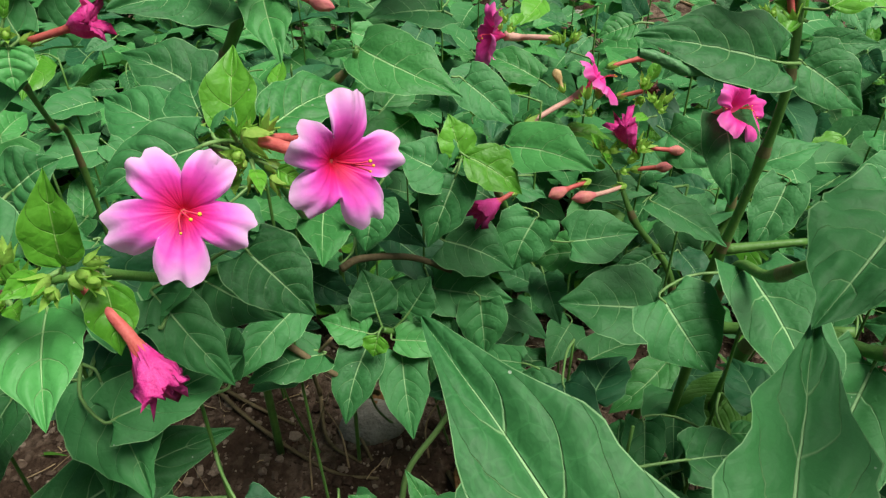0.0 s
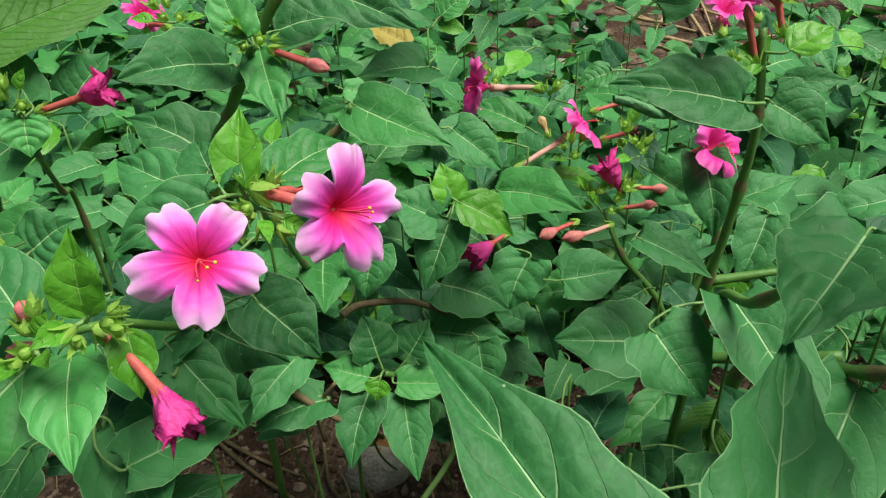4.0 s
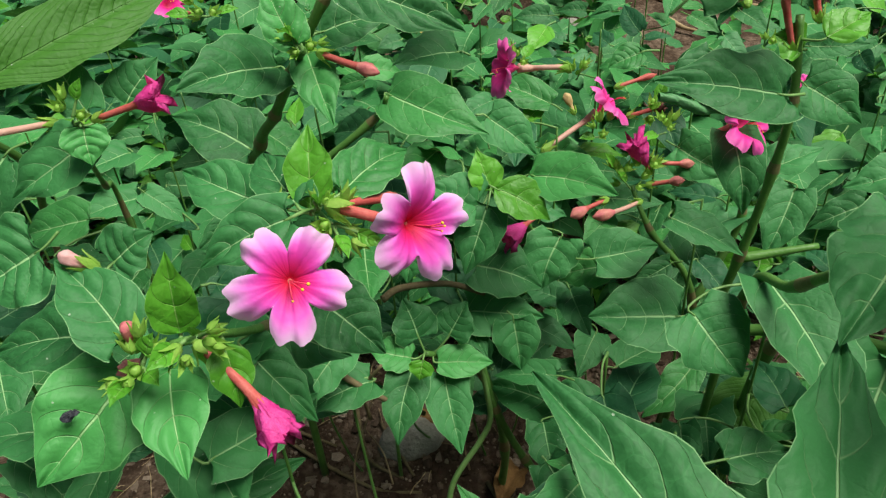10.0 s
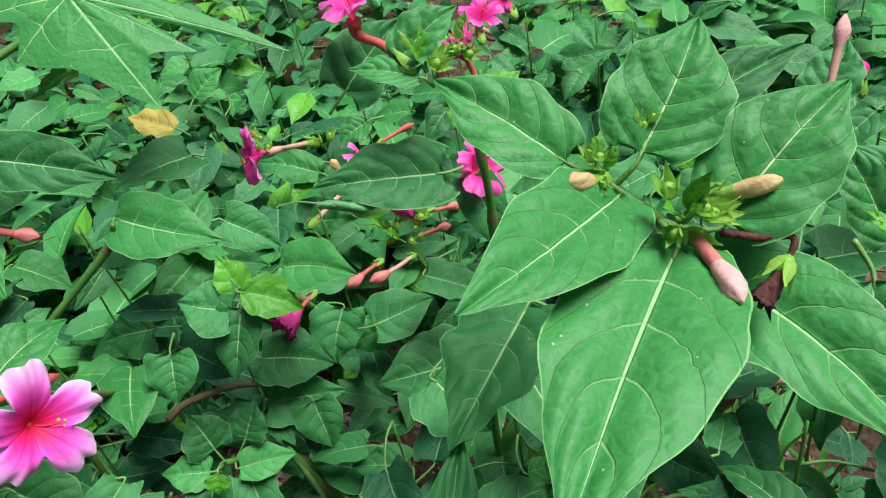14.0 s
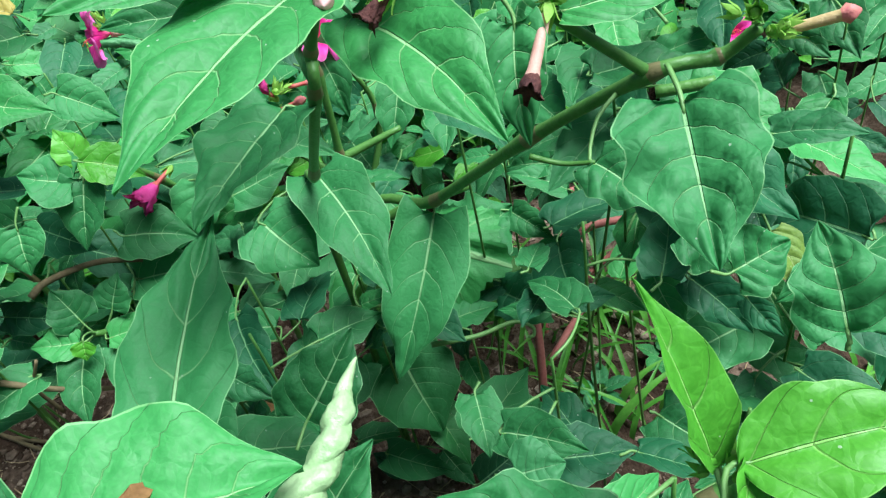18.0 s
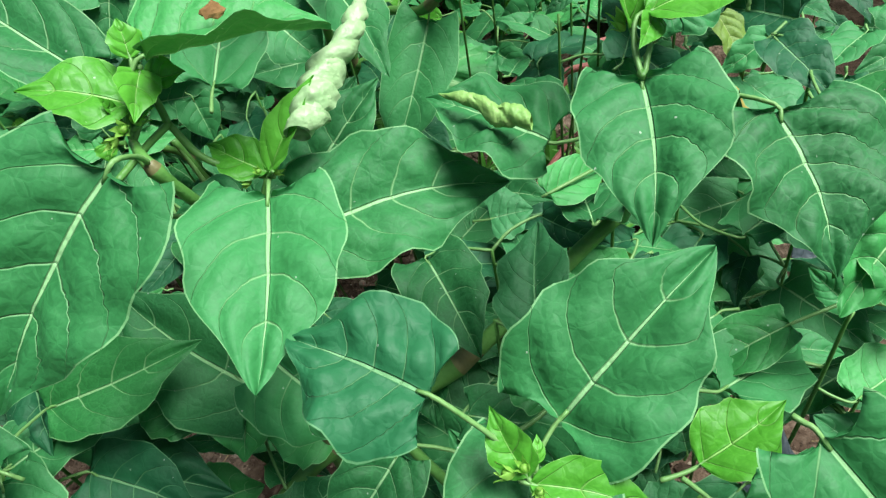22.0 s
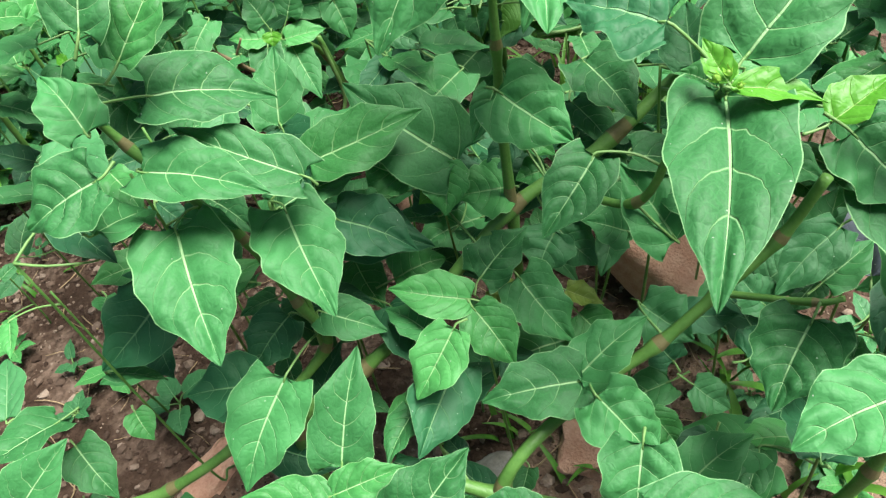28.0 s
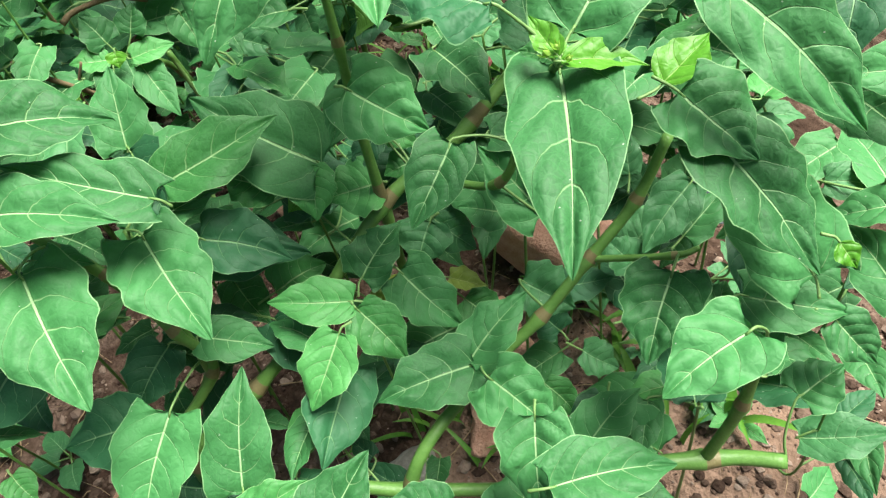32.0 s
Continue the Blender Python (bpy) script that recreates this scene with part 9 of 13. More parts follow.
shoot_leaf(p,.109,-.059,.173,.137,-.071,.171,-.1,-.4,.9,0.020,"d",0.2,2)
shoot_leaf(p,.124,-.030,.135,.098,-.044,.132,-.1,-.1,1.0,0.016,"n",0.2,2)
shoot_leaf(p,.144,-.085,.153,.148,-.041,.156,-.1,-.1,1.0,0.029,"d",0.2,2)
shoot_leaf(p,.143,-.101,.078,.108,-.068,.064,-.2,.2,1.0,0.028,"n",0.2,2)
shoot_leaf(p,.103,-.025,.218,.078,.010,.225,-.4,-.4,.8,0.028,"n",0.2,2)
shoot_leaf(p,.168,-.085,.139,.195,-.119,.137,-.2,-.2,1.0,0.029,"d",0.4,2)
shoot_leaf(p,.169,-.054,.123,.162,-.083,.123,.0,-.0,1.0,0.020,"n",0.3,2)
p = shoot_at(0.062, 0.215, *LOW, (0.064, 0.190, 0.098), (0.067, 0.165, 0.195), (0.067, 0.165, 0.295))
shoot_leaf(p,.040,.136,.295,.050,.111,.286,-.0,-.3,.9,0.020,"n",0.5,2)
shoot_leaf(p,.042,.140,.238,.036,.091,.225,.4,-.3,.9,0.032,"d",0.5,2)
shoot_leaf(p,.093,.169,.270,.127,.177,.262,.3,-.4,.9,0.024,"n",0.3,2)
shoot_leaf(p,.083,.182,.207,.061,.191,.203,-.2,-.2,.9,0.014,"n",0.1,3)
shoot_leaf(p,.074,.200,.211,.108,.227,.200,-.1,.4,.9,0.028,"m",0.4,2)
p = shoot_at(0.111, -0.002, *LOW, (0.113, -0.013, 0.106), (0.114, -0.024, 0.213), (0.114, -0.024, 0.305))
shoot_leaf(p,.097,-.030,.268,.128,-.047,.261,.0,-.3,.9,0.023,"n",0.3,2)
shoot_leaf(p,.124,-.033,.305,.142,.001,.315,-.3,-.1,1.0,0.025,"w",0.3,2)
shoot_leaf(p,.129,-.042,.290,.107,-.040,.291,-.0,-.7,.7,0.014,"d",0.2,2)
shoot_leaf(p,.098,-.005,.225,.146,.017,.223,.2,-.2,1.0,0.033,"n",0.1,2)
shoot_leaf(p,.092,.016,.247,.087,-.009,.234,-.4,-.4,.8,0.021,"n",0.4,2)
shoot_leaf(p,.143,-.042,.243,.116,-.055,.239,-.2,.0,1.0,0.018,"n",0.5,2)
shoot_leaf(p,.128,-.071,.260,.096,-.034,.258,-.6,-.5,.7,0.032,"n",0.2,2)
shoot_leaf(p,.105,.019,.248,.135,.008,.239,.1,-.5,.9,0.019,"n",0.2,2)
p = shoot_at(0.112, 0.049, *LOW, (0.114, 0.046, 0.069), (0.116, 0.044, 0.139), (0.116, 0.044, 0.236))
shoot_leaf(p,.075,.044,.151,.086,.012,.139,.2,-.3,.9,0.018,"n",0.4,2)
shoot_leaf(p,.121,.026,.171,.095,-.000,.154,-.2,-.4,.9,0.021,"w",0.5,2)
shoot_leaf(p,.120,.083,.200,.075,.076,.191,-.2,.1,1.0,0.025,"d",0.2,2)
shoot_leaf(p,.117,.028,.232,.125,.002,.224,.3,-.2,.9,0.018,"n",0.3,2)
shoot_leaf(p,.131,.060,.208,.168,.047,.198,.2,-.2,1.0,0.025,"d",0.1,2)
shoot_leaf(p,.128,.068,.209,.143,.048,.199,.2,-.3,.9,0.016,"d",0.5,2)
shoot_leaf(p,.119,.025,.232,.101,.022,.227,-.2,-.3,.9,0.010,"d",0.3,2)
shoot_leaf(p,.114,.019,.236,.087,.031,.237,-.2,-.5,.9,0.021,"d",0.1,2)
p = shoot_at(0.183, -0.134, *LOW, (0.191, -0.153, 0.020), (0.198, -0.172, 0.020), (0.198, -0.172, 0.158))
shoot_leaf(p,.162,-.197,.081,.189,-.190,.074,.3,-.4,.8,0.020,"n",0.4,2)
shoot_leaf(p,.190,-.169,.073,.225,-.199,.087,-.3,.1,.9,0.028,"w",0.3,2)
shoot_leaf(p,.185,-.171,.135,.162,-.128,.118,-.1,.3,.9,0.031,"d",0.3,2)
shoot_leaf(p,.219,-.175,.075,.245,-.175,.078,-.1,.1,1.0,0.015,"d",0.3,2)
shoot_leaf(p,.202,-.171,.158,.188,-.196,.159,-.3,.2,.9,0.019,"n",0.1,2)
shoot_leaf(p,.225,-.185,.026,.213,-.214,.024,-.4,.1,.9,0.016,"d",0.5,2)
shoot_leaf(p,.166,-.130,.139,.200,-.167,.133,.1,-.0,1.0,0.031,"n",0.4,2)
shoot_leaf(p,.237,-.182,.050,.211,-.211,.043,-.5,.2,.9,0.020,"n",0.2,2)
p = shoot_at(0.015, 0.381, *LOW, (0.021, 0.359, 0.060), (0.027, 0.336, 0.119), (0.027, 0.336, 0.196))
shoot_leaf(p,-.013,.341,.131,-.040,.337,.127,.0,-.8,.6,0.016,"n",0.5,2)
shoot_leaf(p,.002,.342,.137,.019,.386,.146,.3,-.3,.9,0.034,"w",0.4,3)
shoot_leaf(p,.002,.338,.143,.022,.329,.138,.1,-.3,1.0,0.014,"m",0.3,2)
shoot_leaf(p,.013,.312,.162,-.016,.304,.162,.1,-.3,.9,0.021,"d",0.5,2)
shoot_leaf(p,.032,.354,.196,.070,.340,.178,.3,-.3,.9,0.023,"w",0.2,2)
shoot_leaf(p,.062,.367,.176,.063,.401,.172,-.1,.1,1.0,0.021,"n",0.3,3)
shoot_leaf(p,.073,.349,.148,.027,.341,.152,.1,.1,1.0,0.026,"n",0.4,2)
shoot_leaf(p,.044,.282,.185,.002,.312,.178,-.4,-.3,.9,0.032,"n",0.1,2)
p = shoot_at(-0.037, 0.526, *FAR, (-0.033, 0.507, 0.100), (-0.030, 0.488, 0.201), (-0.030, 0.488, 0.327))
shoot_leaf(p,-.060,.491,.244,-.013,.509,.246,.2,-.6,.8,0.033,"m",0.3,3)
shoot_leaf(p,-.027,.445,.272,.009,.448,.257,.3,-.7,.6,0.027,"n",0.5,2)
shoot_leaf(p,-.043,.444,.301,-.019,.484,.316,.3,-.5,.8,0.026,"m",0.4,2)
shoot_leaf(p,-.001,.520,.213,.002,.556,.203,-.1,.3,1.0,0.021,"m",0.4,3)
shoot_leaf(p,-.017,.539,.327,-.034,.502,.305,.1,-.6,.8,0.031,"d",0.2,3)
p = shoot_at(-0.147, 0.999, *FAR, (-0.149, 0.990, 0.094), (-0.151, 0.982, 0.187), (-0.151, 0.982, 0.396))
shoot_leaf(p,-.217,.980,.344,-.180,.971,.334,.1,-.6,.8,0.027,"d",0.4,3)
shoot_leaf(p,-.136,.976,.257,-.166,1.001,.257,-.3,-.4,.9,0.022,"d",0.3,3)
shoot_leaf(p,-.141,1.035,.282,-.168,1.026,.261,-.3,-.6,.7,0.025,"m",0.3,3)
shoot_leaf(p,-.204,1.074,.275,-.183,1.059,.266,.3,-.1,.9,0.014,"n",0.5,3)
shoot_leaf(p,-.130,.975,.225,-.134,.994,.228,-.5,-.2,.9,0.010,"m",0.4,3)
shoot_leaf(p,-.126,1.048,.327,-.144,1.024,.327,.4,-.3,.9,0.020,"d",0.2,3)
shoot_leaf(p,-.183,.901,.199,-.173,.909,.190,.8,-.3,.6,0.010,"n",0.3,3)
shoot_leaf(p,-.164,.887,.231,-.152,.859,.209,-.1,-.6,.8,0.020,"m",0.5,3)
shoot_leaf(p,-.188,1.105,.311,-.179,1.072,.303,.7,.0,.7,0.020,"n",0.4,3)
shoot_leaf(p,-.083,.924,.396,-.093,.950,.393,.4,.3,.9,0.019,"d",0.5,3)
shoot_leaf(p,-.088,.894,.343,-.051,.881,.341,-.1,-.5,.8,0.020,"n",0.3,3)
p = shoot_at(0.119, 0.061, *LOW, (0.126, 0.044, 0.105), (0.133, 0.027, 0.210), (0.133, 0.027, 0.281))
shoot_leaf(p,.099,.034,.260,.103,-.006,.250,.0,-.2,1.0,0.024,"n",0.2,2)
shoot_leaf(p,.108,.035,.281,.110,-.013,.271,-.1,-.2,1.0,0.033,"n",0.5,2)
shoot_leaf(p,.114,.063,.245,.159,.056,.230,.3,-.1,.9,0.027,"d",0.3,2)
shoot_leaf(p,.139,.006,.250,.123,.032,.245,-.3,.0,1.0,0.016,"n",0.2,2)
shoot_leaf(p,.137,.004,.222,.163,.016,.216,.3,-.2,.9,0.016,"n",0.3,2)
shoot_leaf(p,.155,.033,.243,.159,.082,.244,.4,-.1,.9,0.025,"w",0.2,2)
shoot_leaf(p,.159,.034,.281,.175,.007,.281,-.5,-.3,.8,0.017,"d",0.4,2)
shoot_leaf(p,.156,.009,.272,.186,-.015,.262,-.1,-.5,.9,0.028,"m",0.5,2)
p = shoot_at(0.072, 0.265, *LOW, (0.068, 0.258, 0.059), (0.064, 0.252, 0.117), (0.064, 0.252, 0.258))
shoot_leaf(p,.032,.261,.195,.033,.225,.184,-.2,-.3,.9,0.024,"n",0.5,2)
shoot_leaf(p,.044,.283,.211,.006,.297,.200,-.3,-.1,.9,0.021,"n",0.3,3)
shoot_leaf(p,.065,.264,.202,.030,.282,.199,-.2,-.2,1.0,0.026,"n",0.4,2)
shoot_leaf(p,.068,.236,.180,.080,.266,.185,.3,-.3,.9,0.019,"w",0.2,2)
shoot_leaf(p,.080,.258,.205,.111,.300,.200,-.0,.2,1.0,0.032,"d",0.1,2)
shoot_leaf(p,.054,.222,.258,.062,.172,.240,-.3,-.4,.9,0.030,"d",0.2,2)
shoot_leaf(p,.077,.265,.129,.105,.287,.127,.0,.1,1.0,0.025,"n",0.4,3)
shoot_leaf(p,.090,.226,.195,.103,.269,.178,-.5,.4,.8,0.029,"n",0.3,2)
p = shoot_at(0.189, -0.095, *LOW, (0.195, -0.103, 0.045), (0.200, -0.111, 0.090), (0.200, -0.111, 0.221))
shoot_leaf(p,.162,-.122,.156,.193,-.100,.151,.2,-.1,1.0,0.021,"m",0.4,2)
shoot_leaf(p,.188,-.092,.144,.153,-.106,.118,-.5,-.3,.8,0.031,"m",0.4,2)
shoot_leaf(p,.208,-.129,.149,.225,-.135,.148,-.1,-.5,.9,0.010,"n",0.5,2)
shoot_leaf(p,.210,-.134,.124,.208,-.165,.128,-.1,.1,1.0,0.016,"n",0.5,2)
shoot_leaf(p,.209,-.101,.188,.176,-.124,.170,-.3,-.3,.9,0.027,"d",0.4,2)
shoot_leaf(p,.199,-.090,.102,.223,-.073,.101,.1,-.0,1.0,0.015,"n",0.1,2)
shoot_leaf(p,.206,-.112,.221,.213,-.137,.220,-.2,-.1,1.0,0.013,"m",0.2,2)
shoot_leaf(p,.222,-.109,.188,.212,-.130,.187,-.4,.1,.9,0.015,"w",0.5,2)
p = shoot_at(0.155, 0.005, *LOW, (0.157, -0.009, 0.087), (0.159, -0.023, 0.173), (0.159, -0.023, 0.286))
shoot_leaf(p,.140,-.056,.237,.141,-.025,.236,-.6,.0,.8,0.021,"d",0.3,2)
shoot_leaf(p,.149,-.015,.244,.141,-.029,.237,-.5,-.1,.9,0.009,"d",0.4,2)
shoot_leaf(p,.170,-.067,.286,.212,-.055,.270,.4,-.0,.9,0.031,"n",0.5,2)
shoot_leaf(p,.163,-.012,.255,.181,-.023,.250,.0,-.3,.9,0.011,"n",0.1,2)
shoot_leaf(p,.161,-.013,.185,.199,-.027,.179,.1,-.2,1.0,0.024,"w",0.4,2)
shoot_leaf(p,.164,-.007,.207,.193,-.021,.210,-.3,-.3,.9,0.020,"d",0.4,2)
shoot_leaf(p,.154,-.006,.280,.130,-.000,.283,.0,-.3,.9,0.013,"m",0.4,2)
shoot_leaf(p,.172,-.009,.203,.161,.022,.202,-.3,-.1,.9,0.019,"n",0.5,2)
p = shoot_at(0.226, -0.105, *LOW, (0.222, -0.126, 0.070), (0.218, -0.147, 0.140), (0.218, -0.147, 0.301))
shoot_leaf(p,.188,-.184,.222,.210,-.140,.218,-.5,.3,.8,0.025,"n",0.4,2)
shoot_leaf(p,.216,-.159,.241,.198,-.137,.226,-.5,.2,.9,0.021,"n",0.2,2)
shoot_leaf(p,.228,-.148,.232,.248,-.105,.235,.1,-.1,1.0,0.029,"n",0.2,2)
shoot_leaf(p,.209,-.127,.235,.228,-.143,.230,-.2,-.5,.8,0.018,"w",0.1,2)
shoot_leaf(p,.215,-.150,.301,.184,-.132,.305,-.2,-.5,.8,0.022,"n",0.1,2)
shoot_leaf(p,.240,-.152,.181,.208,-.153,.183,.1,-.4,.9,0.022,"d",0.2,2)
shoot_leaf(p,.234,-.141,.152,.198,-.128,.145,-.3,-.3,.9,0.026,"n",0.5,2)
shoot_leaf(p,.215,-.116,.278,.209,-.160,.271,-.6,-.0,.8,0.028,"n",0.3,2)
p = shoot_at(-0.017, 0.749, *FAR, (-0.024, 0.748, 0.100), (-0.030, 0.746, 0.201), (-0.030, 0.746, 0.368))
shoot_leaf(p,-.102,.734,.213,-.126,.740,.224,.5,.1,.9,0.015,"n",0.4,3)
shoot_leaf(p,-.044,.775,.234,-.066,.764,.228,.2,-.8,.6,0.015,"y",0.3,3)
shoot_leaf(p,-.028,.675,.258,-.003,.665,.239,.2,-.7,.7,0.017,"m",0.2,3)
shoot_leaf(p,-.024,.772,.299,-.006,.809,.299,-.4,.2,.9,0.022,"m",0.3,3)
shoot_leaf(p,-.034,.766,.339,-.065,.760,.334,-.0,-.7,.8,0.023,"m",0.5,3)
shoot_leaf(p,-.017,.753,.325,-.046,.775,.323,-.2,-.2,1.0,0.020,"n",0.5,3)
shoot_leaf(p,-.022,.653,.285,-.015,.639,.275,.3,-.4,.9,0.011,"y",0.4,3)
shoot_leaf(p,-.015,.742,.368,.008,.719,.356,-.0,-.5,.9,0.022,"n",0.5,3)
shoot_leaf(p,-.083,.853,.295,-.062,.847,.284,.1,-.7,.7,0.016,"n",0.3,3)
shoot_leaf(p,.025,.782,.254,.010,.769,.252,.3,-.5,.8,0.012,"m",0.4,3)
shoot_leaf(p,.012,.705,.340,.042,.694,.329,.0,-.6,.8,0.020,"y",0.4,3)
p = shoot_at(0.197, 0.043, *LOW, (0.188, 0.027, 0.105), (0.179, 0.012, 0.210), (0.179, 0.012, 0.319))
shoot_leaf(p,.149,.007,.319,.179,.018,.313,.3,-.4,.9,0.017,"m",0.1,2)
shoot_leaf(p,.161,-.004,.309,.172,.032,.297,.1,.3,1.0,0.023,"n",0.4,2)
shoot_leaf(p,.170,.003,.304,.188,.017,.302,.4,-.3,.9,0.013,"n",0.4,2)
shoot_leaf(p,.187,.007,.238,.170,.036,.223,-.1,.4,.9,0.020,"m",0.2,2)
shoot_leaf(p,.197,.024,.257,.173,.038,.249,-.2,.1,1.0,0.018,"d",0.5,2)
shoot_leaf(p,.177,-.006,.222,.210,-.040,.206,-.1,-.5,.9,0.034,"n",0.4,2)
shoot_leaf(p,.191,.048,.270,.211,.023,.271,.2,.2,.9,0.017,"d",0.2,2)
shoot_leaf(p,.201,.016,.253,.185,.003,.249,-.3,.1,1.0,0.011,"d",0.2,2)
p = shoot_at(0.181, -0.024, *LOW, (0.187, -0.033, 0.031), (0.194, -0.041, 0.062), (0.194, -0.041, 0.173))
shoot_leaf(p,.163,-.029,.144,.135,-.042,.130,-.3,-.4,.9,0.018,"n",0.1,2)
shoot_leaf(p,.183,-.029,.131,.164,-.060,.119,.2,-.4,.9,0.028,"n",0.4,2)
shoot_leaf(p,.200,-.024,.165,.160,-.016,.152,-.3,-.2,.9,0.026,"d",0.5,2)
shoot_leaf(p,.203,-.053,.173,.235,-.026,.181,-.3,.0,1.0,0.028,"n",0.5,2)
shoot_leaf(p,.176,-.059,.083,.216,-.046,.091,-.2,.1,1.0,0.028,"n",0.2,2)
shoot_leaf(p,.210,-.050,.135,.186,-.057,.126,-.2,-.4,.9,0.019,"n",0.3,2)
shoot_leaf(p,.183,-.071,.074,.197,-.095,.070,.3,.0,1.0,0.019,"n",0.3,2)
shoot_leaf(p,.231,-.011,.143,.205,-.048,.145,.0,.0,1.0,0.025,"m",0.4,2)
p = shoot_at(-0.012, 0.641, *FAR, (-0.006, 0.622, 0.069), (0.000, 0.602, 0.137), (0.000, 0.602, 0.355))
shoot_leaf(p,-.047,.601,.149,-.030,.617,.153,.0,-.2,1.0,0.015,"m",0.2,3)
shoot_leaf(p,-.040,.584,.160,-.064,.580,.148,-.3,-.6,.8,0.014,"n",0.3,3)
shoot_leaf(p,-.034,.589,.246,-.063,.600,.249,-.1,-.4,.9,0.021,"n",0.3,3)
shoot_leaf(p,.005,.596,.248,.004,.565,.236,.3,-.3,.9,0.018,"w",0.3,3)
shoot_leaf(p,.011,.591,.267,.026,.623,.271,-.5,.1,.8,0.021,"n",0.3,3)
shoot_leaf(p,.023,.551,.232,.033,.514,.226,.1,-.1,1.0,0.021,"m",0.2,3)
shoot_leaf(p,.025,.563,.302,-.010,.592,.322,.4,-.1,.9,0.030,"n",0.3,3)
shoot_leaf(p,.005,.632,.335,-.022,.628,.341,.3,-.2,.9,0.018,"m",0.2,3)
shoot_leaf(p,.005,.649,.325,.017,.634,.326,-.5,-.3,.8,0.010,"m",0.5,3)
shoot_leaf(p,.051,.648,.274,.081,.650,.276,-.0,-.4,.9,0.020,"d",0.5,3)
shoot_leaf(p,-.002,.614,.355,-.034,.631,.356,.0,.0,1.0,0.022,"n",0.2,3)
p = shoot_at(0.067, 0.407, *LOW, (0.063, 0.396, 0.100), (0.059, 0.386, 0.199), (0.059, 0.386, 0.330))
shoot_leaf(p,.029,.379,.279,.068,.384,.263,.4,-.4,.8,0.030,"w",0.5,2)
shoot_leaf(p,.034,.394,.330,.028,.359,.318,-.0,-.3,1.0,0.026,"d",0.3,2)
shoot_leaf(p,.051,.413,.303,.081,.392,.307,-.4,-.5,.7,0.022,"m",0.3,2)
shoot_leaf(p,.064,.348,.227,.068,.302,.224,-.3,-.1,.9,0.024,"w",0.5,2)
shoot_leaf(p,.062,.355,.211,.037,.373,.210,-.2,-.3,.9,0.022,"w",0.4,2)
shoot_leaf(p,.081,.418,.296,.114,.414,.291,.1,-.2,1.0,0.019,"y",0.1,2)
shoot_leaf(p,.085,.331,.257,.049,.334,.249,-.2,-.6,.7,0.026,"m",0.5,2)
shoot_leaf(p,.067,.448,.320,.025,.474,.331,-.1,-.5,.8,0.027,"m",0.5,2)
p = shoot_at(0.119, 0.241, *LOW, (0.116, 0.237, 0.020), (0.112, 0.233, 0.039), (0.112, 0.233, 0.163))
shoot_leaf(p,.080,.247,.078,.119,.241,.069,.2,.1,1.0,0.022,"n",0.3,3)
shoot_leaf(p,.097,.228,.074,.137,.194,.068,-.2,-.4,.9,0.027,"n",0.3,2)
shoot_leaf(p,.104,.224,.051,.086,.244,.060,-.1,-.4,.9,0.019,"d",0.4,3)
shoot_leaf(p,.095,.225,.148,.091,.243,.147,-.3,-.0,.9,0.009,"n",0.5,2)
shoot_leaf(p,.115,.246,.163,.113,.215,.153,-.3,-.3,.9,0.022,"m",0.2,2)
shoot_leaf(p,.136,.219,.060,.147,.186,.053,.1,-.2,1.0,0.024,"n",0.2,2)
shoot_leaf(p,.139,.219,.121,.147,.176,.097,.4,-.4,.8,0.030,"m",0.1,2)
shoot_leaf(p,.134,.254,.161,.127,.220,.153,-.8,.0,.6,0.024,"d",0.5,2)
p = shoot_at(0.116, 0.222, *LOW, (0.120, 0.217, 0.098), (0.123, 0.212, 0.196), (0.123, 0.212, 0.303))
shoot_leaf(p,.093,.214,.241,.088,.186,.227,-.4,-.4,.8,0.020,"n",0.4,2)
shoot_leaf(p,.106,.206,.208,.059,.180,.202,.1,-.5,.9,0.038,"n",0.4,2)
shoot_leaf(p,.126,.201,.226,.122,.231,.201,-.9,.2,.3,0.024,"d",0.1,3)
shoot_leaf(p,.119,.187,.264,.138,.182,.267,-.2,-.1,1.0,0.012,"m",0.2,2)
shoot_leaf(p,.136,.200,.263,.133,.231,.265,-.3,-.1,1.0,0.023,"d",0.3,2)
shoot_leaf(p,.123,.252,.219,.110,.207,.215,-.3,.0,.9,0.032,"n",0.3,2)
shoot_leaf(p,.149,.200,.233,.164,.171,.222,.1,-.3,.9,0.024,"d",0.3,2)
shoot_leaf(p,.134,.239,.303,.169,.227,.299,.1,.1,1.0,0.025,"n",0.4,2)
p = shoot_at(0.061, 0.503, *FAR, (0.063, 0.489, 0.092), (0.064, 0.475, 0.185), (0.064, 0.475, 0.319))
shoot_leaf(p,.022,.464,.286,.042,.490,.302,-.2,-.4,.9,0.020,"y",0.1,3)
shoot_leaf(p,.026,.466,.319,-.001,.444,.316,.2,-.4,.9,0.018,"w",0.2,2)
shoot_leaf(p,.061,.452,.317,.041,.438,.307,-.1,-.5,.9,0.014,"y",0.3,2)
shoot_leaf(p,.081,.451,.262,.053,.441,.256,-.0,-.4,.9,0.022,"n",0.3,3)
shoot_leaf(p,.063,.517,.295,.067,.546,.294,.2,.0,1.0,0.015,"n",0.2,3)
shoot_leaf(p,.078,.514,.294,.104,.479,.285,-.5,-.6,.7,0.030,"w",0.4,3)
shoot_leaf(p,.098,.461,.256,.136,.436,.258,-.3,-.5,.8,0.033,"n",0.1,3)
shoot_leaf(p,.086,.477,.197,.048,.483,.196,-.1,-.5,.9,0.027,"n",0.5,3)
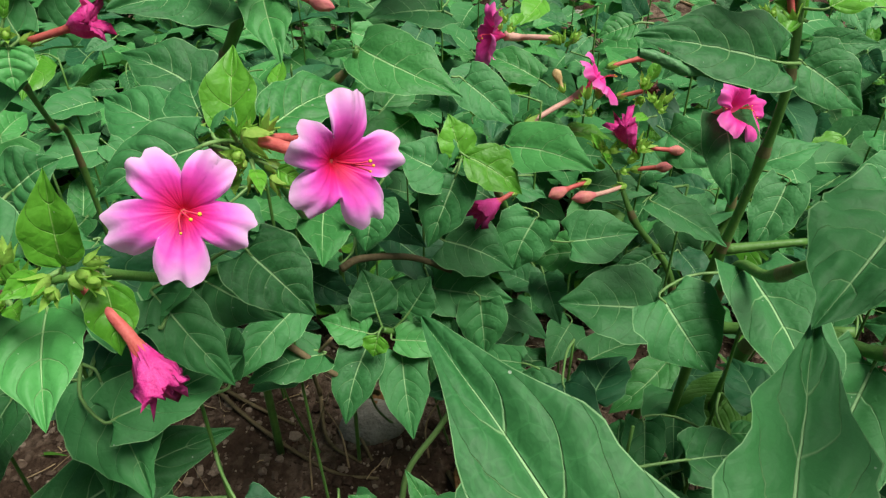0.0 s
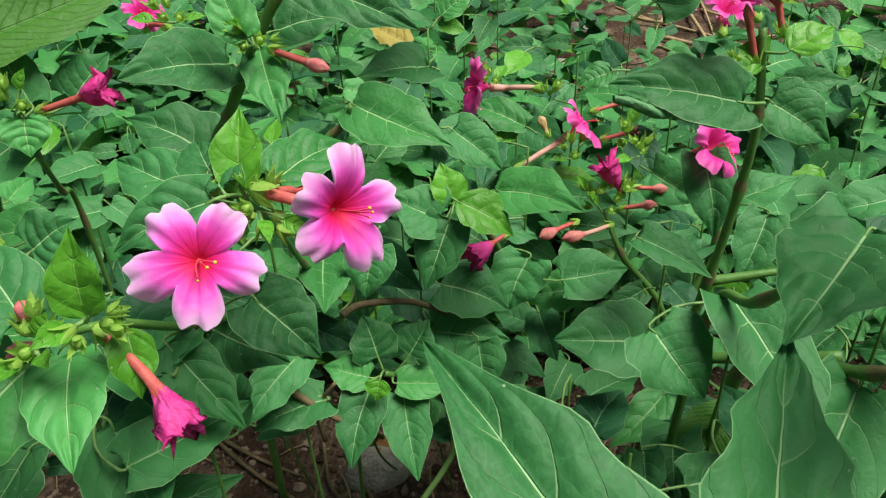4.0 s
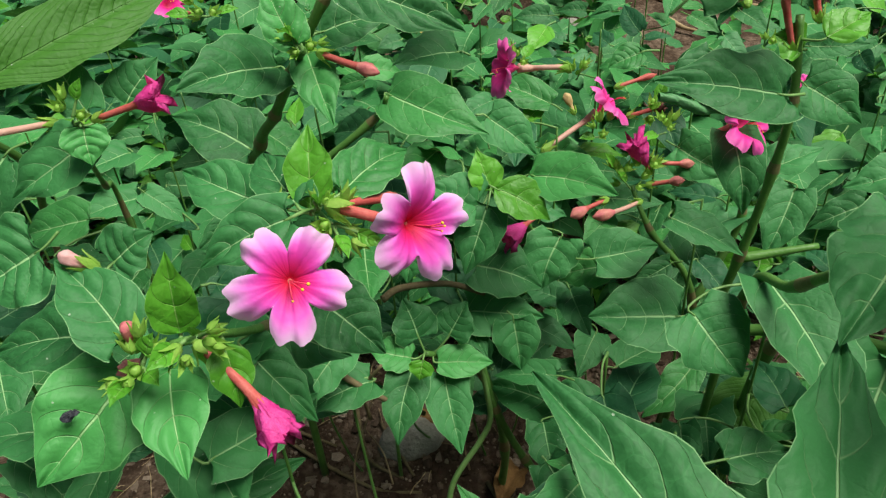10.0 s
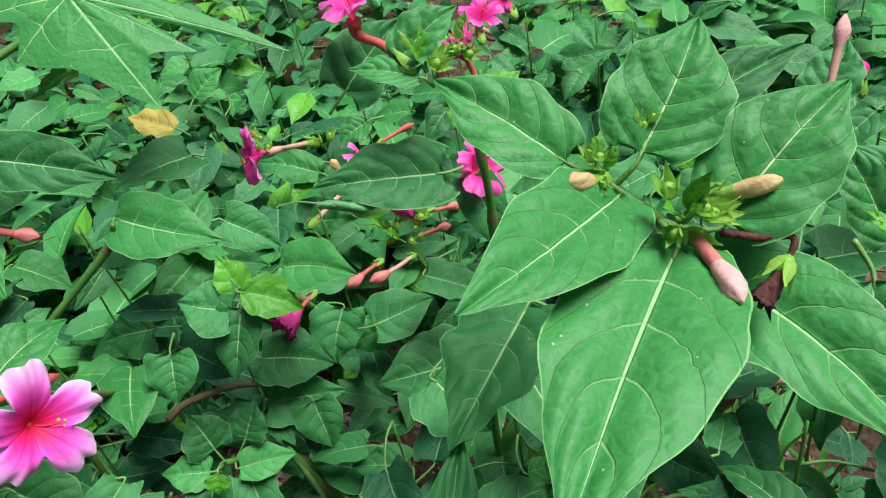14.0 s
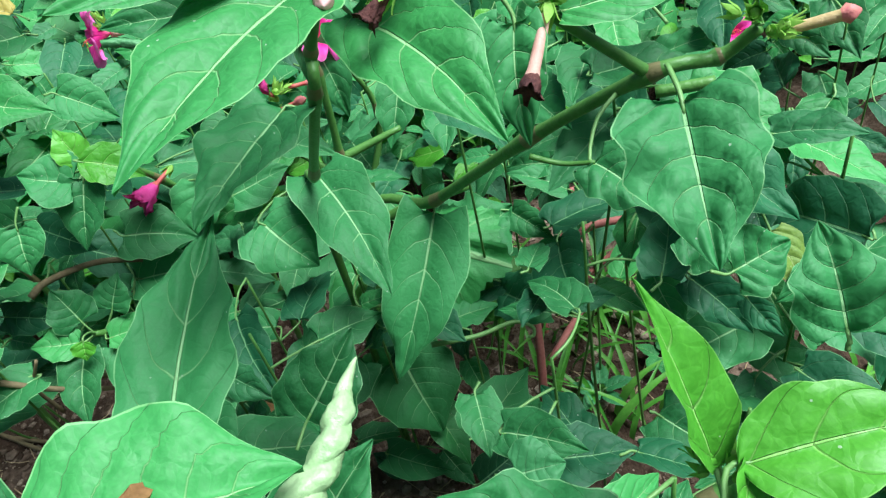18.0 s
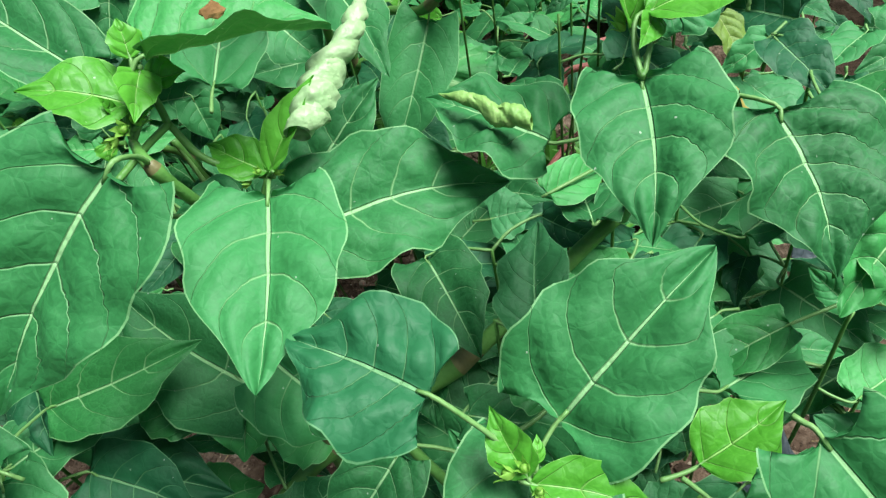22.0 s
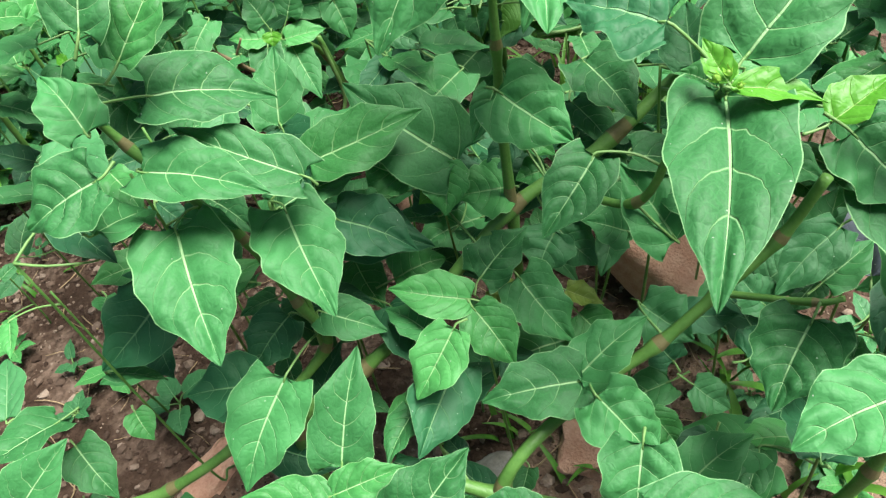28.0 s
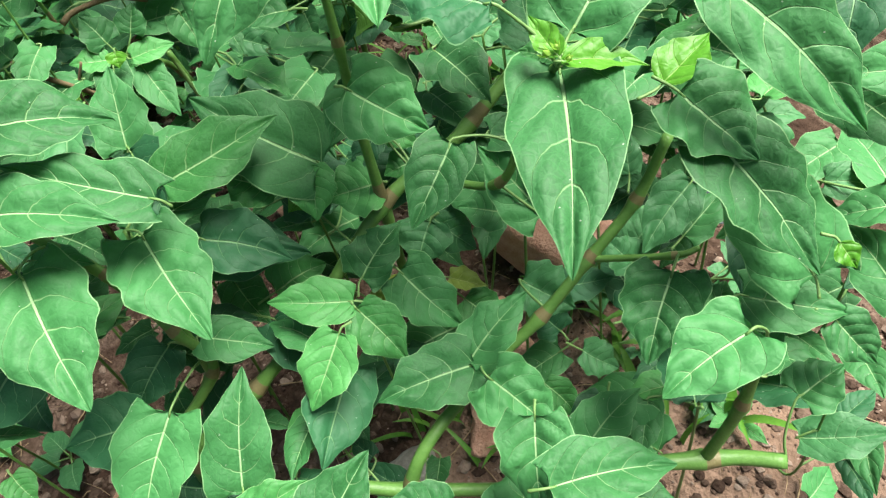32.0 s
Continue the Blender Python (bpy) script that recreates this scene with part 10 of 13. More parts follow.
p = shoot_at(0.242, -0.042, *LOW, (0.232, -0.052, 0.114), (0.223, -0.061, 0.228), (0.223, -0.061, 0.333))
shoot_leaf(p,.200,-.059,.291,.165,-.052,.275,-.4,.1,.9,0.021,"m",0.3,2)
shoot_leaf(p,.210,-.046,.254,.236,-.058,.250,.0,-.2,1.0,0.016,"n",0.3,2)
shoot_leaf(p,.229,-.056,.280,.225,-.040,.286,-.6,-.4,.7,0.011,"n",0.4,2)
shoot_leaf(p,.232,-.071,.240,.269,-.066,.241,-.0,.1,1.0,0.026,"m",0.2,2)
shoot_leaf(p,.211,-.019,.245,.171,-.030,.245,.1,-.4,.9,0.028,"n",0.2,2)
shoot_leaf(p,.233,-.099,.308,.236,-.131,.301,-.2,-.2,1.0,0.023,"d",0.1,2)
shoot_leaf(p,.251,-.033,.308,.290,-.040,.303,.1,.0,1.0,0.029,"w",0.3,2)
shoot_leaf(p,.219,-.108,.333,.186,-.132,.305,-.4,-.4,.8,0.029,"d",0.3,2)
p = shoot_at(0.190, 0.099, *LOW, (0.186, 0.098, 0.099), (0.182, 0.097, 0.197), (0.182, 0.097, 0.278))
shoot_leaf(p,.152,.088,.257,.178,.062,.260,-.3,-.2,.9,0.022,"n",0.3,2)
shoot_leaf(p,.164,.075,.245,.200,.061,.247,-.1,-.1,1.0,0.027,"d",0.3,2)
shoot_leaf(p,.152,.125,.238,.145,.095,.231,.1,-.3,1.0,0.021,"n",0.4,2)
shoot_leaf(p,.192,.093,.209,.189,.133,.210,.0,-.0,1.0,0.022,"d",0.5,2)
shoot_leaf(p,.205,.116,.277,.198,.154,.267,.0,.3,1.0,0.021,"n",0.3,2)
shoot_leaf(p,.181,.034,.226,.152,.037,.218,-.3,-.6,.8,0.021,"d",0.3,2)
p = shoot_at(0.265, -0.025, *LOW, (0.257, -0.044, 0.045), (0.249, -0.063, 0.091), (0.249, -0.063, 0.218))
shoot_leaf(p,.215,-.069,.103,.199,-.054,.102,-.4,-.4,.8,0.014,"d",0.1,2)
shoot_leaf(p,.233,-.100,.164,.244,-.063,.171,.1,-.2,1.0,0.022,"d",0.4,2)
shoot_leaf(p,.256,-.094,.172,.214,-.073,.147,-.5,-.0,.8,0.036,"n",0.3,2)
shoot_leaf(p,.244,-.050,.200,.236,-.076,.196,.2,-.2,1.0,0.019,"d",0.4,2)
shoot_leaf(p,.250,-.046,.205,.275,-.071,.204,-.2,-.2,1.0,0.021,"w",0.5,2)
shoot_leaf(p,.246,-.014,.181,.262,-.024,.177,.3,.1,.9,0.013,"n",0.5,2)
shoot_leaf(p,.253,-.052,.218,.217,-.058,.212,-.2,.1,1.0,0.021,"n",0.2,2)
shoot_leaf(p,.298,-.080,.131,.268,-.087,.123,-.1,-.4,.9,0.018,"w",0.3,2)
p = shoot_at(0.102, 0.386, *LOW, (0.096, 0.385, 0.059), (0.090, 0.385, 0.119), (0.090, 0.385, 0.206))
shoot_leaf(p,.059,.398,.131,.024,.362,.124,.1,-.2,1.0,0.027,"w",0.4,3)
shoot_leaf(p,.092,.369,.166,.071,.337,.152,.2,-.5,.8,0.028,"n",0.4,3)
shoot_leaf(p,.100,.339,.158,.146,.366,.151,.2,-.1,1.0,0.030,"n",0.2,2)
shoot_leaf(p,.107,.432,.206,.153,.442,.206,.1,-.3,1.0,0.028,"y",0.4,3)
p = shoot_at(0.169, 0.198, *LOW, (0.171, 0.195, 0.021), (0.173, 0.192, 0.041), (0.173, 0.192, 0.206))
shoot_leaf(p,.147,.159,.101,.187,.175,.091,.4,-.6,.7,0.032,"d",0.5,2)
shoot_leaf(p,.152,.151,.166,.199,.177,.168,.1,-.2,1.0,0.036,"n",0.3,3)
shoot_leaf(p,.197,.181,.102,.190,.222,.091,.0,.3,1.0,0.031,"n",0.5,2)
shoot_leaf(p,.165,.209,.202,.199,.209,.197,.1,-.2,1.0,0.023,"n",0.4,2)
shoot_leaf(p,.175,.234,.128,.175,.201,.119,.1,-.3,1.0,0.019,"m",0.2,2)
shoot_leaf(p,.221,.188,.053,.198,.156,.055,.3,-.1,1.0,0.027,"n",0.4,2)
shoot_leaf(p,.154,.222,.206,.111,.221,.197,-.2,-.4,.9,0.027,"d",0.4,2)
p = shoot_at(-0.057, 0.956, *FAR, (-0.058, 0.940, 0.082), (-0.060, 0.925, 0.164), (-0.060, 0.925, 0.401))
shoot_leaf(p,-.101,.907,.224,-.075,.884,.206,.1,-.5,.8,0.023,"d",0.4,3)
shoot_leaf(p,-.089,.895,.241,-.055,.900,.222,.4,-.7,.6,0.026,"n",0.5,3)
shoot_leaf(p,-.094,.889,.193,-.124,.863,.187,.1,-.4,.9,0.022,"m",0.2,3)
shoot_leaf(p,-.083,.894,.251,-.086,.856,.249,-.1,-.0,1.0,0.019,"y",0.3,3)
shoot_leaf(p,-.036,.911,.254,-.065,.906,.247,-.1,-.6,.8,0.016,"d",0.5,3)
shoot_leaf(p,-.026,.916,.210,-.048,.909,.202,-.0,-.8,.7,0.017,"m",0.3,3)
shoot_leaf(p,-.083,.994,.176,-.107,.987,.174,.0,-.4,.9,0.018,"m",0.4,3)
shoot_leaf(p,-.004,.866,.249,-.017,.834,.242,.1,-.2,1.0,0.022,"n",0.4,3)
shoot_leaf(p,-.071,.939,.401,-.082,.911,.377,.1,-.7,.7,0.023,"m",0.2,3)
shoot_leaf(p,-.020,.946,.349,-.043,.951,.362,.4,-.4,.8,0.016,"n",0.3,3)
shoot_leaf(p,-.050,1.015,.207,-.086,1.030,.209,-.2,-.5,.9,0.025,"n",0.5,3)
p = shoot_at(-0.141, 1.171, *FAR, (-0.140, 1.169, 0.115), (-0.138, 1.167, 0.231), (-0.138, 1.167, 0.383))
shoot_leaf(p,-.193,1.189,.243,-.191,1.227,.234,.4,.2,.9,0.021,"y",0.2,3)
shoot_leaf(p,-.184,1.203,.247,-.195,1.225,.252,.3,-.1,.9,0.013,"m",0.2,3)
shoot_leaf(p,-.158,1.212,.265,-.130,1.232,.258,-.0,.4,.9,0.023,"y",0.4,3)
shoot_leaf(p,-.160,1.126,.316,-.174,1.106,.308,.1,-.4,.9,0.014,"m",0.3,3)
shoot_leaf(p,-.074,1.153,.383,-.100,1.126,.370,.2,-.6,.8,0.028,"w",0.5,3)
shoot_leaf(p,-.059,1.118,.263,-.073,1.144,.243,-.7,.2,.7,0.019,"m",0.5,3)
p = shoot_at(0.236, 0.041, *LOW, (0.231, 0.038, 0.100), (0.227, 0.034, 0.201), (0.227, 0.034, 0.290))
shoot_leaf(p,.196,.029,.250,.226,.018,.238,.4,-.1,.9,0.018,"n",0.5,2)
shoot_leaf(p,.233,.023,.242,.193,-.004,.229,-.3,-.1,1.0,0.033,"d",0.5,2)
shoot_leaf(p,.228,.008,.213,.261,-.002,.214,-.2,-.6,.8,0.022,"n",0.3,2)
shoot_leaf(p,.236,.002,.260,.285,.014,.262,-.1,.1,1.0,0.027,"n",0.3,2)
shoot_leaf(p,.242,.003,.242,.227,-.012,.231,-.5,-.1,.8,0.015,"d",0.3,2)
shoot_leaf(p,.220,.075,.237,.238,.033,.234,-.2,-.2,1.0,0.027,"n",0.3,2)
p = shoot_at(0.133, 0.352, *LOW, (0.132, 0.333, 0.085), (0.130, 0.314, 0.169), (0.130, 0.314, 0.312))
shoot_leaf(p,.107,.298,.312,.141,.276,.298,.1,-.4,.9,0.024,"n",0.3,2)
shoot_leaf(p,.139,.325,.260,.150,.297,.248,.1,-.4,.9,0.021,"d",0.4,2)
shoot_leaf(p,.132,.288,.207,.095,.267,.185,-.2,-.5,.8,0.024,"m",0.4,2)
shoot_leaf(p,.135,.354,.237,.106,.348,.225,-.1,-.7,.7,0.017,"n",0.3,2)
shoot_leaf(p,.138,.303,.181,.174,.294,.190,-.3,-.6,.8,0.022,"d",0.5,3)
p = shoot_at(0.240, 0.023, *LOW, (0.245, 0.007, 0.081), (0.251, -0.010, 0.163), (0.251, -0.010, 0.271))
shoot_leaf(p,.235,-.011,.228,.222,-.051,.224,-.3,-.0,.9,0.027,"n",0.2,2)
shoot_leaf(p,.244,-.017,.242,.255,-.059,.238,-.4,-.2,.9,0.029,"n",0.3,2)
shoot_leaf(p,.248,.005,.237,.200,.020,.223,-.3,-.2,.9,0.032,"m",0.4,2)
shoot_leaf(p,.253,-.002,.271,.243,-.045,.275,.2,.1,1.0,0.027,"w",0.4,2)
shoot_leaf(p,.260,.012,.246,.265,-.004,.245,-.2,-.2,1.0,0.012,"w",0.5,2)
shoot_leaf(p,.263,-.036,.235,.267,-.065,.237,.1,.1,1.0,0.015,"n",0.2,2)
shoot_leaf(p,.237,.014,.175,.251,-.027,.163,-.1,-.3,1.0,0.031,"n",0.5,2)
shoot_leaf(p,.266,-.042,.230,.227,-.039,.219,-.3,-.4,.9,0.021,"n",0.1,2)
p = shoot_at(0.204, 0.265, *LOW, (0.202, 0.247, 0.093), (0.201, 0.228, 0.186), (0.201, 0.228, 0.355))
shoot_leaf(p,.156,.228,.254,.135,.242,.250,-.2,.0,1.0,0.013,"n",0.1,2)
shoot_leaf(p,.204,.218,.198,.224,.175,.210,-.5,.0,.9,0.034,"d",0.5,2)
shoot_leaf(p,.207,.220,.201,.171,.236,.188,-.4,-.2,.9,0.021,"d",0.4,2)
shoot_leaf(p,.186,.201,.355,.203,.162,.338,.1,-.4,.9,0.026,"d",0.5,2)
shoot_leaf(p,.207,.272,.302,.243,.294,.321,-.2,-.4,.9,0.030,"d",0.1,2)
shoot_leaf(p,.211,.270,.314,.192,.230,.301,-.3,-.2,.9,0.026,"n",0.4,2)
shoot_leaf(p,.202,.159,.269,.219,.178,.264,.2,.1,1.0,0.016,"n",0.5,2)
shoot_leaf(p,.233,.254,.225,.248,.226,.215,-.5,-.5,.7,0.021,"n",0.2,2)
p = shoot_at(0.289, 0.041, *LOW, (0.279, 0.033, 0.077), (0.270, 0.024, 0.153), (0.270, 0.024, 0.245))
shoot_leaf(p,.231,.014,.165,.238,-.016,.157,-.2,-.3,.9,0.021,"n",0.2,2)
shoot_leaf(p,.258,.036,.220,.264,-.011,.204,-.2,-.3,.9,0.030,"w",0.2,2)
shoot_leaf(p,.276,.034,.213,.303,.030,.207,.1,-.4,.9,0.018,"m",0.5,2)
shoot_leaf(p,.261,.032,.245,.212,.040,.237,-.2,-.3,.9,0.027,"n",0.4,2)
shoot_leaf(p,.277,.044,.207,.243,.049,.205,-.1,-.1,1.0,0.023,"n",0.5,2)
shoot_leaf(p,.290,-.010,.213,.274,.016,.210,-.2,.0,1.0,0.016,"d",0.4,2)
shoot_leaf(p,.290,-.017,.215,.256,-.011,.213,-.0,.3,1.0,0.018,"d",0.2,2)
shoot_leaf(p,.276,.060,.226,.244,.086,.229,.1,-.0,1.0,0.025,"n",0.4,2)
p = shoot_at(0.024, 0.769, *FAR, (0.032, 0.757, 0.110), (0.040, 0.744, 0.220), (0.040, 0.744, 0.415))
shoot_leaf(p,-.005,.735,.415,-.003,.750,.414,-.4,.1,.9,0.009,"m",0.3,3)
shoot_leaf(p,.018,.747,.392,-.010,.736,.372,-.6,.1,.8,0.026,"n",0.3,3)
shoot_leaf(p,.037,.699,.360,.006,.707,.342,-.5,-.2,.8,0.024,"m",0.2,3)
shoot_leaf(p,.070,.752,.330,.054,.722,.313,.1,-.5,.9,0.028,"n",0.4,3)
shoot_leaf(p,.042,.667,.335,.027,.643,.325,-.1,-.3,1.0,0.016,"n",0.4,3)
shoot_leaf(p,.090,.750,.384,.099,.721,.371,.3,-.3,.9,0.017,"n",0.3,3)
shoot_leaf(p,.040,.699,.277,.053,.709,.279,.1,-.3,.9,0.011,"m",0.2,3)
shoot_leaf(p,.053,.815,.334,.062,.844,.339,.6,-.3,.7,0.020,"d",0.4,3)
shoot_leaf(p,.038,.748,.232,.007,.740,.239,.3,-.2,.9,0.018,"m",0.3,3)
shoot_leaf(p,.045,.756,.238,.039,.743,.230,-.1,-.5,.9,0.009,"m",0.3,3)
shoot_leaf(p,.008,.820,.270,.039,.837,.253,.6,-.2,.8,0.026,"m",0.4,3)
p = shoot_at(0.228, 0.141, *LOW, (0.224, 0.136, 0.117), (0.219, 0.131, 0.235), (0.219, 0.131, 0.311))
shoot_leaf(p,.202,.145,.264,.182,.127,.267,-.1,.2,1.0,0.018,"d",0.5,2)
shoot_leaf(p,.205,.143,.249,.183,.162,.246,-.3,-.2,.9,0.015,"n",0.5,2)
shoot_leaf(p,.215,.146,.247,.239,.139,.246,-.1,-.5,.9,0.015,"d",0.1,2)
shoot_leaf(p,.240,.112,.288,.239,.082,.272,-.5,-.4,.8,0.018,"m",0.3,2)
shoot_leaf(p,.235,.097,.297,.258,.125,.305,-.2,-.2,1.0,0.022,"d",0.4,2)
p = shoot_at(0.119, 0.550, *FAR, (0.117, 0.529, 0.151), (0.115, 0.508, 0.303), (0.115, 0.508, 0.353))
shoot_leaf(p,.076,.526,.353,.057,.499,.343,.0,-.4,.9,0.021,"y",0.5,3)
shoot_leaf(p,.101,.521,.315,.066,.546,.319,.1,-.1,1.0,0.029,"d",0.3,3)
shoot_leaf(p,.155,.523,.316,.125,.549,.308,-.3,-.1,.9,0.027,"m",0.2,3)
shoot_leaf(p,.128,.463,.317,.128,.504,.322,.4,-.1,.9,0.027,"m",0.3,3)
p = shoot_at(0.283, -0.003, *LOW, (0.285, -0.016, 0.104), (0.286, -0.030, 0.208), (0.286, -0.030, 0.312))
shoot_leaf(p,.267,-.043,.266,.253,-.069,.258,-.1,-.3,1.0,0.017,"d",0.3,2)
shoot_leaf(p,.288,-.055,.264,.277,-.024,.253,-.5,.1,.9,0.017,"m",0.5,2)
shoot_leaf(p,.281,-.020,.254,.331,-.036,.257,-.1,-.2,1.0,0.027,"n",0.2,2)
shoot_leaf(p,.291,-.055,.284,.255,-.017,.284,-.2,-.2,1.0,0.029,"n",0.3,2)
shoot_leaf(p,.296,-.021,.235,.314,-.004,.204,-.7,-.4,-.6,0.020,"n",0.4,2)
shoot_leaf(p,.304,-.045,.220,.299,.003,.201,-.2,.3,.9,0.033,"d",0.4,2)
shoot_leaf(p,.270,-.003,.312,.299,.002,.307,.1,.4,.9,0.017,"w",0.3,2)
shoot_leaf(p,.293,.002,.273,.287,-.025,.259,-.6,-.3,.8,0.018,"w",0.2,2)
p = shoot_at(0.273, 0.058, *LOW, (0.273, 0.040, 0.134), (0.272, 0.022, 0.267), (0.272, 0.022, 0.326))
shoot_leaf(p,.257,-.001,.321,.268,-.036,.304,.2,-.4,.9,0.028,"m",0.2,2)
shoot_leaf(p,.271,.004,.307,.300,-.028,.317,-.4,-.1,.9,0.031,"m",0.2,2)
shoot_leaf(p,.270,.018,.281,.261,-.029,.266,-.7,-.1,.7,0.031,"n",0.3,2)
shoot_leaf(p,.265,.037,.326,.266,.003,.316,-.2,-.3,.9,0.024,"d",0.4,2)
shoot_leaf(p,.259,.044,.279,.271,-.002,.276,-.2,-.1,1.0,0.024,"d",0.5,2)
shoot_leaf(p,.308,-.014,.302,.281,-.020,.305,.1,-.1,1.0,0.016,"d",0.2,2)
shoot_leaf(p,.239,.055,.321,.243,.040,.313,-.5,-.5,.7,0.010,"d",0.4,2)
shoot_leaf(p,.306,.034,.294,.274,.011,.272,-.5,-.1,.9,0.026,"d",0.4,2)
p = shoot_at(0.159, 0.490, *FAR, (0.153, 0.466, 0.081), (0.147, 0.442, 0.163), (0.147, 0.442, 0.312))
shoot_leaf(p,.107,.450,.237,.158,.439,.233,-.0,-.5,.8,0.029,"n",0.4,3)
shoot_leaf(p,.117,.449,.221,.090,.421,.213,.2,-.4,.9,0.024,"m",0.1,3)
shoot_leaf(p,.162,.457,.219,.139,.421,.206,-.5,.0,.9,0.026,"n",0.3,3)
shoot_leaf(p,.143,.447,.312,.154,.415,.284,-.1,-.7,.7,0.027,"d",0.1,2)
shoot_leaf(p,.162,.455,.175,.193,.481,.189,-.1,-.4,.9,0.023,"d",0.1,3)
shoot_leaf(p,.173,.457,.246,.137,.477,.243,-.2,-.2,1.0,0.029,"w",0.4,3)
shoot_leaf(p,.165,.412,.224,.173,.368,.207,-.2,-.4,.9,0.030,"n",0.2,3)
shoot_leaf(p,.148,.406,.299,.175,.371,.293,-.6,-.5,.6,0.032,"n",0.2,2)
p = shoot_at(0.203, 0.300, *LOW, (0.212, 0.295, 0.059), (0.221, 0.291, 0.117), (0.221, 0.291, 0.213))
shoot_leaf(p,.184,.272,.130,.175,.235,.124,-.6,.0,.8,0.025,"d",0.2,3)
shoot_leaf(p,.210,.286,.131,.190,.301,.138,-.1,-.6,.8,0.014,"m",0.4,3)
shoot_leaf(p,.190,.319,.145,.185,.280,.144,.3,-.1,1.0,0.020,"n",0.1,3)
shoot_leaf(p,.236,.290,.138,.229,.279,.127,.0,-.7,.7,0.009,"m",0.4,3)
shoot_leaf(p,.250,.278,.139,.254,.251,.129,-.3,-.4,.9,0.017,"d",0.2,3)
shoot_leaf(p,.237,.227,.183,.266,.212,.187,-.1,.0,1.0,0.023,"d",0.2,2)
shoot_leaf(p,.212,.329,.213,.199,.359,.189,-.9,-.0,.4,0.025,"w",0.2,3)
shoot_leaf(p,.249,.324,.129,.236,.286,.137,.5,.0,.9,0.028,"n",0.1,3)
p = shoot_at(0.288, 0.115, *LOW, (0.278, 0.109, 0.111), (0.268, 0.103, 0.221), (0.268, 0.103, 0.346))
shoot_leaf(p,.245,.092,.296,.256,.065,.281,-.4,-.5,.8,0.020,"d",0.5,2)
shoot_leaf(p,.265,.076,.272,.227,.081,.260,-.3,-.4,.8,0.029,"n",0.4,2)
shoot_leaf(p,.252,.120,.243,.269,.100,.245,-.1,-.1,1.0,0.018,"w",0.2,2)
shoot_leaf(p,.262,.118,.346,.278,.074,.323,-.2,-.5,.9,0.034,"d",0.4,2)
shoot_leaf(p,.288,.082,.302,.260,.086,.301,-.1,-.3,.9,0.016,"w",0.2,2)
shoot_leaf(p,.286,.110,.314,.277,.086,.301,-.5,-.2,.8,0.017,"d",0.2,2)
shoot_leaf(p,.267,.131,.268,.297,.110,.261,.0,-.3,.9,0.025,"m",0.2,2)
shoot_leaf(p,.275,.098,.233,.252,.091,.219,-.3,-.5,.8,0.019,"w",0.2,2)
p = shoot_at(0.161, 0.395, *LOW, (0.171, 0.389, 0.085), (0.180, 0.382, 0.171), (0.180, 0.382, 0.277))
shoot_leaf(p,.160,.371,.249,.208,.378,.261,-.2,-.0,1.0,0.028,"w",0.4,2)
shoot_leaf(p,.177,.393,.263,.150,.417,.257,-.3,-.0,1.0,0.020,"d",0.5,2)
shoot_leaf(p,.163,.386,.201,.148,.363,.192,.0,-.4,.9,0.015,"m",0.4,3)
shoot_leaf(p,.185,.335,.241,.156,.312,.230,.2,-.6,.8,0.025,"d",0.4,2)
shoot_leaf(p,.168,.393,.183,.185,.360,.158,.1,-.6,.8,0.026,"m",0.2,3)
shoot_leaf(p,.192,.361,.188,.183,.336,.179,.3,-.4,.9,0.018,"m",0.3,3)
shoot_leaf(p,.202,.396,.277,.250,.401,.292,-.3,-.3,.9,0.033,"n",0.4,2)
shoot_leaf(p,.195,.425,.244,.167,.411,.241,.2,-.5,.8,0.017,"n",0.2,3)
p = shoot_at(0.282, 0.171, *LOW, (0.274, 0.171, 0.112), (0.266, 0.171, 0.224), (0.266, 0.171, 0.326))
shoot_leaf(p,.238,.157,.236,.257,.138,.224,.2,-.4,.9,0.017,"m",0.1,2)
shoot_leaf(p,.233,.189,.248,.220,.141,.241,-.5,.0,.8,0.033,"d",0.2,2)
shoot_leaf(p,.277,.161,.287,.256,.118,.283,-.0,-.1,1.0,0.029,"d",0.3,2)
shoot_leaf(p,.284,.155,.275,.286,.127,.271,-.3,-.1,1.0,0.015,"n",0.2,2)
shoot_leaf(p,.252,.155,.326,.287,.132,.322,-.1,-.3,.9,0.025,"m",0.4,2)
shoot_leaf(p,.285,.187,.249,.258,.157,.241,-.5,.2,.9,0.026,"m",0.3,2)
shoot_leaf(p,.272,.200,.271,.293,.180,.266,.1,-.2,1.0,0.019,"m",0.5,2)
shoot_leaf(p,.290,.160,.284,.281,.184,.290,.1,-.2,1.0,0.014,"n",0.3,2)
p = shoot_at(0.302, -0.053, *LOW, (0.310, -0.062, 0.073), (0.318, -0.071, 0.147))
shoot_leaf(p,.318,-.071,.159,.270,-.067,.146,-.3,-.2,.9,0.031,"n",0.4,2)
p = shoot_at(0.306, 0.094, *LOW, (0.300, 0.086, 0.101), (0.293, 0.079, 0.203), (0.293, 0.079, 0.278))
shoot_leaf(p,.271,.073,.231,.241,.050,.214,.0,-.6,.8,0.021,"w",0.4,2)
shoot_leaf(p,.287,.057,.215,.266,.020,.211,-.4,.1,.9,0.024,"n",0.4,2)
shoot_leaf(p,.287,.092,.226,.304,.056,.217,-.3,-.4,.9,0.022,"n",0.2,2)
shoot_leaf(p,.290,.076,.277,.298,.030,.265,.2,-.2,1.0,0.031,"w",0.3,2)
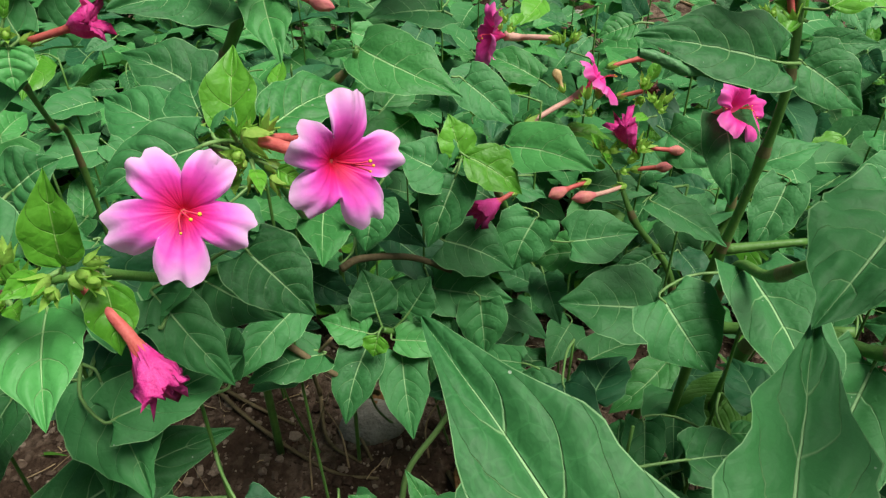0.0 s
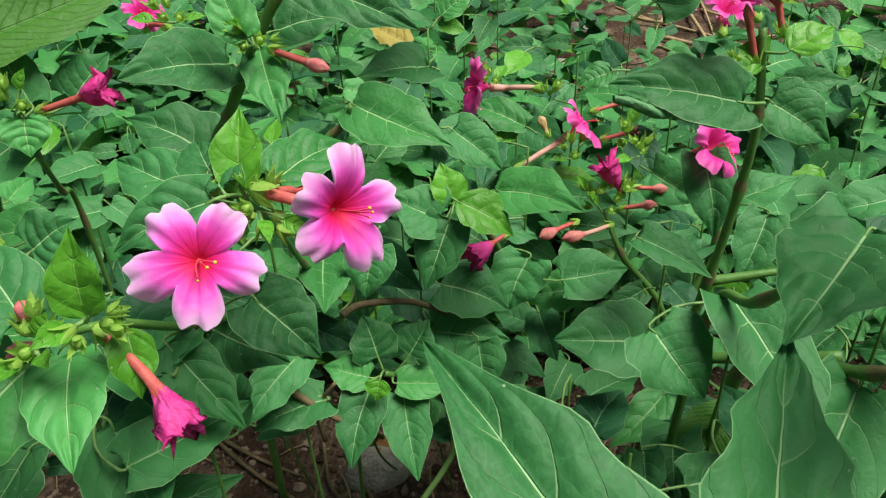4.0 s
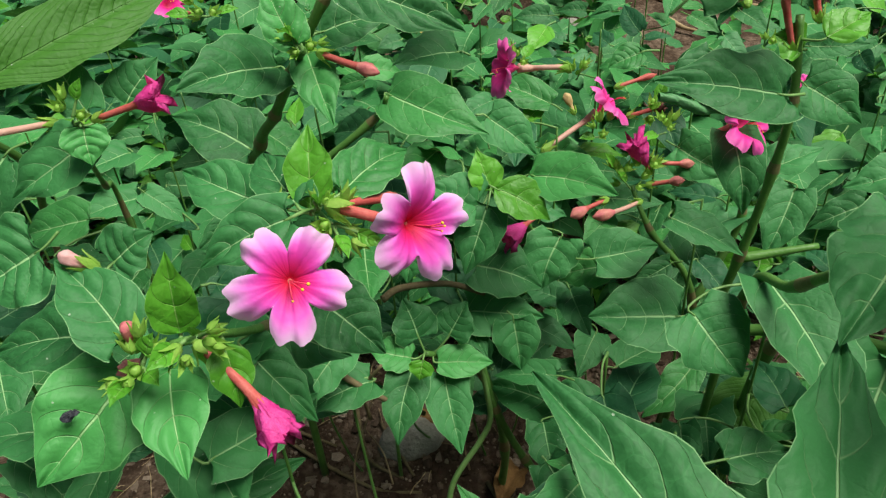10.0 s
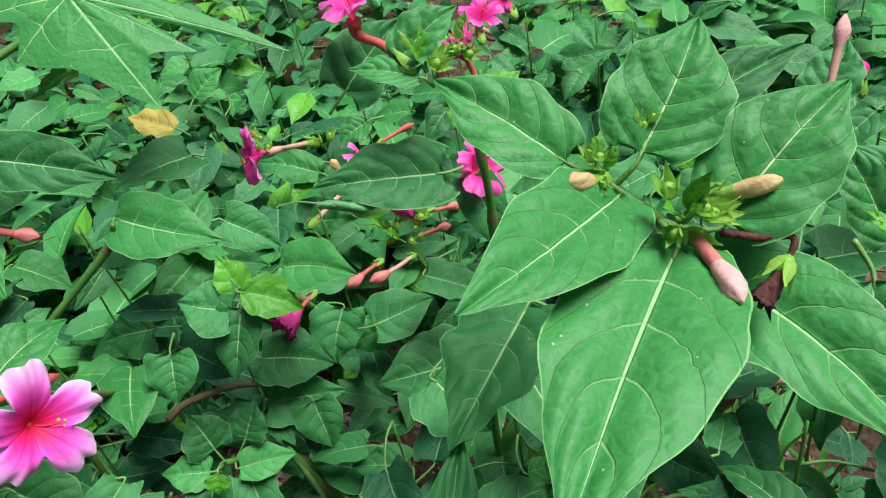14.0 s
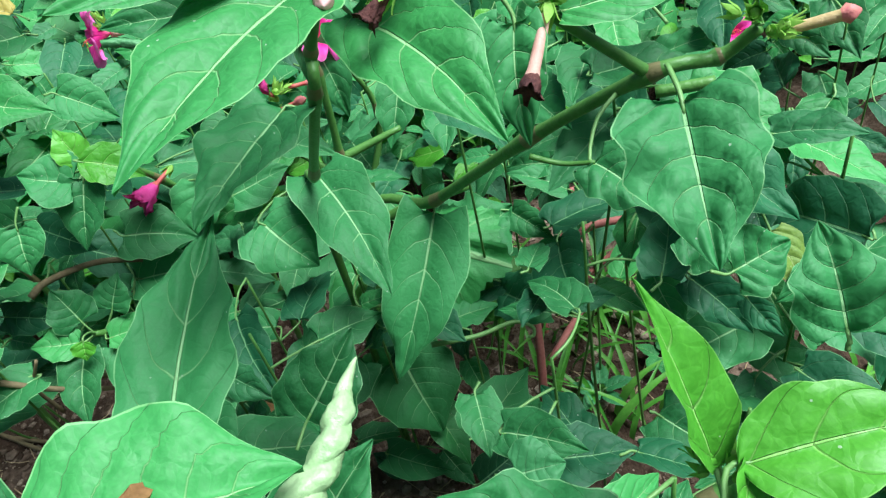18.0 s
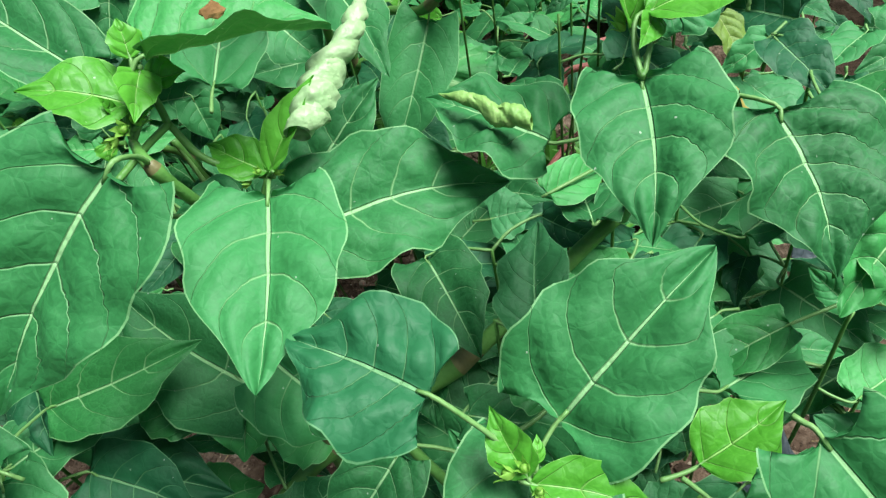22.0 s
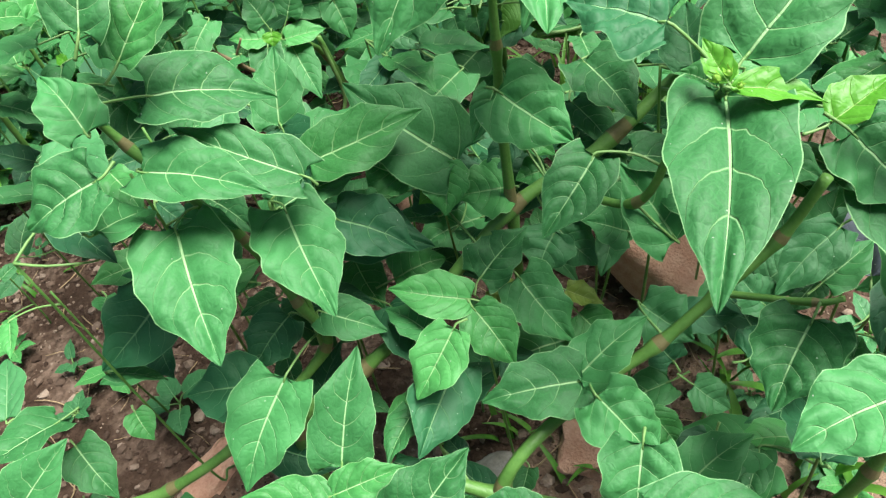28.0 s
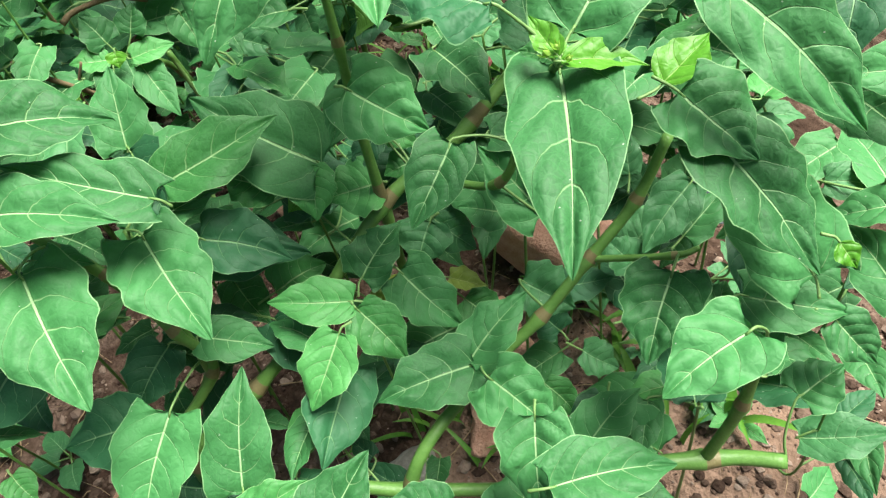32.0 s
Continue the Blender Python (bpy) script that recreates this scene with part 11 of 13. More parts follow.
shoot_leaf(p,.309,.054,.223,.278,.073,.211,-.5,-.3,.8,0.023,"n",0.4,2)
shoot_leaf(p,.297,.103,.254,.295,.078,.239,-.4,-.5,.8,0.019,"m",0.2,2)
shoot_leaf(p,.306,.073,.278,.348,.082,.283,-.1,-.1,1.0,0.024,"n",0.5,2)
shoot_leaf(p,.301,.106,.225,.313,.087,.225,.0,.1,1.0,0.015,"n",0.5,2)
p = shoot_at(0.018, 1.118, *FAR, (0.017, 1.100, 0.092), (0.016, 1.082, 0.184), (0.016, 1.082, 0.316))
shoot_leaf(p,-.059,1.066,.250,-.077,1.035,.234,-.3,-.3,.9,0.024,"n",0.5,3)
shoot_leaf(p,-.049,1.119,.289,-.022,1.092,.272,.2,-.4,.9,0.030,"d",0.5,3)
shoot_leaf(p,.034,1.068,.316,.061,1.047,.310,-.4,-.6,.7,0.018,"w",0.3,3)
shoot_leaf(p,.052,1.007,.196,.061,1.031,.193,-.6,.3,.7,0.013,"y",0.4,3)
shoot_leaf(p,.057,.999,.227,.044,1.001,.222,-.4,-.4,.8,0.008,"m",0.5,3)
shoot_leaf(p,.001,1.183,.307,.012,1.172,.298,.5,-.2,.8,0.012,"w",0.1,3)
shoot_leaf(p,.076,1.134,.254,.099,1.121,.246,.0,-.5,.9,0.014,"d",0.2,3)
p = shoot_at(0.067, 0.866, *FAR, (0.076, 0.843, 0.081), (0.086, 0.819, 0.162), (0.086, 0.819, 0.378))
shoot_leaf(p,.025,.815,.199,.045,.797,.187,.4,-.2,.9,0.017,"n",0.5,3)
shoot_leaf(p,.068,.777,.216,.042,.750,.220,.1,.0,1.0,0.024,"m",0.5,3)
shoot_leaf(p,.094,.806,.174,.082,.829,.174,.4,.2,.9,0.016,"m",0.2,3)
shoot_leaf(p,.042,.845,.348,.010,.852,.364,.3,-.6,.8,0.019,"y",0.5,3)
shoot_leaf(p,.114,.781,.225,.117,.795,.232,-.4,-.3,.8,0.010,"m",0.2,3)
shoot_leaf(p,.100,.876,.298,.081,.846,.277,-.2,-.4,.9,0.029,"n",0.5,3)
shoot_leaf(p,.101,.715,.196,.104,.684,.180,-.2,-.5,.9,0.024,"m",0.4,3)
shoot_leaf(p,.086,.712,.273,.097,.677,.261,.4,-.2,.9,0.025,"m",0.4,3)
shoot_leaf(p,.109,.903,.299,.149,.896,.304,-.2,-.7,.7,0.022,"m",0.5,3)
shoot_leaf(p,.124,.828,.378,.129,.803,.364,-.3,-.5,.8,0.018,"n",0.3,3)
shoot_leaf(p,.083,.953,.234,.069,.923,.230,.4,-.3,.8,0.023,"d",0.3,3)
p = shoot_at(0.245, 0.219, *LOW, (0.254, 0.198, 0.145), (0.263, 0.177, 0.291), (0.263, 0.177, 0.356))
shoot_leaf(p,.248,.168,.356,.291,.153,.353,.0,-.1,1.0,0.029,"n",0.4,2)
shoot_leaf(p,.261,.192,.353,.237,.167,.345,.0,-.3,.9,0.025,"n",0.2,2)
shoot_leaf(p,.267,.178,.325,.218,.160,.310,-.1,-.5,.9,0.028,"w",0.2,2)
shoot_leaf(p,.269,.174,.322,.273,.223,.333,-.4,-.2,.9,0.031,"d",0.4,2)
shoot_leaf(p,.288,.156,.340,.315,.117,.323,-.0,-.4,.9,0.036,"m",0.5,2)
shoot_leaf(p,.271,.131,.341,.291,.100,.329,-.0,-.4,.9,0.027,"m",0.2,2)
shoot_leaf(p,.234,.214,.337,.235,.166,.334,-.4,-.1,.9,0.029,"n",0.4,2)
shoot_leaf(p,.262,.206,.303,.223,.213,.295,-.2,-.1,1.0,0.021,"n",0.4,2)
p = shoot_at(0.300, 0.106, *LOW, (0.305, 0.096, 0.117), (0.311, 0.087, 0.234), (0.311, 0.087, 0.341))
shoot_leaf(p,.287,.062,.307,.265,.066,.293,-.5,-.4,.8,0.016,"n",0.5,2)
shoot_leaf(p,.304,.064,.309,.292,.112,.300,-.7,-.0,.7,0.036,"d",0.1,2)
shoot_leaf(p,.300,.102,.289,.324,.090,.293,-.4,-.5,.8,0.017,"n",0.4,2)
shoot_leaf(p,.289,.105,.341,.308,.078,.348,-.4,-.0,.9,0.018,"w",0.3,2)
shoot_leaf(p,.328,.062,.246,.317,.089,.248,.1,.0,1.0,0.017,"n",0.5,2)
shoot_leaf(p,.311,.114,.312,.283,.156,.307,-.5,-.2,.8,0.027,"n",0.2,2)
shoot_leaf(p,.349,.065,.287,.313,.053,.281,-.2,.0,1.0,0.022,"n",0.3,2)
shoot_leaf(p,.317,.120,.320,.331,.075,.312,.1,-.1,1.0,0.026,"m",0.4,2)
p = shoot_at(0.260, 0.315, *LOW, (0.256, 0.310, 0.095), (0.253, 0.305, 0.190), (0.253, 0.305, 0.312))
shoot_leaf(p,.210,.299,.264,.206,.326,.263,-.1,.0,1.0,0.016,"d",0.3,2)
shoot_leaf(p,.208,.316,.259,.187,.325,.245,-.4,.3,.8,0.017,"w",0.5,2)
shoot_leaf(p,.248,.321,.226,.224,.338,.219,-.3,-.1,.9,0.016,"n",0.4,3)
shoot_leaf(p,.268,.289,.267,.233,.262,.266,-.4,.5,.8,0.028,"m",0.3,2)
shoot_leaf(p,.271,.266,.241,.254,.309,.218,-.6,.2,.8,0.030,"n",0.4,2)
shoot_leaf(p,.264,.336,.210,.231,.319,.189,-.5,-.0,.9,0.029,"n",0.3,3)
shoot_leaf(p,.276,.286,.202,.282,.251,.182,-.3,-.5,.8,0.025,"w",0.4,3)
shoot_leaf(p,.275,.331,.312,.228,.339,.297,-.3,-.3,.9,0.032,"n",0.2,2)
p = shoot_at(0.295, 0.077, *LOW, (0.298, 0.053, 0.093), (0.301, 0.029, 0.186))
shoot_leaf(p,.301,.029,.198,.335,.049,.193,.3,-.3,.9,0.025,"w",0.3,2)
p = shoot_at(-0.072, 1.375, *FAR, (-0.071, 1.357, 0.113), (-0.069, 1.340, 0.226), (-0.069, 1.340, 0.327))
shoot_leaf(p,-.130,1.334,.297,-.150,1.313,.291,.4,-.6,.7,0.021,"w",0.1,3)
shoot_leaf(p,-.064,1.353,.327,-.079,1.335,.316,.3,-.6,.7,0.015,"n",0.3,3)
shoot_leaf(p,-.139,1.419,.308,-.154,1.382,.304,.0,-.1,1.0,0.026,"w",0.4,3)
shoot_leaf(p,-.035,1.365,.270,-.032,1.329,.260,-.4,-.3,.9,0.025,"y",0.2,3)
shoot_leaf(p,-.042,1.253,.238,-.019,1.251,.229,.4,-.0,.9,0.015,"d",0.2,3)
shoot_leaf(p,-.007,1.315,.306,-.041,1.322,.307,-.0,-.5,.9,0.019,"n",0.2,3)
p = shoot_at(0.282, 0.238, *LOW, (0.280, 0.232, 0.078), (0.277, 0.226, 0.156), (0.277, 0.226, 0.277))
shoot_leaf(p,.243,.218,.234,.297,.216,.233,.0,.1,1.0,0.032,"d",0.2,2)
shoot_leaf(p,.249,.219,.212,.234,.234,.205,-.4,.0,.9,0.015,"n",0.5,2)
shoot_leaf(p,.267,.207,.277,.250,.209,.268,-.4,-.4,.8,0.011,"w",0.3,2)
shoot_leaf(p,.273,.250,.228,.241,.274,.241,.0,-.4,.9,0.022,"n",0.2,2)
shoot_leaf(p,.281,.260,.230,.310,.298,.212,.1,.4,.9,0.033,"m",0.4,2)
shoot_leaf(p,.287,.213,.168,.321,.237,.179,-.3,-.0,1.0,0.022,"m",0.1,3)
shoot_leaf(p,.307,.256,.240,.325,.213,.241,.1,.1,1.0,0.029,"n",0.4,2)
shoot_leaf(p,.310,.185,.190,.296,.168,.187,.2,-.3,.9,0.014,"d",0.3,3)
p = shoot_at(0.174, 0.498, *FAR, (0.176, 0.479, 0.119), (0.177, 0.461, 0.238), (0.177, 0.461, 0.350))
shoot_leaf(p,.165,.457,.328,.145,.457,.326,-.1,-.4,.9,0.014,"n",0.2,3)
shoot_leaf(p,.178,.442,.350,.145,.429,.327,-.2,-.7,.7,0.024,"n",0.5,2)
shoot_leaf(p,.189,.485,.250,.207,.461,.245,-.2,-.3,.9,0.020,"m",0.5,3)
p = shoot_at(0.140, 0.684, *FAR, (0.148, 0.670, 0.083), (0.156, 0.655, 0.166), (0.156, 0.655, 0.314))
shoot_leaf(p,.116,.650,.299,.084,.670,.305,.0,-.3,1.0,0.022,"w",0.4,3)
shoot_leaf(p,.142,.649,.285,.118,.626,.267,-.1,-.5,.8,0.023,"w",0.4,3)
shoot_leaf(p,.149,.603,.309,.139,.626,.314,-.4,-.4,.8,0.018,"d",0.4,3)
shoot_leaf(p,.111,.708,.309,.074,.711,.308,-.1,-.8,.6,0.022,"n",0.2,3)
shoot_leaf(p,.182,.619,.313,.175,.655,.329,-.5,-.4,.7,0.022,"d",0.2,3)
shoot_leaf(p,.164,.673,.211,.140,.660,.191,-.4,-.5,.8,0.023,"w",0.3,3)
shoot_leaf(p,.176,.698,.311,.154,.709,.304,-.5,-.5,.7,0.017,"n",0.2,3)
shoot_leaf(p,.154,.720,.308,.125,.733,.306,-.4,-.7,.6,0.018,"n",0.3,3)
shoot_leaf(p,.144,.588,.178,.150,.563,.165,-.3,-.5,.8,0.020,"m",0.5,3)
shoot_leaf(p,.194,.713,.314,.158,.706,.309,-.1,-.3,1.0,0.020,"n",0.5,3)
shoot_leaf(p,.178,.587,.195,.142,.591,.204,.3,.4,.9,0.022,"w",0.4,3)
p = shoot_at(0.310, 0.168, *LOW, (0.314, 0.154, 0.097), (0.319, 0.140, 0.194), (0.319, 0.140, 0.325))
shoot_leaf(p,.292,.125,.206,.302,.085,.199,.3,-.1,1.0,0.028,"n",0.3,2)
shoot_leaf(p,.337,.110,.291,.343,.077,.289,-.2,-.1,1.0,0.019,"w",0.1,2)
shoot_leaf(p,.339,.137,.303,.323,.119,.283,-.3,-.6,.8,0.016,"d",0.3,2)
shoot_leaf(p,.303,.164,.322,.288,.135,.313,-.0,-.3,1.0,0.024,"w",0.4,2)
shoot_leaf(p,.325,.162,.325,.300,.147,.323,-.2,.2,1.0,0.017,"n",0.4,2)
p = shoot_at(0.237, 0.563, *FAR, (0.233, 0.553, 0.070), (0.229, 0.543, 0.141), (0.229, 0.543, 0.275))
shoot_leaf(p,.201,.534,.187,.173,.528,.176,-.4,-.1,.9,0.019,"m",0.4,3)
shoot_leaf(p,.215,.544,.201,.187,.553,.184,-.3,.5,.8,0.018,"n",0.5,3)
shoot_leaf(p,.226,.550,.159,.228,.584,.152,-.0,.2,1.0,0.021,"n",0.5,3)
shoot_leaf(p,.225,.533,.275,.189,.530,.258,-.4,-.1,.9,0.024,"n",0.3,3)
shoot_leaf(p,.236,.491,.153,.203,.489,.142,-.2,-.6,.8,0.024,"m",0.3,3)
shoot_leaf(p,.252,.527,.247,.288,.537,.247,.1,-.4,.9,0.022,"m",0.3,3)
shoot_leaf(p,.218,.600,.182,.191,.606,.181,-.2,-.8,.6,0.018,"w",0.2,3)
shoot_leaf(p,.249,.475,.184,.242,.452,.177,-.3,-.2,.9,0.015,"m",0.1,3)
shoot_leaf(p,.207,.632,.197,.234,.618,.194,-.3,-.8,.5,0.020,"y",0.3,3)
shoot_leaf(p,.220,.629,.231,.199,.651,.238,-.2,-.4,.9,0.020,"d",0.3,3)
shoot_leaf(p,.267,.458,.178,.288,.437,.167,-.3,-.7,.7,0.022,"m",0.3,3)
p = shoot_at(0.305, 0.365, *LOW, (0.302, 0.343, 0.077), (0.300, 0.321, 0.153), (0.300, 0.321, 0.291))
shoot_leaf(p,.278,.308,.196,.264,.299,.186,-.5,-.2,.9,0.014,"n",0.4,2)
shoot_leaf(p,.303,.285,.199,.323,.254,.188,-.2,-.4,.9,0.027,"n",0.2,3)
shoot_leaf(p,.290,.285,.237,.298,.314,.242,-.3,-.1,.9,0.021,"n",0.1,2)
shoot_leaf(p,.300,.348,.239,.282,.374,.241,-.4,-.3,.9,0.018,"d",0.5,3)
shoot_leaf(p,.328,.290,.165,.296,.257,.150,-.0,-.4,.9,0.030,"d",0.5,3)
shoot_leaf(p,.313,.324,.291,.272,.335,.276,-.4,-.5,.8,0.028,"n",0.4,2)
shoot_leaf(p,.314,.362,.246,.344,.326,.224,-.0,-.5,.8,0.031,"n",0.2,2)
shoot_leaf(p,.271,.368,.265,.235,.373,.244,-.5,-.6,.7,0.025,"n",0.2,2)
p = shoot_at(0.268, 0.438, *FAR, (0.273, 0.430, 0.071), (0.277, 0.422, 0.142), (0.277, 0.422, 0.249))
shoot_leaf(p,.244,.413,.184,.212,.446,.167,-.6,-.2,.8,0.028,"y",0.5,3)
shoot_leaf(p,.264,.404,.163,.236,.393,.162,.1,-.3,1.0,0.019,"y",0.3,3)
shoot_leaf(p,.265,.400,.154,.272,.367,.139,.0,-.4,.9,0.024,"d",0.3,3)
shoot_leaf(p,.277,.393,.226,.283,.365,.215,-.4,-.4,.8,0.021,"n",0.3,3)
shoot_leaf(p,.288,.397,.183,.290,.372,.170,-.4,-.5,.8,0.017,"n",0.2,3)
shoot_leaf(p,.292,.435,.249,.248,.415,.230,-.5,.2,.9,0.026,"n",0.2,3)
shoot_leaf(p,.284,.467,.182,.261,.493,.183,-.4,-.4,.8,0.020,"y",0.4,3)
shoot_leaf(p,.300,.467,.207,.330,.442,.204,.1,-.0,1.0,0.023,"n",0.4,3)
p = shoot_at(0.343, 0.232, *LOW, (0.345, 0.220, 0.084), (0.347, 0.208, 0.167), (0.347, 0.208, 0.319))
shoot_leaf(p,.319,.193,.307,.352,.212,.316,-.2,-.0,1.0,0.027,"n",0.4,2)
shoot_leaf(p,.379,.182,.274,.350,.172,.269,-.2,-.0,1.0,0.021,"m",0.5,2)
shoot_leaf(p,.370,.149,.305,.338,.140,.286,-.5,-.1,.9,0.023,"m",0.4,2)
shoot_leaf(p,.338,.234,.179,.318,.232,.172,-.4,.0,.9,0.012,"d",0.5,3)
shoot_leaf(p,.329,.282,.319,.313,.237,.297,.0,-.4,.9,0.027,"m",0.3,2)
p = shoot_at(0.339, 0.254, *LOW, (0.346, 0.235, 0.056), (0.353, 0.216, 0.111), (0.353, 0.216, 0.171))
shoot_leaf(p,.331,.221,.139,.351,.198,.136,-.1,-.2,1.0,0.020,"d",0.1,3)
shoot_leaf(p,.335,.239,.171,.311,.221,.163,-.2,-.2,1.0,0.019,"d",0.4,3)
shoot_leaf(p,.394,.189,.123,.405,.234,.150,-.4,-.4,.8,0.033,"m",0.1,3)
p = shoot_at(0.390, 0.089, *LOW, (0.394, 0.078, 0.128), (0.398, 0.068, 0.255))
shoot_leaf(p,.398,.068,.267,.357,.070,.259,-.2,-.7,.7,0.025,"n",0.2,2)
p = shoot_at(0.210, 0.748, *FAR, (0.217, 0.744, 0.087), (0.225, 0.740, 0.174), (0.225, 0.740, 0.343))
shoot_leaf(p,.195,.701,.186,.174,.692,.180,-.1,-.5,.9,0.012,"n",0.5,3)
shoot_leaf(p,.185,.760,.244,.212,.769,.241,.3,-.5,.8,0.016,"n",0.5,3)
shoot_leaf(p,.238,.752,.243,.226,.774,.246,-.4,-.3,.9,0.017,"m",0.5,3)
shoot_leaf(p,.217,.776,.221,.212,.762,.210,-.2,-.5,.8,0.011,"n",0.4,3)
shoot_leaf(p,.234,.759,.260,.263,.750,.262,-.1,-.2,1.0,0.018,"d",0.2,3)
shoot_leaf(p,.229,.781,.210,.244,.764,.188,.3,-.6,.7,0.016,"d",0.4,3)
shoot_leaf(p,.252,.738,.283,.227,.741,.292,.2,-.4,.9,0.016,"m",0.4,3)
shoot_leaf(p,.251,.678,.307,.275,.654,.294,-.2,-.6,.8,0.020,"m",0.5,3)
shoot_leaf(p,.212,.719,.340,.231,.738,.346,.4,-.6,.7,0.017,"n",0.5,3)
shoot_leaf(p,.228,.788,.245,.241,.814,.256,.3,-.5,.8,0.019,"n",0.4,3)
shoot_leaf(p,.231,.687,.343,.244,.695,.342,.2,-.1,1.0,0.009,"d",0.2,3)
p = shoot_at(0.181, 0.941, *FAR, (0.179, 0.927, 0.095), (0.177, 0.912, 0.190), (0.177, 0.912, 0.344))
shoot_leaf(p,.133,.921,.249,.167,.920,.239,.2,-.7,.7,0.022,"d",0.3,3)
shoot_leaf(p,.160,.920,.202,.183,.921,.199,.2,-.3,.9,0.016,"d",0.1,3)
shoot_leaf(p,.174,.888,.275,.137,.886,.280,.1,-.6,.8,0.027,"m",0.4,3)
shoot_leaf(p,.190,.959,.222,.160,.933,.216,.3,-.5,.8,0.026,"n",0.5,3)
shoot_leaf(p,.174,.873,.307,.142,.884,.310,-.0,-.4,.9,0.018,"n",0.3,3)
shoot_leaf(p,.185,.860,.233,.191,.873,.204,-.9,-.3,-.3,0.020,"m",0.4,3)
shoot_leaf(p,.185,.973,.326,.169,1.002,.316,-.1,.3,1.0,0.023,"d",0.5,3)
shoot_leaf(p,.182,.849,.344,.152,.860,.338,-.3,-.5,.8,0.022,"m",0.2,3)
shoot_leaf(p,.226,.879,.315,.202,.862,.306,-.1,-.4,.9,0.016,"n",0.4,3)
shoot_leaf(p,.221,.875,.328,.236,.883,.328,.3,-.6,.7,0.010,"m",0.2,3)
shoot_leaf(p,.116,1.038,.334,.084,1.017,.321,-.2,-.2,.9,0.020,"m",0.4,3)
p = shoot_at(0.332, 0.393, *LOW, (0.338, 0.382, 0.072), (0.344, 0.372, 0.143), (0.344, 0.372, 0.326))
shoot_leaf(p,.330,.355,.239,.295,.349,.226,-.1,-.7,.7,0.027,"d",0.5,3)
shoot_leaf(p,.340,.343,.293,.339,.308,.284,-.7,-.1,.7,0.019,"n",0.3,2)
shoot_leaf(p,.365,.353,.195,.340,.313,.189,.2,-.3,1.0,0.031,"w",0.5,3)
shoot_leaf(p,.335,.393,.276,.341,.426,.277,-.3,.0,1.0,0.017,"n",0.3,3)
shoot_leaf(p,.333,.351,.326,.340,.304,.301,-.2,-.5,.8,0.036,"m",0.1,2)
shoot_leaf(p,.325,.413,.260,.336,.448,.251,-.0,.2,1.0,0.027,"w",0.5,3)
shoot_leaf(p,.389,.375,.228,.371,.413,.225,-.6,-.2,.7,0.025,"m",0.4,3)
shoot_leaf(p,.332,.393,.155,.307,.423,.148,-.3,-.0,1.0,0.026,"m",0.3,3)
p = shoot_at(0.302, 0.651, *FAR, (0.299, 0.627, 0.114), (0.296, 0.603, 0.228), (0.296, 0.603, 0.346))
shoot_leaf(p,.255,.609,.304,.220,.598,.289,-.4,-.1,.9,0.027,"m",0.3,3)
shoot_leaf(p,.259,.609,.307,.275,.588,.288,.0,-.6,.8,0.021,"w",0.5,3)
shoot_leaf(p,.262,.614,.240,.290,.614,.230,.3,-.5,.8,0.020,"n",0.3,3)
shoot_leaf(p,.309,.611,.280,.328,.633,.289,-.5,.0,.9,0.017,"m",0.2,3)
shoot_leaf(p,.291,.651,.316,.307,.620,.304,-.3,-.5,.8,0.023,"n",0.5,3)
shoot_leaf(p,.300,.657,.346,.295,.641,.336,-.1,-.5,.8,0.011,"m",0.2,3)
shoot_leaf(p,.311,.569,.273,.278,.547,.247,-.5,-.3,.8,0.033,"n",0.5,3)
shoot_leaf(p,.307,.547,.313,.348,.528,.318,-.4,-.6,.7,0.025,"n",0.5,3)
shoot_leaf(p,.298,.546,.242,.325,.564,.243,.1,-.2,1.0,0.022,"n",0.1,3)
shoot_leaf(p,.330,.564,.288,.306,.549,.271,-.2,-.6,.8,0.023,"n",0.2,3)
shoot_leaf(p,.335,.654,.259,.309,.643,.238,-.4,-.5,.8,0.023,"m",0.3,3)
p = shoot_at(0.442, 0.234, *LOW, (0.445, 0.225, 0.105), (0.449, 0.217, 0.211), (0.449, 0.217, 0.298))
shoot_leaf(p,.406,.199,.253,.410,.183,.247,-.2,-.4,.9,0.012,"n",0.2,2)
shoot_leaf(p,.454,.234,.251,.438,.204,.234,-.4,-.3,.9,0.025,"n",0.5,2)
shoot_leaf(p,.443,.250,.238,.469,.290,.235,-.5,.4,.8,0.031,"d",0.5,2)
shoot_leaf(p,.460,.242,.298,.450,.203,.275,-.6,-.3,.7,0.029,"n",0.2,2)
shoot_leaf(p,.481,.160,.223,.483,.119,.208,-.5,-.3,.8,0.031,"n",0.5,2)
p = shoot_at(0.425, 0.353, *LOW, (0.421, 0.329, 0.115), (0.417, 0.305, 0.229), (0.417, 0.305, 0.324))
shoot_leaf(p,.374,.295,.270,.409,.272,.282,-.5,-.4,.7,0.022,"n",0.4,2)
shoot_leaf(p,.407,.313,.241,.375,.282,.223,-.2,-.4,.9,0.033,"n",0.3,2)
shoot_leaf(p,.415,.290,.300,.388,.250,.284,-.5,.0,.8,0.031,"d",0.3,2)
shoot_leaf(p,.408,.302,.324,.375,.303,.298,-.6,-.4,.7,0.023,"n",0.4,2)
shoot_leaf(p,.394,.372,.292,.423,.351,.290,-.3,-.4,.9,0.023,"n",0.4,2)
shoot_leaf(p,.460,.272,.268,.471,.242,.253,-.6,-.5,.6,0.022,"n",0.4,2)
shoot_leaf(p,.462,.290,.243,.438,.307,.227,-.7,-.5,.5,0.022,"d",0.3,3)
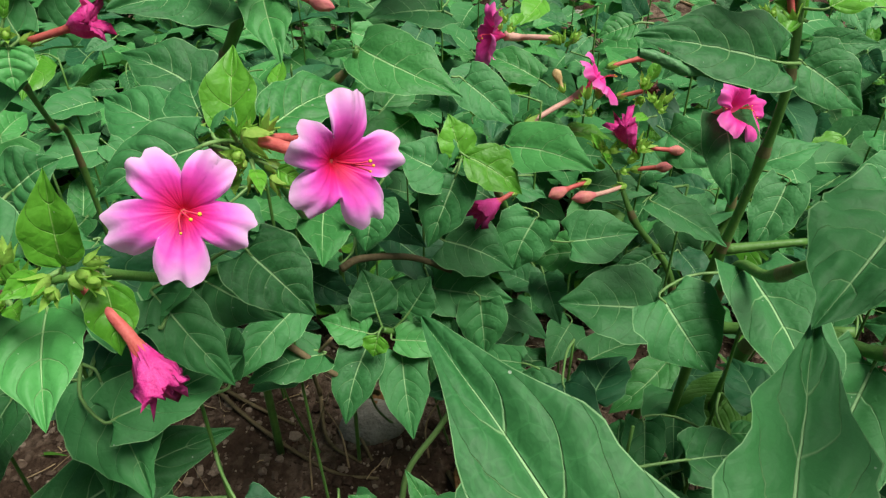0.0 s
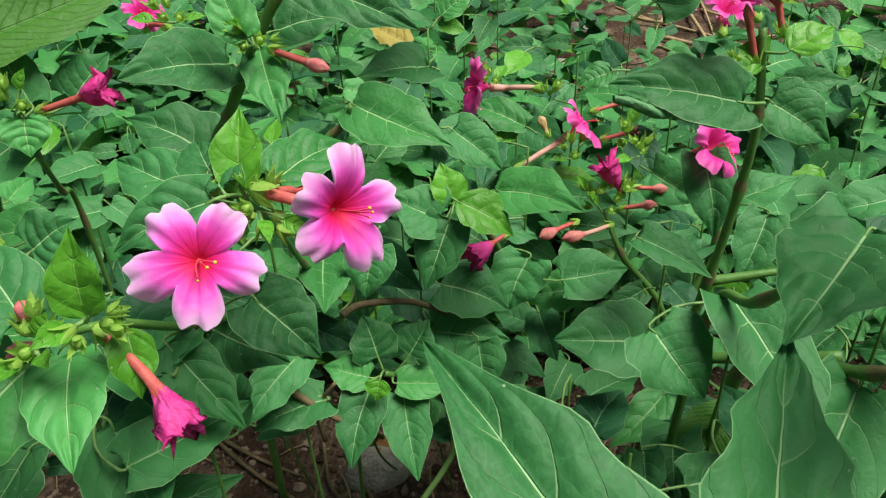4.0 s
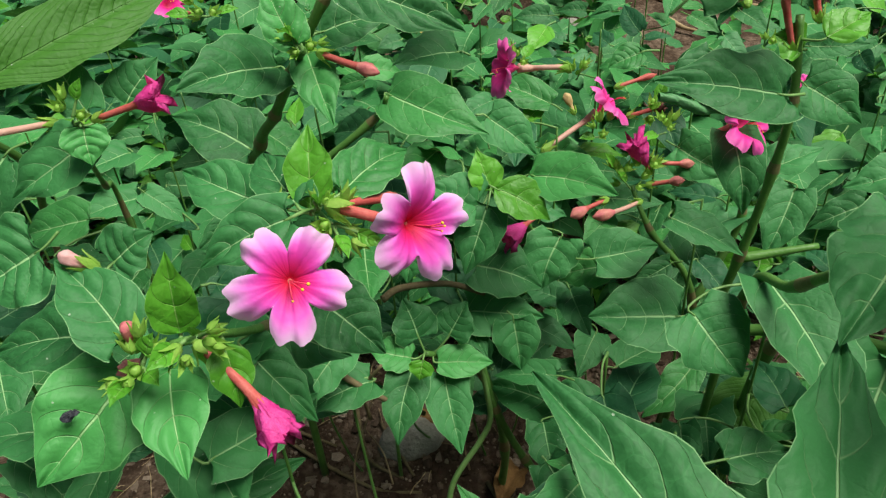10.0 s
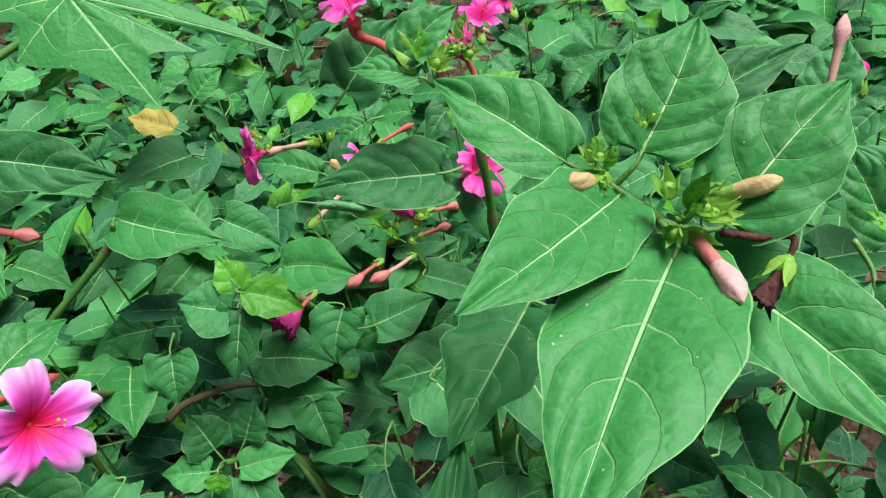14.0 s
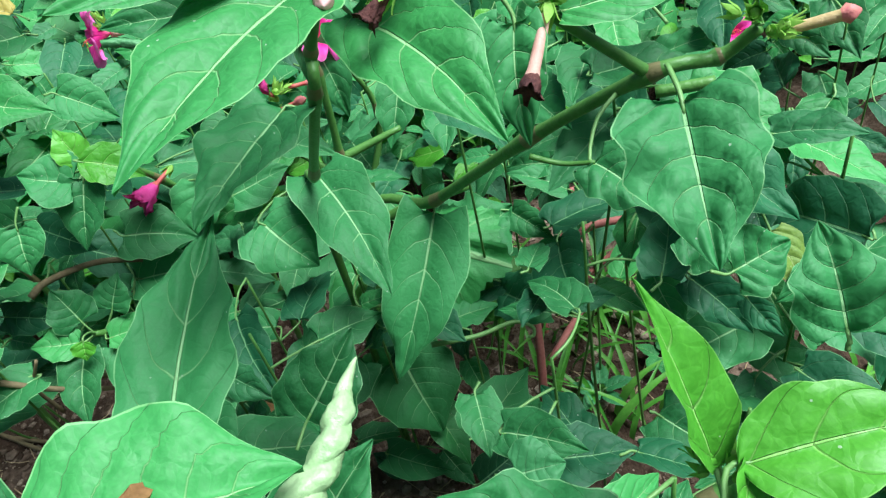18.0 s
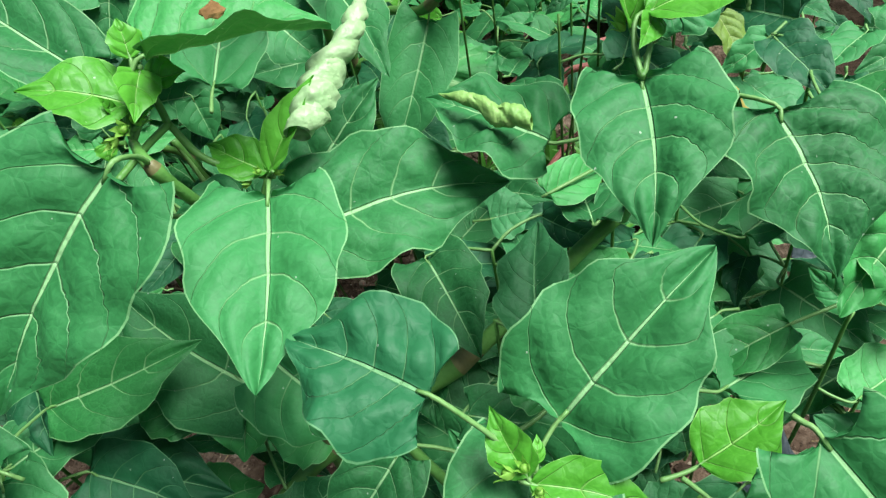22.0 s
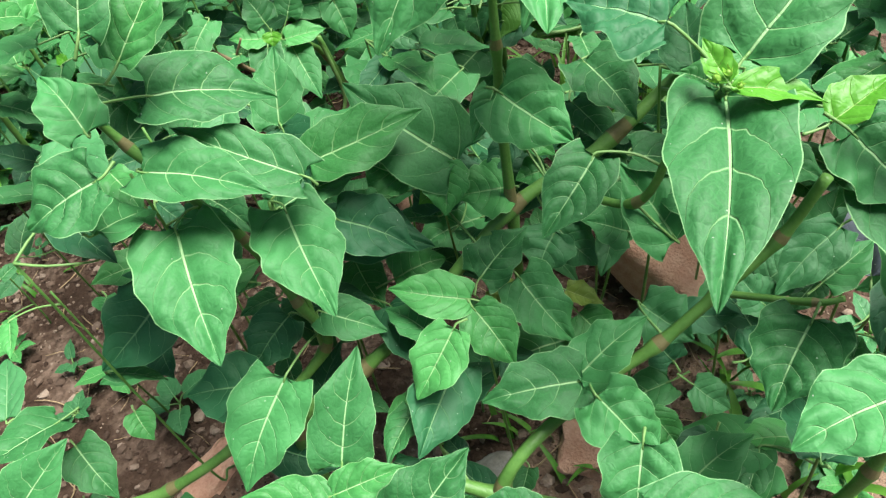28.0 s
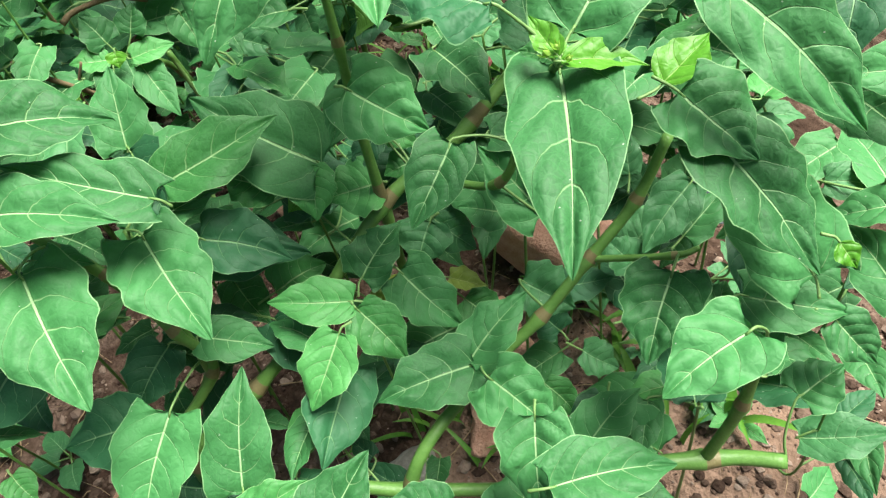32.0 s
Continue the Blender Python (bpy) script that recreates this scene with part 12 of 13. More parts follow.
p = shoot_at(0.329, 0.502, *FAR, (0.336, 0.495, 0.097), (0.344, 0.488, 0.193), (0.344, 0.488, 0.352))
shoot_leaf(p,.325,.460,.294,.344,.424,.290,.1,-.1,1.0,0.021,"n",0.1,3)
shoot_leaf(p,.345,.460,.321,.329,.475,.325,-.1,-.4,.9,0.013,"n",0.4,3)
shoot_leaf(p,.342,.423,.261,.352,.387,.263,-.7,-.2,.7,0.019,"y",0.5,3)
shoot_leaf(p,.357,.495,.257,.338,.461,.253,-.4,.1,.9,0.028,"n",0.5,3)
shoot_leaf(p,.344,.532,.308,.342,.505,.301,-.7,-.1,.7,0.017,"d",0.3,3)
shoot_leaf(p,.308,.525,.352,.314,.497,.334,-.2,-.6,.8,0.022,"n",0.5,3)
shoot_leaf(p,.330,.517,.205,.319,.528,.208,-.1,-.4,.9,0.009,"m",0.4,3)
shoot_leaf(p,.399,.489,.270,.396,.451,.239,.1,-.6,.8,0.027,"n",0.4,3)
p = shoot_at(0.171, 1.145, *FAR, (0.170, 1.141, 0.117), (0.169, 1.138, 0.235), (0.169, 1.138, 0.325))
shoot_leaf(p,.102,1.167,.325,.108,1.148,.311,.4,-.4,.8,0.013,"n",0.5,3)
shoot_leaf(p,.136,1.184,.290,.156,1.174,.285,.1,-.2,1.0,0.012,"d",0.5,3)
shoot_leaf(p,.137,1.164,.266,.107,1.166,.259,-.2,-.8,.6,0.022,"n",0.5,3)
shoot_leaf(p,.177,1.122,.277,.146,1.121,.259,-.4,-.5,.8,0.022,"n",0.3,3)
shoot_leaf(p,.209,1.176,.247,.231,1.177,.249,-.0,-.8,.6,0.012,"m",0.5,3)
shoot_leaf(p,.200,1.063,.247,.226,1.037,.241,-.5,-.6,.6,0.025,"m",0.4,3)
shoot_leaf(p,.224,1.087,.258,.236,1.064,.260,-.1,.0,1.0,0.017,"m",0.3,3)
p = shoot_at(0.294, 0.849, *FAR, (0.287, 0.834, 0.095), (0.280, 0.819, 0.189), (0.280, 0.819, 0.344))
shoot_leaf(p,.224,.816,.272,.211,.845,.266,-.2,.1,1.0,0.023,"w",0.2,3)
shoot_leaf(p,.264,.797,.270,.268,.762,.258,.1,-.3,.9,0.022,"n",0.2,3)
shoot_leaf(p,.242,.824,.344,.218,.835,.343,-.4,-.8,.5,0.019,"m",0.4,3)
shoot_leaf(p,.261,.787,.218,.271,.768,.217,.2,.0,1.0,0.015,"m",0.1,3)
shoot_leaf(p,.253,.738,.314,.237,.706,.297,-.2,-.4,.9,0.020,"n",0.2,3)
shoot_leaf(p,.298,.860,.216,.329,.882,.206,.4,-.2,.9,0.022,"w",0.4,3)
shoot_leaf(p,.275,.896,.289,.242,.904,.289,-.1,-.2,1.0,0.019,"w",0.2,3)
shoot_leaf(p,.283,.888,.344,.287,.855,.336,-.7,-.2,.7,0.018,"w",0.5,3)
shoot_leaf(p,.303,.752,.201,.331,.749,.203,-.1,-.3,.9,0.014,"m",0.4,3)
shoot_leaf(p,.339,.831,.211,.309,.846,.200,-.5,-.6,.6,0.020,"w",0.4,3)
shoot_leaf(p,.339,.825,.210,.370,.818,.210,-.1,-.4,.9,0.018,"m",0.3,3)
p = shoot_at(0.348, 0.618, *FAR, (0.354, 0.602, 0.076), (0.360, 0.586, 0.153), (0.360, 0.586, 0.329))
shoot_leaf(p,.313,.585,.167,.335,.556,.162,-.1,-.2,1.0,0.023,"y",0.2,3)
shoot_leaf(p,.342,.571,.232,.326,.526,.221,-.7,.1,.7,0.031,"d",0.5,3)
shoot_leaf(p,.337,.544,.203,.365,.535,.202,-.1,-.5,.9,0.018,"w",0.5,3)
shoot_leaf(p,.358,.620,.191,.334,.651,.184,-.6,-.3,.8,0.027,"m",0.1,3)
shoot_leaf(p,.365,.533,.179,.353,.524,.174,.1,-.5,.9,0.009,"d",0.2,3)
shoot_leaf(p,.348,.530,.236,.316,.522,.214,-.4,-.5,.8,0.025,"y",0.5,3)
shoot_leaf(p,.382,.539,.231,.352,.505,.208,-.3,-.3,.9,0.029,"m",0.5,3)
shoot_leaf(p,.380,.603,.320,.363,.583,.309,-.3,-.2,.9,0.015,"n",0.5,3)
shoot_leaf(p,.329,.701,.165,.343,.682,.167,-.6,-.3,.7,0.012,"n",0.4,3)
shoot_leaf(p,.416,.637,.218,.406,.604,.206,-.6,-.1,.8,0.019,"m",0.2,3)
shoot_leaf(p,.386,.578,.329,.391,.561,.321,-.2,-.4,.9,0.012,"m",0.4,3)
p = shoot_at(0.381, 0.682, *FAR, (0.385, 0.681, 0.083), (0.388, 0.679, 0.166), (0.388, 0.679, 0.363))
shoot_leaf(p,.323,.683,.292,.352,.670,.279,.2,-.5,.9,0.023,"n",0.3,3)
shoot_leaf(p,.355,.728,.294,.371,.694,.289,-.2,-.2,.9,0.024,"m",0.5,3)
shoot_leaf(p,.387,.688,.350,.423,.675,.362,-.4,-.3,.9,0.026,"m",0.2,3)
shoot_leaf(p,.406,.684,.274,.402,.721,.284,-.3,-.3,.9,0.022,"n",0.3,3)
shoot_leaf(p,.400,.671,.241,.385,.640,.231,-.4,-.1,.9,0.021,"n",0.5,3)
shoot_leaf(p,.408,.690,.340,.409,.661,.320,-.1,-.6,.8,0.019,"n",0.3,3)
shoot_leaf(p,.392,.643,.363,.396,.611,.350,.1,-.4,.9,0.023,"m",0.2,3)
shoot_leaf(p,.411,.708,.306,.383,.738,.298,-.1,.2,1.0,0.027,"y",0.3,3)
shoot_leaf(p,.379,.608,.338,.404,.594,.315,.2,-.7,.7,0.022,"y",0.3,3)
shoot_leaf(p,.387,.739,.178,.406,.712,.172,-.2,-.4,.9,0.018,"w",0.4,3)
shoot_leaf(p,.424,.626,.281,.396,.619,.272,-.0,-.8,.7,0.020,"n",0.4,3)
p = shoot_at(0.503, 0.294, *LOW, (0.497, 0.293, 0.078), (0.491, 0.291, 0.155), (0.491, 0.291, 0.305))
shoot_leaf(p,.471,.276,.272,.451,.293,.260,-.4,.2,.9,0.017,"m",0.3,2)
shoot_leaf(p,.474,.280,.305,.457,.242,.290,-.5,-.1,.9,0.031,"w",0.4,2)
shoot_leaf(p,.483,.299,.290,.493,.337,.278,-.4,.4,.8,0.025,"n",0.4,2)
shoot_leaf(p,.499,.254,.264,.534,.252,.278,-.3,.3,.9,0.024,"n",0.3,2)
shoot_leaf(p,.497,.320,.226,.487,.291,.223,-.7,.2,.7,0.016,"m",0.3,3)
shoot_leaf(p,.478,.334,.268,.498,.301,.255,-.2,-.5,.9,0.020,"n",0.5,3)
shoot_leaf(p,.501,.308,.167,.505,.287,.159,-.6,-.4,.7,0.012,"w",0.3,3)
shoot_leaf(p,.527,.257,.187,.503,.273,.172,-.6,-.3,.7,0.018,"d",0.3,3)
p = shoot_at(0.435, 0.543, *FAR, (0.429, 0.525, 0.113), (0.423, 0.508, 0.225), (0.423, 0.508, 0.342))
shoot_leaf(p,.397,.518,.276,.423,.506,.281,-.4,-.4,.8,0.020,"n",0.4,3)
shoot_leaf(p,.401,.524,.290,.376,.498,.280,-.1,-.3,1.0,0.021,"d",0.4,3)
shoot_leaf(p,.397,.527,.307,.423,.495,.287,-.1,-.6,.8,0.033,"n",0.5,3)
shoot_leaf(p,.418,.502,.327,.455,.468,.316,-.1,-.4,.9,0.033,"w",0.5,3)
shoot_leaf(p,.420,.544,.318,.440,.579,.329,-.0,-.3,1.0,0.024,"m",0.2,3)
shoot_leaf(p,.418,.482,.237,.399,.442,.221,-.2,-.3,.9,0.027,"n",0.4,3)
shoot_leaf(p,.422,.476,.294,.442,.439,.271,-.1,-.6,.8,0.034,"m",0.2,3)
shoot_leaf(p,.420,.560,.316,.404,.583,.317,-.6,-.4,.7,0.019,"y",0.4,3)
shoot_leaf(p,.446,.492,.300,.484,.470,.295,-.3,-.6,.8,0.029,"m",0.2,3)
shoot_leaf(p,.440,.497,.342,.406,.515,.321,-.5,-.0,.8,0.023,"n",0.5,3)
shoot_leaf(p,.473,.462,.291,.509,.435,.281,-.1,-.5,.8,0.032,"w",0.5,3)
p = shoot_at(0.346, 1.000, *FAR, (0.339, 0.991, 0.114), (0.333, 0.981, 0.228), (0.333, 0.981, 0.328))
shoot_leaf(p,.266,.951,.306,.278,.929,.304,-.8,-.5,.4,0.015,"n",0.1,3)
shoot_leaf(p,.342,.944,.240,.379,.948,.236,.1,-.3,.9,0.024,"m",0.2,3)
shoot_leaf(p,.268,1.055,.289,.243,1.079,.299,-.1,-.5,.8,0.019,"d",0.3,3)
shoot_leaf(p,.345,1.021,.303,.327,1.005,.294,.3,-.7,.7,0.016,"n",0.3,3)
shoot_leaf(p,.364,.914,.240,.373,.878,.221,-.5,-.5,.7,0.021,"n",0.2,3)
shoot_leaf(p,.386,.951,.245,.400,.927,.230,-.2,-.6,.8,0.024,"w",0.5,3)
shoot_leaf(p,.398,.919,.270,.403,.893,.260,-.3,-.4,.8,0.015,"w",0.4,3)
shoot_leaf(p,.294,1.094,.328,.270,1.092,.319,-.1,-.9,.5,0.013,"n",0.3,3)
p = shoot_at(0.505, 0.450, *FAR, (0.501, 0.441, 0.066), (0.497, 0.431, 0.132), (0.497, 0.431, 0.306))
shoot_leaf(p,.461,.415,.230,.437,.447,.217,-.6,-.2,.8,0.027,"w",0.5,3)
shoot_leaf(p,.490,.427,.211,.515,.423,.207,.0,-.6,.8,0.018,"n",0.5,3)
shoot_leaf(p,.451,.445,.162,.443,.436,.154,-.5,-.3,.8,0.010,"n",0.2,3)
shoot_leaf(p,.523,.424,.259,.536,.395,.252,-.5,-.4,.7,0.021,"w",0.2,3)
shoot_leaf(p,.515,.457,.241,.545,.483,.232,.3,-.0,1.0,0.029,"m",0.3,3)
shoot_leaf(p,.508,.388,.306,.505,.370,.301,-.5,-.1,.9,0.011,"n",0.5,3)
shoot_leaf(p,.519,.449,.286,.566,.424,.285,.0,.0,1.0,0.038,"m",0.2,3)
shoot_leaf(p,.510,.445,.144,.544,.431,.157,-.4,-.1,.9,0.022,"n",0.3,3)
p = shoot_at(0.555, 0.281, *LOW, (0.557, 0.279, 0.062), (0.560, 0.277, 0.125), (0.560, 0.277, 0.269))
shoot_leaf(p,.538,.252,.188,.540,.213,.166,-.0,-.5,.9,0.027,"d",0.5,3)
shoot_leaf(p,.555,.276,.137,.566,.247,.131,-.5,-.4,.8,0.019,"d",0.5,3)
shoot_leaf(p,.569,.242,.140,.582,.211,.145,-.7,-.2,.7,0.023,"n",0.1,3)
shoot_leaf(p,.568,.278,.250,.520,.262,.235,-.2,-.1,1.0,0.029,"n",0.4,2)
shoot_leaf(p,.544,.307,.245,.577,.305,.252,-.2,-.6,.8,0.018,"d",0.5,3)
shoot_leaf(p,.596,.283,.176,.550,.295,.163,-.3,-.3,.9,0.029,"n",0.5,3)
shoot_leaf(p,.549,.302,.269,.580,.273,.257,-.2,-.5,.8,0.025,"d",0.4,2)
p = shoot_at(0.531, 0.400, *LOW, (0.536, 0.395, 0.082), (0.540, 0.390, 0.164), (0.540, 0.390, 0.318))
shoot_leaf(p,.516,.358,.234,.504,.409,.237,-.4,-.2,.9,0.027,"m",0.4,3)
shoot_leaf(p,.545,.409,.206,.516,.382,.189,.0,-.6,.8,0.027,"n",0.5,3)
shoot_leaf(p,.578,.337,.176,.610,.315,.174,.0,-.1,1.0,0.020,"m",0.2,3)
shoot_leaf(p,.537,.417,.318,.551,.462,.323,-.4,.0,.9,0.030,"m",0.2,3)
shoot_leaf(p,.524,.430,.316,.514,.458,.305,-.6,.1,.8,0.017,"d",0.5,3)
p = shoot_at(0.444, 0.824, *FAR, (0.439, 0.814, 0.085), (0.435, 0.803, 0.171), (0.435, 0.803, 0.333))
shoot_leaf(p,.363,.833,.221,.391,.833,.223,-.0,-.6,.8,0.019,"n",0.1,3)
shoot_leaf(p,.405,.805,.209,.432,.793,.206,-.3,-.7,.6,0.016,"n",0.3,3)
shoot_leaf(p,.421,.825,.282,.392,.828,.282,-.1,-.5,.9,0.015,"w",0.5,3)
shoot_leaf(p,.427,.805,.301,.416,.777,.294,-.2,-.2,1.0,0.017,"m",0.5,3)
shoot_leaf(p,.447,.838,.240,.464,.812,.227,.1,-.4,.9,0.022,"m",0.1,3)
shoot_leaf(p,.442,.879,.237,.455,.885,.232,.4,-.3,.8,0.010,"m",0.4,3)
shoot_leaf(p,.407,.771,.333,.400,.730,.332,.3,-.1,1.0,0.026,"n",0.4,3)
shoot_leaf(p,.458,.805,.301,.477,.832,.294,-.3,.4,.9,0.022,"n",0.3,3)
shoot_leaf(p,.476,.771,.227,.442,.782,.218,-.3,-.2,.9,0.025,"m",0.4,3)
shoot_leaf(p,.448,.729,.183,.417,.711,.163,-.6,.1,.8,0.023,"m",0.5,3)
shoot_leaf(p,.494,.771,.257,.495,.750,.242,-.6,-.5,.7,0.015,"y",0.3,3)
p = shoot_at(0.344, 1.171, *FAR, (0.340, 1.154, 0.101), (0.336, 1.137, 0.201), (0.336, 1.137, 0.245))
shoot_leaf(p,.283,1.124,.245,.281,1.110,.248,-.2,.2,.9,0.009,"n",0.3,3)
shoot_leaf(p,.290,1.118,.230,.260,1.100,.209,-.1,-.7,.7,0.026,"d",0.2,3)
shoot_leaf(p,.353,1.183,.213,.371,1.152,.203,-.3,-.4,.8,0.025,"d",0.3,3)
shoot_leaf(p,.418,1.123,.222,.388,1.117,.212,-.1,-.8,.6,0.018,"d",0.3,3)
p = shoot_at(0.496, 0.664, *FAR, (0.502, 0.645, 0.073), (0.508, 0.625, 0.146), (0.508, 0.625, 0.317))
shoot_leaf(p,.469,.618,.227,.454,.638,.231,.0,-.2,1.0,0.013,"m",0.2,3)
shoot_leaf(p,.463,.659,.229,.443,.633,.213,-.5,-.1,.9,0.020,"n",0.3,3)
shoot_leaf(p,.514,.598,.222,.529,.628,.215,.0,.2,1.0,0.021,"m",0.3,3)
shoot_leaf(p,.471,.660,.274,.482,.635,.266,-.5,-.5,.7,0.017,"m",0.3,3)
shoot_leaf(p,.502,.653,.194,.529,.634,.182,-.2,-.7,.7,0.025,"m",0.3,3)
shoot_leaf(p,.534,.603,.158,.498,.609,.156,-.1,-.1,1.0,0.023,"d",0.4,3)
shoot_leaf(p,.543,.643,.245,.510,.635,.235,-.2,-.4,.9,0.022,"n",0.3,3)
shoot_leaf(p,.473,.683,.317,.451,.692,.312,-.1,.2,1.0,0.012,"n",0.5,3)
shoot_leaf(p,.547,.591,.188,.568,.599,.183,.3,-.2,.9,0.013,"m",0.3,3)
shoot_leaf(p,.548,.623,.284,.542,.594,.284,-.3,.1,1.0,0.020,"m",0.5,3)
shoot_leaf(p,.530,.545,.258,.565,.540,.270,-.3,-.4,.8,0.024,"n",0.1,3)
p = shoot_at(0.592, 0.546, *FAR, (0.591, 0.526, 0.072), (0.590, 0.506, 0.144), (0.590, 0.506, 0.333))
shoot_leaf(p,.520,.481,.269,.557,.476,.266,.1,-.2,1.0,0.021,"m",0.4,3)
shoot_leaf(p,.553,.496,.290,.521,.486,.275,-.3,-.4,.9,0.022,"n",0.2,3)
shoot_leaf(p,.547,.466,.333,.515,.459,.323,-.3,-.2,.9,0.020,"d",0.3,3)
shoot_leaf(p,.625,.466,.269,.615,.499,.276,-.3,-.3,.9,0.020,"n",0.2,3)
shoot_leaf(p,.583,.419,.163,.558,.420,.151,-.4,.3,.9,0.017,"n",0.4,3)
shoot_leaf(p,.614,.509,.181,.634,.515,.183,.1,-.6,.8,0.013,"m",0.5,3)
shoot_leaf(p,.626,.435,.291,.582,.413,.288,-.2,.2,1.0,0.034,"d",0.5,3)
shoot_leaf(p,.622,.539,.222,.592,.556,.204,-.6,-.3,.7,0.021,"m",0.5,3)
shoot_leaf(p,.605,.564,.156,.610,.541,.146,-.4,-.4,.8,0.017,"m",0.2,3)
shoot_leaf(p,.617,.580,.269,.616,.606,.280,-.1,-.4,.9,0.020,"n",0.1,3)
shoot_leaf(p,.574,.613,.284,.603,.624,.283,.1,-.3,1.0,0.020,"w",0.4,3)
p = shoot_at(0.526, 0.765, *FAR, (0.533, 0.744, 0.077), (0.539, 0.722, 0.153), (0.539, 0.722, 0.259))
shoot_leaf(p,.495,.724,.199,.464,.725,.179,-.6,-.2,.8,0.022,"n",0.2,3)
shoot_leaf(p,.508,.725,.165,.521,.761,.155,-.3,.4,.9,0.027,"n",0.1,3)
shoot_leaf(p,.521,.766,.226,.519,.737,.219,-.4,-.2,.9,0.018,"m",0.3,3)
shoot_leaf(p,.547,.698,.191,.557,.723,.186,.1,.2,1.0,0.017,"n",0.1,3)
shoot_leaf(p,.562,.689,.236,.530,.704,.232,-.3,-.4,.8,0.019,"d",0.1,3)
shoot_leaf(p,.601,.731,.259,.622,.723,.247,.3,-.4,.9,0.016,"n",0.5,3)
p = shoot_at(0.653, 0.372, *LOW, (0.648, 0.367, 0.071), (0.643, 0.362, 0.142), (0.643, 0.362, 0.260))
shoot_leaf(p,.630,.335,.159,.673,.347,.164,-.2,.2,1.0,0.026,"n",0.2,3)
shoot_leaf(p,.666,.374,.154,.638,.372,.145,-.3,-.2,.9,0.021,"n",0.3,3)
shoot_leaf(p,.635,.378,.260,.629,.348,.246,-.4,-.3,.9,0.023,"n",0.5,3)
p = shoot_at(0.523, 0.984, *FAR, (0.516, 0.980, 0.101), (0.508, 0.976, 0.201), (0.508, 0.976, 0.347))
shoot_leaf(p,.444,.991,.213,.425,.957,.210,.1,-.2,1.0,0.019,"y",0.2,3)
shoot_leaf(p,.512,1.059,.256,.540,1.044,.252,-.3,-.7,.6,0.023,"n",0.3,3)
shoot_leaf(p,.537,1.013,.258,.573,1.021,.248,.3,-.4,.9,0.020,"n",0.1,3)
shoot_leaf(p,.491,.896,.332,.460,.873,.335,.2,-.2,1.0,0.027,"m",0.5,3)
shoot_leaf(p,.557,.924,.347,.540,.904,.331,-.3,-.5,.8,0.016,"d",0.4,3)
p = shoot_at(0.672, 0.523, *FAR, (0.681, 0.501, 0.086), (0.689, 0.478, 0.171), (0.689, 0.478, 0.270))
shoot_leaf(p,.666,.459,.197,.638,.444,.190,-.3,.1,1.0,0.017,"y",0.1,3)
shoot_leaf(p,.675,.450,.228,.668,.413,.213,-.6,-.2,.8,0.024,"d",0.2,3)
shoot_leaf(p,.662,.484,.220,.631,.462,.207,-.5,.2,.9,0.026,"n",0.2,3)
shoot_leaf(p,.659,.488,.188,.644,.510,.182,-.0,.2,1.0,0.016,"m",0.2,3)
shoot_leaf(p,.672,.453,.270,.654,.433,.255,-.3,-.3,.9,0.022,"w",0.1,3)
shoot_leaf(p,.702,.488,.199,.690,.450,.204,-.2,.2,1.0,0.021,"n",0.4,3)
shoot_leaf(p,.714,.474,.233,.701,.441,.226,-.4,-.1,.9,0.023,"w",0.1,3)
shoot_leaf(p,.703,.419,.194,.670,.443,.187,-.5,-.5,.7,0.025,"m",0.4,3)
shoot_leaf(p,.722,.430,.239,.705,.457,.246,-.0,-.3,1.0,0.018,"m",0.5,3)
shoot_leaf(p,.697,.540,.214,.668,.511,.212,-.3,.2,.9,0.022,"m",0.2,3)
shoot_leaf(p,.711,.575,.183,.688,.592,.183,-.4,-.5,.8,0.020,"d",0.5,3)
p = shoot_at(0.626, 0.932, *FAR, (0.616, 0.914, 0.085), (0.607, 0.895, 0.171), (0.607, 0.895, 0.343))
shoot_leaf(p,.549,.852,.343,.528,.869,.333,-.6,-.3,.8,0.016,"n",0.2,3)
shoot_leaf(p,.579,.906,.183,.556,.926,.171,-.6,-.3,.7,0.023,"w",0.5,3)
shoot_leaf(p,.632,.912,.198,.619,.918,.187,-.7,-.1,.7,0.011,"d",0.5,3)
shoot_leaf(p,.668,.913,.223,.651,.946,.222,-.2,-.1,1.0,0.026,"m",0.4,3)
p = shoot_at(0.729, 0.732, *FAR, (0.721, 0.716, 0.080), (0.712, 0.700, 0.160), (0.712, 0.700, 0.227))
shoot_leaf(p,.661,.736,.203,.639,.722,.202,.1,-.2,1.0,0.015,"m",0.4,3)
shoot_leaf(p,.712,.737,.200,.682,.729,.190,-.1,-.6,.8,0.022,"m",0.2,3)
shoot_leaf(p,.752,.763,.183,.743,.745,.169,-.5,-.4,.8,0.014,"m",0.3,3)
shoot_leaf(p,.723,.650,.172,.753,.676,.164,.2,.1,1.0,0.021,"m",0.2,3)
shoot_leaf(p,.711,.614,.227,.709,.585,.212,-.6,-.3,.8,0.019,"n",0.4,3)
p = shoot_at(0.639, 1.115, *FAR, (0.639, 1.108, 0.092), (0.638, 1.102, 0.183), (0.638, 1.102, 0.243))
shoot_leaf(p,.578,1.083,.196,.559,1.058,.177,-.3,-.4,.9,0.021,"w",0.5,3)
shoot_leaf(p,.663,1.133,.195,.641,1.129,.184,-.3,-.5,.8,0.014,"n",0.3,3)
shoot_leaf(p,.673,1.089,.243,.673,1.065,.230,-.1,-.5,.9,0.014,"m",0.3,3)
p = shoot_at(0.795, 0.582, *FAR, (0.785, 0.577, 0.083), (0.775, 0.572, 0.166), (0.775, 0.572, 0.196))
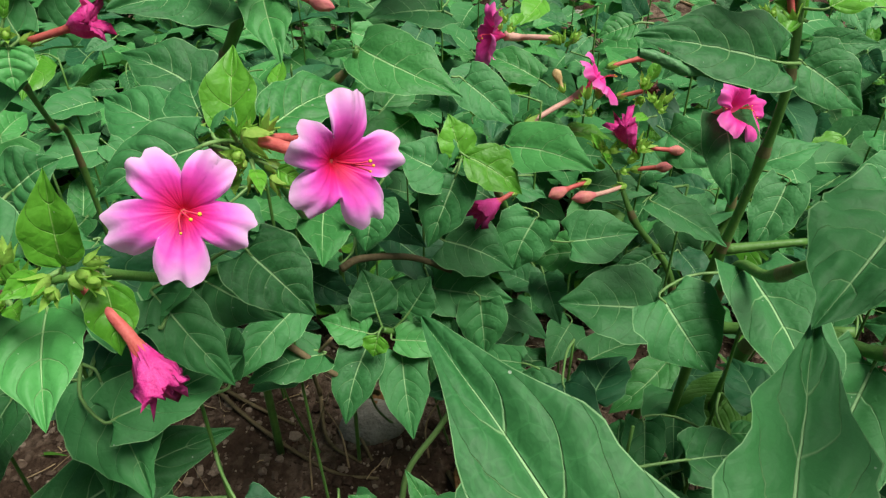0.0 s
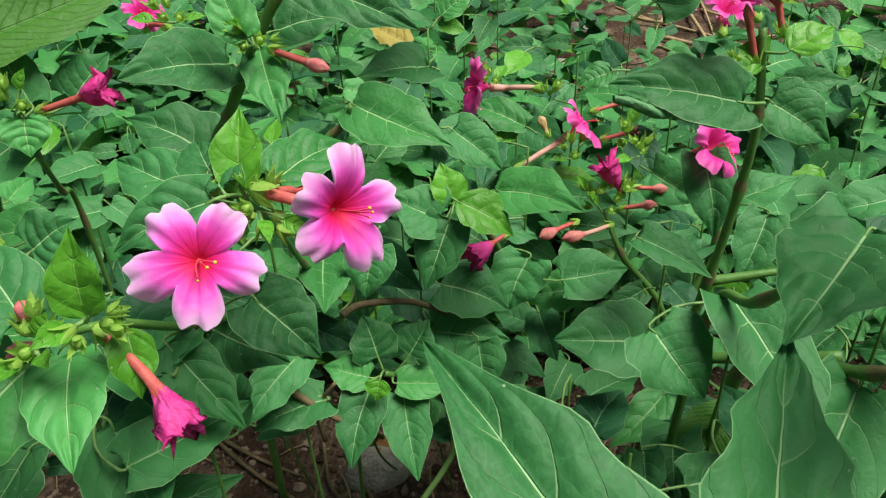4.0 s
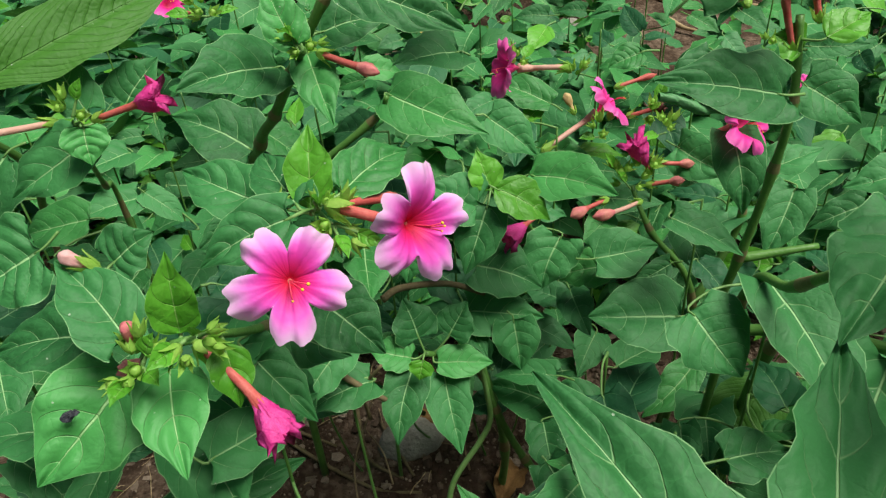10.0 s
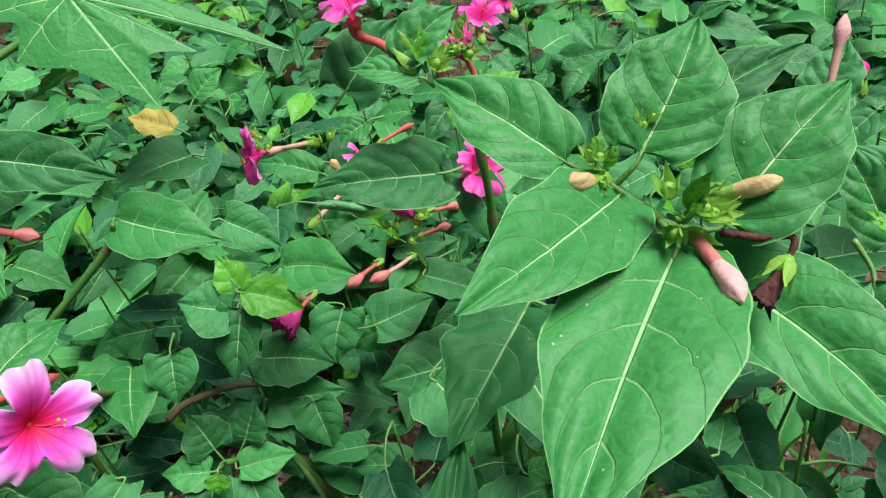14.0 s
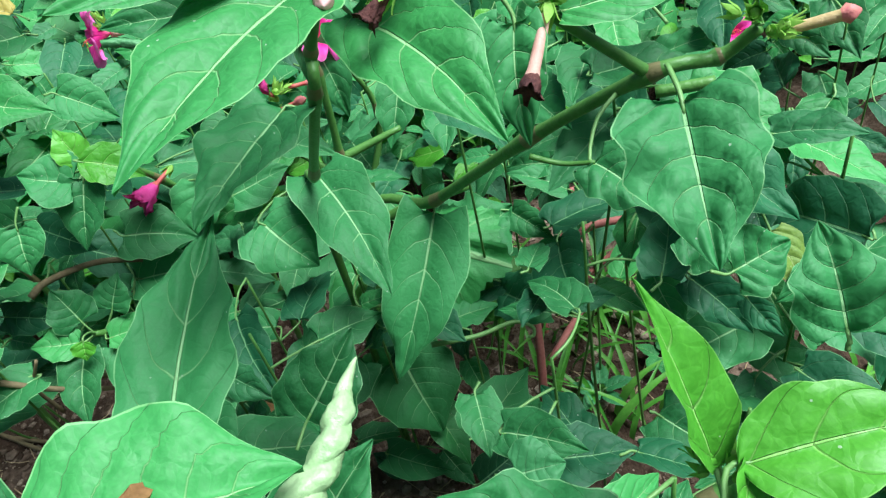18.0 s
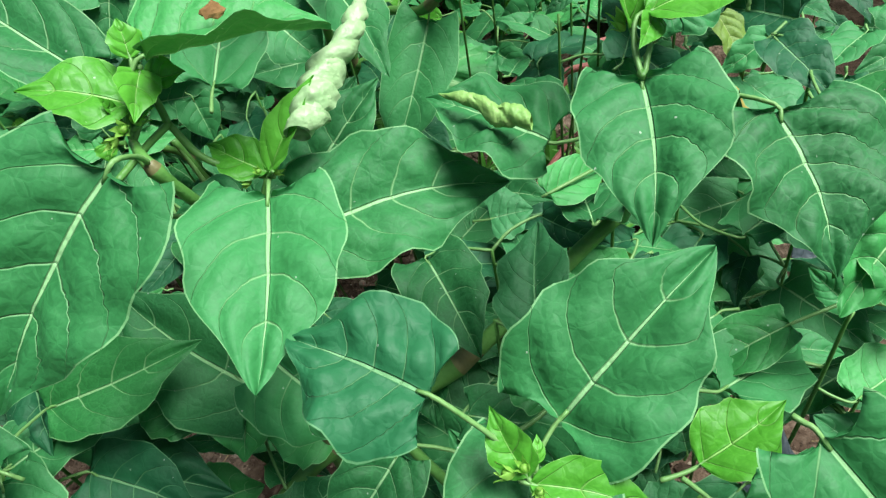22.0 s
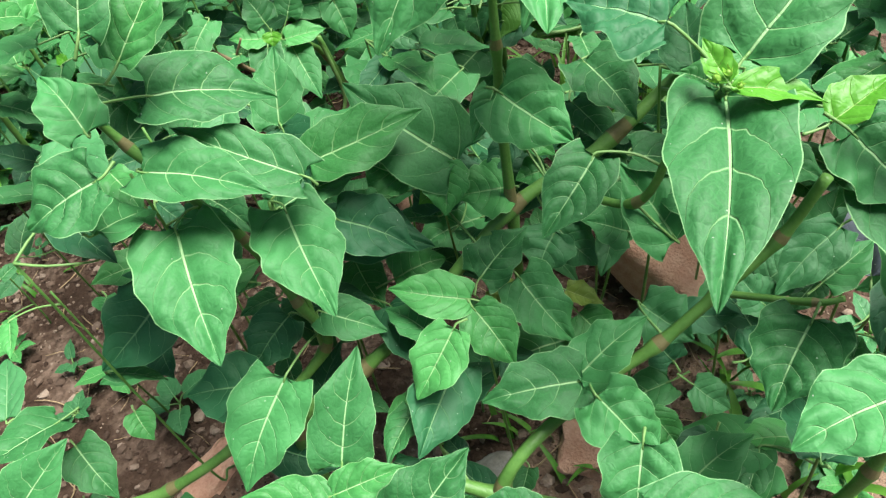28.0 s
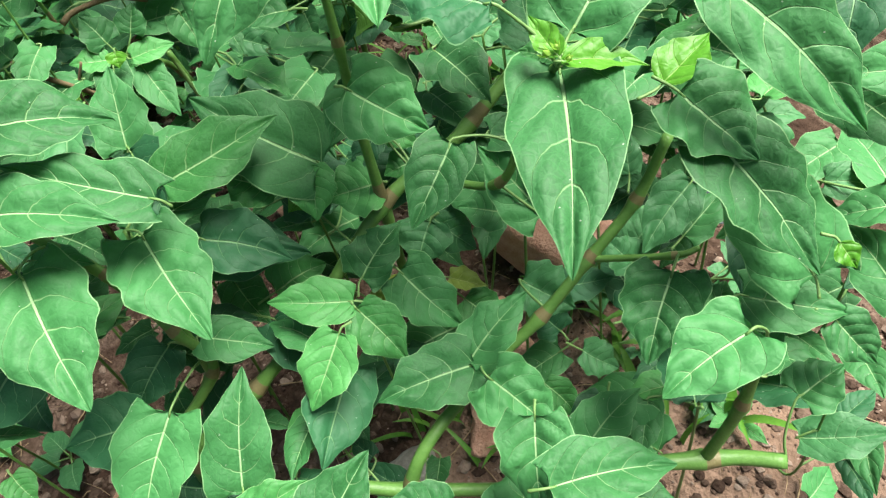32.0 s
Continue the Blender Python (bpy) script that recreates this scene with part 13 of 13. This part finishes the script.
shoot_leaf(p,.774,.557,.196,.758,.542,.187,-.1,-.4,.9,0.016,"w",0.5,3)
shoot_leaf(p,.776,.586,.178,.761,.603,.186,.0,-.4,.9,0.017,"y",0.3,3)
p = shoot_at(0.814, 0.798, *FAR, (0.822, 0.792, 0.094), (0.829, 0.785, 0.188))
shoot_leaf(p,.829,.785,.200,.799,.785,.180,-.6,.0,.8,0.020,"w",0.2,3)
p = shoot_at(0.761, 1.187, *FAR, (0.759, 1.174, 0.103), (0.757, 1.161, 0.207))
shoot_leaf(p,.757,1.161,.219,.772,1.160,.214,.1,-.7,.7,0.011,"w",0.4,3)


# ---- on the ground ----
def on_ground(x, y, up=0.0):
    return (x, y, ground_height(x, y) + up)


lump("brick", (0.191, 0.070, 0.050), (0.062, 0.085, 0.05), BRICK, 3.0, "broken orange-red brick lying on the soil", "brick", 0.10, 25, "", True, 28)

scatter_clods(20000, 4)
scatter_straws(700, 6)
BARE = ((0.62, 1.35, 0.30), (0.30, 0.95, 0.10), (0.44, 1.12, 0.14), (0.74, 1.80, 0.34))
far_foliage("undergrowth", -0.75, 1.1, 0.47, 1.25, 1500, 0.062, 0.34, 13, ("n", "m", "n", "d"), BARE, 0.35)
far_foliage("undergrowth", -0.75, 1.1, 0.46, 1.15, 6500, 0.030, 0.17, 3, ("n", "m", "w", "y"), BARE)
NEAR = BARE + ((0.0, -0.02, 0.66), (0.15, 0.68, 0.64))
far_foliage("undergrowth", -2.6, 3.0, -2.6, 4.8, 17000, 0.06, 0.32, 8, ("n", "m", "w", "y"), NEAR)

# ---- more leaves, stalks and litter ----
def lobed_leaf(plant, at, tip, normal, width, kind="w"):
    """A weed's broad crinkled leaf: five shallow lobes with a toothed rim, folded a little along each vein."""
    base, tip = Vector(at), Vector(tip)
    ln = (tip - base).length
    na, nr = 72, 8
    verts, uvs, veins, faces = [(0, 0.06 * ln, 0)], [(0.1, 0.5)], [(0.0, 0.0)], []
    for i in range(1, nr + 1):
        s = i / nr
        for k in range(na + 1):
            a = -2.75 + 5.5 * k / na
            lobe = 0.5 + 0.5 * math.cos(a * 5.7)
            r = (0.74 + 0.20 * lobe + 0.035 * math.sin(a * 31) + 0.05 * noise.noise(Vector((a * 4, 2.0, 1.0)))) * (1 - 0.10 * abs(a) / 2.75)
            x, y = math.sin(a) * r * s * width * 0.62, ln * 0.30 * s + math.cos(a) * r * s * ln * 0.66
            z = width * (0.10 * s * (0.5 - lobe) + 0.05 * noise.noise(Vector((x * 150, y * 150, 3))) + 0.025 * noise.noise(Vector((x * 420, y * 420, 6))) - 0.10 * s * s)
            verts.append((x, y, z))
            uvs.append((0.15 + 0.75 * s, 0.5 + 0.49 * s * a / 2.75))
            veins.append((a * 5.7 / 6.28318 + 4.5, s))
    for k in range(na):
        faces.append((0, 1 + k, 2 + k))
    for i in range(nr - 1):
        for k in range(na):
            q = 1 + i * (na + 1) + k
            faces.append((q, q + na + 1, q + na + 2, q + 1))
    ob = child("lobed_leaf", mesh_of("lobed_leaf", verts, faces, [LEAF[kind]], uvs, None, True, veins), plant, "pale green crinkled leaf with shallow lobes")
    ob.matrix_local = Matrix.Translation(base - plant.location) @ frame_of(base, tip, normal)
    return ob


def dry_leaf(x, y, length, turn, seed):
    """A fallen brown leaf, curled up at its rim."""
    verts, faces, uvs, veins = blade(length, length * 0.55, "n", 0.5, 0.10, 0.9, random.Random(seed), 16, 10, 0.3)
    ob = new("dry_leaf", mesh_of("dry_leaf", verts, faces, [DRY], uvs))
    ob.matrix_world = pose(x, y, ground_height(x, y) + 0.004, 4, 5, turn)
    return tagged(ob, "fallen dry brown leaf curled on the soil", "leaf", "fallen leaves")


def fallen_flower(x, y, size, seed):
    """A dropped flower, crumpled on the soil."""
    verts, faces, uvs = corolla(size, random.Random(seed), 0.7, -0.25)
    ob = new("fallen_flower", mesh_of("fallen_flower", verts, faces, [PETAL_DEEP], uvs))
    ob.matrix_world = pose(x, y, ground_height(x, y) + 0.6 * size, 35, 20, seed * 50)
    return tagged(ob, "fallen magenta flower lying on bare soil", "flower", "fallen flowers")


leaf(plant_f, (-0.1518, 0.1527, 0.2578), (-0.0919, 0.1916, 0.2639), (0.20, -0.45, 0.87), 0.032, kind="n", wave=.3)
leaf(plant_a, (-0.0050, 0.2088, 0.1702), (-0.0228, 0.2241, 0.1913), (0.1, -0.5, 0.86), 0.014, kind="m", detail=2)
leaf(plant_a, (-0.0424, 0.2151, 0.1599), (-0.0547, 0.2231, 0.1709), (0.1, -0.5, 0.86), 0.016, kind="m", detail=2)
leaf(plant_w, (0.1568, 0.2474, 0.2329), (0.1183, 0.2242, 0.1980), (0.0, -0.6, 0.8), 0.040, kind="p", detail=2)
rolled_leaf(plant_d, (0.0633, 0.2217, 0.4158), (0.1015, 0.2177, 0.4048), (0.0, 0.4, 0.9), 0.0026, 3.0, "rolled lower edge of a leaf", ROLL_EDGE)
stem(plant_c, [(-0.0326, 0.2756, 0.0723), (-0.0258, 0.2872, 0.1067), (-0.0048, 0.2964, 0.1384), (0.0028, 0.2979, 0.1584), (0.0006, 0.2953, 0.1895), (-0.0028, 0.2925, 0.2204)], 0.0022, 0.0018, PETIOLE, "stem", False, "pale curved stem")
stem(plant_c, [(0.0430, 0.2892, 0.0953), (0.0267, 0.2934, 0.1180), (0.0073, 0.3010, 0.1630), (-0.0028, 0.2925, 0.2204)], 0.0030, 0.0024)
twig([(-0.1051, 0.3240, 0.0334), (-0.1059, 0.3445, 0.0627), (-0.0945, 0.3715, 0.0846), (-0.0850, 0.3868, 0.1070)], 0.0009, ROOT, "root", "thin pale root hanging over dark soil", "root", "thin roots")
twig([(-0.0745, 0.3269, 0.0565), (-0.0821, 0.3489, 0.0701), (-0.0969, 0.3677, 0.0790)], 0.0009, ROOT, "root", "thin pale root hanging over dark soil", "root", "thin roots")
twig([(-0.0127, 0.3171, 0.0803), (-0.0145, 0.3316, 0.1010), (0.0006, 0.3456, 0.1218)], 0.0009, ROOT, "root", "thin pale root hanging over dark soil", "root", "thin roots")
stem(plant_c, [(-0.1250, 0.3759, 0.1594), (-0.0958, 0.3630, 0.1422), (-0.0749, 0.3575, 0.1354), (-0.0551, 0.3519, 0.1107)], 0.0034, 0.0026, DRYSTEM, "stem", False, "brownish woody stem")
for x, y, length, turn, seed in ((0.030, 0.345, 0.045, 150, 1), (-0.045, 0.390, 0.034, 40, 2), (0.300, 0.330, 0.030, 200, 3)):
    dry_leaf(x, y, length, turn, seed)
for x, y, size, seed in ((0.66, 1.70, 0.026, 1), (0.70, 1.58, 0.022, 2), (0.82, 1.62, 0.028, 3), (0.93, 1.95, 0.026, 4)):
    fallen_flower(x, y, size, seed)
twig([on_ground(0.694, 2.022, 0.012), on_ground(0.639, 1.661, 0.012), on_ground(0.608, 1.420, 0.012)], 0.006, STRAW, "dry_stalk", "bleached dry stalk lying on bare soil", "stalk", "dry stalks")
twig([on_ground(0.512, 1.490, 0.012), on_ground(0.595, 1.413, 0.012), on_ground(0.676, 1.356, 0.012)], 0.006, STRAW, "dry_stalk", "bleached dry stalk lying on bare soil", "stalk", "dry stalks")
twig([on_ground(0.468, 1.332, 0.012), on_ground(0.483, 1.290, 0.012), on_ground(0.502, 1.267, 0.012)], 0.006, STRAW, "dry_stalk", "bleached dry stalk lying on bare soil", "stalk", "dry stalks")
twig([on_ground(0.488, 1.645, 0.012), on_ground(0.527, 1.592, 0.012), on_ground(0.572, 1.569, 0.012)], 0.006, STRAW, "dry_stalk", "bleached dry stalk lying on bare soil", "stalk", "dry stalks")
lobed_leaf(plant_w, (0.1740, 0.2442, 0.2350), (0.2159, 0.2093, 0.2202), (-0.2, -0.62, 0.76), 0.062, "m")
leaf(plant_w, (0.1597, 0.2325, 0.1912), (0.2492, 0.2093, 0.1968), (-0.1, -0.5, 0.85), 0.040, kind="p", detail=2)
stem(plant_w, [(0.2067, 0.1779, 0.1275), (0.2163, 0.1958, 0.1625), (0.2236, 0.2143, 0.1831)], 0.0030, 0.0026, REDSTEM, "red_stem", False, "reddish trailing stem")
stem(plant_w, [(0.2376, 0.2301, 0.1875), (0.2624, 0.2273, 0.2034), (0.2783, 0.2293, 0.2082), (0.3128, 0.2135, 0.2122)], 0.0030, 0.0026, REDSTEM, "red_stem", False, "reddish trailing stem")
stem(plant_w, [(0.2271, 0.2092, 0.1201), (0.2686, 0.2252, 0.1439), (0.3102, 0.2335, 0.1597)], 0.0026, 0.0020, REDSTEM, "red_stem", False, "reddish trailing stem")
twig([(0.1471, 0.1864, 0.2136), (0.1737, 0.1803, 0.2118), (0.1949, 0.1780, 0.2131), (0.2040, 0.1729, 0.2093), (0.2033, 0.1691, 0.2052), (0.2000, 0.1698, 0.2054)], 0.0016, PETIOLE, "tendril", "pale green curling tendril", "tendril")
grass_tuft((0.249, 0.209), 4, 0.14, 31, 0.03, 0.0040)
leaf(plant_h, (0.3881, 0.1762, 0.1419), (0.4022, 0.1988, 0.1687), (0.0, -0.6, 0.8), 0.022, kind="a", detail=2)
leaf(plant_j, (0.2247, -0.0650, 0.3316), (0.1964, -0.0745, 0.3142), (-0.1, -0.6, 0.8), 0.022, kind="m", wave=.9)
leaf(plant_j, (0.2169, -0.0610, 0.3262), (0.2121, -0.0888, 0.3111), (-0.1, -0.6, 0.8), 0.020, kind="m", wave=.9)
leaf(plant_j, (0.1706, -0.0442, 0.2073), (0.1808, -0.0309, 0.2236), (-0.1, -0.6, 0.8), 0.015, kind="w", detail=2)
leaf(plant_j, (0.1867, -0.0729, 0.2114), (0.1465, -0.0814, 0.1919), (-0.2, -0.5, 0.84), 0.026, kind="w", wave=.6, detail=2)
